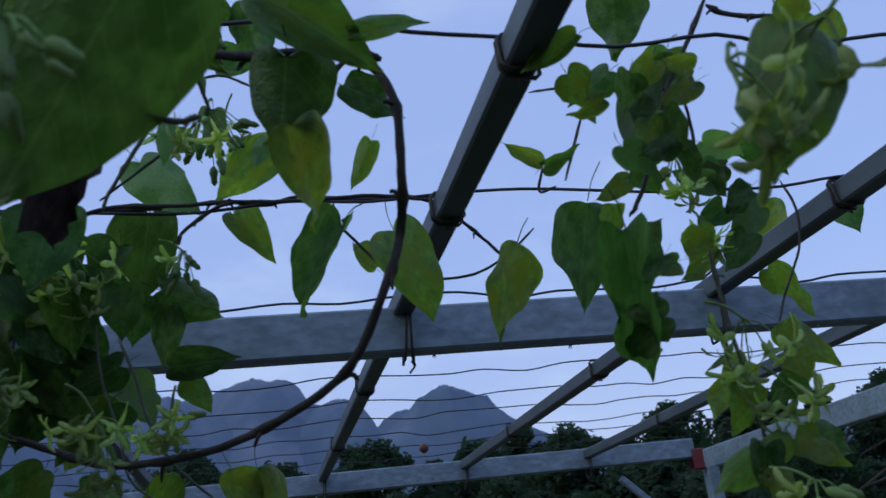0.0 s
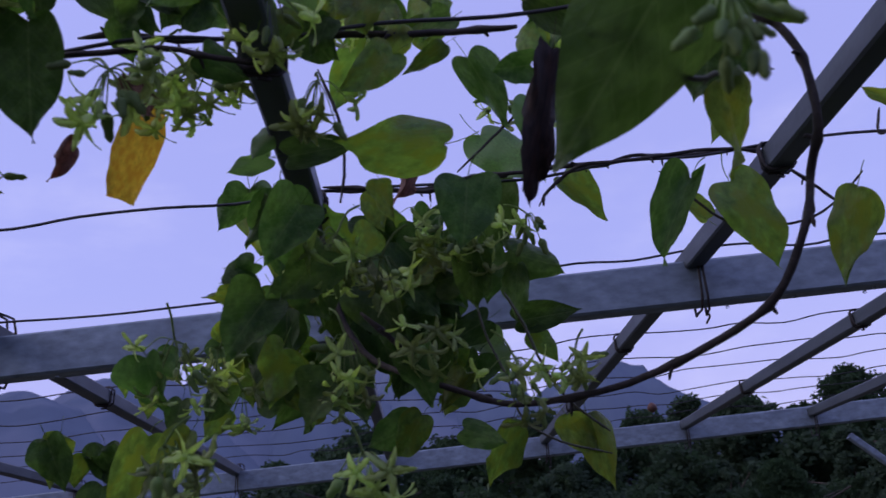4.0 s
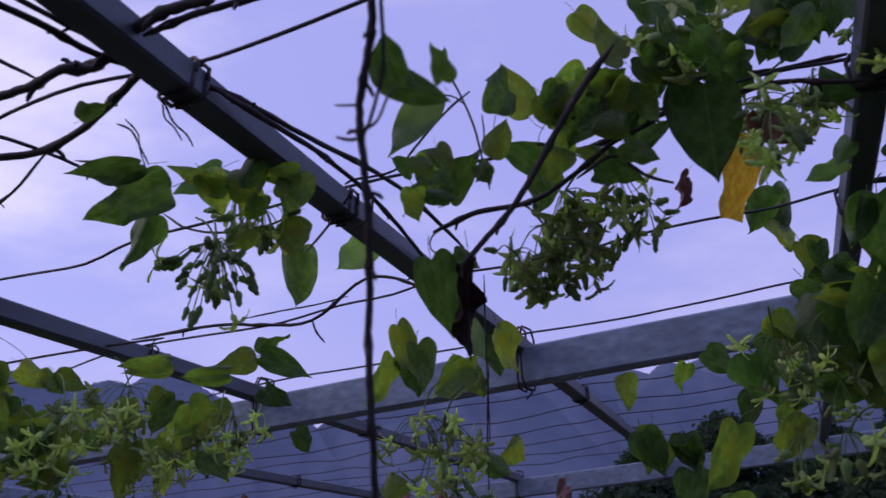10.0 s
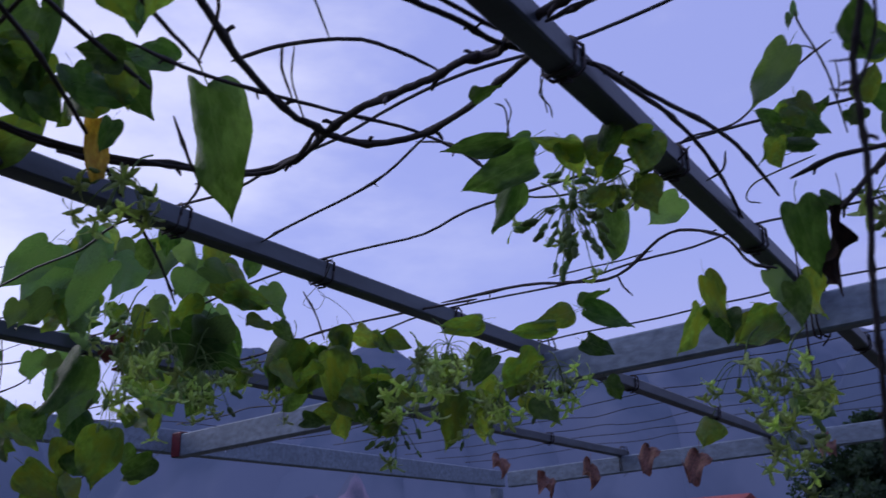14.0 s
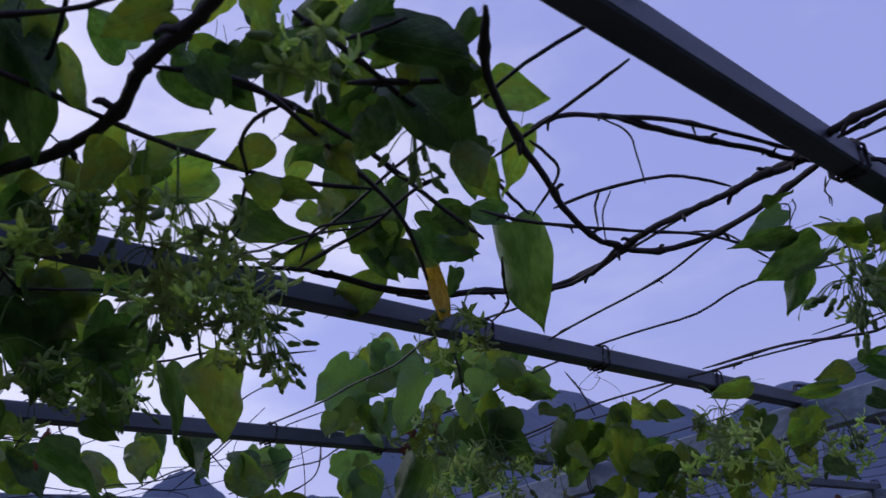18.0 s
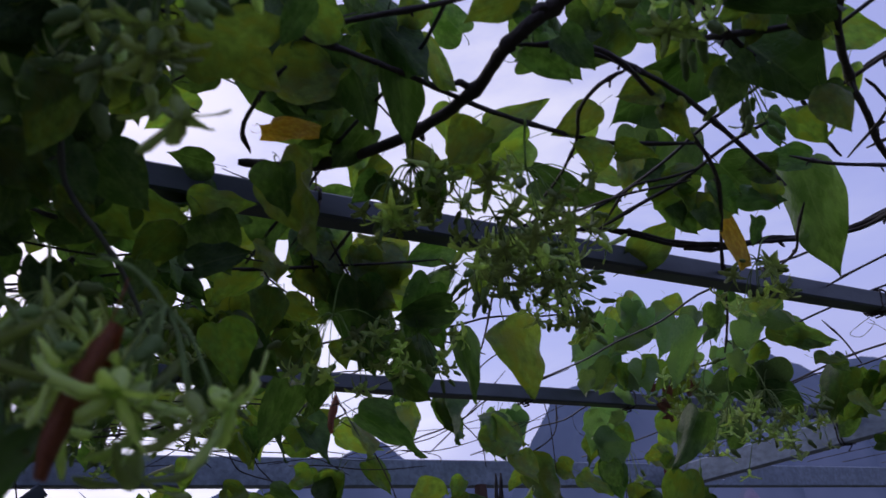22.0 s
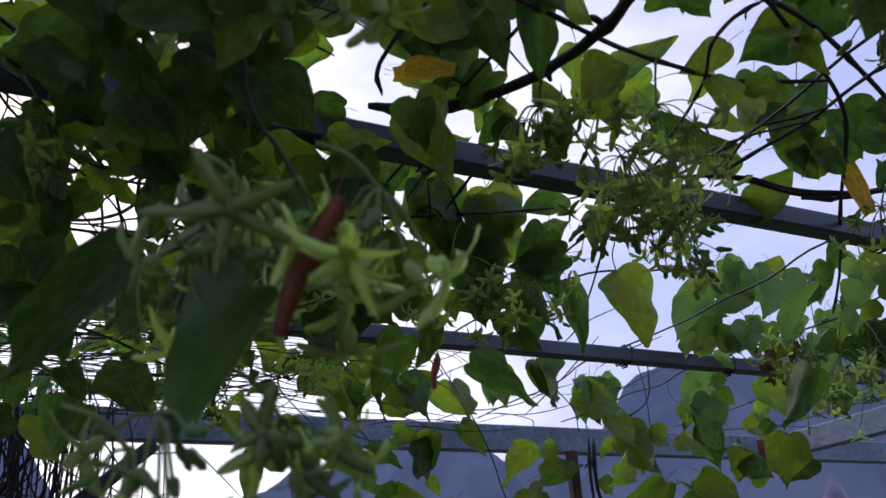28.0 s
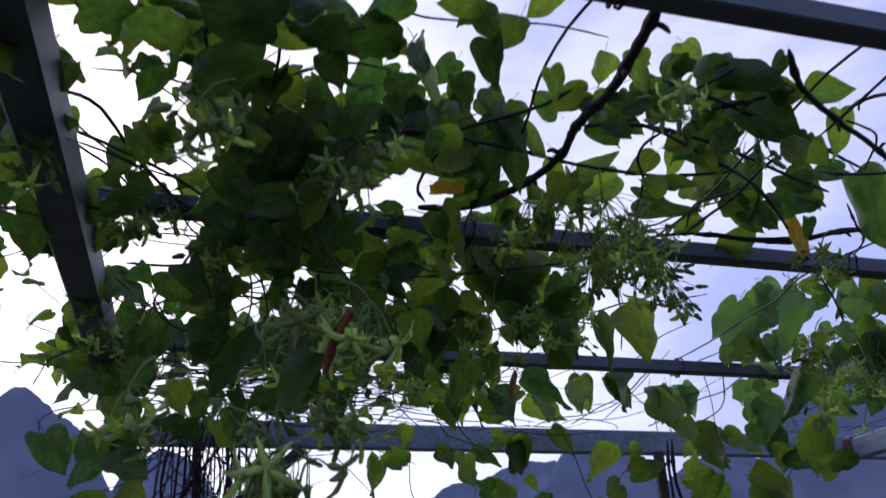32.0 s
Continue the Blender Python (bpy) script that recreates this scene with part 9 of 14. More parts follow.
leaf(vine_wire, (-1.128, 0.528, 2.142), (-1.130, 0.560, 2.122), 0.029, (0.98, -0.05, -0.17))
leaf(vine_wire, (-1.053, 0.897, 2.165), (-1.074, 0.883, 2.121), 0.032, (0.75, -0.64, -0.16))
leaf(vine_wire, (-1.047, 0.930, 2.133), (-1.076, 0.900, 2.158), 0.038, (-0.74, 0.67, -0.06))
leaf(vine_wire, (-1.127, 0.895, 2.263), (-1.150, 0.886, 2.209), 0.039, (0.82, -0.50, -0.27))
leaf(vine_wire, (-1.116, 0.884, 2.173), (-1.098, 0.914, 2.141), 0.031, (-0.74, 0.65, 0.17))
leaf(vine_wire, (-1.052, 0.986, 2.142), (-1.082, 0.997, 2.098), 0.037, (0.77, -0.24, -0.59))
leaf(vine_wire, (-1.050, 0.912, 2.171), (-1.095, 0.926, 2.126), 0.041, (0.56, -0.46, -0.69))
leaf(vine_wire, (-1.059, 0.915, 2.096), (-1.013, 0.948, 2.100), 0.042, (-0.41, 0.51, 0.76))
leaf(vine_bay, (-1.809, 1.434, 2.109), (-1.767, 1.482, 2.092), 0.049, (0.62, -0.69, -0.39), "p")
leaf(vine_bay, (-1.824, 1.440, 2.138), (-1.854, 1.424, 2.087), 0.049, (-0.61, 0.79, 0.12))
leaf(vine_bay, (-1.713, 1.589, 2.151), (-1.761, 1.565, 2.128), 0.045, (0.56, -0.71, -0.43), "p")
leaf(vine_bay, (-1.784, 1.388, 2.224), (-1.758, 1.435, 2.192), 0.043, (0.53, -0.66, -0.54), "p")
leaf(vine_bay, (-1.674, 1.575, 2.231), (-1.727, 1.548, 2.192), 0.050, (0.44, -0.90, 0.01), "p")
leaf(vine_bay, (-1.783, 1.451, 2.131), (-1.799, 1.478, 2.084), 0.038, (-0.68, 0.50, 0.53), "p")
leaf(vine_bay, (-1.824, 1.433, 2.266), (-1.808, 1.488, 2.222), 0.055, (0.49, -0.62, -0.61))
leaf(vine_bay, (-1.645, 1.499, 2.109), (-1.672, 1.493, 2.069), 0.041, (0.78, -0.40, -0.48))
leaf(vine_bay, (-1.729, 1.413, 2.260), (-1.739, 1.447, 2.206), 0.042, (0.93, -0.22, -0.31), "p")
leaf(vine_bay, (-1.703, 1.462, 2.225), (-1.680, 1.510, 2.195), 0.054, (0.91, -0.40, 0.05), "p")
leaf(vine_bay, (-1.880, 1.442, 2.217), (-1.849, 1.494, 2.177), 0.062, (0.88, -0.46, 0.11), "p")
leaf(vine_bay, (-1.881, 1.454, 2.160), (-1.914, 1.448, 2.109), 0.048, (0.44, -0.88, -0.18), "p")
leaf(vine_bay, (-1.783, 1.422, 2.122), (-1.780, 1.455, 2.072), 0.051, (-0.57, 0.70, 0.43), "p")
leaf(vine_bay, (-1.788, 1.410, 2.157), (-1.814, 1.425, 2.113), 0.035, (-0.71, 0.43, 0.56), "p")
leaf(vine_bay, (-1.793, 1.472, 2.302), (-1.781, 1.523, 2.255), 0.049, (0.64, -0.60, -0.48))
leaf(vine_bay, (-1.747, 1.701, 2.018), (-1.774, 1.719, 1.969), 0.036, (-0.50, 0.69, 0.53), "p")
leaf(vine_bay, (-1.685, 1.623, 2.153), (-1.717, 1.625, 2.106), 0.041, (-0.28, 0.93, 0.24), "p")
leaf(vine_bay, (-1.778, 1.733, 2.011), (-1.816, 1.724, 1.951), 0.056, (0.81, -0.37, -0.46), "o")
leaf(vine_bay, (-1.622, 1.648, 2.105), (-1.616, 1.682, 2.061), 0.040, (-0.50, 0.71, 0.49))
leaf(vine_bay, (-1.768, 1.582, 2.302), (-1.767, 1.616, 2.253), 0.051, (-0.68, 0.61, 0.41))
leaf(vine_bay, (-1.592, 1.747, 2.193), (-1.599, 1.792, 2.134), 0.059, (0.28, -0.75, -0.61), "p")
leaf(vine_bay, (-1.704, 1.640, 2.233), (-1.712, 1.653, 2.181), 0.039, (-0.68, 0.68, 0.27), "p")
leaf(vine_bay, (-1.630, 1.660, 2.120), (-1.659, 1.664, 2.072), 0.043, (0.81, -0.28, -0.52), "p")
leaf(vine_bay, (-1.780, 1.760, 2.016), (-1.803, 1.703, 2.050), 0.051, (0.95, -0.30, 0.12))
leaf(vine_bay, (-1.663, 1.619, 2.149), (-1.660, 1.668, 2.095), 0.060, (0.84, -0.42, -0.34), "p")
leaf(vine_bay, (-1.702, 1.699, 2.161), (-1.684, 1.732, 2.129), 0.033, (0.56, -0.72, -0.42), "p")
leaf(vine_bay, (-1.780, 1.715, 2.077), (-1.826, 1.698, 2.036), 0.043, (-0.68, 0.52, 0.53), "p")
leaf(vine_bay, (-1.776, 1.702, 2.009), (-1.833, 1.669, 1.978), 0.051, (-0.61, 0.71, 0.36), "p")
leaf(vine_bay, (-1.711, 1.655, 2.070), (-1.738, 1.654, 2.031), 0.030, (0.54, -0.77, -0.35), "p")
leaf(vine_bay, (-1.523, 1.655, 2.218), (-1.544, 1.660, 2.175), 0.041, (-0.83, 0.34, 0.44), "o")
leaf(vine_bay, (-1.662, 1.604, 2.225), (-1.698, 1.598, 2.167), 0.047, (-0.47, 0.86, 0.20), "o")
leaf(vine_bay, (-1.649, 1.696, 2.103), (-1.660, 1.730, 2.049), 0.042, (0.70, -0.53, -0.48), "o")
leaf(vine_end, (-2.187, 1.709, 2.072), (-2.251, 1.691, 2.001), 0.076, (-0.67, 0.60, 0.43), "p")
leaf(vine_end, (-2.103, 1.631, 2.065), (-2.165, 1.636, 1.969), 0.091, (0.56, -0.72, -0.40), "p")
leaf(vine_end, (-2.128, 1.652, 2.086), (-2.172, 1.655, 2.006), 0.077, (-0.53, 0.78, 0.32), "p")
leaf(vine_end, (-2.043, 1.636, 2.107), (-2.097, 1.550, 2.157), 0.072, (0.80, -0.59, -0.14), "p")
leaf(vine_wire, (-1.243, 0.787, 2.084), (-1.265, 0.774, 2.032), 0.043, (0.82, -0.53, -0.21))
leaf(vine_wire, (-1.367, 0.682, 1.996), (-1.416, 0.647, 1.992), 0.038, (-0.59, 0.80, 0.09), "o")
leaf(vine_wire, (-1.352, 0.741, 2.083), (-1.320, 0.779, 2.096), 0.037, (0.78, -0.62, -0.14))
leaf(vine_wire, (-1.328, 0.727, 2.036), (-1.344, 0.755, 1.989), 0.034, (0.83, -0.30, -0.47), "o")
leaf(vine_wire, (-1.428, 0.732, 2.044), (-1.439, 0.791, 1.996), 0.062, (-0.99, -0.13, 0.07))
leaf(vine_wire, (-1.369, 0.658, 2.039), (-1.392, 0.677, 2.001), 0.035, (-0.72, 0.34, 0.60))
leaf(vine_wire, (-1.367, 0.643, 2.084), (-1.352, 0.691, 2.042), 0.052, (0.97, -0.26, 0.04))
leaf(vine_wire, (-1.362, 0.654, 2.094), (-1.392, 0.651, 2.050), 0.046, (0.72, -0.52, -0.46))
leaf(vine_bay, (-1.380, 1.769, 2.000), (-1.434, 1.743, 1.977), 0.050, (-0.44, 0.90, 0.03))
leaf(vine_bay, (-1.250, 1.774, 1.940), (-1.288, 1.763, 1.896), 0.051, (-0.19, 0.98, -0.09))
leaf(vine_bay, (-1.301, 1.807, 1.876), (-1.346, 1.773, 1.862), 0.041, (0.63, -0.76, -0.16))
leaf(vine_bay, (-1.384, 1.597, 2.043), (-1.376, 1.620, 2.007), 0.031, (0.79, -0.59, -0.19))
leaf(vine_bay, (-1.307, 1.666, 2.033), (-1.312, 1.690, 1.979), 0.042, (0.53, -0.76, -0.39))
leaf(vine_bay, (-1.319, 1.714, 1.990), (-1.338, 1.710, 1.947), 0.038, (-0.62, 0.75, 0.21))
leaf(vine_bay, (-1.372, 1.787, 1.992), (-1.389, 1.808, 1.934), 0.057, (0.16, -0.91, -0.38))
leaf(vine_bay, (-1.350, 1.825, 1.917), (-1.339, 1.856, 1.883), 0.036, (0.84, -0.51, -0.19))
leaf(vine_wire, (-1.374, 0.614, 2.105), (-1.407, 0.562, 2.105), 0.045, (0.83, -0.53, -0.16), "o")
leaf(vine_wire, (-1.505, 0.448, 2.216), (-1.484, 0.501, 2.221), 0.049, (0.88, -0.32, -0.35))
leaf(vine_wire, (-1.347, 0.575, 2.177), (-1.313, 0.626, 2.200), 0.043, (0.85, -0.46, -0.26), "o")
leaf(vine_wire, (-1.339, 0.695, 2.104), (-1.362, 0.645, 2.082), 0.039, (-0.91, 0.42, 0.02))
leaf(vine_wire, (-1.381, 0.568, 2.230), (-1.404, 0.606, 2.179), 0.054, (-0.77, 0.29, 0.56))
leaf(vine_wire, (-1.410, 0.455, 2.184), (-1.403, 0.507, 2.178), 0.037, (0.91, -0.17, -0.39), "o")
leaf(vine_wire, (-1.327, 0.631, 2.121), (-1.338, 0.634, 2.063), 0.049, (-0.98, -0.05, 0.19))
leaf(vine_wire, (-1.377, 0.568, 2.206), (-1.418, 0.532, 2.160), 0.056, (0.81, -0.49, -0.34))
leaf(vine_wire, (-1.334, 0.580, 2.123), (-1.361, 0.550, 2.115), 0.030, (-0.63, 0.40, 0.66))
leaf(vine_wire, (-1.307, 0.571, 2.183), (-1.325, 0.532, 2.153), 0.036, (-0.93, 0.19, 0.31), "o")
leaf(vine_wire, (-1.443, 0.418, 2.222), (-1.471, 0.400, 2.198), 0.030, (-0.73, 0.51, 0.46))
leaf(vine_wire, (-1.355, 0.624, 2.088), (-1.388, 0.588, 2.051), 0.051, (-0.83, 0.27, 0.49), "o")
leaf(vine_wire, (-1.495, 0.475, 2.185), (-1.484, 0.502, 2.149), 0.037, (0.93, -0.37, -0.01))
leaf(vine_wire, (-1.466, 0.546, 2.111), (-1.492, 0.490, 2.090), 0.048, (-0.92, 0.39, 0.08), "o")
leaf(vine_wire, (-1.656, 0.532, 2.074), (-1.686, 0.563, 2.004), 0.058, (0.93, 0.17, -0.33), "o")
leaf(vine_wire, (-1.546, 0.616, 2.075), (-1.551, 0.646, 2.013), 0.058, (-0.98, 0.12, 0.14))
leaf(vine_wire, (-1.449, 0.698, 2.035), (-1.463, 0.716, 1.988), 0.037, (0.73, -0.52, -0.44), "o")
leaf(vine_wire, (-1.510, 0.730, 2.048), (-1.550, 0.685, 2.038), 0.043, (-0.72, 0.55, 0.43))
leaf(vine_wire, (-1.534, 0.537, 2.074), (-1.571, 0.514, 2.030), 0.056, (-0.69, 0.69, 0.23))
leaf(vine_wire, (-1.487, 0.696, 2.044), (-1.508, 0.720, 1.997), 0.036, (0.88, -0.12, -0.46))
leaf(vine_wire, (-1.533, 0.686, 2.111), (-1.547, 0.710, 2.063), 0.044, (-0.89, 0.26, 0.38), "o")
leaf(vine_wire, (-1.554, 0.608, 2.106), (-1.573, 0.629, 2.051), 0.043, (-0.95, -0.15, 0.28), "o")
leaf(vine_wire, (-1.584, 0.487, 2.096), (-1.616, 0.480, 2.036), 0.054, (-0.88, 0.13, 0.46))
leaf(vine_wire, (-1.546, 0.666, 2.126), (-1.542, 0.704, 2.085), 0.040, (0.60, -0.62, -0.51))
leaf(vine_wire, (-1.546, 0.748, 2.117), (-1.565, 0.768, 2.056), 0.047, (-0.94, 0.09, 0.32))
leaf(vine_wire, (-1.532, 0.586, 2.097), (-1.581, 0.533, 2.079), 0.051, (0.60, -0.32, -0.73))
leaf(vine_wire, (-1.543, 0.596, 2.067), (-1.575, 0.571, 2.034), 0.047, (0.72, -0.00, -0.69))
leaf(vine_wire, (-1.503, 0.562, 2.043), (-1.493, 0.598, 1.981), 0.053, (-0.99, 0.16, -0.06))
leaf(vine_wire, (-1.059, 0.266, 1.943), (-1.068, 0.261, 1.912), 0.026, (-0.95, 0.11, 0.28), "o")
leaf(vine_wire, (-1.018, 0.257, 1.999), (-1.016, 0.270, 1.955), 0.032, (-0.96, 0.26, 0.02))
leaf(vine_wire, (-1.023, 0.282, 2.002), (-1.055, 0.254, 1.988), 0.032, (0.57, -0.25, -0.78))
leaf(vine_wire, (-1.046, 0.224, 1.983), (-1.074, 0.205, 1.965), 0.026, (0.66, -0.35, -0.67))
leaf(vine_wire, (-1.041, 0.249, 1.976), (-1.038, 0.285, 1.964), 0.033, (0.82, -0.23, -0.52), "o")
leaf(vine_wire, (-1.055, 0.207, 2.019), (-1.054, 0.244, 2.006), 0.032, (0.98, -0.09, -0.19))
leaf(vine_wire, (-1.039, 0.243, 1.931), (-1.038, 0.240, 1.890), 0.030, (-0.99, -0.17, 0.00))
leaf(vine_wire, (-1.009, 0.308, 1.930), (-1.016, 0.304, 1.899), 0.027, (-0.93, 0.33, 0.15), "o")
leaf(vine_end, (-2.304, 0.673, 2.141), (-2.291, 0.724, 2.116), 0.053, (-0.98, 0.18, -0.12))
leaf(vine_end, (-2.284, 0.834, 2.089), (-2.260, 0.891, 2.070), 0.046, (-0.89, 0.43, 0.17))
leaf(vine_end, (-2.288, 0.785, 2.137), (-2.299, 0.719, 2.159), 0.056, (0.78, -0.32, -0.54))
leaf(vine_end, (-2.191, 0.841, 2.154), (-2.212, 0.834, 2.108), 0.043, (-0.90, 0.20, 0.39))
leaf(vine_end, (-2.229, 0.776, 2.095), (-2.256, 0.737, 2.061), 0.041, (0.85, -0.16, -0.50))
leaf(vine_wire, (-0.872, 0.246, 2.086), (-0.899, 0.227, 2.040), 0.049, (-0.86, 0.39, 0.34), "o")
leaf(vine_wire, (-0.876, 0.264, 1.949), (-0.894, 0.299, 1.918), 0.043, (-0.71, 0.21, 0.67), "o")
leaf(vine_wire, (-0.896, 0.263, 1.990), (-0.937, 0.250, 1.966), 0.035, (0.55, -0.14, -0.83))
leaf(vine_wire, (-0.885, 0.244, 1.946), (-0.868, 0.264, 1.905), 0.030, (0.92, -0.32, 0.21), "o")
leaf(vine_wire, (-0.890, 0.208, 1.971), (-0.880, 0.251, 1.936), 0.044, (-0.92, 0.35, 0.17), "o")
leaf(vine_wire, (-0.830, 0.271, 2.038), (-0.874, 0.266, 2.007), 0.041, (-0.56, -0.13, 0.82))
leaf(vine_wire, (-0.921, 0.252, 2.025), (-0.923, 0.246, 1.971), 0.037, (0.95, 0.30, -0.08), "o")
leaf(vine_wire, (-0.859, 0.218, 2.051), (-0.876, 0.242, 2.030), 0.029, (0.70, -0.13, -0.70), "o")
leaf(vine_wire, (-0.859, 0.249, 2.090), (-0.887, 0.268, 2.044), 0.046, (0.81, -0.14, -0.56), "o")
leaf(vine_wire, (-0.849, 0.247, 2.037), (-0.818, 0.285, 1.997), 0.038, (0.78, -0.62, 0.01))
leaf(vine_wire, (-1.106, 0.396, 2.287), (-1.116, 0.356, 2.276), 0.031, (0.75, 0.00, -0.66), "o")
leaf(vine_wire, (-1.097, 0.329, 2.209), (-1.097, 0.361, 2.197), 0.027, (0.58, -0.27, -0.77))
leaf(vine_wire, (-1.090, 0.370, 2.213), (-1.102, 0.327, 2.216), 0.032, (0.89, -0.28, -0.37), "o")
leaf(vine_wire, (-1.106, 0.414, 2.244), (-1.140, 0.394, 2.228), 0.032, (-0.54, 0.29, 0.79), "o")
leaf(vine_wire, (-0.882, 0.802, 2.213), (-0.871, 0.834, 2.199), 0.024, (-0.66, 0.47, 0.59), "o")
leaf(vine_wire, (-0.896, 0.707, 2.225), (-0.877, 0.756, 2.218), 0.036, (0.43, -0.28, -0.86), "o")
leaf(vine_wire, (-0.888, 0.716, 2.195), (-0.890, 0.751, 2.179), 0.024, (-0.85, 0.18, 0.49), "o")
leaf(vine_wire, (-0.853, 0.849, 2.238), (-0.884, 0.815, 2.237), 0.037, (0.51, -0.43, -0.74))
leaf(vine_wire, (-0.884, 0.762, 2.192), (-0.855, 0.793, 2.171), 0.034, (-0.33, 0.72, 0.61), "o")
leaf(vine_wire, (-0.838, 0.809, 2.227), (-0.855, 0.796, 2.190), 0.032, (0.90, -0.33, -0.29), "o")
leaf(vine_wire, (-0.945, 0.299, 2.192), (-0.990, 0.270, 2.159), 0.048, (-0.56, -0.10, 0.82))
leaf(vine_wire, (-0.927, 0.245, 2.144), (-0.928, 0.282, 2.134), 0.026, (0.69, -0.17, -0.70))
leaf(vine_wire, (-0.940, 0.236, 2.149), (-0.988, 0.223, 2.120), 0.045, (0.43, 0.30, -0.86))
leaf(vine_wire, (-0.932, 0.234, 2.199), (-0.937, 0.245, 2.150), 0.035, (1.00, 0.02, -0.09))
leaf(vine_wire, (-0.942, 0.166, 2.146), (-0.972, 0.159, 2.102), 0.039, (0.81, -0.33, -0.49))
leaf(vine_wire, (-0.963, 0.172, 2.204), (-0.972, 0.206, 2.184), 0.029, (0.85, -0.07, -0.51))
leaf(vine_wire, (-1.004, 0.115, 2.196), (-1.045, 0.101, 2.174), 0.030, (-0.53, 0.36, 0.77))
leaf(vine_wire, (-1.023, 0.140, 2.176), (-1.003, 0.195, 2.175), 0.039, (0.88, -0.34, -0.33))
leaf(vine_wire, (-1.184, 0.111, 1.953), (-1.187, 0.144, 1.925), 0.033, (-1.00, -0.07, 0.03))
leaf(vine_wire, (-1.202, 0.092, 1.961), (-1.197, 0.119, 1.917), 0.032, (-0.97, -0.17, -0.20))
leaf(vine_wire, (-1.154, 0.109, 1.987), (-1.159, 0.133, 1.954), 0.032, (0.89, -0.29, -0.34), "o")
leaf(vine_wire, (-1.137, 0.180, 2.041), (-1.176, 0.170, 2.012), 0.035, (-0.60, 0.34, 0.72), "o")
leaf(vine_wire, (-1.144, 0.122, 1.962), (-1.139, 0.136, 1.927), 0.025, (0.96, -0.26, 0.04), "o")
leaf(vine_wire, (-1.116, 0.214, 1.983), (-1.156, 0.208, 1.953), 0.029, (-0.60, 0.11, 0.79))
leaf(vine_wire, (-1.083, 0.191, 1.993), (-1.122, 0.167, 1.978), 0.031, (0.59, -0.60, -0.54))
leaf(vine_wire, (-1.171, 0.091, 1.959), (-1.185, 0.118, 1.939), 0.028, (0.91, 0.40, -0.13))
leaf(vine_wire, (-1.025, 0.440, 2.232), (-1.014, 0.468, 2.183), 0.042, (0.95, -0.30, 0.03), "o")
leaf(vine_wire, (-1.045, 0.381, 2.211), (-1.063, 0.427, 2.179), 0.048, (-0.50, 0.37, 0.79), "o")
leaf(vine_wire, (-1.050, 0.341, 2.221), (-1.066, 0.357, 2.182), 0.041, (-0.93, -0.05, 0.36), "o")
leaf(vine_wire, (-1.010, 0.478, 2.214), (-1.022, 0.438, 2.229), 0.032, (0.80, -0.42, -0.43), "o")
leaf(vine_wire, (-1.023, 0.379, 2.285), (-1.043, 0.365, 2.218), 0.054, (-0.92, -0.24, 0.32), "o")
leaf(vine_wire, (-1.037, 0.436, 2.251), (-1.041, 0.481, 2.232), 0.039, (-0.85, 0.14, 0.50))
leaf(vine_wire, (-1.050, 0.428, 2.245), (-1.024, 0.470, 2.213), 0.045, (-0.52, 0.69, 0.50))
leaf(vine_wire, (-0.987, 0.465, 2.269), (-1.028, 0.464, 2.227), 0.040, (-0.68, 0.36, 0.65))
leaf(vine_wire, (-1.449, 0.366, 2.058), (-1.469, 0.391, 2.005), 0.047, (-0.78, 0.40, 0.48), "o")
leaf(vine_wire, (-1.486, 0.476, 2.065), (-1.494, 0.530, 2.040), 0.045, (-0.72, 0.21, 0.66))
leaf(vine_wire, (-1.393, 0.547, 2.062), (-1.402, 0.596, 2.032), 0.036, (0.87, -0.13, -0.48))
leaf(vine_wire, (-1.358, 0.637, 2.138), (-1.363, 0.573, 2.143), 0.058, (1.00, -0.09, -0.04))
leaf(vine_wire, (-1.360, 0.567, 2.104), (-1.366, 0.603, 2.054), 0.047, (-0.77, 0.48, 0.43))
leaf(vine_wire, (-1.427, 0.651, 2.101), (-1.464, 0.655, 2.051), 0.050, (-0.57, 0.67, 0.48))
leaf(vine_wire, (-1.331, 0.583, 2.123), (-1.334, 0.605, 2.079), 0.041, (-0.99, 0.09, 0.12))
leaf(vine_wire, (-1.361, 0.487, 2.183), (-1.368, 0.526, 2.142), 0.040, (0.74, -0.42, -0.53), "o")
leaf(vine_wire, (-1.390, 0.523, 2.207), (-1.406, 0.523, 2.145), 0.054, (0.97, -0.01, -0.26))
leaf(vine_wire, (-1.479, 0.411, 2.125), (-1.486, 0.463, 2.091), 0.038, (-0.93, 0.11, 0.36), "o")
leaf(vine_wire, (-1.202, 0.092, 2.012), (-1.223, 0.118, 1.977), 0.042, (-0.90, -0.22, 0.37), "o")
leaf(vine_wire, (-1.161, 0.123, 1.962), (-1.170, 0.127, 1.921), 0.026, (-0.98, -0.04, 0.21))
leaf(vine_wire, (-1.133, 0.151, 1.971), (-1.158, 0.120, 1.949), 0.036, (0.61, 0.06, -0.79), "o")
leaf(vine_wire, (-1.153, 0.082, 2.050), (-1.154, 0.122, 2.036), 0.032, (-0.70, 0.23, 0.68), "o")
leaf(vine_wire, (-1.186, 0.103, 2.057), (-1.197, 0.120, 2.007), 0.038, (-0.94, -0.32, 0.10))
leaf(vine_wire, (-1.210, 0.096, 2.019), (-1.236, 0.119, 1.979), 0.044, (0.88, 0.20, -0.44))
leaf(vine_wire, (-1.548, 0.660, 2.121), (-1.530, 0.708, 2.103), 0.048, (-0.93, 0.36, 0.04))
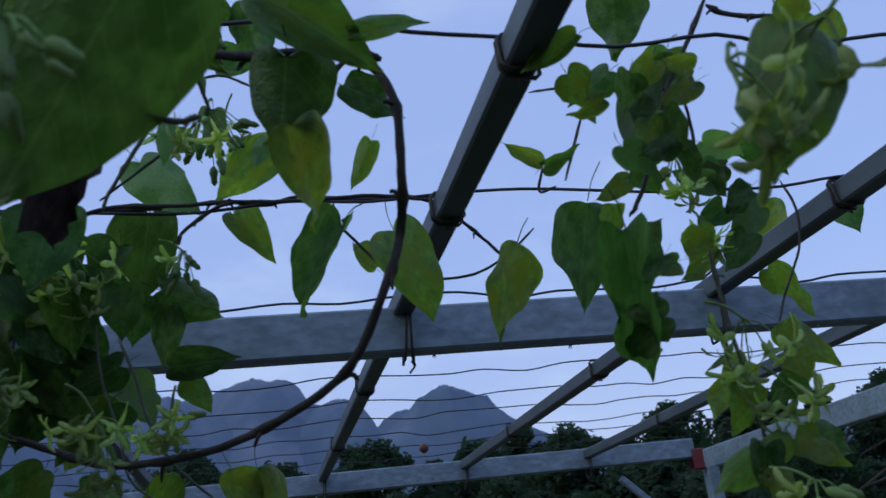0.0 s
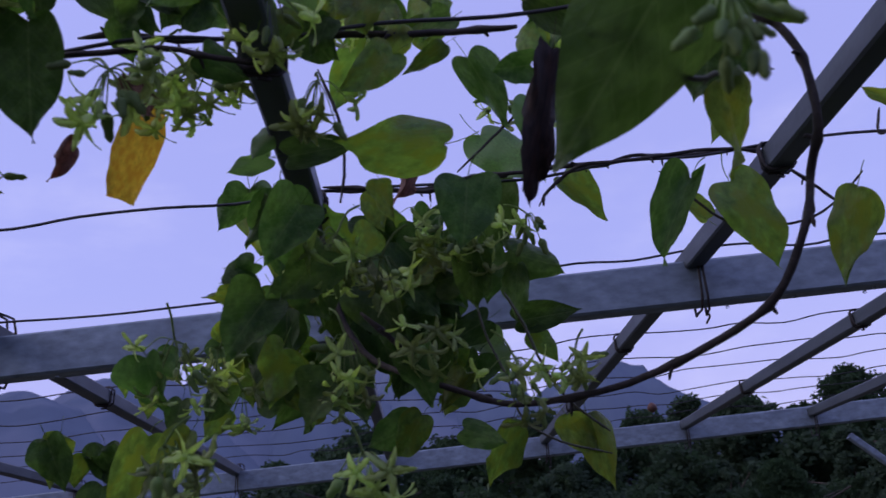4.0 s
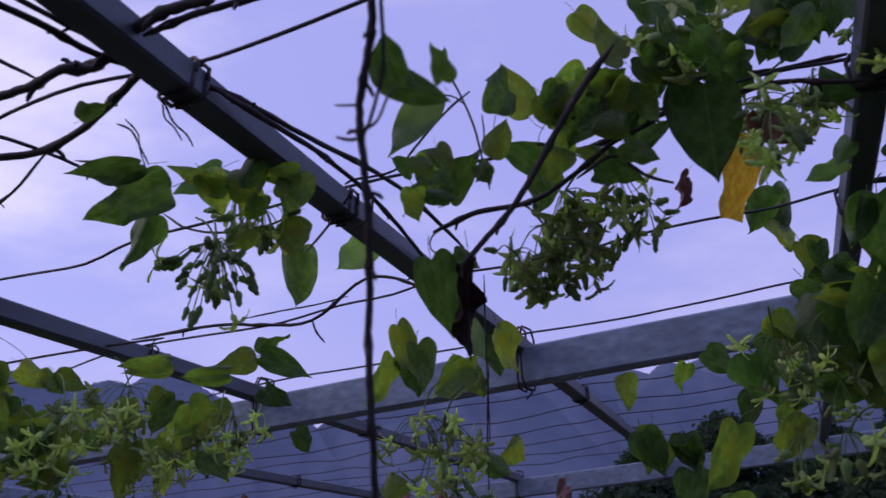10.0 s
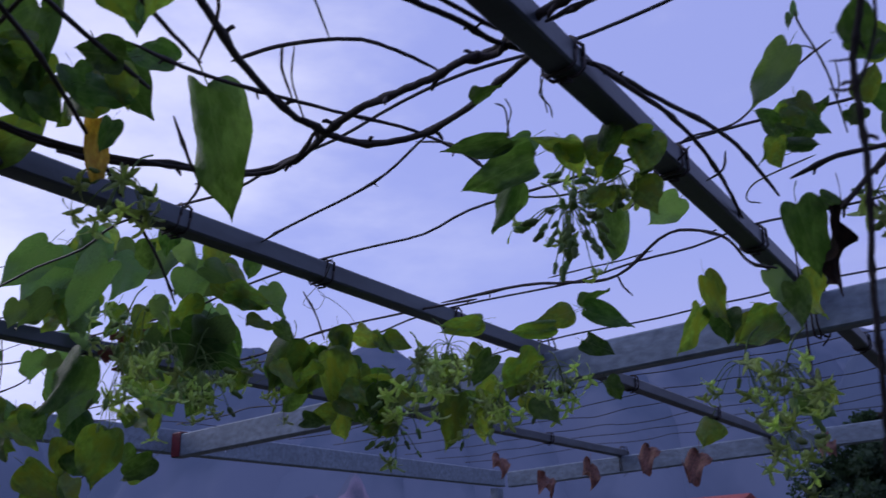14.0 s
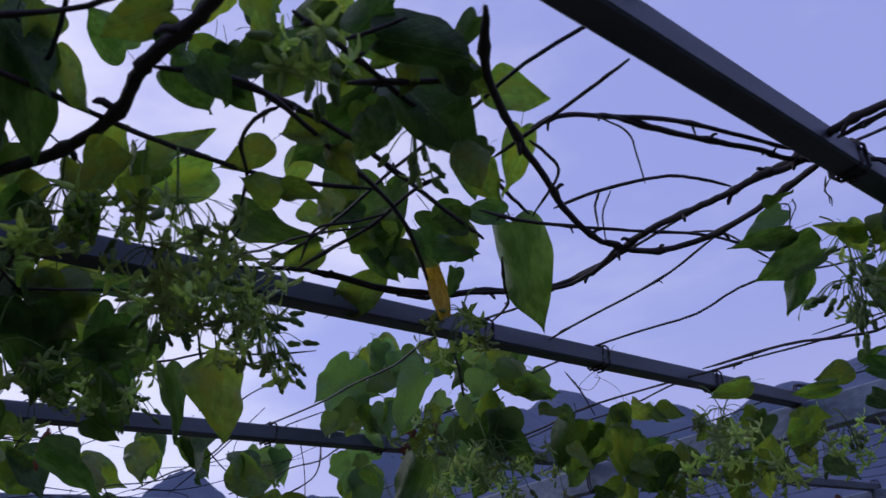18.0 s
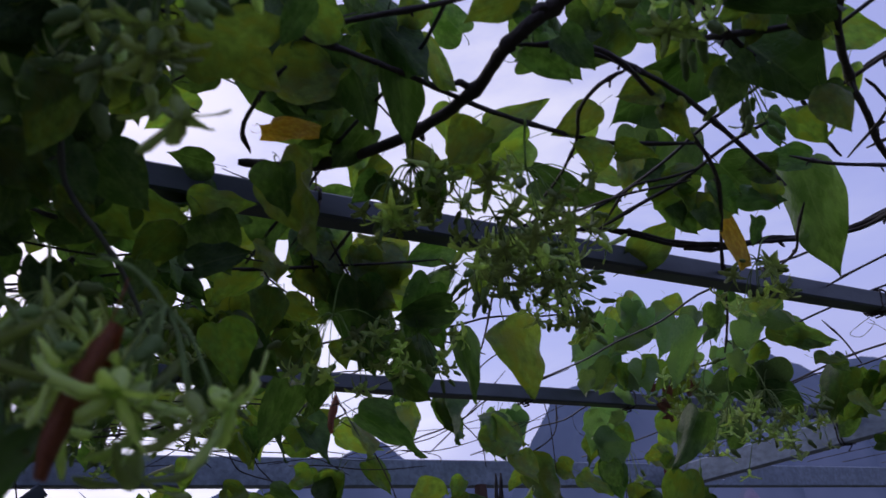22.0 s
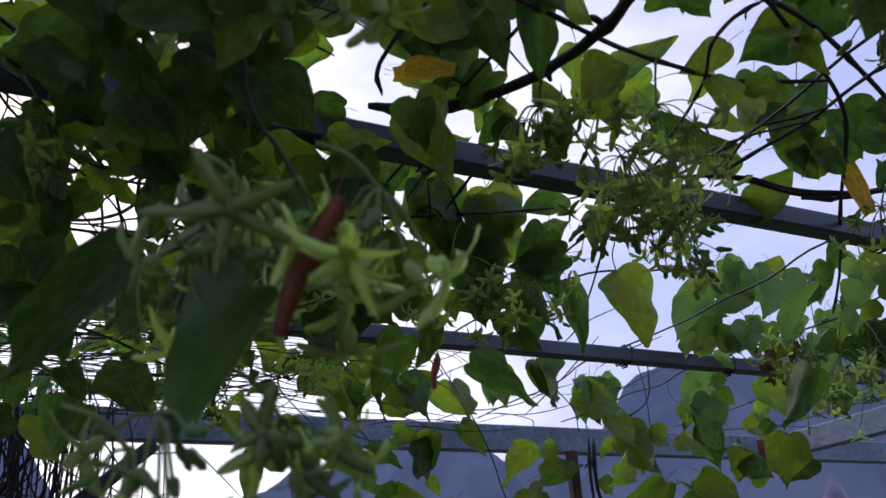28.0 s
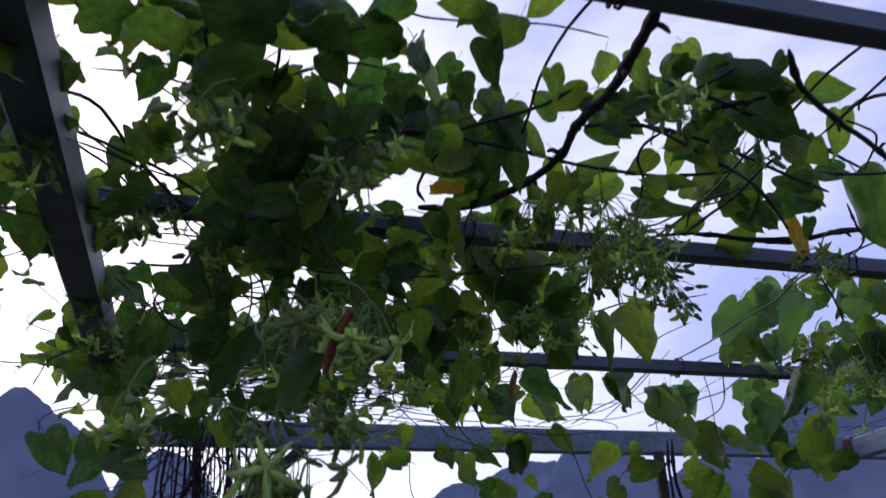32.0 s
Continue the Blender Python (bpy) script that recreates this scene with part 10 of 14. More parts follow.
leaf(vine_wire, (-1.601, 0.425, 2.091), (-1.594, 0.489, 2.070), 0.057, (0.66, -0.30, -0.69))
leaf(vine_wire, (-1.641, 0.401, 2.093), (-1.673, 0.385, 2.035), 0.052, (0.83, 0.20, -0.52), "o")
leaf(vine_wire, (-1.580, 0.693, 2.075), (-1.583, 0.705, 2.029), 0.039, (-0.75, 0.63, 0.21))
leaf(vine_wire, (-1.528, 0.477, 2.086), (-1.533, 0.512, 2.052), 0.032, (-0.98, 0.02, 0.18))
leaf(vine_wire, (-1.554, 0.601, 2.131), (-1.564, 0.629, 2.077), 0.055, (-0.99, -0.03, 0.17), "o")
leaf(vine_wire, (-1.645, 0.395, 2.118), (-1.624, 0.454, 2.094), 0.045, (0.93, -0.36, -0.05), "o")
leaf(vine_wire, (-1.615, 0.494, 2.009), (-1.608, 0.446, 2.045), 0.057, (-0.64, 0.40, 0.65), "o")
leaf(vine_wire, (-1.524, 0.538, 2.040), (-1.540, 0.526, 1.988), 0.045, (-0.94, -0.12, 0.32))
leaf(vine_wire, (-1.592, 0.420, 2.106), (-1.618, 0.421, 2.057), 0.041, (0.71, -0.59, -0.38))
leaf(vine_wire, (-1.556, 0.603, 2.107), (-1.578, 0.619, 2.062), 0.046, (0.68, -0.51, -0.52))
leaf(vine_wire, (-1.548, 0.629, 2.086), (-1.572, 0.626, 2.029), 0.049, (-0.91, -0.08, 0.40))
leaf(vine_wire, (-1.628, 0.478, 2.055), (-1.641, 0.496, 2.008), 0.044, (0.90, -0.27, -0.33), "o")
leaf(vine_wire, (-1.466, 0.640, 2.122), (-1.487, 0.632, 2.064), 0.040, (0.94, -0.09, -0.33), "o")
leaf(vine_end, (-2.281, 0.613, 2.171), (-2.308, 0.571, 2.117), 0.047, (-0.91, 0.07, 0.41))
leaf(vine_end, (-2.155, 0.649, 2.213), (-2.161, 0.691, 2.169), 0.049, (0.93, -0.19, -0.31))
leaf(vine_end, (-2.209, 0.609, 2.155), (-2.214, 0.633, 2.098), 0.044, (0.79, -0.54, -0.29))
leaf(vine_end, (-2.268, 0.734, 2.221), (-2.297, 0.756, 2.151), 0.068, (-0.93, -0.14, 0.34))
leaf(vine_end, (-2.113, 0.736, 2.227), (-2.133, 0.730, 2.178), 0.046, (-0.93, 0.07, 0.37))
leaf(vine_end, (-2.072, 0.803, 2.149), (-2.103, 0.770, 2.108), 0.050, (0.79, 0.00, -0.62))
leaf(vine_end, (-2.129, 0.634, 2.233), (-2.137, 0.675, 2.177), 0.057, (-0.99, 0.01, 0.15))
leaf(vine_end, (-2.185, 0.706, 2.072), (-2.177, 0.748, 2.041), 0.036, (-0.91, 0.34, 0.24))
leaf(vine_wire, (-1.462, 0.749, 1.977), (-1.454, 0.783, 1.946), 0.035, (0.82, -0.49, -0.31), "o")
leaf(vine_wire, (-1.550, 0.763, 2.028), (-1.571, 0.786, 1.983), 0.039, (-0.49, 0.65, 0.58), "o")
leaf(vine_wire, (-1.511, 0.634, 2.003), (-1.542, 0.634, 1.954), 0.039, (0.85, -0.10, -0.52), "o")
leaf(vine_wire, (-1.575, 0.652, 2.006), (-1.608, 0.646, 1.955), 0.041, (-0.66, 0.66, 0.35), "o")
leaf(vine_wire, (-1.053, 0.398, 2.206), (-1.088, 0.349, 2.183), 0.053, (-0.75, 0.24, 0.62), "o")
leaf(vine_wire, (-1.006, 0.451, 2.172), (-1.027, 0.460, 2.114), 0.039, (-0.93, 0.14, 0.35), "o")
leaf(vine_wire, (-1.011, 0.406, 2.283), (-1.021, 0.427, 2.240), 0.039, (-0.48, 0.74, 0.48))
leaf(vine_wire, (-0.996, 0.463, 2.307), (-1.019, 0.423, 2.267), 0.040, (-0.90, 0.06, 0.44), "o")
leaf(vine_wire, (-0.984, 0.508, 2.249), (-0.996, 0.522, 2.200), 0.039, (0.79, -0.50, -0.35), "o")
leaf(vine_wire, (-1.030, 0.454, 2.213), (-1.045, 0.471, 2.175), 0.036, (-0.83, 0.30, 0.47), "o")
leaf(vine_wire, (-1.015, 0.503, 2.252), (-1.020, 0.530, 2.206), 0.033, (0.62, -0.64, -0.45), "o")
leaf(vine_wire, (-1.064, 0.376, 2.177), (-1.078, 0.332, 2.159), 0.036, (0.94, -0.17, -0.29))
leaf(vine_wire, (-1.032, 0.418, 2.252), (-1.061, 0.368, 2.230), 0.052, (0.76, -0.15, -0.63), "o")
leaf(vine_wire, (-1.035, 0.451, 2.143), (-1.025, 0.507, 2.139), 0.036, (0.75, -0.17, -0.64), "o")
leaf(vine_wire, (-0.993, 0.465, 2.244), (-1.013, 0.468, 2.208), 0.036, (-0.83, 0.28, 0.49))
leaf(vine_wire, (-1.024, 0.415, 2.239), (-1.060, 0.392, 2.192), 0.055, (-0.74, -0.17, 0.65), "o")
leaf(vine_wire, (-0.915, 0.687, 2.169), (-0.926, 0.726, 2.147), 0.031, (-0.62, 0.24, 0.74), "o")
leaf(vine_wire, (-0.902, 0.788, 2.227), (-0.929, 0.755, 2.223), 0.035, (-0.57, 0.40, 0.72))
leaf(vine_wire, (-0.894, 0.748, 2.203), (-0.907, 0.734, 2.156), 0.038, (0.73, -0.69, -0.01))
leaf(vine_wire, (-0.923, 0.697, 2.203), (-0.932, 0.692, 2.148), 0.044, (0.95, -0.27, -0.13))
leaf(vine_wire, (-0.912, 0.702, 2.162), (-0.946, 0.662, 2.170), 0.041, (-0.30, 0.42, 0.86), "o")
leaf(vine_wire, (-0.866, 0.702, 2.260), (-0.892, 0.713, 2.223), 0.042, (0.72, -0.30, -0.62))
leaf(vine_wire, (-0.862, 0.744, 2.176), (-0.898, 0.718, 2.150), 0.044, (-0.71, 0.58, 0.39))
leaf(vine_wire, (-0.932, 0.697, 2.226), (-0.941, 0.712, 2.174), 0.037, (0.93, -0.27, -0.25))
leaf(vine_wire, (-1.029, 0.447, 2.189), (-1.058, 0.428, 2.157), 0.032, (-0.70, -0.12, 0.71))
leaf(vine_wire, (-1.090, 0.437, 2.199), (-1.095, 0.443, 2.163), 0.029, (-0.98, 0.14, 0.16))
leaf(vine_wire, (-1.060, 0.409, 2.183), (-1.048, 0.436, 2.162), 0.026, (0.52, -0.65, -0.55))
leaf(vine_wire, (-1.062, 0.462, 2.208), (-1.068, 0.465, 2.170), 0.027, (0.77, -0.61, -0.18))
leaf(vine_wire, (-1.115, 0.495, 2.241), (-1.114, 0.513, 2.193), 0.042, (0.97, -0.22, -0.06))
leaf(vine_wire, (-0.994, 0.281, 2.025), (-1.021, 0.278, 1.979), 0.044, (0.86, 0.02, -0.50))
leaf(vine_wire, (-0.999, 0.269, 2.070), (-1.019, 0.239, 2.027), 0.037, (0.90, 0.01, -0.44))
leaf(vine_wire, (-1.057, 0.202, 2.007), (-1.032, 0.255, 1.999), 0.043, (0.83, -0.45, -0.33), "o")
leaf(vine_wire, (-1.070, 0.130, 2.078), (-1.098, 0.113, 2.042), 0.031, (-0.79, 0.02, 0.62))
leaf(vine_wire, (-1.040, 0.133, 2.022), (-1.048, 0.163, 1.987), 0.042, (0.88, -0.25, -0.41), "o")
leaf(vine_wire, (-0.971, 0.236, 2.073), (-0.994, 0.208, 2.044), 0.031, (0.87, -0.25, -0.43))
leaf(vine_wire, (-0.981, 0.236, 2.101), (-0.996, 0.248, 2.043), 0.046, (0.94, -0.18, -0.28), "o")
leaf(vine_wire, (-1.126, 0.498, 2.225), (-1.143, 0.506, 2.182), 0.034, (0.87, -0.28, -0.40))
leaf(vine_wire, (-1.090, 0.513, 2.133), (-1.102, 0.467, 2.106), 0.047, (0.69, 0.23, -0.69), "o")
leaf(vine_wire, (-1.044, 0.531, 2.119), (-1.083, 0.510, 2.088), 0.043, (-0.67, 0.15, 0.72), "o")
leaf(vine_wire, (-1.057, 0.479, 2.148), (-1.081, 0.443, 2.155), 0.034, (0.74, -0.56, -0.38), "o")
leaf(vine_wire, (-1.142, 0.478, 2.243), (-1.146, 0.498, 2.203), 0.032, (-0.99, 0.08, 0.15), "o")
leaf(vine_wire, (-1.058, 0.498, 2.169), (-1.072, 0.508, 2.114), 0.041, (-0.87, 0.41, 0.29))
leaf(vine_wire, (-1.081, 0.499, 2.174), (-1.113, 0.512, 2.130), 0.041, (-0.79, 0.08, 0.60), "o")
leaf(vine_wire, (-1.103, 0.507, 2.196), (-1.140, 0.468, 2.187), 0.039, (0.69, -0.54, -0.49), "o")
leaf(vine_wire, (-0.845, 0.179, 2.011), (-0.863, 0.202, 1.965), 0.038, (0.74, -0.44, -0.51), "o")
leaf(vine_wire, (-0.855, 0.136, 2.034), (-0.844, 0.185, 1.988), 0.048, (0.89, -0.40, -0.22), "o")
leaf(vine_wire, (-0.814, 0.264, 2.075), (-0.840, 0.274, 2.026), 0.052, (0.87, 0.30, -0.40), "o")
leaf(vine_wire, (-0.859, 0.169, 1.937), (-0.874, 0.198, 1.913), 0.026, (0.75, -0.13, -0.65), "o")
leaf(vine_wire, (-0.796, 0.235, 1.960), (-0.827, 0.231, 1.914), 0.044, (0.82, 0.14, -0.55))
leaf(vine_wire, (-0.873, 0.029, 1.965), (-0.884, -0.015, 1.944), 0.032, (0.84, 0.04, -0.54), "o")
leaf(vine_wire, (-0.871, 0.017, 2.055), (-0.882, 0.030, 2.010), 0.038, (0.90, 0.41, -0.12), "o")
leaf(vine_wire, (-0.806, 0.233, 2.024), (-0.819, 0.192, 1.982), 0.044, (-0.82, -0.26, 0.51), "o")
leaf(vine_wire, (-0.868, 0.125, 2.072), (-0.876, 0.150, 2.037), 0.041, (-0.69, 0.52, 0.51), "o")
leaf(vine_wire, (-0.829, 0.070, 2.039), (-0.848, 0.040, 2.021), 0.029, (-0.86, 0.30, 0.41), "o")
leaf(vine_wire, (-0.787, 0.259, 2.013), (-0.788, 0.268, 1.957), 0.042, (-0.96, 0.26, 0.07), "o")
leaf(vine_wire, (-0.841, 0.034, 2.049), (-0.843, 0.066, 2.012), 0.030, (1.00, -0.02, -0.06))
leaf(vine_wire, (-0.901, 0.019, 2.017), (-0.903, 0.041, 1.978), 0.029, (-0.91, 0.34, 0.25))
leaf(vine_wire, (-0.891, 0.203, 1.953), (-0.896, 0.242, 1.921), 0.041, (0.87, -0.24, -0.42))
leaf(vine_wire, (-0.782, 0.177, 1.992), (-0.765, 0.151, 2.011), 0.025, (0.72, -0.04, -0.70))
leaf(vine_wire, (-1.264, 0.063, 1.851), (-1.291, 0.065, 1.802), 0.045, (-0.87, 0.08, 0.49))
leaf(vine_wire, (-1.196, 0.263, 1.854), (-1.206, 0.239, 1.823), 0.029, (-0.97, 0.16, 0.18))
leaf(vine_wire, (-1.120, 0.141, 1.877), (-1.155, 0.117, 1.836), 0.052, (0.65, 0.27, -0.71), "o")
leaf(vine_wire, (-1.068, 0.239, 1.945), (-1.082, 0.270, 1.909), 0.045, (0.75, -0.34, -0.57))
leaf(vine_wire, (-1.221, 0.255, 1.865), (-1.239, 0.246, 1.810), 0.043, (0.91, 0.23, -0.33), "o")
leaf(vine_wire, (-1.123, 0.277, 1.948), (-1.141, 0.291, 1.904), 0.032, (0.93, 0.15, -0.34))
leaf(vine_wire, (-1.094, 0.311, 1.878), (-1.103, 0.264, 1.871), 0.042, (-0.97, 0.17, 0.14))
leaf(vine_wire, (-1.230, -0.016, 1.926), (-1.243, -0.017, 1.887), 0.027, (-0.93, 0.25, 0.29), "o")
leaf(vine_wire, (-1.057, 0.257, 1.925), (-1.085, 0.283, 1.882), 0.046, (-0.86, -0.04, 0.52))
leaf(vine_wire, (-1.170, 0.018, 1.858), (-1.177, 0.014, 1.810), 0.039, (0.99, -0.05, -0.13), "o")
leaf(vine_wire, (-1.154, 0.284, 1.874), (-1.161, 0.331, 1.846), 0.041, (-0.97, -0.02, 0.24), "o")
leaf(vine_wire, (-1.170, 0.121, 1.873), (-1.190, 0.126, 1.832), 0.033, (0.81, -0.37, -0.45), "o")
leaf(vine_wire, (-1.126, 0.120, 1.914), (-1.137, 0.125, 1.872), 0.039, (-0.93, -0.31, 0.21), "o")
leaf(vine_wire, (-1.140, 0.107, 1.898), (-1.181, 0.093, 1.851), 0.048, (-0.71, -0.21, 0.67))
leaf(vine_wire, (-1.165, 0.003, 1.931), (-1.173, -0.016, 1.893), 0.035, (-0.98, 0.12, 0.13))
leaf(vine_wire, (-1.154, 0.190, 1.817), (-1.183, 0.220, 1.769), 0.043, (0.89, 0.27, -0.37))
leaf(vine_wire, (-1.141, 0.095, 1.951), (-1.149, 0.045, 1.957), 0.041, (-0.83, 0.18, 0.53))
leaf(vine_wire, (-1.082, 0.150, 2.023), (-1.083, 0.176, 1.973), 0.036, (-0.99, -0.15, -0.07))
leaf(vine_wire, (-1.275, -0.032, 1.827), (-1.300, -0.023, 1.793), 0.030, (0.79, 0.41, -0.46))
leaf(vine_wire, (-1.153, 0.088, 1.856), (-1.138, 0.122, 1.869), 0.034, (0.93, -0.33, -0.18), "o")
leaf(vine_wire, (-1.140, 0.216, 1.904), (-1.152, 0.189, 1.880), 0.028, (-0.94, 0.33, 0.12), "o")
leaf(vine_wire, (-1.143, 0.112, 1.937), (-1.169, 0.066, 1.934), 0.035, (0.86, -0.47, -0.19))
leaf(vine_wire, (-1.010, 0.454, 2.127), (-1.001, 0.506, 2.121), 0.034, (0.84, -0.19, -0.51), "o")
leaf(vine_wire, (-1.021, 0.316, 2.124), (-1.037, 0.300, 2.080), 0.030, (0.92, 0.12, -0.37))
leaf(vine_wire, (-1.017, 0.417, 2.201), (-1.028, 0.365, 2.191), 0.040, (-0.86, 0.09, 0.50), "o")
leaf(vine_wire, (-0.947, 0.420, 2.167), (-0.955, 0.477, 2.156), 0.049, (0.93, 0.06, -0.37))
leaf(vine_wire, (-0.957, 0.420, 2.196), (-0.963, 0.433, 2.140), 0.043, (0.98, -0.12, -0.13))
leaf(vine_wire, (-1.024, 0.278, 2.188), (-1.025, 0.309, 2.148), 0.036, (0.84, -0.42, -0.34))
leaf(vine_wire, (-0.992, 0.421, 2.126), (-0.973, 0.488, 2.115), 0.056, (-0.77, 0.31, 0.55))
leaf(vine_wire, (-1.005, 0.273, 2.160), (-1.021, 0.324, 2.134), 0.049, (-0.70, 0.13, 0.70), "o")
leaf(vine_wire, (-0.970, 0.327, 2.173), (-1.002, 0.291, 2.124), 0.057, (0.70, 0.28, -0.66))
leaf(vine_wire, (-1.063, 0.336, 2.143), (-1.096, 0.281, 2.123), 0.046, (0.71, -0.19, -0.67))
leaf(vine_wire, (-0.929, 0.502, 2.150), (-0.950, 0.493, 2.101), 0.045, (-0.92, 0.10, 0.39))
leaf(vine_wire, (-1.008, 0.433, 2.184), (-1.044, 0.411, 2.149), 0.049, (0.70, -0.64, -0.33), "o")
leaf(vine_wire, (-0.718, 0.061, 1.636), (-0.707, 0.091, 1.609), 0.035, (-0.90, -0.04, -0.43), "o")
leaf(vine_wire, (-0.774, -0.008, 1.590), (-0.782, -0.007, 1.547), 0.030, (0.86, 0.49, -0.13), "o")
leaf(vine_wire, (-0.770, -0.011, 1.660), (-0.772, 0.009, 1.622), 0.036, (0.94, 0.32, 0.10), "o")
leaf(vine_wire, (-0.747, 0.068, 1.610), (-0.737, 0.084, 1.575), 0.028, (0.89, -0.46, 0.03))
leaf(vine_wire, (-0.745, 0.066, 1.656), (-0.747, 0.053, 1.626), 0.025, (0.81, 0.52, -0.27), "o")
leaf(vine_wire, (-0.802, 0.046, 1.602), (-0.794, 0.015, 1.596), 0.025, (-0.86, -0.30, 0.41))
leaf(vine_wire, (-0.732, 0.038, 1.649), (-0.747, 0.024, 1.608), 0.041, (-0.93, 0.29, 0.24), "o")
leaf(vine_wire, (-0.820, -0.008, 1.563), (-0.827, 0.030, 1.577), 0.034, (-0.97, -0.21, 0.07), "o")
leaf(vine_wire, (-1.240, -0.187, 2.284), (-1.263, -0.201, 2.218), 0.052, (0.84, 0.39, -0.37))
leaf(vine_wire, (-1.299, -0.207, 2.150), (-1.308, -0.174, 2.090), 0.045, (-0.99, -0.04, 0.12), "o")
leaf(vine_wire, (-1.235, -0.172, 2.247), (-1.265, -0.189, 2.211), 0.035, (0.75, 0.09, -0.65))
leaf(vine_wire, (-1.227, -0.114, 2.181), (-1.262, -0.136, 2.138), 0.038, (0.65, 0.31, -0.69), "o")
leaf(vine_wire, (-1.159, -0.054, 2.136), (-1.201, -0.082, 2.095), 0.040, (0.66, 0.11, -0.75))
leaf(vine_wire, (-1.190, -0.174, 2.326), (-1.218, -0.184, 2.291), 0.035, (0.57, 0.54, -0.62), "o")
leaf(vine_wire, (-1.239, -0.183, 2.119), (-1.253, -0.152, 2.067), 0.046, (-0.95, 0.08, 0.30))
leaf(vine_wire, (-1.236, -0.177, 2.084), (-1.249, -0.140, 2.046), 0.034, (0.94, -0.01, -0.33), "o")
leaf(vine_wire, (-1.826, -0.204, 2.105), (-1.836, -0.182, 2.043), 0.054, (0.97, 0.25, -0.06))
leaf(vine_wire, (-1.752, -0.206, 2.017), (-1.739, -0.139, 2.012), 0.058, (-0.86, 0.21, 0.47))
leaf(vine_wire, (-1.749, -0.162, 2.100), (-1.784, -0.184, 2.043), 0.045, (0.85, 0.01, -0.52))
leaf(vine_wire, (-1.771, -0.130, 1.999), (-1.790, -0.114, 1.946), 0.041, (-0.94, 0.06, 0.34))
leaf(vine_wire, (-1.703, -0.117, 1.996), (-1.705, -0.060, 1.968), 0.054, (-0.96, 0.09, 0.26))
leaf(vine_wire, (-1.709, -0.152, 2.024), (-1.698, -0.094, 1.977), 0.056, (-0.85, 0.41, 0.33))
leaf(vine_wire, (-1.772, -0.126, 1.981), (-1.763, -0.070, 1.933), 0.053, (-0.92, 0.33, 0.20))
leaf(vine_wire, (-1.730, -0.212, 2.107), (-1.731, -0.149, 2.088), 0.053, (-0.99, 0.01, 0.10))
leaf(vine_wire, (-1.734, 0.067, 1.889), (-1.751, 0.016, 1.870), 0.049, (0.86, -0.09, -0.49), "o")
leaf(vine_wire, (-1.734, 0.132, 1.908), (-1.754, 0.123, 1.858), 0.034, (0.93, -0.03, -0.36), "o")
leaf(vine_wire, (-1.773, 0.031, 1.907), (-1.798, -0.033, 1.904), 0.043, (-0.92, 0.34, 0.21), "o")
leaf(vine_wire, (-1.712, 0.164, 1.892), (-1.747, 0.097, 1.889), 0.050, (0.70, -0.34, -0.62), "o")
leaf(vine_wire, (-1.776, 0.161, 1.917), (-1.800, 0.134, 1.855), 0.063, (0.89, -0.42, -0.17), "o")
leaf(vine_wire, (-1.766, 0.055, 1.968), (-1.781, 0.062, 1.905), 0.050, (0.94, 0.29, -0.20), "o")
leaf(vine_end, (-2.382, 1.636, 2.041), (-2.385, 1.670, 1.982), 0.056, (-0.91, 0.34, 0.25))
leaf(vine_end, (-2.368, 1.945, 1.890), (-2.329, 1.991, 1.925), 0.050, (0.71, -0.69, 0.12))
leaf(vine_end, (-2.416, 1.947, 1.974), (-2.416, 1.989, 1.933), 0.053, (-0.98, 0.15, 0.14))
leaf(vine_end, (-2.577, 1.638, 2.043), (-2.616, 1.604, 2.003), 0.045, (-0.80, 0.49, 0.35))
leaf(vine_end, (-2.437, 1.597, 1.976), (-2.423, 1.662, 1.940), 0.055, (0.98, -0.22, 0.02))
leaf(vine_end, (-2.388, 1.783, 1.840), (-2.373, 1.842, 1.783), 0.060, (0.94, -0.33, -0.10))
leaf(vine_end, (-2.292, 1.937, 2.061), (-2.312, 1.979, 1.991), 0.063, (0.80, -0.38, -0.46))
leaf(vine_end, (-2.582, 1.575, 1.933), (-2.578, 1.614, 1.883), 0.052, (-0.95, 0.28, 0.14))
leaf(vine_end, (-2.428, 1.598, 2.055), (-2.411, 1.668, 2.020), 0.063, (0.98, -0.17, 0.11))
leaf(vine_end, (-2.337, 2.016, 2.127), (-2.369, 2.011, 2.065), 0.050, (-0.63, 0.73, 0.26))
leaf(vine_end, (-2.558, 1.435, 1.969), (-2.591, 1.381, 1.952), 0.049, (-0.86, 0.49, 0.11))
leaf(vine_end, (-2.719, 1.235, 1.835), (-2.712, 1.281, 1.788), 0.042, (0.82, -0.46, -0.33))
leaf(vine_end, (-2.689, 1.371, 1.917), (-2.704, 1.396, 1.849), 0.051, (0.68, -0.63, -0.38))
leaf(vine_end, (-2.551, 1.424, 2.022), (-2.583, 1.386, 1.993), 0.053, (-0.68, 0.71, -0.20))
leaf(vine_end, (-2.613, 1.300, 1.866), (-2.643, 1.283, 1.814), 0.054, (-0.87, 0.06, 0.49))
leaf(vine_end, (-2.605, 1.043, 1.936), (-2.609, 1.081, 1.893), 0.035, (0.90, -0.28, -0.34))
leaf(vine_wire, (-1.114, 0.204, 2.130), (-1.146, 0.208, 2.082), 0.038, (0.79, 0.37, -0.50))
leaf(vine_wire, (-1.027, 0.168, 2.120), (-1.051, 0.183, 2.087), 0.034, (0.82, 0.09, -0.56), "o")
leaf(vine_wire, (-1.048, 0.196, 2.159), (-1.062, 0.195, 2.107), 0.040, (0.95, 0.16, -0.26), "o")
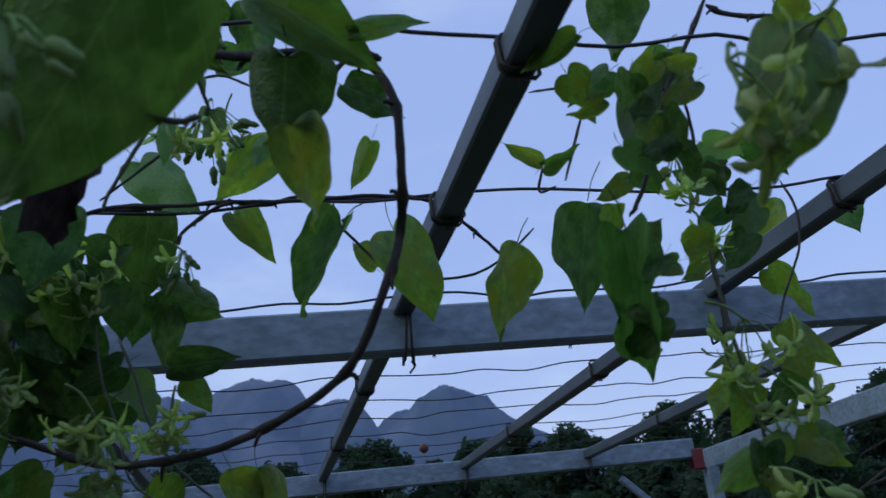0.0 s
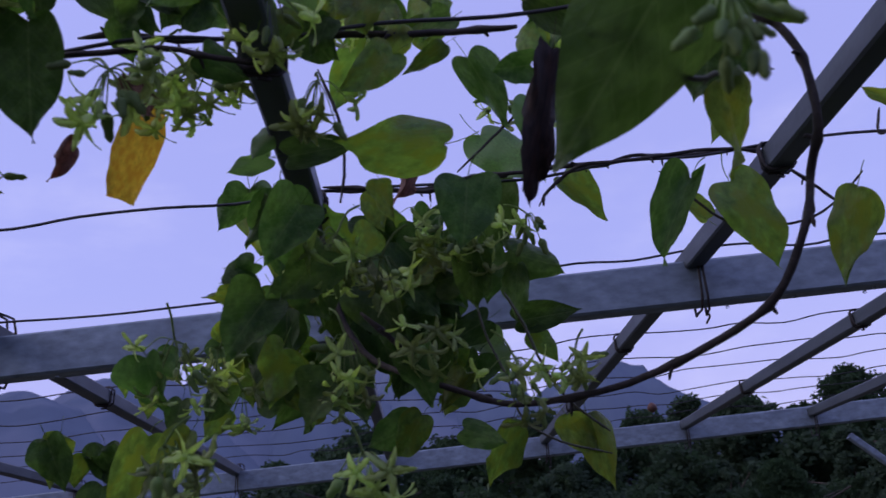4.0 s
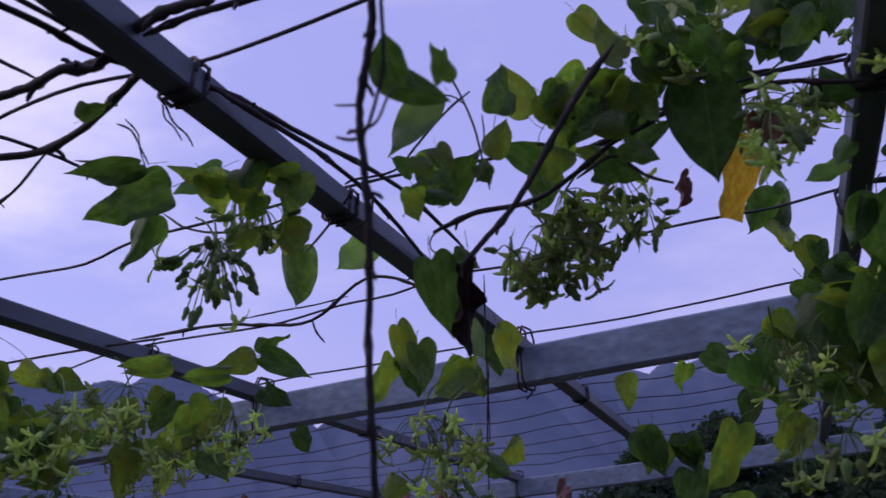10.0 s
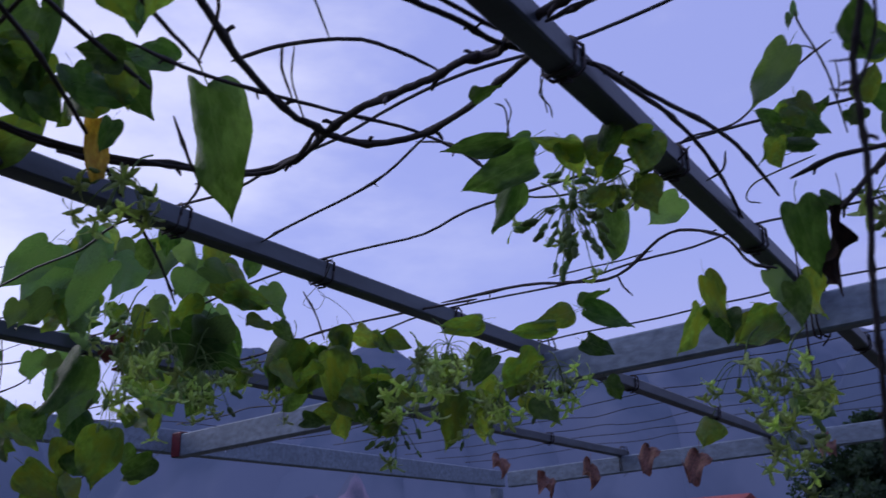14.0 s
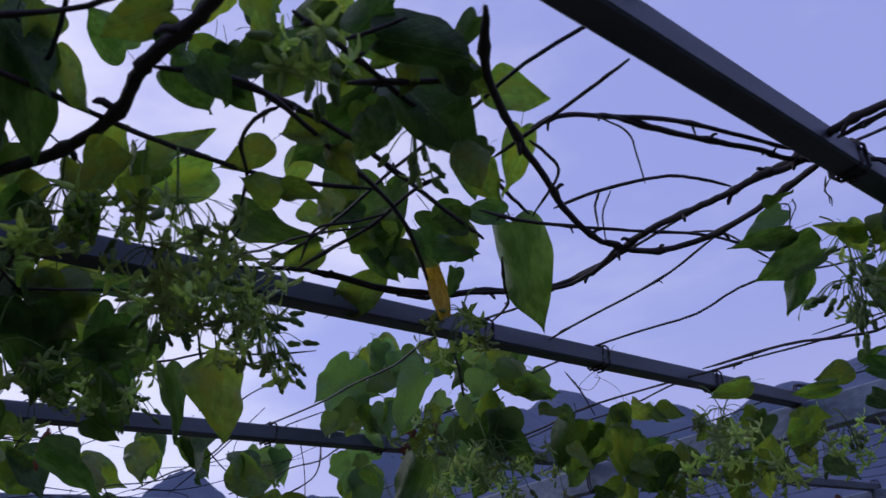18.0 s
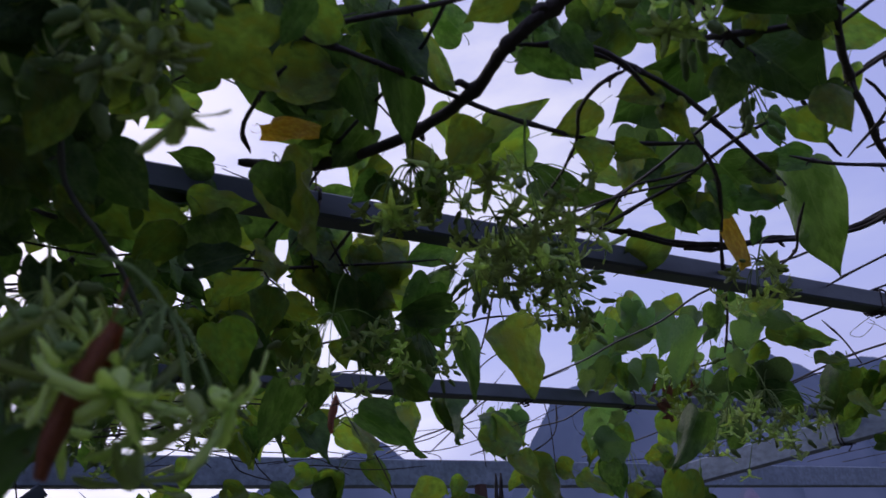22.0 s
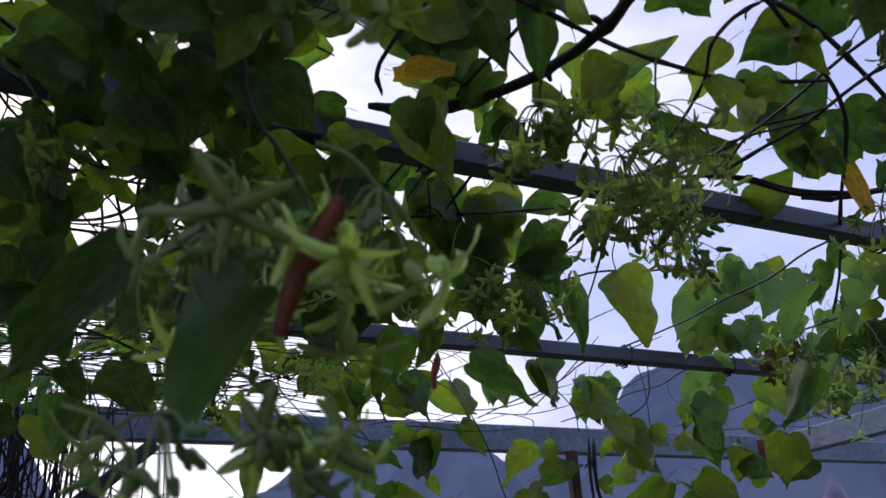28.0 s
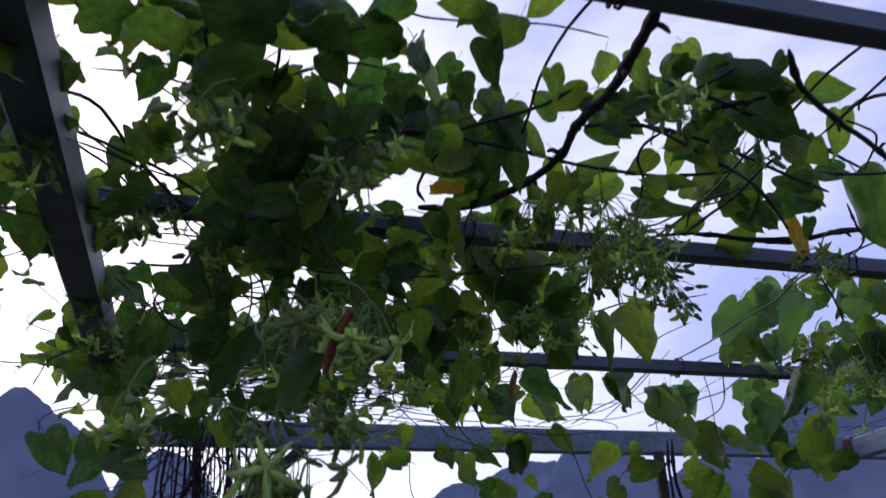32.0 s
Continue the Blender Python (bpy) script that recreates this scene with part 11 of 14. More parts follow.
leaf(vine_wire, (-1.000, 0.221, 2.115), (-0.995, 0.269, 2.104), 0.044, (-0.52, 0.24, 0.82), "o")
leaf(vine_wire, (-1.044, 0.159, 2.143), (-1.050, 0.200, 2.115), 0.044, (0.67, -0.34, -0.66))
leaf(vine_wire, (-1.080, 0.360, 2.023), (-1.077, 0.418, 2.032), 0.036, (0.94, 0.00, -0.33))
leaf(vine_wire, (-1.060, 0.363, 1.951), (-1.054, 0.412, 1.969), 0.035, (0.99, -0.15, 0.06), "o")
leaf(vine_wire, (-1.111, 0.396, 1.921), (-1.130, 0.418, 1.867), 0.051, (-0.92, 0.15, 0.37))
leaf(vine_wire, (-1.056, 0.350, 1.990), (-1.092, 0.316, 1.960), 0.041, (-0.67, 0.04, 0.74))
leaf(vine_wire, (-1.065, 0.372, 2.010), (-1.090, 0.407, 1.964), 0.051, (-0.79, 0.21, 0.57))
leaf(vine_wire, (-1.209, 0.254, 1.958), (-1.239, 0.276, 1.906), 0.043, (-0.84, -0.43, 0.31))
leaf(vine_wire, (-1.166, 0.232, 1.935), (-1.202, 0.223, 1.890), 0.038, (-0.71, -0.29, 0.64))
leaf(vine_wire, (-0.997, 0.426, 2.033), (-1.021, 0.437, 1.998), 0.041, (0.58, -0.57, -0.58), "o")
leaf(vine_wire, (-1.072, 0.155, 2.163), (-1.085, 0.181, 2.131), 0.038, (0.68, -0.41, -0.61))
leaf(vine_wire, (-0.738, 0.236, 2.096), (-0.748, 0.257, 2.054), 0.039, (-0.94, 0.15, 0.29))
leaf(vine_wire, (-0.629, 0.399, 2.112), (-0.639, 0.353, 2.095), 0.038, (0.92, -0.06, -0.39))
leaf(vine_wire, (-0.720, 0.307, 2.062), (-0.719, 0.349, 2.060), 0.029, (-0.43, 0.05, 0.90))
leaf(vine_wire, (-0.706, 0.229, 2.135), (-0.692, 0.279, 2.103), 0.042, (0.75, -0.49, -0.44))
leaf(vine_wire, (-0.680, 0.324, 2.148), (-0.707, 0.278, 2.126), 0.038, (0.79, -0.18, -0.59))
leaf(vine_wire, (-0.655, 0.479, 2.045), (-0.665, 0.484, 2.005), 0.024, (-0.88, 0.38, 0.27))
leaf(vine_wire, (-0.644, 0.393, 2.098), (-0.668, 0.425, 2.069), 0.033, (-0.44, 0.41, 0.80), "o")
leaf(vine_wire, (-0.657, 0.409, 2.134), (-0.675, 0.381, 2.103), 0.038, (0.71, 0.26, -0.65))
leaf(vine_wire, (-0.649, 0.497, 2.162), (-0.675, 0.469, 2.126), 0.037, (0.85, -0.15, -0.50))
leaf(vine_wire, (-0.662, 0.415, 2.078), (-0.683, 0.422, 2.030), 0.035, (0.80, -0.45, -0.41), "o")
leaf(vine_wire, (-0.734, 0.307, 2.139), (-0.733, 0.336, 2.103), 0.030, (-0.62, 0.62, 0.48))
leaf(vine_wire, (-0.659, 0.452, 2.116), (-0.688, 0.432, 2.084), 0.039, (0.74, -0.59, -0.32))
leaf(vine_wire, (-0.772, 0.314, 2.041), (-0.770, 0.315, 1.995), 0.028, (-0.95, 0.30, -0.04), "o")
leaf(vine_wire, (-0.884, 0.130, 2.088), (-0.872, 0.158, 2.053), 0.026, (-0.85, 0.51, 0.12))
leaf(vine_wire, (-0.768, 0.371, 2.024), (-0.788, 0.364, 1.998), 0.025, (0.75, 0.17, -0.64), "o")
leaf(vine_wire, (-0.748, 0.394, 2.088), (-0.782, 0.411, 2.062), 0.032, (-0.39, 0.45, 0.81), "o")
leaf(vine_wire, (-0.865, 0.192, 2.160), (-0.894, 0.185, 2.132), 0.033, (-0.62, -0.35, 0.71))
leaf(vine_wire, (-0.776, 0.312, 2.055), (-0.772, 0.335, 2.028), 0.027, (0.56, -0.67, -0.49))
leaf(vine_wire, (-0.851, 0.181, 2.123), (-0.870, 0.153, 2.104), 0.031, (0.80, -0.12, -0.59))
leaf(vine_wire, (-0.810, 0.416, 2.038), (-0.824, 0.379, 2.060), 0.032, (-0.59, 0.57, 0.57))
leaf(vine_wire, (-0.838, 0.216, 2.054), (-0.853, 0.205, 2.025), 0.023, (0.89, -0.06, -0.45), "o")
leaf(vine_wire, (-0.876, 0.177, 2.060), (-0.888, 0.189, 2.027), 0.025, (0.93, -0.10, -0.35), "o")
leaf(vine_wire, (-0.787, 0.320, 2.083), (-0.789, 0.335, 2.049), 0.029, (-0.74, 0.60, 0.30), "o")
leaf(vine_wire, (-0.845, 0.230, 2.133), (-0.835, 0.261, 2.097), 0.032, (0.42, -0.74, -0.52), "o")
leaf(vine_bay, (-1.722, 1.555, 2.088), (-1.729, 1.571, 2.069), 0.020, (0.23, -0.71, -0.66), "b")
leaf(vine_bay, (-1.786, 1.620, 2.102), (-1.795, 1.634, 2.080), 0.016, (-0.58, 0.55, 0.60), "b")
leaf(vine_bay, (-1.783, 1.607, 2.103), (-1.794, 1.624, 2.072), 0.029, (0.26, -0.80, -0.54), "b")
leaf(vine_bay, (-1.743, 1.480, 2.043), (-1.749, 1.500, 2.021), 0.025, (0.51, -0.57, -0.64), "b")
leaf(vine_bay, (-1.845, 1.566, 2.113), (-1.855, 1.559, 2.094), 0.021, (0.90, -0.27, -0.34), "b")
leaf(vine_bay, (-1.870, 1.650, 2.053), (-1.858, 1.682, 2.035), 0.033, (0.87, -0.45, -0.22), "b")
leaf(vine_bay, (-1.797, 1.603, 2.114), (-1.811, 1.604, 2.084), 0.022, (0.79, -0.47, -0.40), "b")
leaf(vine_bay, (-1.770, 1.526, 2.084), (-1.771, 1.545, 2.059), 0.021, (-0.65, 0.60, 0.47), "b")
leaf(vine_bay, (-1.816, 1.551, 2.031), (-1.813, 1.568, 2.017), 0.021, (-0.49, 0.57, 0.66), "b")
leaf(vine_wire, (-1.193, -0.065, 2.109), (-1.214, -0.117, 2.131), 0.044, (-0.62, 0.50, 0.61), "o")
leaf(vine_wire, (-1.154, 0.008, 2.131), (-1.170, 0.034, 2.102), 0.035, (-0.79, 0.19, 0.58))
leaf(vine_wire, (-1.100, -0.036, 2.173), (-1.131, -0.050, 2.123), 0.049, (-0.85, -0.03, 0.53), "o")
leaf(vine_wire, (-1.168, -0.095, 2.150), (-1.193, -0.063, 2.108), 0.047, (-0.90, -0.25, 0.36))
leaf(vine_wire, (-1.171, -0.046, 2.122), (-1.207, -0.067, 2.084), 0.040, (0.61, 0.29, -0.73), "o")
leaf(vine_wire, (-1.130, -0.023, 2.038), (-1.145, -0.066, 2.027), 0.032, (0.71, -0.07, -0.70))
leaf(vine_wire, (-1.113, -0.088, 2.105), (-1.123, -0.063, 2.053), 0.045, (0.97, -0.07, -0.22))
leaf(vine_wire, (-1.204, -0.067, 2.090), (-1.236, -0.078, 2.048), 0.039, (0.77, 0.13, -0.62), "o")
leaf(vine_wire, (-1.130, -0.026, 2.120), (-1.134, 0.009, 2.087), 0.038, (0.85, -0.32, -0.42), "o")
leaf(vine_wire, (-1.486, -0.069, 1.914), (-1.496, -0.085, 1.871), 0.037, (0.95, 0.13, -0.28), "o")
leaf(vine_wire, (-1.391, -0.035, 2.096), (-1.405, -0.003, 2.069), 0.042, (0.72, -0.25, -0.65), "o")
leaf(vine_wire, (-1.460, -0.129, 1.903), (-1.440, -0.072, 1.875), 0.048, (0.92, -0.15, 0.37), "o")
leaf(vine_wire, (-1.497, -0.018, 1.873), (-1.508, -0.061, 1.863), 0.037, (-0.85, 0.09, 0.52))
leaf(vine_wire, (-1.460, -0.028, 1.854), (-1.503, -0.068, 1.818), 0.045, (-0.73, 0.18, 0.66))
leaf(vine_wire, (-1.391, -0.028, 1.901), (-1.408, -0.025, 1.861), 0.033, (-0.92, -0.11, 0.38), "o")
leaf(vine_wire, (-1.447, -0.016, 1.924), (-1.478, -0.040, 1.878), 0.048, (0.62, 0.44, -0.65), "o")
leaf(vine_wire, (-1.387, -0.094, 2.080), (-1.391, -0.077, 2.022), 0.045, (-0.96, -0.28, -0.01), "o")
leaf(vine_wire, (-1.042, 1.012, 2.133), (-1.043, 1.037, 2.090), 0.033, (0.86, -0.43, -0.27), "o")
leaf(vine_wire, (-1.000, 1.005, 2.093), (-0.970, 1.044, 2.076), 0.035, (-0.75, 0.64, 0.15), "o")
leaf(vine_wire, (-0.945, 1.016, 2.104), (-0.977, 0.981, 2.108), 0.038, (-0.63, 0.63, 0.45))
leaf(vine_wire, (-1.029, 1.055, 2.083), (-1.040, 1.050, 2.047), 0.024, (0.95, -0.21, -0.25), "o")
leaf(vine_wire, (-1.031, 0.966, 2.129), (-1.074, 0.943, 2.136), 0.029, (0.36, -0.82, -0.46))
leaf(vine_wire, (-0.975, 1.020, 2.113), (-0.973, 1.048, 2.076), 0.031, (0.52, -0.70, -0.49))
leaf(vine_wire, (-1.027, 0.933, 2.115), (-1.039, 0.956, 2.083), 0.036, (-0.87, 0.16, 0.46))
leaf(vine_wire, (-1.060, 1.009, 2.127), (-1.075, 0.995, 2.094), 0.027, (0.78, -0.63, -0.08))
leaf(vine_wire, (-0.940, 1.068, 2.121), (-0.989, 1.041, 2.142), 0.036, (0.47, -0.88, 0.00), "o")
leaf(vine_wire, (-1.056, 0.988, 2.098), (-1.051, 1.008, 2.067), 0.031, (0.86, -0.48, -0.17), "o")
leaf(vine_wire, (-0.940, 1.016, 2.178), (-0.941, 1.024, 2.130), 0.030, (0.56, -0.81, -0.15), "o")
leaf(vine_wire, (-1.145, 0.111, 1.903), (-1.139, 0.151, 1.884), 0.039, (0.97, -0.02, 0.25))
leaf(vine_wire, (-1.085, 0.202, 1.954), (-1.084, 0.210, 1.923), 0.021, (-0.94, -0.31, -0.11), "o")
leaf(vine_wire, (-1.109, 0.182, 1.894), (-1.116, 0.214, 1.866), 0.031, (0.98, 0.19, -0.05), "o")
leaf(vine_wire, (-1.036, 0.135, 2.001), (-1.062, 0.131, 1.971), 0.033, (-0.76, 0.13, 0.63))
leaf(vine_wire, (-1.022, 0.198, 1.994), (-1.037, 0.192, 1.966), 0.027, (-0.83, 0.43, 0.36), "o")
leaf(vine_wire, (-1.064, 0.209, 1.985), (-1.071, 0.198, 1.946), 0.037, (-0.93, 0.36, 0.07), "o")
leaf(vine_wire, (-1.086, 0.121, 1.971), (-1.119, 0.112, 1.950), 0.023, (0.51, 0.18, -0.84), "o")
leaf(vine_wire, (-1.051, 0.203, 1.930), (-1.056, 0.211, 1.891), 0.030, (-0.96, -0.29, 0.07), "o")
leaf(vine_wire, (-1.057, 0.191, 1.962), (-1.049, 0.223, 1.942), 0.027, (0.96, -0.27, -0.04), "o")
leaf(vine_wire, (-1.101, 0.149, 1.793), (-1.119, 0.166, 1.769), 0.022, (-0.84, -0.25, 0.49), "o")
leaf(vine_wire, (-1.119, 0.145, 1.833), (-1.146, 0.144, 1.810), 0.020, (0.64, -0.17, -0.74), "o")
leaf(vine_wire, (-1.186, 0.129, 1.772), (-1.189, 0.146, 1.733), 0.035, (-0.89, -0.44, -0.13))
leaf(vine_wire, (-1.134, 0.153, 1.777), (-1.156, 0.161, 1.751), 0.022, (0.76, -0.00, -0.65), "o")
leaf(vine_wire, (-1.044, 0.193, 1.840), (-1.042, 0.187, 1.803), 0.024, (0.99, 0.11, 0.03), "o")
leaf(vine_wire, (-1.111, 0.195, 1.794), (-1.120, 0.168, 1.777), 0.026, (0.93, -0.36, 0.06), "o")
leaf(vine_wire, (-1.127, 0.153, 1.771), (-1.135, 0.147, 1.735), 0.030, (0.95, -0.26, -0.18), "o")
leaf(vine_middle, (-0.283, 1.537, 2.095), (-0.247, 1.536, 2.094), 0.026, (-0.04, -0.68, -0.73), "o")
leaf(vine_middle, (-0.177, 1.507, 2.168), (-0.213, 1.509, 2.148), 0.035, (-0.08, 0.96, 0.27), "o")
leaf(vine_middle, (-0.067, 1.597, 2.175), (-0.083, 1.617, 2.143), 0.027, (0.11, 0.86, 0.49), "o")
leaf(vine_middle, (-0.238, 1.529, 2.158), (-0.234, 1.566, 2.123), 0.039, (0.21, -0.69, -0.70), "o")
leaf(vine_middle, (-0.113, 1.586, 2.148), (-0.158, 1.581, 2.152), 0.036, (-0.01, 0.59, 0.81))
leaf(vine_middle, (-0.064, 1.538, 2.152), (-0.067, 1.547, 2.113), 0.031, (-0.23, 0.94, 0.24), "o")
leaf(vine_middle, (-0.091, 1.558, 2.137), (-0.129, 1.547, 2.104), 0.034, (-0.51, 0.80, 0.33), "o")
leaf(vine_middle, (-0.228, 1.531, 2.134), (-0.222, 1.550, 2.101), 0.026, (0.54, -0.77, -0.34))
leaf(vine_middle, (-0.052, 1.597, 2.208), (-0.084, 1.614, 2.191), 0.026, (-0.07, -0.78, -0.62), "o")
leaf(vine_middle, (-0.103, 1.604, 2.093), (-0.069, 1.629, 2.076), 0.035, (-0.41, 0.83, 0.37), "o")
leaf(vine_middle, (-0.102, 1.578, 2.169), (-0.081, 1.608, 2.143), 0.031, (-0.11, -0.61, -0.79), "o")
leaf(vine_middle, (-0.240, 1.529, 2.111), (-0.257, 1.530, 2.069), 0.028, (0.11, -0.99, -0.07), "o")
leaf(vine_middle, (-0.317, 1.553, 2.223), (-0.296, 1.579, 2.187), 0.034, (-0.14, 0.83, 0.54))
leaf(vine_middle, (-0.107, 1.589, 2.186), (-0.132, 1.602, 2.167), 0.025, (0.31, -0.52, -0.80), "o")
leaf(vine_right, (0.204, 1.659, 2.173), (0.199, 1.680, 2.135), 0.027, (-0.43, -0.81, -0.39), "o")
leaf(vine_middle, (0.068, 1.654, 2.136), (0.054, 1.671, 2.099), 0.031, (-0.38, -0.89, -0.27))
leaf(vine_right, (0.199, 1.718, 2.166), (0.209, 1.727, 2.122), 0.037, (-0.20, -0.95, -0.24))
leaf(vine_middle, (0.066, 1.641, 2.192), (0.033, 1.639, 2.151), 0.040, (-0.25, 0.96, 0.15))
leaf(vine_middle, (0.119, 1.673, 2.149), (0.086, 1.682, 2.135), 0.033, (-0.12, -0.95, -0.30))
leaf(vine_middle, (0.085, 1.636, 2.189), (0.100, 1.652, 2.153), 0.027, (0.12, 0.88, 0.45), "o")
leaf(vine_right, (0.187, 1.672, 2.087), (0.151, 1.668, 2.084), 0.032, (0.11, -0.69, -0.72), "o")

# ---- flower clusters ----
flower_cluster(vine_middle, (-0.417, 1.560, 1.955), 0.070, 8, 2, 400)
flower_cluster(vine_middle, (-0.382, 1.563, 1.975), 0.080, 12, 3, 401)
flower_cluster(vine_middle, (-0.355, 1.575, 1.964), 0.080, 12, 2, 402)
flower_cluster(vine_middle, (-0.329, 1.574, 1.988), 0.070, 9, 3, 403)
flower_cluster(vine_middle, (-0.395, 1.574, 1.940), 0.055, 5, 1, 404)
flower_cluster(vine_middle, (-0.354, 1.558, 2.008), 0.060, 5, 5, 405)
flower_cluster(vine_middle, (-0.282, 1.588, 1.988), 0.050, 2, 6, 406)
flower_cluster(vine_middle, (-0.303, 1.566, 2.023), 0.050, 3, 5, 407)
flower_cluster(vine_middle, (-0.222, 1.457, 2.101), 0.080, 10, 3, 408)
flower_cluster(vine_middle, (-0.143, 1.659, 2.090), 0.060, 7, 4, 410)
flower_cluster(vine_middle, (-0.104, 1.661, 2.114), 0.060, 7, 4, 411)
flower_cluster(vine_middle, (-0.008, 1.638, 2.060), 0.060, 6, 4, 412)
flower_cluster(vine_right, (0.246, 1.972, 2.217), 0.060, 4, 11, 413)
flower_cluster(vine_right, (0.181, 1.978, 2.230), 0.045, 2, 6, 414)
flower_cluster(vine_right, (0.555, 1.372, 1.891), 0.062, 6, 0, 1, big=1.15)
flower_cluster(vine_right, (0.613, 1.368, 1.917), 0.052, 5, 0, 2, big=1.15)
flower_cluster(vine_right, (0.240, 1.859, 2.160), 0.082, 3, 14, 3)
flower_cluster(vine_middle, (0.109, 1.828, 1.993), 0.071, 8, 2, 4)
flower_cluster(vine_middle, (0.147, 1.828, 1.831), 0.067, 8, 6, 5)
flower_cluster(vine_middle, (0.209, 1.850, 1.840), 0.044, 5, 3, 6)
flower_cluster(vine_right, (0.702, 1.739, 2.029), 0.050, 5, 1, 7)
flower_cluster(vine_right, (0.712, 1.739, 1.968), 0.045, 4, 0, 8)
flower_cluster(vine_right, (0.701, 1.680, 1.845), 0.050, 6, 0, 9)
flower_cluster(vine_right, (0.724, 1.680, 1.788), 0.040, 5, 0, 10)
flower_cluster(vine_right, (0.698, 1.630, 1.710), 0.034, 1, 6, 11)
flower_cluster(vine_middle, (0.196, 2.000, 2.062), 0.048, 1, 10, 12)
flower_cluster(vine_middle, (0.061, 1.829, 1.871), 0.052, 7, 2, 13)
flower_cluster(vine_middle, (-0.023, 1.800, 1.968), 0.097, 11, 4, 14)
flower_cluster(vine_middle, (0.022, 1.799, 1.942), 0.077, 8, 3, 15)
flower_cluster(vine_middle, (-0.023, 1.830, 1.864), 0.102, 12, 3, 16)
flower_cluster(vine_middle, (0.087, 1.927, 2.037), 0.063, 7, 3, 18)
flower_cluster(vine_middle, (0.001, 1.731, 1.736), 0.078, 8, 3, 19)
flower_cluster(vine_middle, (-0.171, 1.887, 1.890), 0.072, 8, 4, 20)
flower_cluster(vine_middle, (-0.160, 1.633, 2.093), 0.067, 8, 8, 22)
flower_cluster(vine_middle, (-0.152, 1.667, 1.755), 0.050, 6, 4, 23)
flower_cluster(vine_middle, (-0.145, 1.886, 1.846), 0.039, 3, 1, 24)
flower_cluster(vine_middle, (-0.029, 1.546, 2.085), 0.064, 8, 2, 26)
flower_cluster(vine_bay, (-0.586, 1.733, 1.823), 0.102, 14, 2, 31)
flower_cluster(vine_bay, (-0.689, 1.885, 1.864), 0.123, 16, 2, 32)
flower_cluster(vine_bay, (-0.752, 1.513, 2.019), 0.100, 2, 22, 34)
flower_cluster(vine_bay, (-1.211, 1.855, 1.983), 0.133, 12, 2, 35)
flower_cluster(vine_bay, (-1.016, 1.850, 1.911), 0.110, 12, 2, 36)
flower_cluster(vine_bay, (-1.190, 1.855, 1.902), 0.110, 8, 4, 37)
flower_cluster(vine_bay, (-0.747, 1.538, 2.096), 0.077, 2, 14, 38)
flower_cluster(vine_bay, (-0.720, 1.472, 1.999), 0.098, 2, 22, 41)
flower_cluster(vine_bay, (-0.671, 1.486, 2.039), 0.073, 2, 12, 42)
flower_cluster(vine_bay, (-1.180, 1.805, 1.960), 0.099, 10, 2, 43)
flower_cluster(vine_bay, (-0.950, 1.799, 1.898), 0.080, 10, 2, 44)
flower_cluster(vine_bay, (-0.644, 1.884, 1.760), 0.101, 12, 4, 46)
flower_cluster(vine_bay, (-1.721, 1.514, 2.054), 0.127, 8, 2, 47)
flower_cluster(vine_bay, (-1.469, 1.515, 1.944), 0.110, 10, 2, 48)
flower_cluster(vine_bay, (-1.300, 1.808, 1.851), 0.082, 2, 10, 49)
flower_cluster(vine_bay, (-1.633, 1.817, 1.991), 0.097, 8, 2, 50)
flower_cluster(vine_bay, (-1.073, 1.802, 1.868), 0.065, 8, 2, 51)
flower_cluster(vine_wire, (-1.024, 0.648, 2.066), 0.089, 8, 3, 52)
flower_cluster(vine_wire, (-1.139, 0.773, 2.052), 0.131, 16, 4, 53)
flower_cluster(vine_wire, (-1.188, 0.842, 2.052), 0.103, 8, 4, 54)
flower_cluster(vine_wire, (-1.261, 0.915, 2.032), 0.087, 4, 14, 55)
flower_cluster(vine_wire, (-1.043, 0.580, 2.066), 0.077, 10, 4, 56)
flower_cluster(vine_wire, (-1.333, 0.594, 1.997), 0.119, 8, 4, 57)
flower_cluster(vine_wire, (-1.384, 0.650, 1.995), 0.094, 8, 4, 58)
flower_cluster(vine_wire, (-1.515, 0.814, 2.013), 0.099, 1, 16, 59)
flower_cluster(vine_wire, (-1.203, 0.741, 2.042), 0.078, 2, 16, 60)
flower_cluster(vine_wire, (-1.350, 1.362, 1.925), 0.140, 8, 3, 61)
flower_cluster(vine_wire, (-1.436, 1.364, 1.945), 0.114, 10, 2, 62)
flower_cluster(vine_bay, (-1.070, 1.603, 1.893), 0.121, 12, 2, 63)
flower_cluster(vine_bay, (-1.124, 1.604, 1.868), 0.092, 8, 2, 64)
flower_cluster(vine_wire, (-0.731, 0.680, 2.079), 0.069, 6, 10, 65)
flower_cluster(vine_wire, (-0.823, 0.844, 2.095), 0.068, 2, 14, 66)
flower_cluster(vine_wire, (-1.561, 1.415, 2.041), 0.102, 4, 8, 67)
flower_cluster(vine_wire, (-0.722, 0.231, 1.757), 0.061, 10, 3, 68, big=1.1)
flower_cluster(vine_wire, (-0.707, 0.286, 1.763), 0.067, 9, 3, 69, big=1.1)
flower_cluster(vine_wire, (-0.739, 0.265, 1.747), 0.056, 8, 3, 70, big=1.1)
flower_cluster(vine_wire, (-0.767, 0.208, 1.755), 0.050, 5, 3, 71, big=1.1)
flower_cluster(vine_wire, (-0.790, 0.252, 1.963), 0.064, 6, 4, 72)
flower_cluster(vine_wire, (-1.046, 0.554, 2.046), 0.072, 10, 2, 73)
flower_cluster(vine_wire, (-1.071, 0.110, 1.980), 0.079, 4, 16, 74)
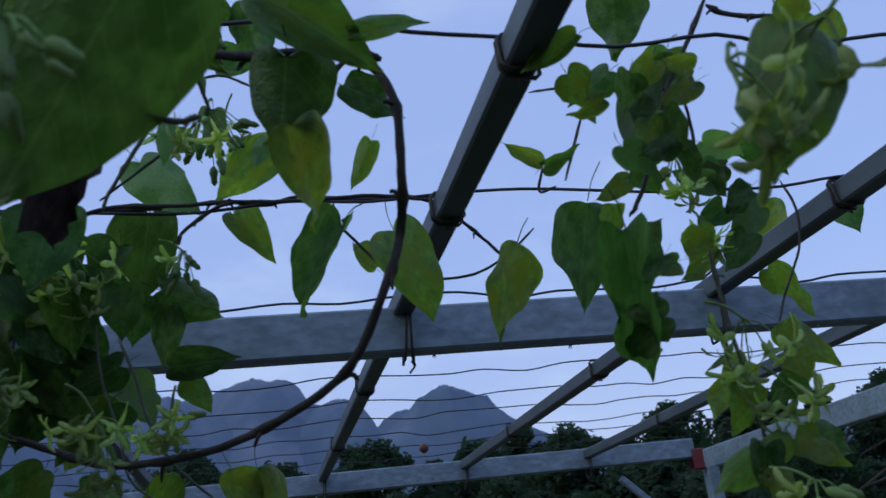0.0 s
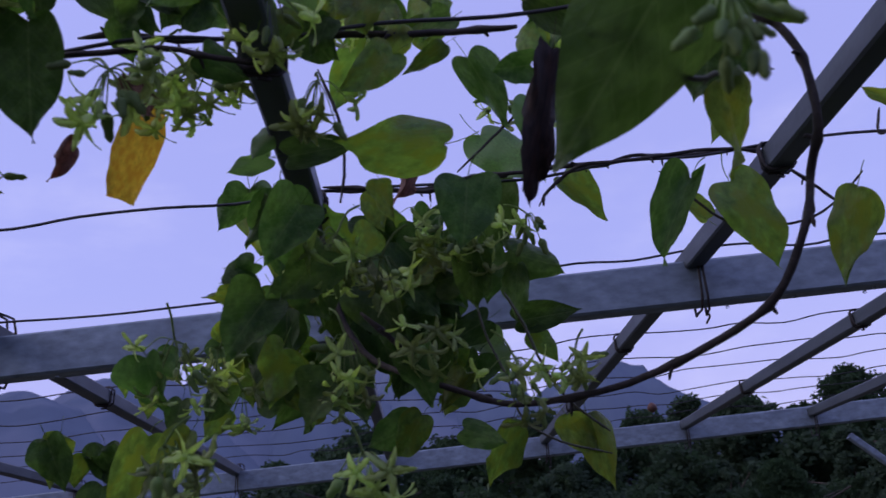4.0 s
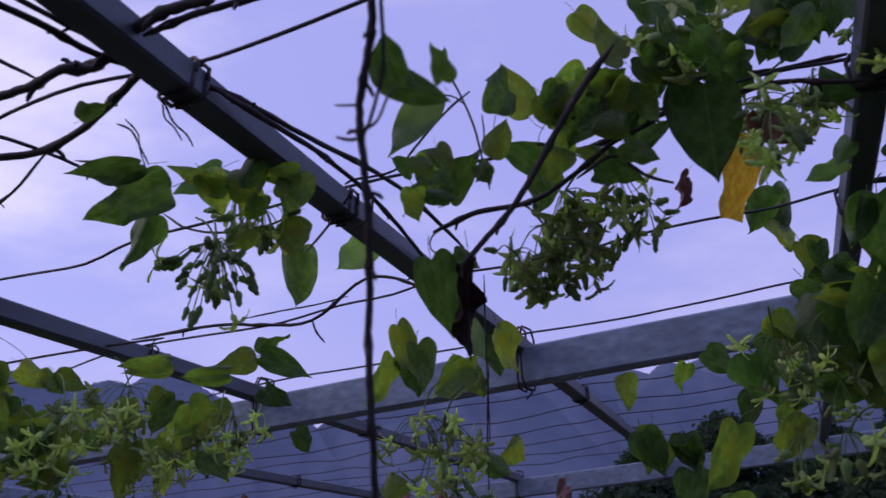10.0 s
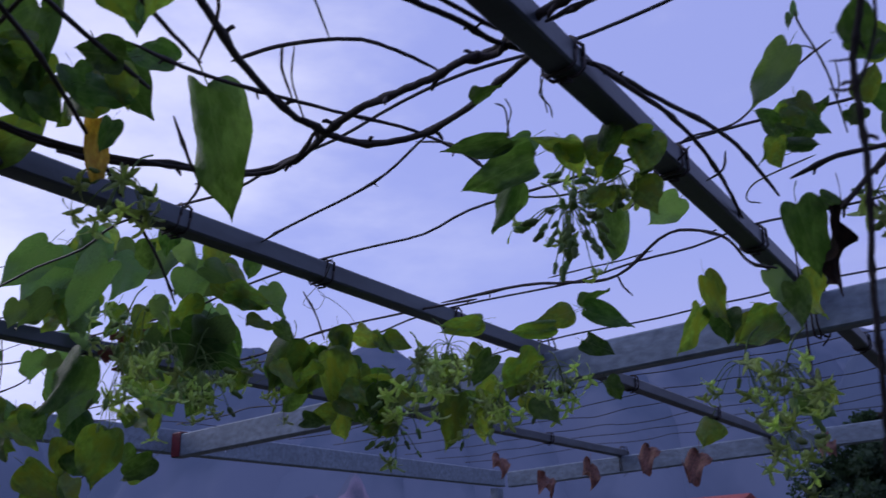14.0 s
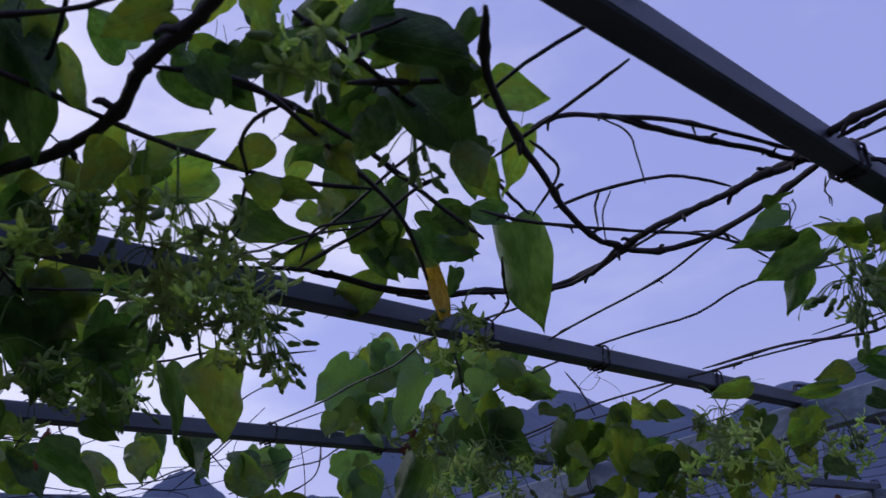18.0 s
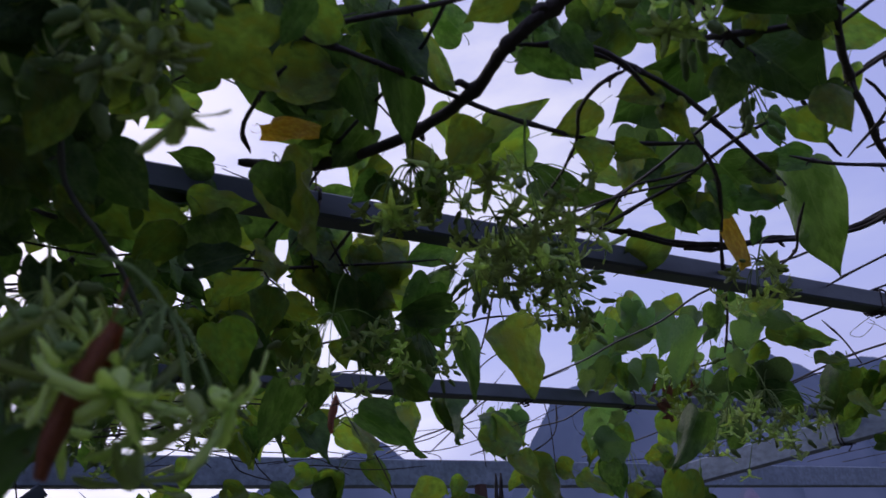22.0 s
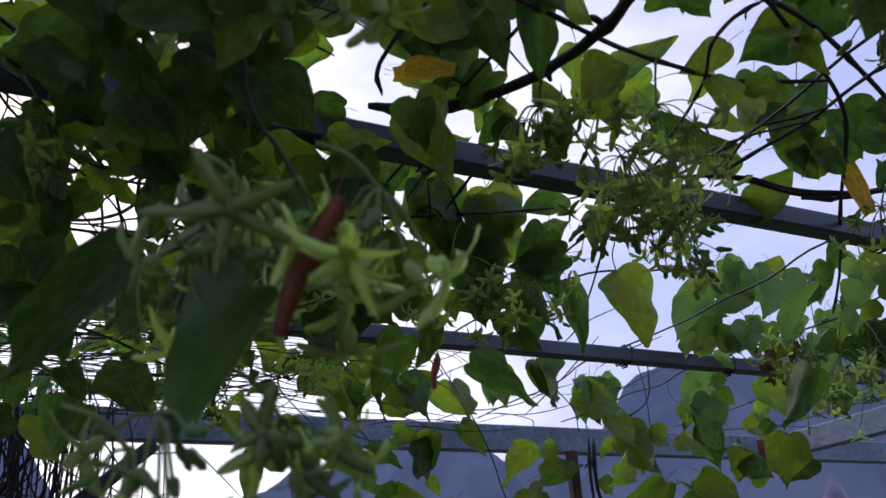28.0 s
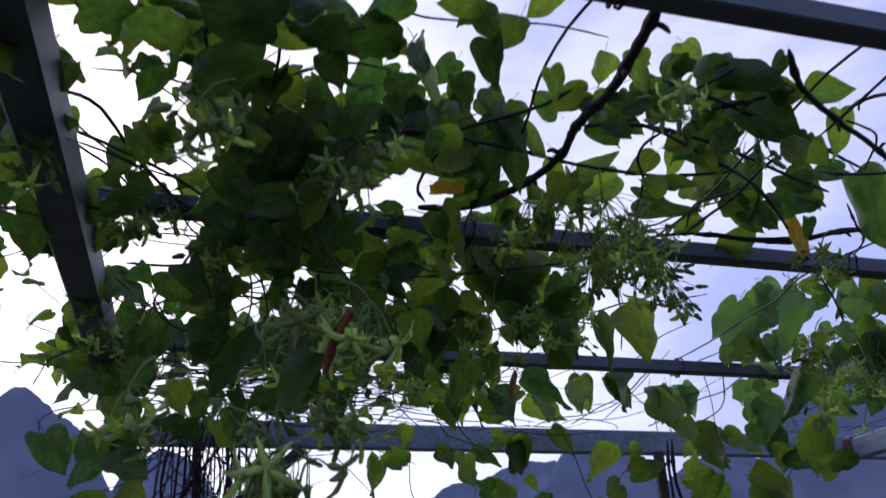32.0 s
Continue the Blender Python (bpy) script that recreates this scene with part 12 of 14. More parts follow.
flower_cluster(vine_wire, (-0.757, 0.199, 1.668), 0.053, 3, 6, 75, big=1.1)
flower_cluster(vine_end, (-2.293, 0.785, 1.793), 0.114, 8, 3, 76)
flower_cluster(vine_end, (-2.305, 1.831, 2.041), 0.124, 4, 4, 77)
flower_cluster(vine_wire, (-0.741, 0.250, 1.663), 0.053, 8, 6, 78)
flower_cluster(vine_wire, (-0.721, 0.066, 1.677), 0.064, 7, 2, 79)
flower_cluster(vine_wire, (-0.588, 0.116, 1.905), 0.069, 8, 6, 80)
flower_cluster(vine_wire, (-0.856, 0.242, 1.816), 0.107, 14, 6, 81)
flower_cluster(vine_wire, (-0.688, 0.273, 1.931), 0.090, 8, 10, 82)
flower_cluster(vine_right, (0.234, 1.306, 1.872), 0.046, 0, 12, 84, big=1.1)
flower_cluster(vine_right, (0.240, 1.749, 2.191), 0.070, 1, 14, 85)
flower_cluster(vine_middle, (-0.152, 1.533, 2.022), 0.059, 8, 8, 88)
flower_cluster(vine_middle, (-0.017, 1.734, 2.214), 0.073, 8, 2, 90)
flower_cluster(vine_middle, (-0.204, 1.837, 1.888), 0.078, 5, 4, 95)
flower_cluster(vine_middle, (-0.197, 1.837, 1.774), 0.064, 6, 6, 96)
flower_cluster(vine_wire, (-1.126, 0.743, 2.033), 0.100, 8, 4, 103)
flower_cluster(vine_wire, (-1.159, 0.838, 2.023), 0.093, 6, 6, 104)
flower_cluster(vine_wire, (-1.343, 0.718, 1.995), 0.100, 10, 8, 105)
flower_cluster(vine_wire, (-0.760, 0.188, 1.654), 0.051, 2, 4, 106, big=1.1)
flower_cluster(vine_wire, (-0.671, 0.189, 1.607), 0.042, 5, 2, 107, big=1.1)
flower_cluster(vine_wire, (-1.141, 0.778, 2.052), 0.103, 10, 3, 108)
flower_cluster(vine_wire, (-1.192, 0.862, 2.043), 0.088, 6, 10, 109)
flower_cluster(vine_wire, (-0.952, 0.659, 2.024), 0.093, 11, 1, 110)
flower_cluster(vine_wire, (-1.053, 0.751, 2.033), 0.107, 11, 3, 111)
flower_cluster(vine_wire, (-1.031, 0.667, 2.013), 0.077, 12, 4, 112)
flower_cluster(vine_wire, (-1.549, 1.413, 1.961), 0.165, 8, 3, 113)
flower_cluster(vine_bay, (-1.482, 1.499, 1.942), 0.165, 8, 1, 114)
flower_cluster(vine_bay, (-1.091, 1.113, 2.035), 0.096, 12, 4, 117)
flower_cluster(vine_wire, (-0.671, 0.202, 1.614), 0.053, 4, 3, 118, big=1.1)
flower_cluster(vine_wire, (-0.682, 0.182, 1.594), 0.046, 6, 4, 119, big=1.1)
flower_cluster(vine_wire, (-0.672, 0.226, 1.607), 0.042, 2, 3, 120, big=1.1)


# ---- dense foliage towards the corner, and the tangle of old twigs there ----
fill_rng = random.Random(21)


def random_leaf(vine, x, y, z, kind="g"):
    base = Vector((x, y, z))
    a, down = fill_rng.uniform(0, math.tau), fill_rng.uniform(-0.1, 1.25)
    way = Vector((math.cos(a) * math.cos(down), math.sin(a) * math.cos(down), -math.sin(down)))
    face = Vector((fill_rng.gauss(0, 0.5), fill_rng.gauss(0, 0.5), 1))
    long = fill_rng.uniform(0.045, 0.095)
    return leaf(vine, base, base + way * long, long * fill_rng.uniform(0.6, 0.85), face, kind)


def wander(vine, start, way, steps, thick, mat=None, name="twig", stray=0.35, low=2.02, high=2.17):
    """A thin stem that winds along a direction within the height of the trellis. Returns its knots."""
    p, d = Vector(start), Vector(way).normalized()
    knots = [tuple(p)]
    for _ in range(steps):
        d = (d + Vector((fill_rng.gauss(0, stray), fill_rng.gauss(0, stray), fill_rng.gauss(0, stray * 0.4)))).normalized()
        p = p + d * 0.085
        p.z = max(low, min(high, p.z))
        knots.append(tuple(p))
    stem(vine, knots, thick, mat or M_BARK, name, False, 0.6)
    return knots


# runners over the dense bay, each with its own leaves
for k in range(72):
    x, y = fill_rng.uniform(-2.35, -0.55), fill_rng.uniform(-0.16, 0.75)
    if x > -1.25 and y > 0.22:
        continue
    vine = vine_corner if x < -1.75 else vine_dense
    wander(vine, (x, y, fill_rng.uniform(2.09, 2.15)), (fill_rng.uniform(-1, 1), fill_rng.uniform(-0.6, 0.8), 0), fill_rng.randint(4, 8), fill_rng.uniform(0.0012, 0.0028))
# thick shade of leaves and flower heads between the corner and the open bay
leaf(vine_dense, (-1.310, 0.321, 2.165), (-1.257, 0.301, 2.094), 0.070, (0.55, 0.10, 1.00))
leaf(vine_shade, (-0.801, -0.198, 2.110), (-0.800, -0.137, 2.065), 0.050, (0.35, 0.03, 1.00))
leaf(vine_shade, (-0.863, -0.015, 2.160), (-0.816, 0.007, 2.113), 0.047, (0.90, 0.99, 1.00))
leaf(vine_corner, (-2.056, 0.748, 2.079), (-1.992, 0.732, 2.032), 0.068, (0.33, 1.14, 1.00))
leaf(vine_shade, (-0.814, -0.079, 2.091), (-0.788, -0.034, 2.086), 0.040, (-0.22, 0.64, 1.00))
leaf(vine_shade, (-1.155, -0.221, 2.090), (-1.168, -0.184, 2.047), 0.049, (-0.31, 0.05, 1.00))
leaf(vine_corner, (-2.408, 0.591, 2.033), (-2.392, 0.523, 2.004), 0.058, (0.15, 0.01, 1.00))
leaf(vine_shade, (-0.703, -0.198, 2.072), (-0.677, -0.256, 2.035), 0.047, (0.30, -0.24, 1.00), "o")
leaf(vine_dense, (-1.080, 0.307, 2.176), (-1.060, 0.312, 2.126), 0.038, (-0.37, 0.58, 1.00))
leaf(vine_shade, (-0.759, 0.068, 2.083), (-0.780, 0.117, 2.076), 0.035, (0.45, 0.62, 1.00), "o")
leaf(vine_corner, (-2.361, 0.848, 2.099), (-2.356, 0.915, 2.043), 0.074, (-0.50, 0.14, 1.00))
leaf(vine_dense, (-1.282, 0.362, 2.087), (-1.275, 0.387, 2.016), 0.049, (0.72, 0.79, 1.00), "o")
leaf(vine_shade, (-1.655, -0.135, 2.174), (-1.678, -0.055, 2.127), 0.080, (0.82, -1.09, 1.00), "o")
leaf(vine_corner, (-1.799, 0.290, 2.036), (-1.821, 0.350, 1.987), 0.067, (0.20, -0.34, 1.00))
leaf(vine_corner, (-1.828, -0.098, 2.111), (-1.819, -0.156, 2.090), 0.050, (-0.14, 0.57, 1.00), "n")
leaf(vine_corner, (-1.813, 0.347, 2.171), (-1.840, 0.384, 2.094), 0.066, (-0.52, -1.27, 1.00))
leaf(vine_shade, (-1.481, -0.128, 2.172), (-1.417, -0.155, 2.130), 0.062, (-0.15, -0.79, 1.00))
leaf(vine_shade, (-0.737, 0.047, 2.189), (-0.760, 0.114, 2.136), 0.058, (-0.22, 1.65, 1.00))
leaf(vine_dense, (-1.643, 0.318, 2.067), (-1.658, 0.283, 2.032), 0.043, (-0.35, 0.06, 1.00))
leaf(vine_corner, (-2.247, 0.792, 2.123), (-2.311, 0.830, 2.094), 0.049, (0.30, 0.15, 1.00))
leaf(vine_shade, (-1.708, -0.012, 2.100), (-1.682, 0.011, 2.043), 0.046, (0.67, 0.15, 1.00))
leaf(vine_dense, (-1.512, 0.550, 2.080), (-1.553, 0.604, 2.075), 0.045, (-0.57, -0.24, 1.00), "o")
leaf(vine_shade, (-1.359, 0.188, 2.193), (-1.311, 0.179, 2.149), 0.046, (0.02, -0.01, 1.00))
leaf(vine_shade, (-0.773, 0.067, 2.085), (-0.734, 0.029, 2.043), 0.058, (0.58, -0.09, 1.00), "o")
leaf(vine_corner, (-1.755, 0.633, 2.185), (-1.830, 0.581, 2.162), 0.079, (-0.52, 0.01, 1.00))
leaf(vine_corner, (-2.406, 0.488, 2.072), (-2.341, 0.505, 2.066), 0.057, (-0.64, 0.08, 1.00))
leaf(vine_shade, (-1.019, -0.097, 2.076), (-1.007, -0.080, 2.016), 0.052, (-0.44, -0.36, 1.00), "n")
leaf(vine_dense, (-0.838, 0.308, 2.033), (-0.783, 0.364, 2.010), 0.059, (-0.61, -0.53, 1.00))
leaf(vine_corner, (-1.789, 0.438, 2.130), (-1.723, 0.454, 2.114), 0.047, (0.91, -0.52, 1.00), "o")
leaf(vine_dense, (-1.664, 0.465, 2.131), (-1.675, 0.438, 2.058), 0.056, (0.61, -0.74, 1.00), "o")
leaf(vine_shade, (-0.891, -0.140, 2.080), (-0.849, -0.217, 2.081), 0.067, (-0.18, -0.50, 1.00))
leaf(vine_shade, (-1.585, 0.005, 2.058), (-1.600, -0.035, 1.975), 0.076, (-0.51, -0.12, 1.00), "o")
leaf(vine_corner, (-2.325, -0.012, 2.165), (-2.367, -0.082, 2.170), 0.052, (1.77, -0.24, 1.00), "o")
leaf(vine_shade, (-0.909, -0.123, 2.140), (-0.874, -0.134, 2.097), 0.037, (-0.30, 1.08, 1.00))
leaf(vine_corner, (-2.060, 0.306, 2.157), (-2.068, 0.349, 2.122), 0.040, (-0.56, 0.42, 1.00))
leaf(vine_corner, (-1.874, 0.317, 2.190), (-1.932, 0.375, 2.192), 0.056, (0.41, 0.57, 1.00), "o")
leaf(vine_shade, (-0.726, 0.066, 2.068), (-0.647, 0.099, 2.049), 0.072, (-0.28, 1.33, 1.00))
leaf(vine_shade, (-1.620, 0.079, 2.052), (-1.550, 0.087, 2.026), 0.057, (0.97, 0.22, 1.00), "o")
leaf(vine_corner, (-2.013, 0.626, 2.085), (-1.990, 0.547, 2.090), 0.064, (0.27, 0.09, 1.00), "o")
leaf(vine_corner, (-2.042, -0.150, 2.143), (-2.008, -0.221, 2.136), 0.065, (-0.22, 0.29, 1.00))
leaf(vine_dense, (-1.295, 0.492, 2.092), (-1.276, 0.496, 2.035), 0.037, (0.08, 0.16, 1.00))
leaf(vine_shade, (-0.822, 0.127, 2.103), (-0.877, 0.139, 2.101), 0.047, (0.26, 0.41, 1.00), "o")
leaf(vine_shade, (-1.591, 0.220, 2.049), (-1.570, 0.175, 1.985), 0.067, (1.04, 0.22, 1.00))
leaf(vine_corner, (-1.775, 0.617, 2.147), (-1.811, 0.547, 2.100), 0.067, (0.55, 0.50, 1.00))
leaf(vine_shade, (-1.142, 0.157, 2.142), (-1.168, 0.134, 2.068), 0.056, (-0.14, -0.29, 1.00))
leaf(vine_dense, (-1.110, 0.256, 2.058), (-1.106, 0.320, 1.991), 0.057, (-0.32, -0.42, 1.00))
leaf(vine_corner, (-2.339, 0.608, 2.038), (-2.362, 0.601, 1.968), 0.049, (-0.13, 0.18, 1.00))
leaf(vine_shade, (-0.980, -0.206, 2.110), (-1.001, -0.254, 2.060), 0.052, (0.03, -0.15, 1.00), "o")
leaf(vine_corner, (-2.106, -0.024, 2.164), (-2.089, -0.014, 2.110), 0.036, (0.72, 0.37, 1.00))
leaf(vine_shade, (-0.779, -0.077, 2.106), (-0.754, -0.125, 2.095), 0.045, (-0.08, 0.20, 1.00))
leaf(vine_corner, (-2.002, -0.184, 2.128), (-2.000, -0.103, 2.129), 0.067, (0.32, 0.10, 1.00))
leaf(vine_shade, (-0.829, -0.224, 2.161), (-0.851, -0.204, 2.120), 0.038, (-0.27, 1.16, 1.00))
leaf(vine_dense, (-1.641, 0.468, 2.141), (-1.591, 0.453, 2.078), 0.061, (-0.10, 0.91, 1.00), "o")
leaf(vine_shade, (-1.539, 0.011, 2.036), (-1.570, 0.003, 1.996), 0.037, (0.95, 0.91, 1.00))
leaf(vine_shade, (-1.485, -0.163, 2.064), (-1.533, -0.103, 2.055), 0.058, (0.74, 1.22, 1.00))
leaf(vine_corner, (-2.137, 0.483, 2.190), (-2.119, 0.422, 2.186), 0.042, (0.48, -0.28, 1.00), "o")
leaf(vine_shade, (-1.584, 0.165, 2.030), (-1.556, 0.194, 1.960), 0.055, (0.01, 0.02, 1.00))
leaf(vine_dense, (-1.506, 0.387, 2.163), (-1.538, 0.423, 2.091), 0.066, (-0.57, -0.93, 1.00))
leaf(vine_shade, (-1.716, -0.137, 2.171), (-1.774, -0.134, 2.174), 0.046, (0.65, 0.46, 1.00))
leaf(vine_shade, (-1.068, 0.073, 2.110), (-1.126, 0.061, 2.109), 0.045, (-0.09, -0.22, 1.00))
leaf(vine_corner, (-2.400, 0.088, 2.111), (-2.425, 0.006, 2.071), 0.073, (0.45, -1.04, 1.00), "o")
leaf(vine_dense, (-1.468, 0.407, 2.092), (-1.510, 0.379, 2.038), 0.059, (-0.04, 0.20, 1.00))
leaf(vine_dense, (-1.332, 0.424, 2.190), (-1.348, 0.433, 2.143), 0.040, (0.33, -0.16, 1.00))
leaf(vine_shade, (-1.332, -0.102, 2.118), (-1.259, -0.158, 2.097), 0.073, (-0.48, -0.14, 1.00))
leaf(vine_corner, (-1.758, 0.436, 2.120), (-1.747, 0.479, 2.073), 0.050, (-0.43, 0.86, 1.00), "o")
leaf(vine_shade, (-0.650, -0.124, 2.047), (-0.663, -0.078, 1.976), 0.066, (1.08, 0.58, 1.00))
leaf(vine_shade, (-1.047, -0.110, 2.041), (-1.090, -0.129, 1.964), 0.065, (-0.07, -0.51, 1.00), "o")
leaf(vine_shade, (-1.678, -0.134, 2.080), (-1.730, -0.152, 2.038), 0.055, (-0.11, 0.21, 1.00))
leaf(vine_corner, (-2.338, 0.276, 2.193), (-2.354, 0.312, 2.124), 0.064, (0.32, -0.16, 1.00))
leaf(vine_shade, (-1.578, -0.181, 2.063), (-1.546, -0.134, 2.061), 0.045, (-0.18, -0.16, 1.00), "o")
leaf(vine_dense, (-0.956, 0.280, 2.151), (-0.930, 0.266, 2.079), 0.063, (0.23, -0.05, 1.00))
leaf(vine_dense, (-0.820, 0.363, 2.160), (-0.819, 0.390, 2.095), 0.046, (1.40, 0.05, 1.00))
leaf(vine_shade, (-0.622, 0.163, 2.063), (-0.672, 0.238, 2.055), 0.068, (-0.53, -0.67, 1.00))
leaf(vine_corner, (-1.908, 0.063, 2.118), (-1.857, 0.080, 2.091), 0.051, (-0.10, -0.17, 1.00))
leaf(vine_shade, (-1.437, 0.092, 2.061), (-1.421, 0.067, 2.008), 0.038, (-0.25, 0.08, 1.00))
leaf(vine_corner, (-2.294, 0.040, 2.147), (-2.361, 0.037, 2.149), 0.057, (0.09, -0.53, 1.00))
leaf(vine_shade, (-1.240, 0.209, 2.130), (-1.225, 0.281, 2.092), 0.069, (0.36, -0.86, 1.00), "o")
leaf(vine_corner, (-1.757, 0.669, 2.159), (-1.691, 0.616, 2.150), 0.057, (-1.18, 0.63, 1.00))
leaf(vine_shade, (-1.679, -0.022, 2.110), (-1.688, 0.016, 2.070), 0.043, (0.27, 0.48, 1.00))
leaf(vine_dense, (-1.264, 0.315, 2.114), (-1.289, 0.371, 2.079), 0.045, (0.42, 0.22, 1.00))
leaf(vine_shade, (-1.070, -0.001, 2.162), (-1.026, 0.062, 2.109), 0.060, (-0.06, -0.21, 1.00))
leaf(vine_shade, (-1.719, 0.012, 2.184), (-1.794, -0.011, 2.141), 0.066, (0.27, -0.06, 1.00))
leaf(vine_shade, (-1.111, -0.172, 2.112), (-1.135, -0.253, 2.119), 0.057, (-0.52, 0.29, 1.00))
leaf(vine_corner, (-2.224, 0.717, 2.077), (-2.269, 0.692, 2.033), 0.056, (-0.70, 0.67, 1.00))
leaf(vine_corner, (-2.308, 0.231, 2.120), (-2.328, 0.248, 2.062), 0.046, (-0.89, -0.30, 1.00))
leaf(vine_corner, (-2.334, -0.266, 2.126), (-2.301, -0.257, 2.083), 0.038, (0.36, -0.32, 1.00))
leaf(vine_corner, (-1.945, 0.514, 2.075), (-1.922, 0.470, 2.029), 0.051, (-0.26, -0.27, 1.00))
leaf(vine_dense, (-0.848, 0.324, 2.172), (-0.908, 0.285, 2.116), 0.057, (-0.16, 0.20, 1.00), "o")
leaf(vine_shade, (-0.942, 0.066, 2.178), (-0.901, 0.076, 2.143), 0.042, (-0.12, -0.68, 1.00))
leaf(vine_dense, (-1.468, 0.320, 2.150), (-1.476, 0.281, 2.117), 0.043, (-0.09, -0.42, 1.00), "o")
leaf(vine_shade, (-1.131, -0.219, 2.139), (-1.084, -0.288, 2.134), 0.069, (-0.02, 0.42, 1.00))
leaf(vine_corner, (-1.859, 0.370, 2.095), (-1.873, 0.349, 2.036), 0.045, (-0.42, -0.36, 1.00))
leaf(vine_corner, (-2.305, 0.204, 2.141), (-2.273, 0.268, 2.134), 0.050, (-0.21, -0.50, 1.00))
leaf(vine_corner, (-2.419, 0.230, 2.115), (-2.362, 0.212, 2.104), 0.049, (0.31, 0.55, 1.00))
leaf(vine_corner, (-1.796, 0.578, 2.075), (-1.842, 0.529, 2.011), 0.060, (0.64, 0.57, 1.00))
leaf(vine_shade, (-0.857, -0.084, 2.158), (-0.838, -0.045, 2.098), 0.048, (0.21, 0.40, 1.00))
leaf(vine_dense, (-0.880, 0.312, 2.083), (-0.904, 0.398, 2.050), 0.063, (-0.16, 0.10, 1.00))
leaf(vine_shade, (-0.724, 0.212, 2.182), (-0.792, 0.209, 2.180), 0.051, (0.02, 0.12, 1.00))
leaf(vine_dense, (-1.258, 0.262, 2.085), (-1.301, 0.313, 2.085), 0.050, (0.18, 0.33, 1.00))
leaf(vine_corner, (-2.297, 0.829, 2.104), (-2.307, 0.903, 2.048), 0.079, (-0.31, 0.15, 1.00), "o")
leaf(vine_corner, (-2.099, 0.655, 2.042), (-2.112, 0.692, 1.973), 0.060, (-0.22, 0.59, 1.00))
leaf(vine_corner, (-1.982, -0.102, 2.108), (-2.011, -0.082, 2.066), 0.039, (-0.46, -0.31, 1.00))
leaf(vine_corner, (-2.022, -0.014, 2.152), (-2.025, 0.055, 2.112), 0.061, (0.18, -0.54, 1.00))
leaf(vine_shade, (-1.131, -0.180, 2.160), (-1.162, -0.128, 2.109), 0.054, (-1.01, 0.07, 1.00))
leaf(vine_shade, (-1.117, -0.269, 2.190), (-1.132, -0.233, 2.121), 0.058, (-0.84, 0.46, 1.00), "n")
leaf(vine_shade, (-0.776, 0.058, 2.086), (-0.787, 0.032, 2.044), 0.041, (-0.64, -0.34, 1.00), "o")
leaf(vine_corner, (-2.079, 0.747, 2.070), (-2.056, 0.704, 2.023), 0.056, (-0.22, -0.28, 1.00))
leaf(vine_shade, (-0.746, -0.040, 2.129), (-0.734, 0.034, 2.127), 0.059, (-0.86, -0.28, 1.00), "n")
leaf(vine_corner, (-2.103, -0.089, 2.183), (-2.153, -0.079, 2.168), 0.041, (0.09, -0.77, 1.00))
leaf(vine_shade, (-0.922, 0.143, 2.152), (-0.900, 0.113, 2.118), 0.043, (1.13, -1.00, 1.00))
leaf(vine_shade, (-1.176, -0.118, 2.121), (-1.124, -0.162, 2.112), 0.053, (0.17, 0.04, 1.00))
leaf(vine_shade, (-1.739, -0.115, 2.192), (-1.707, -0.140, 2.148), 0.050, (-0.45, 0.31, 1.00), "o")
leaf(vine_dense, (-1.192, 0.367, 2.075), (-1.135, 0.404, 2.061), 0.052, (0.36, -0.86, 1.00), "n")
leaf(vine_shade, (-0.939, 0.229, 2.155), (-0.920, 0.290, 2.102), 0.069, (0.10, -0.11, 1.00), "o")
leaf(vine_corner, (-2.155, 0.406, 2.104), (-2.138, 0.367, 2.064), 0.046, (-0.75, -0.21, 1.00))
leaf(vine_shade, (-1.167, 0.081, 2.171), (-1.121, 0.047, 2.102), 0.071, (-0.48, 0.04, 1.00))
leaf(vine_corner, (-1.774, 0.567, 2.075), (-1.800, 0.554, 2.017), 0.047, (0.51, -0.10, 1.00), "o")
leaf(vine_dense, (-1.644, 0.474, 2.069), (-1.652, 0.501, 2.024), 0.041, (-0.34, -0.08, 1.00), "n")
leaf(vine_corner, (-2.131, 0.101, 2.037), (-2.168, 0.063, 1.962), 0.070, (0.66, -0.54, 1.00), "n")
leaf(vine_corner, (-2.376, 0.314, 2.105), (-2.336, 0.369, 2.086), 0.058, (0.68, 0.32, 1.00))
leaf(vine_shade, (-0.928, 0.128, 2.042), (-0.965, 0.164, 2.017), 0.047, (-0.37, -0.37, 1.00))
leaf(vine_corner, (-1.798, -0.171, 2.085), (-1.777, -0.209, 2.057), 0.039, (0.76, -0.17, 1.00))
leaf(vine_shade, (-0.822, -0.072, 2.108), (-0.776, -0.110, 2.066), 0.052, (0.50, 0.33, 1.00), "o")
leaf(vine_corner, (-2.091, 0.493, 2.051), (-2.046, 0.512, 2.034), 0.033, (0.12, -0.51, 1.00))
leaf(vine_shade, (-1.411, 0.219, 2.149), (-1.386, 0.227, 2.091), 0.040, (-0.14, 0.51, 1.00))
leaf(vine_shade, (-1.615, -0.125, 2.086), (-1.640, -0.194, 2.037), 0.058, (0.38, -0.58, 1.00))
leaf(vine_shade, (-1.582, 0.013, 2.136), (-1.558, 0.032, 2.077), 0.047, (0.25, -1.17, 1.00))
leaf(vine_corner, (-1.941, -0.097, 2.188), (-2.003, -0.053, 2.170), 0.050, (-0.64, 0.26, 1.00), "o")
leaf(vine_corner, (-1.758, -0.087, 2.063), (-1.808, -0.054, 1.997), 0.071, (-0.06, -0.10, 1.00))
leaf(vine_corner, (-1.889, 0.063, 2.058), (-1.823, 0.034, 2.060), 0.060, (-0.09, 0.60, 1.00))
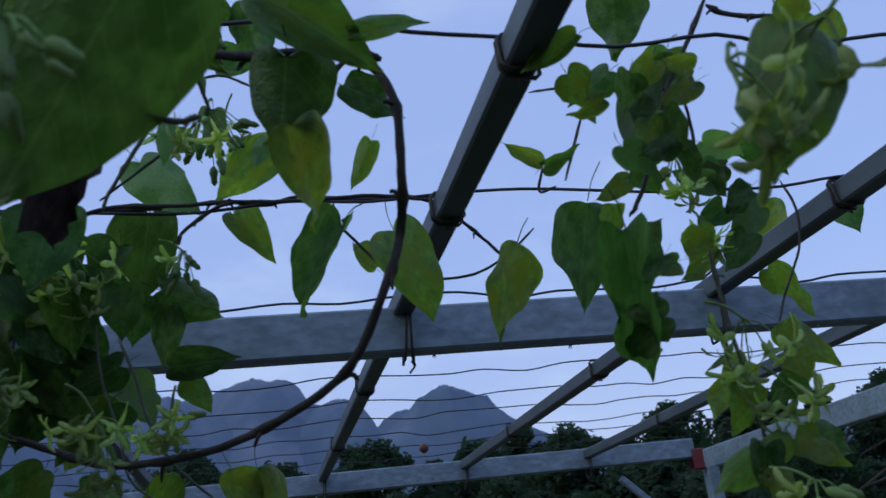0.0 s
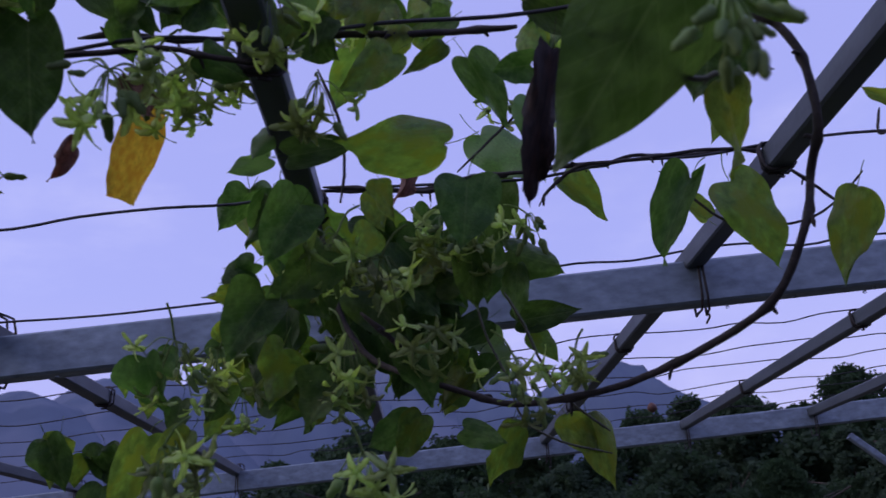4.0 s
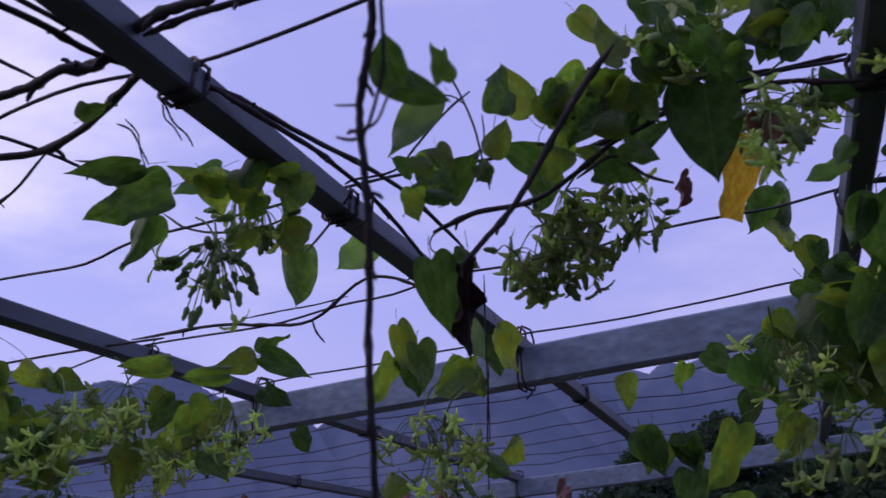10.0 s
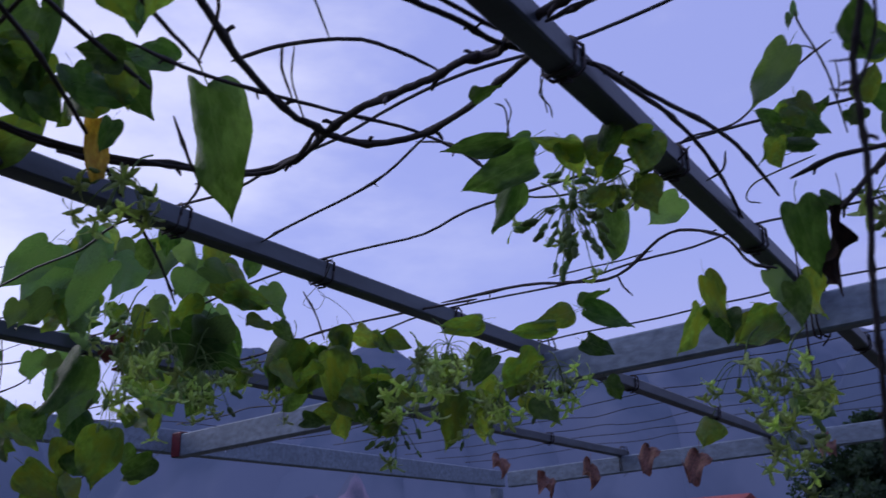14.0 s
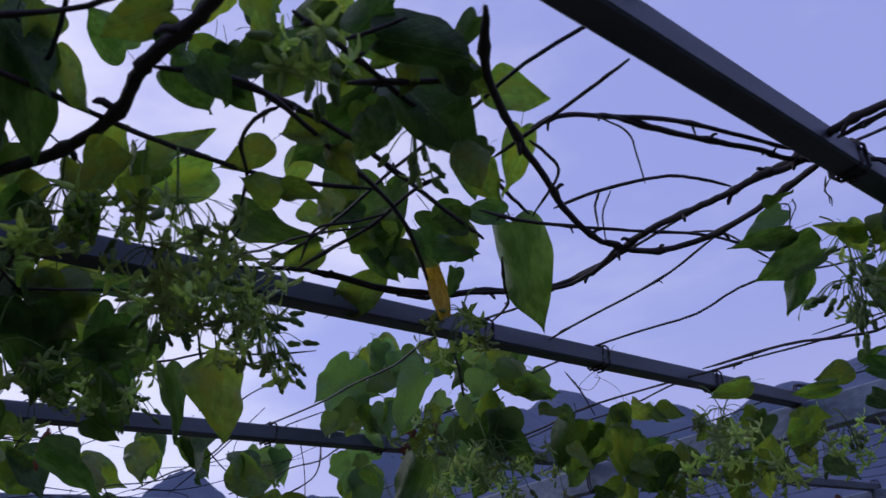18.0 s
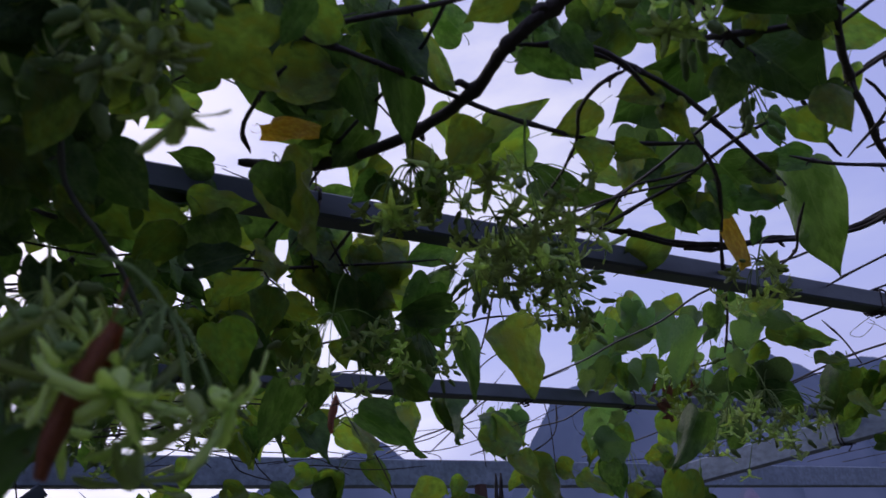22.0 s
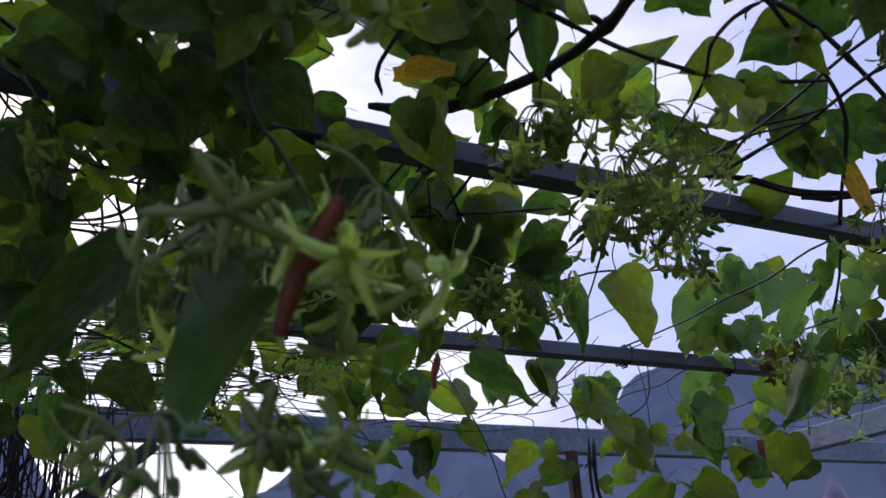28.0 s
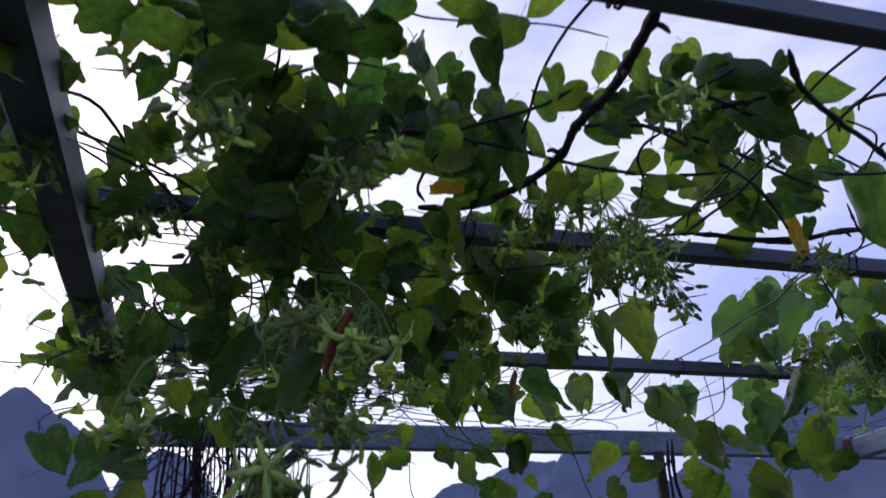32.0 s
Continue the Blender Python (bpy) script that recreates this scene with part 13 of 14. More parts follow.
leaf(vine_shade, (-0.634, -0.078, 2.083), (-0.689, -0.018, 2.090), 0.053, (0.01, -0.24, 1.00))
leaf(vine_shade, (-0.805, 0.133, 2.161), (-0.749, 0.090, 2.103), 0.060, (-0.27, 0.37, 1.00), "o")
leaf(vine_shade, (-1.133, 0.094, 2.032), (-1.147, 0.135, 1.955), 0.059, (-0.10, -0.80, 1.00), "o")
leaf(vine_shade, (-1.233, -0.195, 2.112), (-1.254, -0.247, 2.118), 0.040, (-0.06, -1.13, 1.00))
leaf(vine_shade, (-0.699, 0.023, 2.172), (-0.700, -0.026, 2.131), 0.043, (-0.34, 0.27, 1.00), "n")
leaf(vine_shade, (-0.785, 0.085, 2.045), (-0.779, 0.157, 2.013), 0.053, (0.19, 0.94, 1.00))
leaf(vine_shade, (-0.764, -0.196, 2.131), (-0.777, -0.240, 2.075), 0.046, (0.49, -0.51, 1.00))
leaf(vine_corner, (-2.108, 0.220, 2.046), (-2.112, 0.154, 2.021), 0.044, (-0.95, -0.13, 1.00))
leaf(vine_corner, (-2.148, -0.100, 2.094), (-2.127, -0.133, 2.027), 0.058, (-0.17, 0.28, 1.00), "o")
leaf(vine_corner, (-2.094, -0.163, 2.034), (-2.143, -0.162, 2.018), 0.042, (-0.04, 0.29, 1.00), "o")
leaf(vine_corner, (-2.244, -0.003, 2.190), (-2.216, -0.078, 2.156), 0.062, (0.46, 0.21, 1.00))
leaf(vine_dense, (-0.818, 0.361, 2.190), (-0.798, 0.370, 2.125), 0.046, (-0.27, -0.19, 1.00), "n")
leaf(vine_shade, (-1.529, -0.118, 2.103), (-1.515, -0.155, 2.062), 0.043, (-0.69, 0.63, 1.00))
leaf(vine_shade, (-1.013, 0.193, 2.078), (-0.949, 0.186, 2.046), 0.052, (0.18, -0.25, 1.00), "o")
leaf(vine_dense, (-1.552, 0.282, 2.071), (-1.549, 0.321, 2.025), 0.046, (0.15, 0.20, 1.00), "o")
leaf(vine_dense, (-1.462, 0.398, 2.176), (-1.422, 0.450, 2.135), 0.063, (-0.40, -1.20, 1.00))
leaf(vine_corner, (-2.332, 0.209, 2.191), (-2.329, 0.130, 2.162), 0.067, (-0.73, -0.15, 1.00), "n")
leaf(vine_dense, (-1.513, 0.461, 2.182), (-1.533, 0.501, 2.120), 0.051, (1.50, 0.08, 1.00))
leaf(vine_shade, (-0.750, -0.099, 2.081), (-0.721, -0.171, 2.063), 0.054, (-0.97, -0.44, 1.00), "o")
leaf(vine_shade, (-1.692, -0.071, 2.104), (-1.705, -0.040, 2.054), 0.048, (-0.08, 0.36, 1.00))
leaf(vine_shade, (-0.633, -0.209, 2.125), (-0.634, -0.146, 2.080), 0.050, (0.71, 0.20, 1.00))
leaf(vine_corner, (-1.900, -0.127, 2.068), (-1.931, -0.066, 2.057), 0.047, (-0.29, -0.40, 1.00))
leaf(vine_shade, (-0.641, 0.148, 2.155), (-0.617, 0.089, 2.161), 0.042, (-1.07, 0.23, 1.00), "n")
leaf(vine_shade, (-0.643, 0.054, 2.082), (-0.586, 0.086, 2.048), 0.047, (-0.41, 0.12, 1.00), "o")
leaf(vine_shade, (-1.497, -0.206, 2.199), (-1.450, -0.167, 2.149), 0.061, (-0.50, -0.02, 1.00))
leaf(vine_shade, (-1.220, 0.131, 2.092), (-1.187, 0.175, 2.096), 0.040, (-0.06, 0.04, 1.00), "n")
leaf(vine_dense, (-1.424, 0.478, 2.184), (-1.427, 0.548, 2.169), 0.059, (-0.01, 0.39, 1.00))
leaf(vine_shade, (-1.234, -0.231, 2.102), (-1.211, -0.270, 2.064), 0.043, (0.02, 0.18, 1.00), "o")
leaf(vine_corner, (-2.042, 0.705, 2.140), (-2.072, 0.690, 2.079), 0.058, (0.25, 0.41, 1.00))
leaf(vine_shade, (-0.758, 0.250, 2.189), (-0.767, 0.188, 2.189), 0.046, (-0.61, -0.91, 1.00), "n")
leaf(vine_shade, (-1.345, 0.070, 2.172), (-1.330, 0.150, 2.160), 0.053, (0.40, -0.23, 1.00))
leaf(vine_corner, (-2.091, 0.504, 2.135), (-2.135, 0.511, 2.081), 0.052, (0.12, 0.33, 1.00))
leaf(vine_corner, (-1.758, 0.026, 2.069), (-1.713, 0.095, 2.039), 0.072, (-0.17, 0.41, 1.00))
leaf(vine_shade, (-0.751, -0.241, 2.108), (-0.742, -0.194, 2.062), 0.046, (-0.13, 0.41, 1.00))
leaf(vine_dense, (-1.173, 0.306, 2.058), (-1.146, 0.387, 2.019), 0.059, (-0.10, 0.71, 1.00))
leaf(vine_shade, (-0.987, 0.145, 2.048), (-0.985, 0.077, 2.002), 0.067, (-0.69, -0.35, 1.00))
leaf(vine_shade, (-0.867, 0.097, 2.190), (-0.877, 0.074, 2.141), 0.043, (-0.73, -0.12, 1.00))
leaf(vine_shade, (-0.651, -0.083, 2.149), (-0.636, -0.033, 2.125), 0.041, (-0.45, -0.35, 1.00))
leaf(vine_dense, (-1.619, 0.373, 2.083), (-1.555, 0.387, 2.064), 0.046, (-0.67, -0.54, 1.00))
leaf(vine_corner, (-2.311, -0.148, 2.132), (-2.246, -0.157, 2.072), 0.056, (0.58, -0.05, 1.00), "o")
leaf(vine_shade, (-1.008, 0.171, 2.063), (-0.963, 0.155, 2.008), 0.047, (0.15, -0.11, 1.00))
leaf(vine_shade, (-0.958, 0.242, 2.160), (-1.021, 0.297, 2.153), 0.057, (0.16, 0.73, 1.00))
leaf(vine_corner, (-2.446, 0.415, 2.130), (-2.365, 0.407, 2.113), 0.053, (-0.61, 0.26, 1.00))
leaf(vine_corner, (-2.195, 0.253, 2.141), (-2.163, 0.207, 2.145), 0.044, (0.46, -0.53, 1.00))
leaf(vine_dense, (-1.553, 0.444, 2.086), (-1.582, 0.484, 2.022), 0.067, (-0.94, 0.47, 1.00))
leaf(vine_shade, (-1.097, 0.233, 2.034), (-1.118, 0.194, 1.980), 0.050, (0.29, 0.34, 1.00), "n")
leaf(vine_corner, (-2.309, -0.189, 2.118), (-2.272, -0.171, 2.036), 0.062, (-0.88, 0.37, 1.00), "o")
leaf(vine_corner, (-1.776, 0.660, 2.063), (-1.745, 0.639, 1.991), 0.057, (-0.08, 0.81, 1.00))
leaf(vine_shade, (-0.849, -0.061, 2.052), (-0.905, -0.103, 2.057), 0.049, (0.32, 0.91, 1.00), "n")
leaf(vine_dense, (-1.426, 0.294, 2.084), (-1.487, 0.259, 2.035), 0.059, (-0.63, -0.33, 1.00))
leaf(vine_shade, (-0.650, 0.212, 2.111), (-0.620, 0.190, 2.046), 0.058, (0.05, 0.55, 1.00))
leaf(vine_corner, (-1.762, -0.163, 2.160), (-1.775, -0.215, 2.128), 0.047, (-0.77, 0.88, 1.00), "o")
leaf(vine_corner, (-2.018, -0.073, 2.180), (-1.976, -0.030, 2.130), 0.057, (1.02, 0.10, 1.00))
leaf(vine_corner, (-2.423, -0.248, 2.189), (-2.377, -0.180, 2.152), 0.061, (0.29, 0.55, 1.00))
leaf(vine_corner, (-2.082, 0.409, 2.142), (-2.116, 0.445, 2.076), 0.054, (-0.90, 0.06, 1.00))
leaf(vine_shade, (-1.206, 0.129, 2.079), (-1.208, 0.184, 2.074), 0.036, (-0.18, 0.07, 1.00), "o")
leaf(vine_shade, (-0.912, 0.174, 2.139), (-0.893, 0.237, 2.073), 0.065, (0.44, 0.13, 1.00))
leaf(vine_shade, (-1.384, -0.266, 2.109), (-1.360, -0.285, 2.034), 0.065, (-0.26, -0.63, 1.00))
leaf(vine_shade, (-1.234, 0.108, 2.190), (-1.205, 0.108, 2.102), 0.067, (0.19, 0.05, 1.00))
leaf(vine_corner, (-1.775, 0.674, 2.063), (-1.740, 0.666, 2.013), 0.041, (0.20, -0.04, 1.00))
leaf(vine_shade, (-1.316, -0.166, 2.172), (-1.338, -0.197, 2.099), 0.053, (-0.05, -0.39, 1.00), "o")
leaf(vine_corner, (-1.929, 0.713, 2.072), (-1.906, 0.709, 2.021), 0.041, (0.47, -0.08, 1.00))
leaf(vine_corner, (-1.963, -0.106, 2.171), (-2.024, -0.052, 2.164), 0.058, (0.39, 0.22, 1.00), "n")
leaf(vine_corner, (-2.331, 0.468, 2.183), (-2.387, 0.428, 2.152), 0.058, (-0.29, -0.11, 1.00), "o")
leaf(vine_shade, (-1.516, -0.255, 2.115), (-1.467, -0.234, 2.095), 0.039, (0.48, -0.25, 1.00))
leaf(vine_shade, (-1.588, 0.090, 2.137), (-1.539, 0.043, 2.108), 0.057, (-0.69, -0.28, 1.00))
leaf(vine_corner, (-2.117, 0.688, 2.060), (-2.169, 0.716, 2.004), 0.052, (0.51, -0.06, 1.00), "o")
leaf(vine_corner, (-2.189, 0.527, 2.063), (-2.186, 0.507, 2.007), 0.045, (-0.13, -0.48, 1.00))
leaf(vine_shade, (-1.034, -0.262, 2.138), (-1.035, -0.216, 2.060), 0.070, (-0.11, -0.54, 1.00))
leaf(vine_corner, (-2.334, 0.519, 2.163), (-2.349, 0.451, 2.126), 0.059, (0.53, -0.26, 1.00))
leaf(vine_shade, (-1.126, -0.066, 2.041), (-1.113, -0.118, 2.040), 0.036, (-0.06, 1.00, 1.00))
leaf(vine_dense, (-1.053, 0.289, 2.153), (-1.105, 0.313, 2.117), 0.042, (-0.43, 0.10, 1.00), "o")
leaf(vine_shade, (-0.621, 0.183, 2.035), (-0.571, 0.110, 2.011), 0.070, (-0.52, -0.42, 1.00), "o")
leaf(vine_corner, (-1.753, 0.168, 2.123), (-1.712, 0.117, 2.062), 0.060, (0.01, 0.89, 1.00), "o")
leaf(vine_corner, (-1.808, 0.038, 2.186), (-1.795, 0.080, 2.155), 0.040, (0.68, -0.23, 1.00), "o")
leaf(vine_corner, (-1.928, 0.261, 2.149), (-1.933, 0.314, 2.092), 0.051, (-0.51, 0.55, 1.00), "o")
leaf(vine_shade, (-1.228, 0.176, 2.179), (-1.182, 0.131, 2.184), 0.046, (0.87, 1.05, 1.00))
leaf(vine_corner, (-2.011, 0.631, 2.072), (-2.027, 0.675, 2.041), 0.045, (0.12, 0.49, 1.00))
leaf(vine_shade, (-1.148, 0.108, 2.103), (-1.176, 0.062, 2.105), 0.044, (0.28, -0.60, 1.00))
leaf(vine_dense, (-1.675, 0.362, 2.158), (-1.686, 0.324, 2.106), 0.043, (0.28, 0.39, 1.00))
leaf(vine_dense, (-0.723, 0.268, 2.044), (-0.682, 0.275, 2.010), 0.039, (0.65, 0.18, 1.00), "o")
leaf(vine_shade, (-1.268, 0.132, 2.091), (-1.345, 0.183, 2.095), 0.066, (-0.02, -0.23, 1.00))
leaf(vine_shade, (-0.979, -0.030, 2.033), (-0.968, 0.011, 2.000), 0.037, (-0.05, 0.86, 1.00), "o")
leaf(vine_dense, (-1.745, 0.417, 2.080), (-1.762, 0.424, 2.027), 0.038, (0.98, -0.36, 1.00))
leaf(vine_shade, (-0.758, 0.084, 2.173), (-0.836, 0.089, 2.123), 0.075, (0.25, 0.25, 1.00))
leaf(vine_corner, (-2.191, 0.513, 2.170), (-2.216, 0.584, 2.120), 0.057, (-0.51, -0.12, 1.00))
leaf(vine_dense, (-1.276, 0.511, 2.136), (-1.344, 0.515, 2.098), 0.065, (-0.43, -0.38, 1.00), "n")
leaf(vine_shade, (-1.019, 0.241, 2.152), (-1.002, 0.290, 2.119), 0.041, (0.34, 1.17, 1.00))
leaf(vine_corner, (-1.844, -0.090, 2.090), (-1.788, -0.036, 2.080), 0.060, (-0.16, -0.48, 1.00), "o")
leaf(vine_dense, (-1.019, 0.281, 2.126), (-1.075, 0.254, 2.132), 0.040, (-0.16, 0.11, 1.00))
leaf(vine_dense, (-1.353, 0.295, 2.066), (-1.277, 0.241, 2.059), 0.061, (0.13, 0.52, 1.00), "o")
leaf(vine_shade, (-1.427, 0.218, 2.040), (-1.401, 0.200, 1.961), 0.055, (-0.22, 0.77, 1.00))
leaf(vine_dense, (-0.700, 0.320, 2.187), (-0.688, 0.377, 2.189), 0.037, (-1.04, -0.03, 1.00))
leaf(vine_corner, (-2.301, 0.500, 2.074), (-2.324, 0.574, 2.081), 0.049, (-0.38, 0.58, 1.00), "n")
leaf(vine_corner, (-1.903, 0.432, 2.060), (-1.924, 0.445, 2.001), 0.042, (0.28, 0.25, 1.00))
leaf(vine_shade, (-1.666, -0.092, 2.176), (-1.734, -0.097, 2.159), 0.055, (-0.38, -0.35, 1.00))
leaf(vine_dense, (-1.519, 0.431, 2.116), (-1.504, 0.471, 2.071), 0.048, (0.12, 0.48, 1.00), "o")
leaf(vine_corner, (-1.898, 0.621, 2.111), (-1.945, 0.569, 2.051), 0.068, (0.87, -0.12, 1.00))
leaf(vine_shade, (-1.522, 0.211, 2.080), (-1.490, 0.185, 2.009), 0.053, (-0.26, -0.40, 1.00))
leaf(vine_dense, (-1.608, 0.413, 2.168), (-1.579, 0.370, 2.090), 0.067, (0.10, 0.27, 1.00))
leaf(vine_corner, (-1.783, 0.337, 2.168), (-1.859, 0.311, 2.173), 0.066, (-0.76, -0.17, 1.00), "o")
leaf(vine_shade, (-0.925, 0.224, 2.148), (-0.950, 0.267, 2.087), 0.052, (0.19, 0.99, 1.00), "o")
leaf(vine_shade, (-0.769, 0.059, 2.142), (-0.829, -0.012, 2.145), 0.062, (0.21, -0.78, 1.00), "o")
leaf(vine_shade, (-1.647, 0.039, 2.071), (-1.636, -0.030, 2.013), 0.068, (0.17, 0.46, 1.00))
leaf(vine_dense, (-0.729, 0.322, 2.108), (-0.725, 0.231, 2.091), 0.067, (-0.04, -0.18, 1.00), "n")
leaf(vine_dense, (-1.524, 0.452, 2.153), (-1.590, 0.500, 2.140), 0.057, (-0.10, 0.38, 1.00))
leaf(vine_shade, (-1.089, 0.222, 2.126), (-1.093, 0.191, 2.084), 0.037, (0.48, 0.40, 1.00))
leaf(vine_shade, (-1.110, 0.032, 2.169), (-1.077, -0.022, 2.174), 0.052, (-0.03, 0.39, 1.00))
leaf(vine_shade, (-0.728, 0.171, 2.074), (-0.746, 0.092, 2.025), 0.068, (-0.39, -0.13, 1.00), "o")
leaf(vine_shade, (-1.171, -0.249, 2.053), (-1.194, -0.245, 2.000), 0.046, (-0.07, 0.38, 1.00), "o")
leaf(vine_dense, (-1.457, 0.491, 2.061), (-1.400, 0.517, 1.990), 0.065, (0.97, 0.25, 1.00))
leaf(vine_corner, (-2.308, 0.447, 2.039), (-2.327, 0.474, 1.974), 0.051, (-0.22, 0.15, 1.00))
leaf(vine_corner, (-2.035, -0.167, 2.190), (-2.010, -0.119, 2.115), 0.077, (0.46, 0.11, 1.00))
leaf(vine_shade, (-0.812, -0.185, 2.044), (-0.749, -0.193, 2.036), 0.051, (0.05, 0.34, 1.00))
leaf(vine_corner, (-1.986, 0.624, 2.124), (-2.046, 0.586, 2.064), 0.071, (0.30, 0.07, 1.00))
leaf(vine_corner, (-2.136, 0.710, 2.179), (-2.125, 0.748, 2.136), 0.041, (0.38, -0.10, 1.00), "o")
leaf(vine_shade, (-0.818, 0.182, 2.123), (-0.876, 0.174, 2.125), 0.048, (-0.52, -0.37, 1.00), "o")
leaf(vine_corner, (-1.882, -0.058, 2.173), (-1.883, -0.091, 2.106), 0.063, (-0.30, 0.51, 1.00))
leaf(vine_dense, (-1.702, 0.510, 2.157), (-1.771, 0.485, 2.159), 0.062, (-0.78, -0.01, 1.00), "n")
leaf(vine_shade, (-1.304, 0.225, 2.179), (-1.333, 0.292, 2.159), 0.051, (0.22, 0.74, 1.00), "o")
leaf(vine_corner, (-1.774, 0.523, 2.165), (-1.778, 0.573, 2.167), 0.035, (-0.17, -0.44, 1.00), "o")
leaf(vine_corner, (-1.777, 0.585, 2.074), (-1.806, 0.556, 2.042), 0.037, (-0.82, -0.36, 1.00))
leaf(vine_shade, (-0.805, -0.246, 2.184), (-0.822, -0.281, 2.125), 0.046, (-0.80, -0.49, 1.00))
leaf(vine_shade, (-0.721, -0.123, 2.168), (-0.691, -0.151, 2.110), 0.057, (0.08, -0.13, 1.00))
leaf(vine_shade, (-1.696, -0.135, 2.194), (-1.665, -0.094, 2.192), 0.040, (-0.07, 0.09, 1.00))
leaf(vine_corner, (-2.136, 0.459, 2.141), (-2.155, 0.399, 2.133), 0.049, (-0.86, -0.52, 1.00), "o")
leaf(vine_shade, (-1.102, -0.235, 2.187), (-1.135, -0.228, 2.144), 0.046, (-0.73, -0.55, 1.00))
leaf(vine_dense, (-1.597, 0.294, 2.170), (-1.541, 0.323, 2.170), 0.052, (-0.01, -0.12, 1.00), "o")
leaf(vine_shade, (-0.950, 0.034, 2.148), (-0.949, 0.004, 2.098), 0.043, (-0.14, -1.12, 1.00))
leaf(vine_dense, (-1.729, 0.642, 2.199), (-1.704, 0.571, 2.149), 0.070, (0.42, -0.42, 1.00))
leaf(vine_shade, (-0.725, 0.204, 2.189), (-0.770, 0.179, 2.149), 0.053, (-0.27, 0.50, 1.00))
leaf(vine_corner, (-1.874, 0.333, 2.033), (-1.848, 0.359, 1.967), 0.047, (-0.78, 0.43, 1.00), "o")
leaf(vine_corner, (-2.227, 0.173, 2.060), (-2.201, 0.153, 2.019), 0.044, (-0.72, -0.28, 1.00))
leaf(vine_shade, (-1.298, -0.233, 2.179), (-1.279, -0.183, 2.147), 0.038, (-0.69, 0.08, 1.00))
leaf(vine_shade, (-1.169, -0.081, 2.136), (-1.189, -0.115, 2.076), 0.045, (-0.26, 0.80, 1.00))
leaf(vine_dense, (-1.219, 0.267, 2.070), (-1.192, 0.304, 2.027), 0.046, (-0.65, -0.50, 1.00))
leaf(vine_dense, (-1.704, 0.516, 2.047), (-1.666, 0.531, 1.976), 0.053, (-0.15, -1.07, 1.00), "o")
leaf(vine_corner, (-2.424, 0.436, 2.113), (-2.472, 0.411, 2.036), 0.068, (0.24, -0.48, 1.00))
leaf(vine_shade, (-1.519, -0.240, 2.192), (-1.468, -0.208, 2.143), 0.061, (0.21, 0.41, 1.00))
leaf(vine_shade, (-0.798, 0.047, 2.163), (-0.764, 0.026, 2.087), 0.067, (0.11, -0.00, 1.00))
leaf(vine_shade, (-1.006, -0.172, 2.087), (-1.072, -0.229, 2.057), 0.076, (-0.67, 0.40, 1.00))
leaf(vine_shade, (-0.894, -0.162, 2.115), (-0.923, -0.148, 2.058), 0.056, (0.29, 0.30, 1.00), "n")
leaf(vine_corner, (-2.394, 0.689, 2.111), (-2.356, 0.736, 2.071), 0.048, (0.32, 1.02, 1.00), "o")
leaf(vine_shade, (-1.313, 0.207, 2.189), (-1.289, 0.205, 2.143), 0.034, (-0.25, 0.14, 1.00))
leaf(vine_shade, (-0.934, 0.147, 2.139), (-0.897, 0.133, 2.066), 0.070, (-0.44, -0.45, 1.00), "o")
leaf(vine_shade, (-0.717, -0.201, 2.044), (-0.686, -0.157, 2.015), 0.041, (0.90, 0.10, 1.00), "n")
leaf(vine_shade, (-1.338, 0.106, 2.130), (-1.287, 0.138, 2.120), 0.046, (0.19, -0.85, 1.00), "o")
leaf(vine_corner, (-1.981, 0.629, 2.106), (-1.948, 0.716, 2.108), 0.064, (-0.14, 0.11, 1.00))
leaf(vine_shade, (-1.140, -0.188, 2.125), (-1.139, -0.252, 2.075), 0.061, (0.41, 0.81, 1.00))
leaf(vine_shade, (-1.176, 0.112, 2.047), (-1.170, 0.082, 2.003), 0.035, (0.02, -0.05, 1.00), "n")
leaf(vine_corner, (-2.244, 0.489, 2.176), (-2.287, 0.434, 2.179), 0.044, (0.11, 0.36, 1.00))
leaf(vine_corner, (-2.381, 0.842, 2.159), (-2.426, 0.866, 2.125), 0.049, (0.32, -0.12, 1.00))
leaf(vine_shade, (-0.869, -0.206, 2.198), (-0.903, -0.254, 2.150), 0.063, (-1.17, 0.42, 1.00))
leaf(vine_corner, (-2.191, 0.302, 2.061), (-2.165, 0.280, 2.017), 0.047, (-0.22, 0.72, 1.00), "o")
leaf(vine_corner, (-1.945, 0.566, 2.092), (-1.941, 0.618, 2.089), 0.035, (-0.23, 0.11, 1.00))
leaf(vine_shade, (-1.321, 0.047, 2.034), (-1.353, 0.086, 2.013), 0.044, (0.46, -0.91, 1.00), "o")
leaf(vine_shade, (-0.621, -0.134, 2.088), (-0.623, -0.180, 2.051), 0.042, (0.71, 0.73, 1.00))
leaf(vine_shade, (-0.810, 0.178, 2.047), (-0.856, 0.194, 1.965), 0.074, (0.93, -0.10, 1.00), "o")
leaf(vine_corner, (-1.757, -0.102, 2.091), (-1.754, -0.137, 2.027), 0.053, (-0.63, -0.98, 1.00), "n")
leaf(vine_shade, (-1.154, -0.197, 2.186), (-1.193, -0.280, 2.192), 0.075, (-0.17, 0.20, 1.00), "o")
leaf(vine_dense, (-1.721, 0.289, 2.105), (-1.691, 0.260, 2.053), 0.045, (-0.22, -0.27, 1.00))
leaf(vine_shade, (-1.070, -0.182, 2.065), (-1.124, -0.189, 2.062), 0.038, (-0.34, -0.32, 1.00), "o")
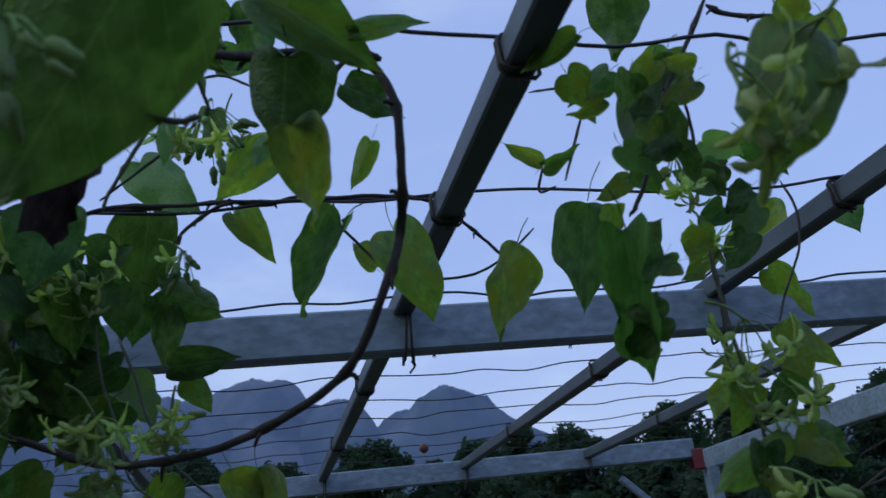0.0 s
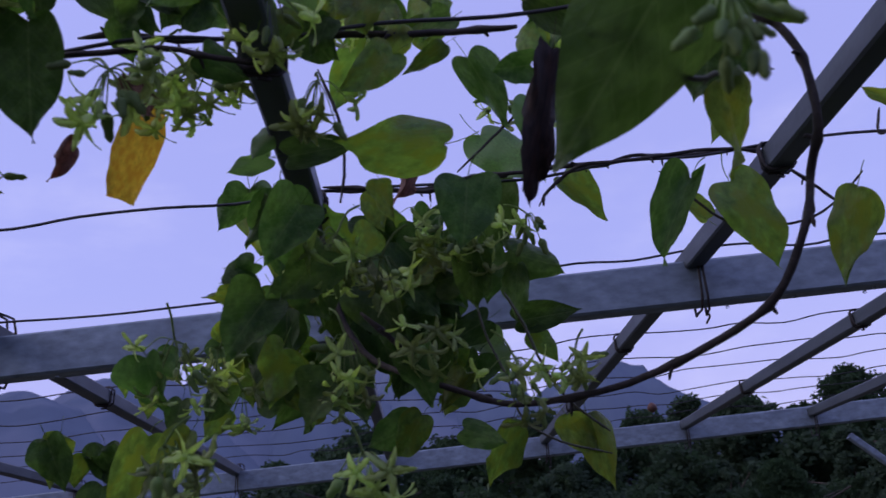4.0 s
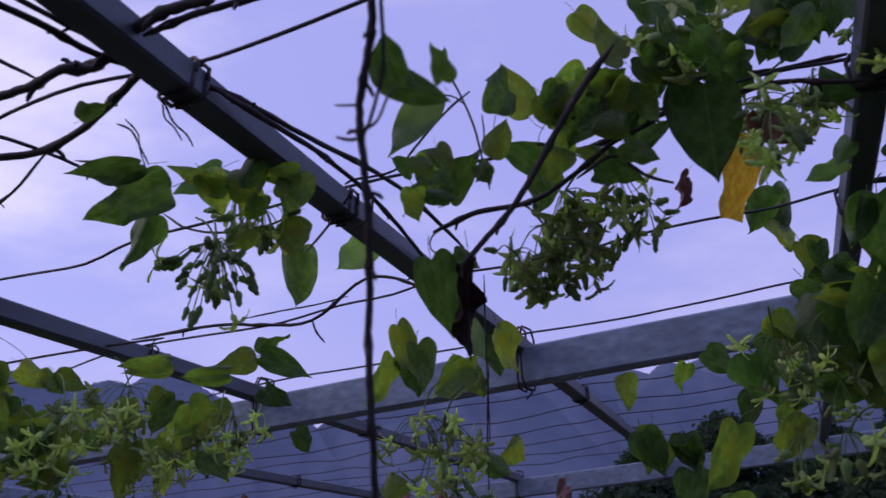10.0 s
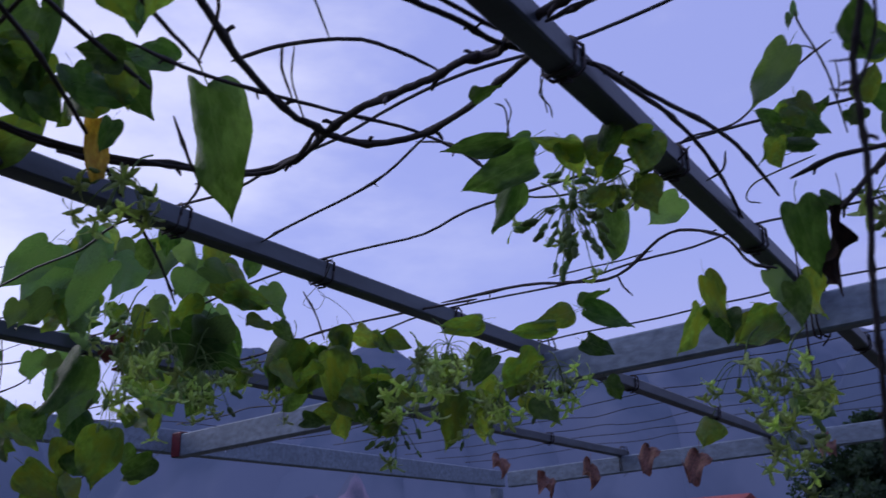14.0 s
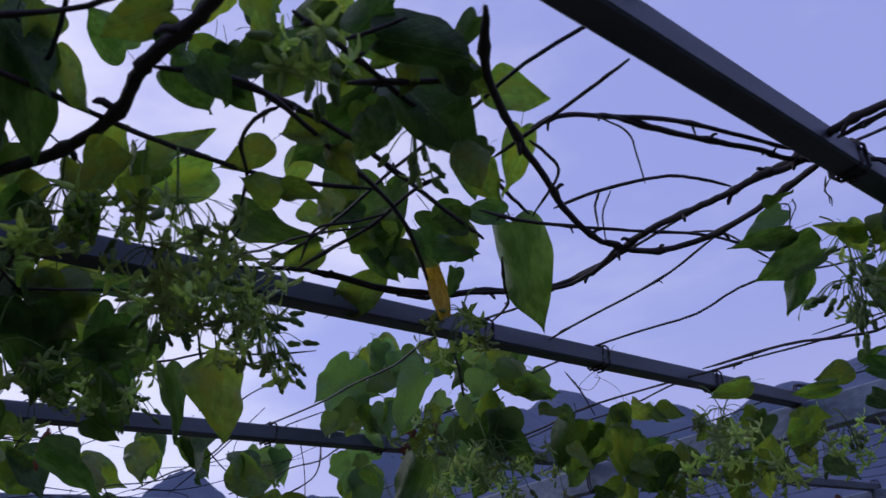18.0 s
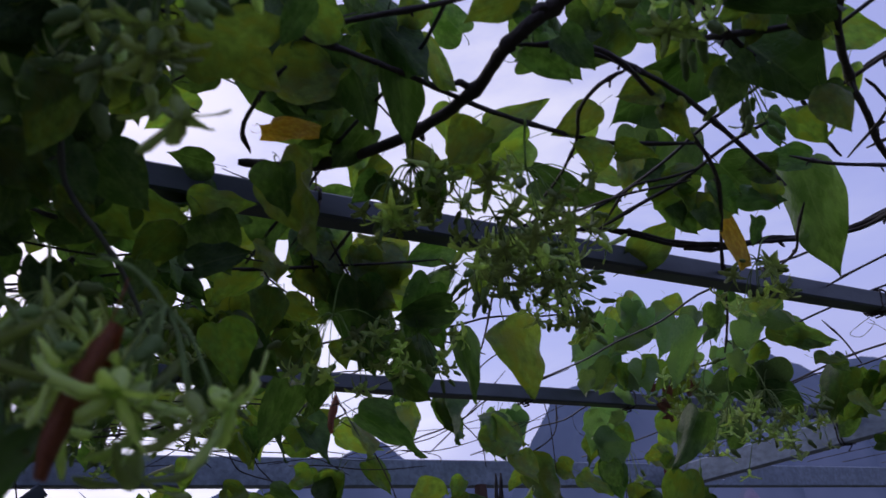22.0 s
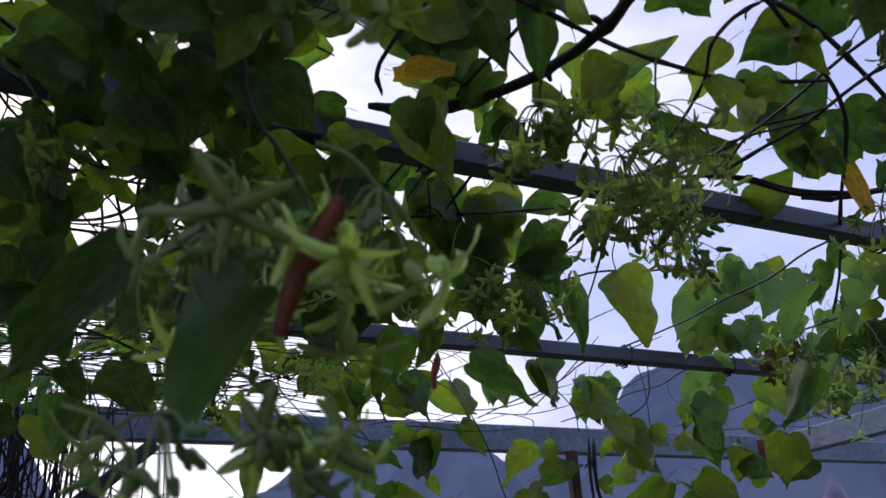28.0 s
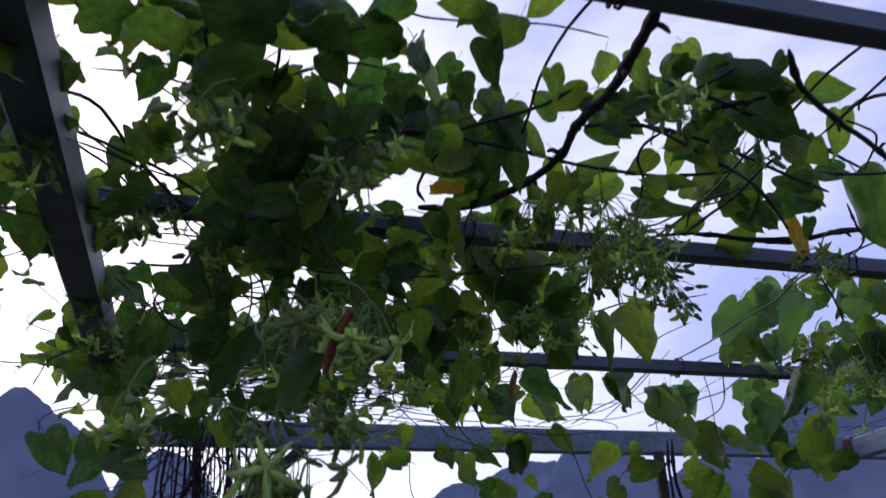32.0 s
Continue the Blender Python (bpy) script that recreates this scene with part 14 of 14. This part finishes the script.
leaf(vine_shade, (-1.282, -0.250, 2.084), (-1.340, -0.258, 2.049), 0.044, (-0.07, 0.07, 1.00), "n")
leaf(vine_dense, (-1.657, 0.445, 2.060), (-1.692, 0.495, 2.030), 0.050, (0.80, -0.04, 1.00))
leaf(vine_shade, (-0.675, -0.052, 2.119), (-0.618, -0.041, 2.114), 0.039, (0.12, 0.29, 1.00))
leaf(vine_shade, (-0.622, -0.224, 2.046), (-0.595, -0.179, 2.051), 0.033, (-0.25, -0.34, 1.00))
leaf(vine_shade, (-1.627, 0.196, 2.093), (-1.638, 0.231, 2.007), 0.063, (0.02, -0.62, 1.00))
leaf(vine_dense, (-1.737, 0.298, 2.065), (-1.679, 0.330, 2.041), 0.048, (0.77, -0.72, 1.00))
leaf(vine_shade, (-0.943, -0.079, 2.130), (-1.014, -0.095, 2.114), 0.054, (-0.07, 0.89, 1.00))
leaf(vine_dense, (-0.901, 0.345, 2.132), (-0.874, 0.301, 2.079), 0.054, (0.69, -0.44, 1.00), "o")
leaf(vine_corner, (-2.166, 0.619, 2.061), (-2.131, 0.683, 2.057), 0.056, (-0.52, -0.60, 1.00))
leaf(vine_corner, (-2.404, -0.094, 2.050), (-2.425, -0.124, 1.972), 0.056, (0.15, -0.63, 1.00))
leaf(vine_corner, (-2.009, 0.177, 2.166), (-2.066, 0.225, 2.172), 0.051, (0.14, 0.39, 1.00))
leaf(vine_dense, (-1.728, 0.356, 2.189), (-1.671, 0.379, 2.137), 0.057, (0.16, 0.17, 1.00))
leaf(vine_shade, (-0.796, 0.076, 2.175), (-0.859, 0.083, 2.176), 0.046, (0.78, 0.89, 1.00))
leaf(vine_corner, (-2.257, 0.439, 2.111), (-2.286, 0.422, 2.040), 0.058, (-0.39, -0.96, 1.00), "o")
leaf(vine_dense, (-1.274, 0.272, 2.045), (-1.188, 0.235, 2.051), 0.073, (-0.28, 0.14, 1.00))
leaf(vine_shade, (-1.242, -0.134, 2.048), (-1.234, -0.185, 2.036), 0.035, (-0.37, 0.39, 1.00))
leaf(vine_shade, (-0.810, -0.198, 2.117), (-0.775, -0.249, 2.113), 0.049, (-0.13, -0.18, 1.00))
leaf(vine_dense, (-1.435, 0.381, 2.054), (-1.404, 0.336, 2.014), 0.043, (0.22, -0.51, 1.00))
leaf(vine_shade, (-0.625, -0.202, 2.185), (-0.666, -0.229, 2.167), 0.039, (0.46, -0.19, 1.00), "n")
leaf(vine_shade, (-1.119, 0.193, 2.034), (-1.066, 0.223, 1.975), 0.061, (-0.97, -1.08, 1.00))
leaf(vine_shade, (-0.698, -0.127, 2.049), (-0.757, -0.079, 2.054), 0.062, (-0.32, -0.07, 1.00))
leaf(vine_corner, (-2.293, 0.404, 2.115), (-2.267, 0.379, 2.063), 0.047, (-0.17, 0.15, 1.00), "o")
leaf(vine_dense, (-1.692, 0.441, 2.198), (-1.668, 0.406, 2.113), 0.061, (-0.69, -0.05, 1.00))
leaf(vine_corner, (-2.086, 0.153, 2.115), (-2.029, 0.121, 2.060), 0.072, (0.54, -0.91, 1.00))
leaf(vine_shade, (-1.696, 0.212, 2.079), (-1.715, 0.149, 2.020), 0.055, (0.59, 0.07, 1.00), "o")
leaf(vine_shade, (-1.306, 0.029, 2.050), (-1.313, 0.050, 1.994), 0.049, (-0.99, 0.16, 1.00))
leaf(vine_corner, (-2.250, 0.051, 2.103), (-2.237, 0.097, 2.071), 0.042, (-0.06, -0.02, 1.00), "o")
leaf(vine_shade, (-0.787, 0.073, 2.133), (-0.734, 0.053, 2.103), 0.050, (1.57, -0.33, 1.00))
leaf(vine_dense, (-1.496, 0.274, 2.114), (-1.505, 0.340, 2.079), 0.057, (-0.16, -0.52, 1.00), "n")
leaf(vine_shade, (-0.649, 0.135, 2.106), (-0.613, 0.145, 2.031), 0.064, (0.49, 0.59, 1.00))
leaf(vine_dense, (-1.541, 0.393, 2.156), (-1.594, 0.460, 2.154), 0.058, (-0.13, 0.77, 1.00))
leaf(vine_shade, (-1.032, 0.250, 2.050), (-1.008, 0.252, 1.997), 0.042, (0.83, -0.88, 1.00), "o")
leaf(vine_corner, (-2.108, 0.209, 2.185), (-2.184, 0.155, 2.187), 0.064, (0.65, 0.66, 1.00))
leaf(vine_corner, (-1.839, 0.348, 2.178), (-1.869, 0.340, 2.112), 0.051, (0.83, 0.06, 1.00), "o")
leaf(vine_shade, (-1.243, 0.204, 2.090), (-1.285, 0.286, 2.068), 0.066, (0.43, -0.06, 1.00))
leaf(vine_dense, (-1.525, 0.359, 2.074), (-1.463, 0.387, 2.008), 0.066, (-1.12, 0.33, 1.00), "o")
leaf(vine_shade, (-1.567, -0.042, 2.160), (-1.564, -0.025, 2.113), 0.037, (-0.05, -1.19, 1.00))
leaf(vine_corner, (-2.316, -0.090, 2.188), (-2.255, -0.115, 2.157), 0.051, (0.17, 0.93, 1.00))
leaf(vine_shade, (-1.611, -0.127, 2.167), (-1.676, -0.124, 2.129), 0.052, (0.16, -0.23, 1.00))
leaf(vine_dense, (-1.357, 0.301, 2.154), (-1.389, 0.357, 2.105), 0.056, (0.01, -0.74, 1.00), "n")
leaf(vine_shade, (-1.229, -0.189, 2.147), (-1.236, -0.125, 2.095), 0.064, (0.22, 0.38, 1.00))
leaf(vine_shade, (-0.818, -0.251, 2.096), (-0.838, -0.224, 2.032), 0.058, (-0.14, 0.26, 1.00), "o")
leaf(vine_corner, (-2.289, -0.097, 2.075), (-2.250, -0.108, 1.997), 0.057, (0.06, 0.95, 1.00))
leaf(vine_shade, (-1.362, 0.078, 2.152), (-1.312, 0.079, 2.076), 0.061, (-0.16, -0.44, 1.00))
leaf(vine_dense, (-1.041, 0.298, 2.131), (-1.040, 0.241, 2.068), 0.066, (0.69, -0.48, 1.00))
leaf(vine_corner, (-2.297, -0.047, 2.045), (-2.273, -0.074, 2.002), 0.040, (0.60, -0.52, 1.00))
leaf(vine_corner, (-2.175, -0.088, 2.045), (-2.147, -0.138, 2.032), 0.045, (-0.66, -0.25, 1.00))
leaf(vine_shade, (-0.980, 0.219, 2.180), (-0.991, 0.179, 2.151), 0.041, (-0.34, 0.12, 1.00), "o")
leaf(vine_corner, (-1.765, 0.566, 2.114), (-1.707, 0.550, 2.092), 0.055, (0.47, 0.75, 1.00))
leaf(vine_dense, (-1.453, 0.477, 2.094), (-1.487, 0.495, 2.020), 0.070, (-0.21, 0.11, 1.00))
leaf(vine_shade, (-0.631, -0.233, 2.101), (-0.624, -0.258, 2.032), 0.047, (0.44, -0.29, 1.00))
leaf(vine_shade, (-1.249, -0.106, 2.153), (-1.264, -0.038, 2.157), 0.050, (0.07, 0.59, 1.00))
leaf(vine_shade, (-1.313, -0.265, 2.059), (-1.301, -0.350, 2.057), 0.068, (-0.07, -0.04, 1.00), "o")
leaf(vine_corner, (-2.012, -0.141, 2.075), (-2.010, -0.184, 2.043), 0.042, (-0.64, 0.97, 1.00))
leaf(vine_dense, (-0.627, 0.304, 2.163), (-0.574, 0.250, 2.114), 0.076, (-0.27, 1.17, 1.00))
leaf(vine_shade, (-1.203, 0.249, 2.049), (-1.217, 0.159, 2.047), 0.063, (0.35, -0.96, 1.00))
leaf(vine_dense, (-1.538, 0.434, 2.159), (-1.479, 0.400, 2.140), 0.054, (0.48, -0.23, 1.00))
leaf(vine_shade, (-1.052, 0.152, 2.053), (-1.060, 0.124, 2.011), 0.043, (-0.06, -0.56, 1.00))
leaf(vine_shade, (-1.337, -0.113, 2.048), (-1.376, -0.092, 1.993), 0.054, (-0.84, -0.66, 1.00))
leaf(vine_shade, (-1.208, 0.205, 2.164), (-1.223, 0.268, 2.107), 0.073, (-0.21, -0.23, 1.00))
leaf(vine_dense, (-1.450, 0.472, 2.190), (-1.485, 0.447, 2.165), 0.040, (1.00, 0.59, 1.00), "o")
leaf(vine_shade, (-1.681, -0.168, 2.140), (-1.694, -0.209, 2.100), 0.042, (-0.90, 0.05, 1.00))
leaf(vine_shade, (-0.870, -0.104, 2.111), (-0.860, -0.137, 2.071), 0.033, (-0.07, 0.99, 1.00))
leaf(vine_dense, (-1.442, 0.315, 2.072), (-1.395, 0.282, 2.052), 0.049, (1.06, 0.03, 1.00), "o")
leaf(vine_dense, (-0.822, 0.256, 2.032), (-0.841, 0.188, 1.982), 0.057, (-0.17, 0.43, 1.00))
leaf(vine_shade, (-0.913, -0.203, 2.159), (-0.872, -0.205, 2.100), 0.058, (0.27, 0.92, 1.00))
leaf(vine_shade, (-0.754, 0.231, 2.118), (-0.810, 0.267, 2.121), 0.047, (0.52, 0.41, 1.00), "o")
leaf(vine_dense, (-1.706, 0.520, 2.166), (-1.706, 0.562, 2.135), 0.033, (-0.08, -0.00, 1.00), "n")
leaf(vine_corner, (-1.864, 0.238, 2.089), (-1.929, 0.190, 2.055), 0.064, (-0.07, -0.24, 1.00))
leaf(vine_shade, (-1.568, -0.084, 2.091), (-1.534, -0.082, 2.009), 0.066, (-0.58, 1.42, 1.00), "o")
leaf(vine_corner, (-1.889, 0.419, 2.164), (-1.916, 0.428, 2.111), 0.046, (0.37, -1.35, 1.00))
leaf(vine_shade, (-0.987, -0.156, 2.126), (-0.965, -0.180, 2.052), 0.064, (0.08, -0.14, 1.00))
leaf(vine_shade, (-1.636, 0.062, 2.081), (-1.649, 0.012, 2.057), 0.042, (0.16, 0.03, 1.00), "o")
leaf(vine_corner, (-2.303, 0.783, 2.100), (-2.304, 0.822, 2.022), 0.071, (0.10, -0.22, 1.00), "o")
leaf(vine_dense, (-1.580, 0.337, 2.152), (-1.626, 0.388, 2.116), 0.065, (0.05, -0.20, 1.00), "o")
leaf(vine_dense, (-1.294, 0.502, 2.039), (-1.315, 0.496, 1.981), 0.049, (1.15, 0.17, 1.00))
leaf(vine_corner, (-2.146, 0.630, 2.117), (-2.125, 0.677, 2.108), 0.034, (0.67, 0.39, 1.00), "o")
leaf(vine_corner, (-2.282, 0.403, 2.046), (-2.270, 0.433, 1.994), 0.046, (-0.27, -0.17, 1.00), "n")
leaf(vine_corner, (-2.288, 0.104, 2.070), (-2.256, 0.138, 2.049), 0.043, (0.23, 0.09, 1.00))
leaf(vine_shade, (-0.753, 0.028, 2.157), (-0.725, 0.028, 2.113), 0.037, (-0.64, -0.21, 1.00))
leaf(vine_corner, (-2.057, -0.051, 2.047), (-2.050, 0.028, 2.040), 0.052, (-0.23, -0.47, 1.00))
leaf(vine_corner, (-2.167, -0.227, 2.099), (-2.135, -0.194, 2.061), 0.044, (0.63, -0.35, 1.00))
leaf(vine_shade, (-1.607, 0.026, 2.064), (-1.591, 0.052, 1.977), 0.064, (0.85, 1.35, 1.00))
leaf(vine_shade, (-0.655, 0.234, 2.042), (-0.587, 0.188, 2.015), 0.059, (-0.02, 0.21, 1.00), "n")
leaf(vine_shade, (-0.861, 0.215, 2.159), (-0.865, 0.123, 2.139), 0.063, (-0.16, -1.10, 1.00))
leaf(vine_shade, (-0.636, 0.013, 2.192), (-0.643, 0.031, 2.141), 0.041, (0.17, 0.19, 1.00))
leaf(vine_shade, (-0.755, 0.157, 2.182), (-0.747, 0.185, 2.129), 0.043, (-0.01, 0.73, 1.00))
leaf(vine_dense, (-1.403, 0.521, 2.097), (-1.433, 0.457, 2.059), 0.066, (-0.53, -0.12, 1.00))
leaf(vine_shade, (-0.771, 0.027, 2.156), (-0.769, 0.086, 2.160), 0.044, (-0.72, -0.50, 1.00))
leaf(vine_shade, (-1.292, 0.157, 2.121), (-1.299, 0.228, 2.084), 0.061, (0.53, -0.42, 1.00))
leaf(vine_shade, (-0.671, -0.049, 2.123), (-0.651, 0.013, 2.111), 0.047, (0.65, -0.86, 1.00), "o")
leaf(vine_dense, (-1.659, 0.302, 2.071), (-1.670, 0.243, 2.011), 0.062, (0.03, 0.17, 1.00))
leaf(vine_shade, (-0.934, 0.147, 2.049), (-0.972, 0.158, 1.994), 0.046, (0.02, -0.24, 1.00))
leaf(vine_dense, (-1.041, 0.434, 2.059), (-1.003, 0.457, 1.975), 0.060, (-1.05, 0.74, 1.00))
leaf(vine_corner, (-2.079, 0.504, 2.064), (-1.998, 0.480, 2.055), 0.070, (-0.23, 0.72, 1.00), "o")
leaf(vine_corner, (-2.416, 0.179, 2.049), (-2.361, 0.174, 1.974), 0.063, (0.01, 0.76, 1.00), "n")
leaf(vine_dense, (-1.362, 0.318, 2.131), (-1.419, 0.301, 2.116), 0.042, (-0.25, 0.53, 1.00), "o")
leaf(vine_shade, (-0.996, 0.158, 2.100), (-1.034, 0.135, 2.022), 0.056, (0.38, 0.69, 1.00))
leaf(vine_corner, (-2.045, 0.365, 2.059), (-2.104, 0.355, 2.002), 0.058, (-0.34, -0.77, 1.00))
leaf(vine_corner, (-1.772, 0.232, 2.038), (-1.706, 0.258, 2.032), 0.055, (0.42, 0.32, 1.00), "o")
leaf(vine_dense, (-1.568, 0.455, 2.088), (-1.608, 0.515, 2.028), 0.065, (0.15, 0.39, 1.00))
leaf(vine_shade, (-1.312, 0.134, 2.097), (-1.304, 0.193, 2.044), 0.054, (-0.07, 0.82, 1.00))
leaf(vine_dense, (-1.559, 0.582, 2.166), (-1.503, 0.535, 2.118), 0.072, (-0.40, 0.50, 1.00))
leaf(vine_corner, (-2.020, 0.245, 2.108), (-2.061, 0.198, 2.098), 0.045, (0.01, 0.53, 1.00))
leaf(vine_corner, (-2.360, 0.296, 2.061), (-2.407, 0.271, 2.061), 0.043, (0.06, 0.50, 1.00))
leaf(vine_dense, (-1.415, 0.286, 2.090), (-1.475, 0.342, 2.069), 0.065, (-0.02, -0.62, 1.00), "o")
leaf(vine_shade, (-1.277, 0.123, 2.195), (-1.284, 0.033, 2.201), 0.077, (0.18, -0.05, 1.00))
leaf(vine_corner, (-2.231, 0.275, 2.161), (-2.213, 0.350, 2.127), 0.069, (1.41, -0.86, 1.00))
for k in range(16):
    x = fill_rng.uniform(-2.3, -0.85)
    flower_cluster(vine_shade, (x, fill_rng.uniform(-0.15, 0.1 + 0.35 * (-x - 0.35)), fill_rng.uniform(1.96, 2.05)), 0.07, fill_rng.randint(2, 9), fill_rng.randint(3, 12), 300 + k)
for k in range(22):
    x = fill_rng.uniform(-1.9, -0.75)
    wander(vine_shade, (x, fill_rng.uniform(-0.2, 0.3), fill_rng.uniform(2.06, 2.15)), (fill_rng.uniform(-1, 0.4), fill_rng.uniform(-0.2, 1), 0), 6, fill_rng.uniform(0.0015, 0.0032))
# bare runners lying along the end beam, one above another
for k in range(46):
    wander(vine_corner, (fill_rng.uniform(-2.62, -2.0), fill_rng.uniform(-0.35, 0.2), fill_rng.uniform(2.07, 2.2)), (fill_rng.uniform(-0.25, 0.25), 1, 0), fill_rng.randint(5, 10), fill_rng.uniform(0.0010, 0.0024), stray=0.13, low=2.06, high=2.22)
# a few leaves along the outer beam
for k in range(26):
    random_leaf(vine_corner, fill_rng.uniform(-2.5, -1.2), -0.2 + fill_rng.uniform(-0.14, 0.06), fill_rng.uniform(1.98, 2.16))
# old bare twigs heaped over the end beam near the corner
for k in range(60):
    x, y = fill_rng.uniform(-2.75, -2.05), fill_rng.uniform(-0.3, 0.75)
    wander(vine_corner, (x, y, fill_rng.uniform(2.10, 2.20)), (fill_rng.uniform(-0.6, 0.6), fill_rng.uniform(-0.4, 1), 0), fill_rng.randint(3, 7), fill_rng.uniform(0.001, 0.0026), high=2.24)
# trunks and hanging twigs beside the corner post
for k in range(4):
    a = k * 1.7
    stem(vine_corner, [(-2.58 + 0.05 * math.cos(a), -0.04 + 0.05 * math.sin(a), 0.0), (-2.56 + 0.04 * math.cos(a + 1), -0.03 + 0.05 * math.sin(a + 1), 0.6), (-2.57 + 0.05 * math.cos(a + 2.4), -0.02 + 0.06 * math.sin(a + 2.4), 1.2), (-2.56 + 0.05 * math.cos(a + 3), 0.01 + 0.07 * math.sin(a + 3), 1.75), (-2.53 + 0.1 * math.cos(a), 0.04 + 0.12 * math.sin(a), 2.12)], 0.004 + 0.002 * (k % 3), M_BARK, "trunk")
for k in range(32):
    x, y = -2.55 + fill_rng.uniform(-0.12, 0.12), fill_rng.uniform(-0.12, 0.24)
    stem(vine_corner, [(x, y, 2.12), (x + fill_rng.uniform(-0.04, 0.04), y + fill_rng.uniform(-0.04, 0.04), 1.98), (x + fill_rng.uniform(-0.06, 0.06), y + fill_rng.uniform(-0.06, 0.06), fill_rng.uniform(1.5, 1.9))], fill_rng.uniform(0.0012, 0.003), M_BARK, "twig", False)
# runners along the end beam
for k in range(16):
    y = fill_rng.uniform(0.5, 2.0)
    x = rafter_x(-2.72, y) + fill_rng.uniform(-0.05, 0.3)
    wander(vine_end, (x, y, fill_rng.uniform(2.06, 2.16)), (fill_rng.uniform(0, 1), fill_rng.uniform(-1, 1), 0), 5, fill_rng.uniform(0.001, 0.002))
# bundle of hanging stems below the corner
for k in range(18):
    x, y = -2.56 + fill_rng.uniform(-0.08, 0.12), fill_rng.uniform(-0.10, 0.16)
    stem(vine_corner, [(x, y, 2.12), (x + fill_rng.uniform(-0.05, 0.05), y + fill_rng.uniform(-0.05, 0.05), 1.9), (x + fill_rng.uniform(-0.05, 0.05), y + fill_rng.uniform(-0.05, 0.05), 1.6), (-2.57 + fill_rng.uniform(-0.07, 0.07), -0.04 + fill_rng.uniform(-0.07, 0.07), 1.0), (-2.57 + fill_rng.uniform(-0.06, 0.06), -0.04 + fill_rng.uniform(-0.06, 0.06), 0.0)], fill_rng.uniform(0.002, 0.005), M_BARK, "trunk", False)
# curled old twigs round the head of the corner post
for k in range(30):
    x, y = -2.53 + fill_rng.uniform(-0.2, 0.2), fill_rng.uniform(-0.16, 0.26)
    wander(vine_corner, (x, y, fill_rng.uniform(1.95, 2.1)), (fill_rng.uniform(-1, 1), fill_rng.uniform(-1, 1), -1), fill_rng.randint(2, 5), fill_rng.uniform(0.0012, 0.003), stray=0.6, low=1.72, high=2.12)


# ---- small things ----
bm = bmesh.new()
prof = [Vector((0.004 * math.sin(2 * s), 0, 0.032 * (0.5 - s))) for s in (0, 0.12, 0.3, 0.5, 0.7, 0.88, 1.0)]
tube_points(bm, prof, [0.003, 0.009, 0.014, 0.0165, 0.015, 0.009, 0.002], 9)
fruit = part("dried_fruit", bm, M_BROWN)
fruit.location = (0.676, 3.80, 2.098)
tagged(fruit, "small dried brown fruit hanging from a trellis wire", "fruit")

# drops of rain hanging under the beams
M_DROP = bpy.data.materials.new("clear_water")
M_DROP.use_nodes = True
drop_shader = M_DROP.node_tree.nodes["Principled BSDF"]
drop_shader.inputs["Transmission Weight"].default_value, drop_shader.inputs["Roughness"].default_value, drop_shader.inputs["IOR"].default_value = 1.0, 0.02, 1.33
bm = bmesh.new()
tube_points(bm, [Vector((0, 0, z)) for z in (0, -0.0015, -0.0035, -0.0055, -0.0068, -0.0075)], [0.0026, 0.0022, 0.0030, 0.0034, 0.0024, 0.0004], 9)
DROP = bpy.data.meshes.new("water_drop")
bm.to_mesh(DROP)
bm.free()
DROP.polygons.foreach_set("use_smooth", [True] * len(DROP.polygons))
DROP.materials.append(M_DROP)
drop_rng = random.Random(5)
for beam_y, low, slope in ((2.346, Z_BEAM - 0.0405 + 0.0127, 0.00463), (4.30, Z_BEAM - 0.0465 + 0.0302, 0.01099)):
    for k in range(16):
        x = drop_rng.uniform(-2.5, 1.6)
        drop = new("water_drop", DROP)
        drop.parent = pergola
        drop.matrix_world = Matrix.Translation((x, beam_y + drop_rng.uniform(-0.012, 0.012), low + slope * x))
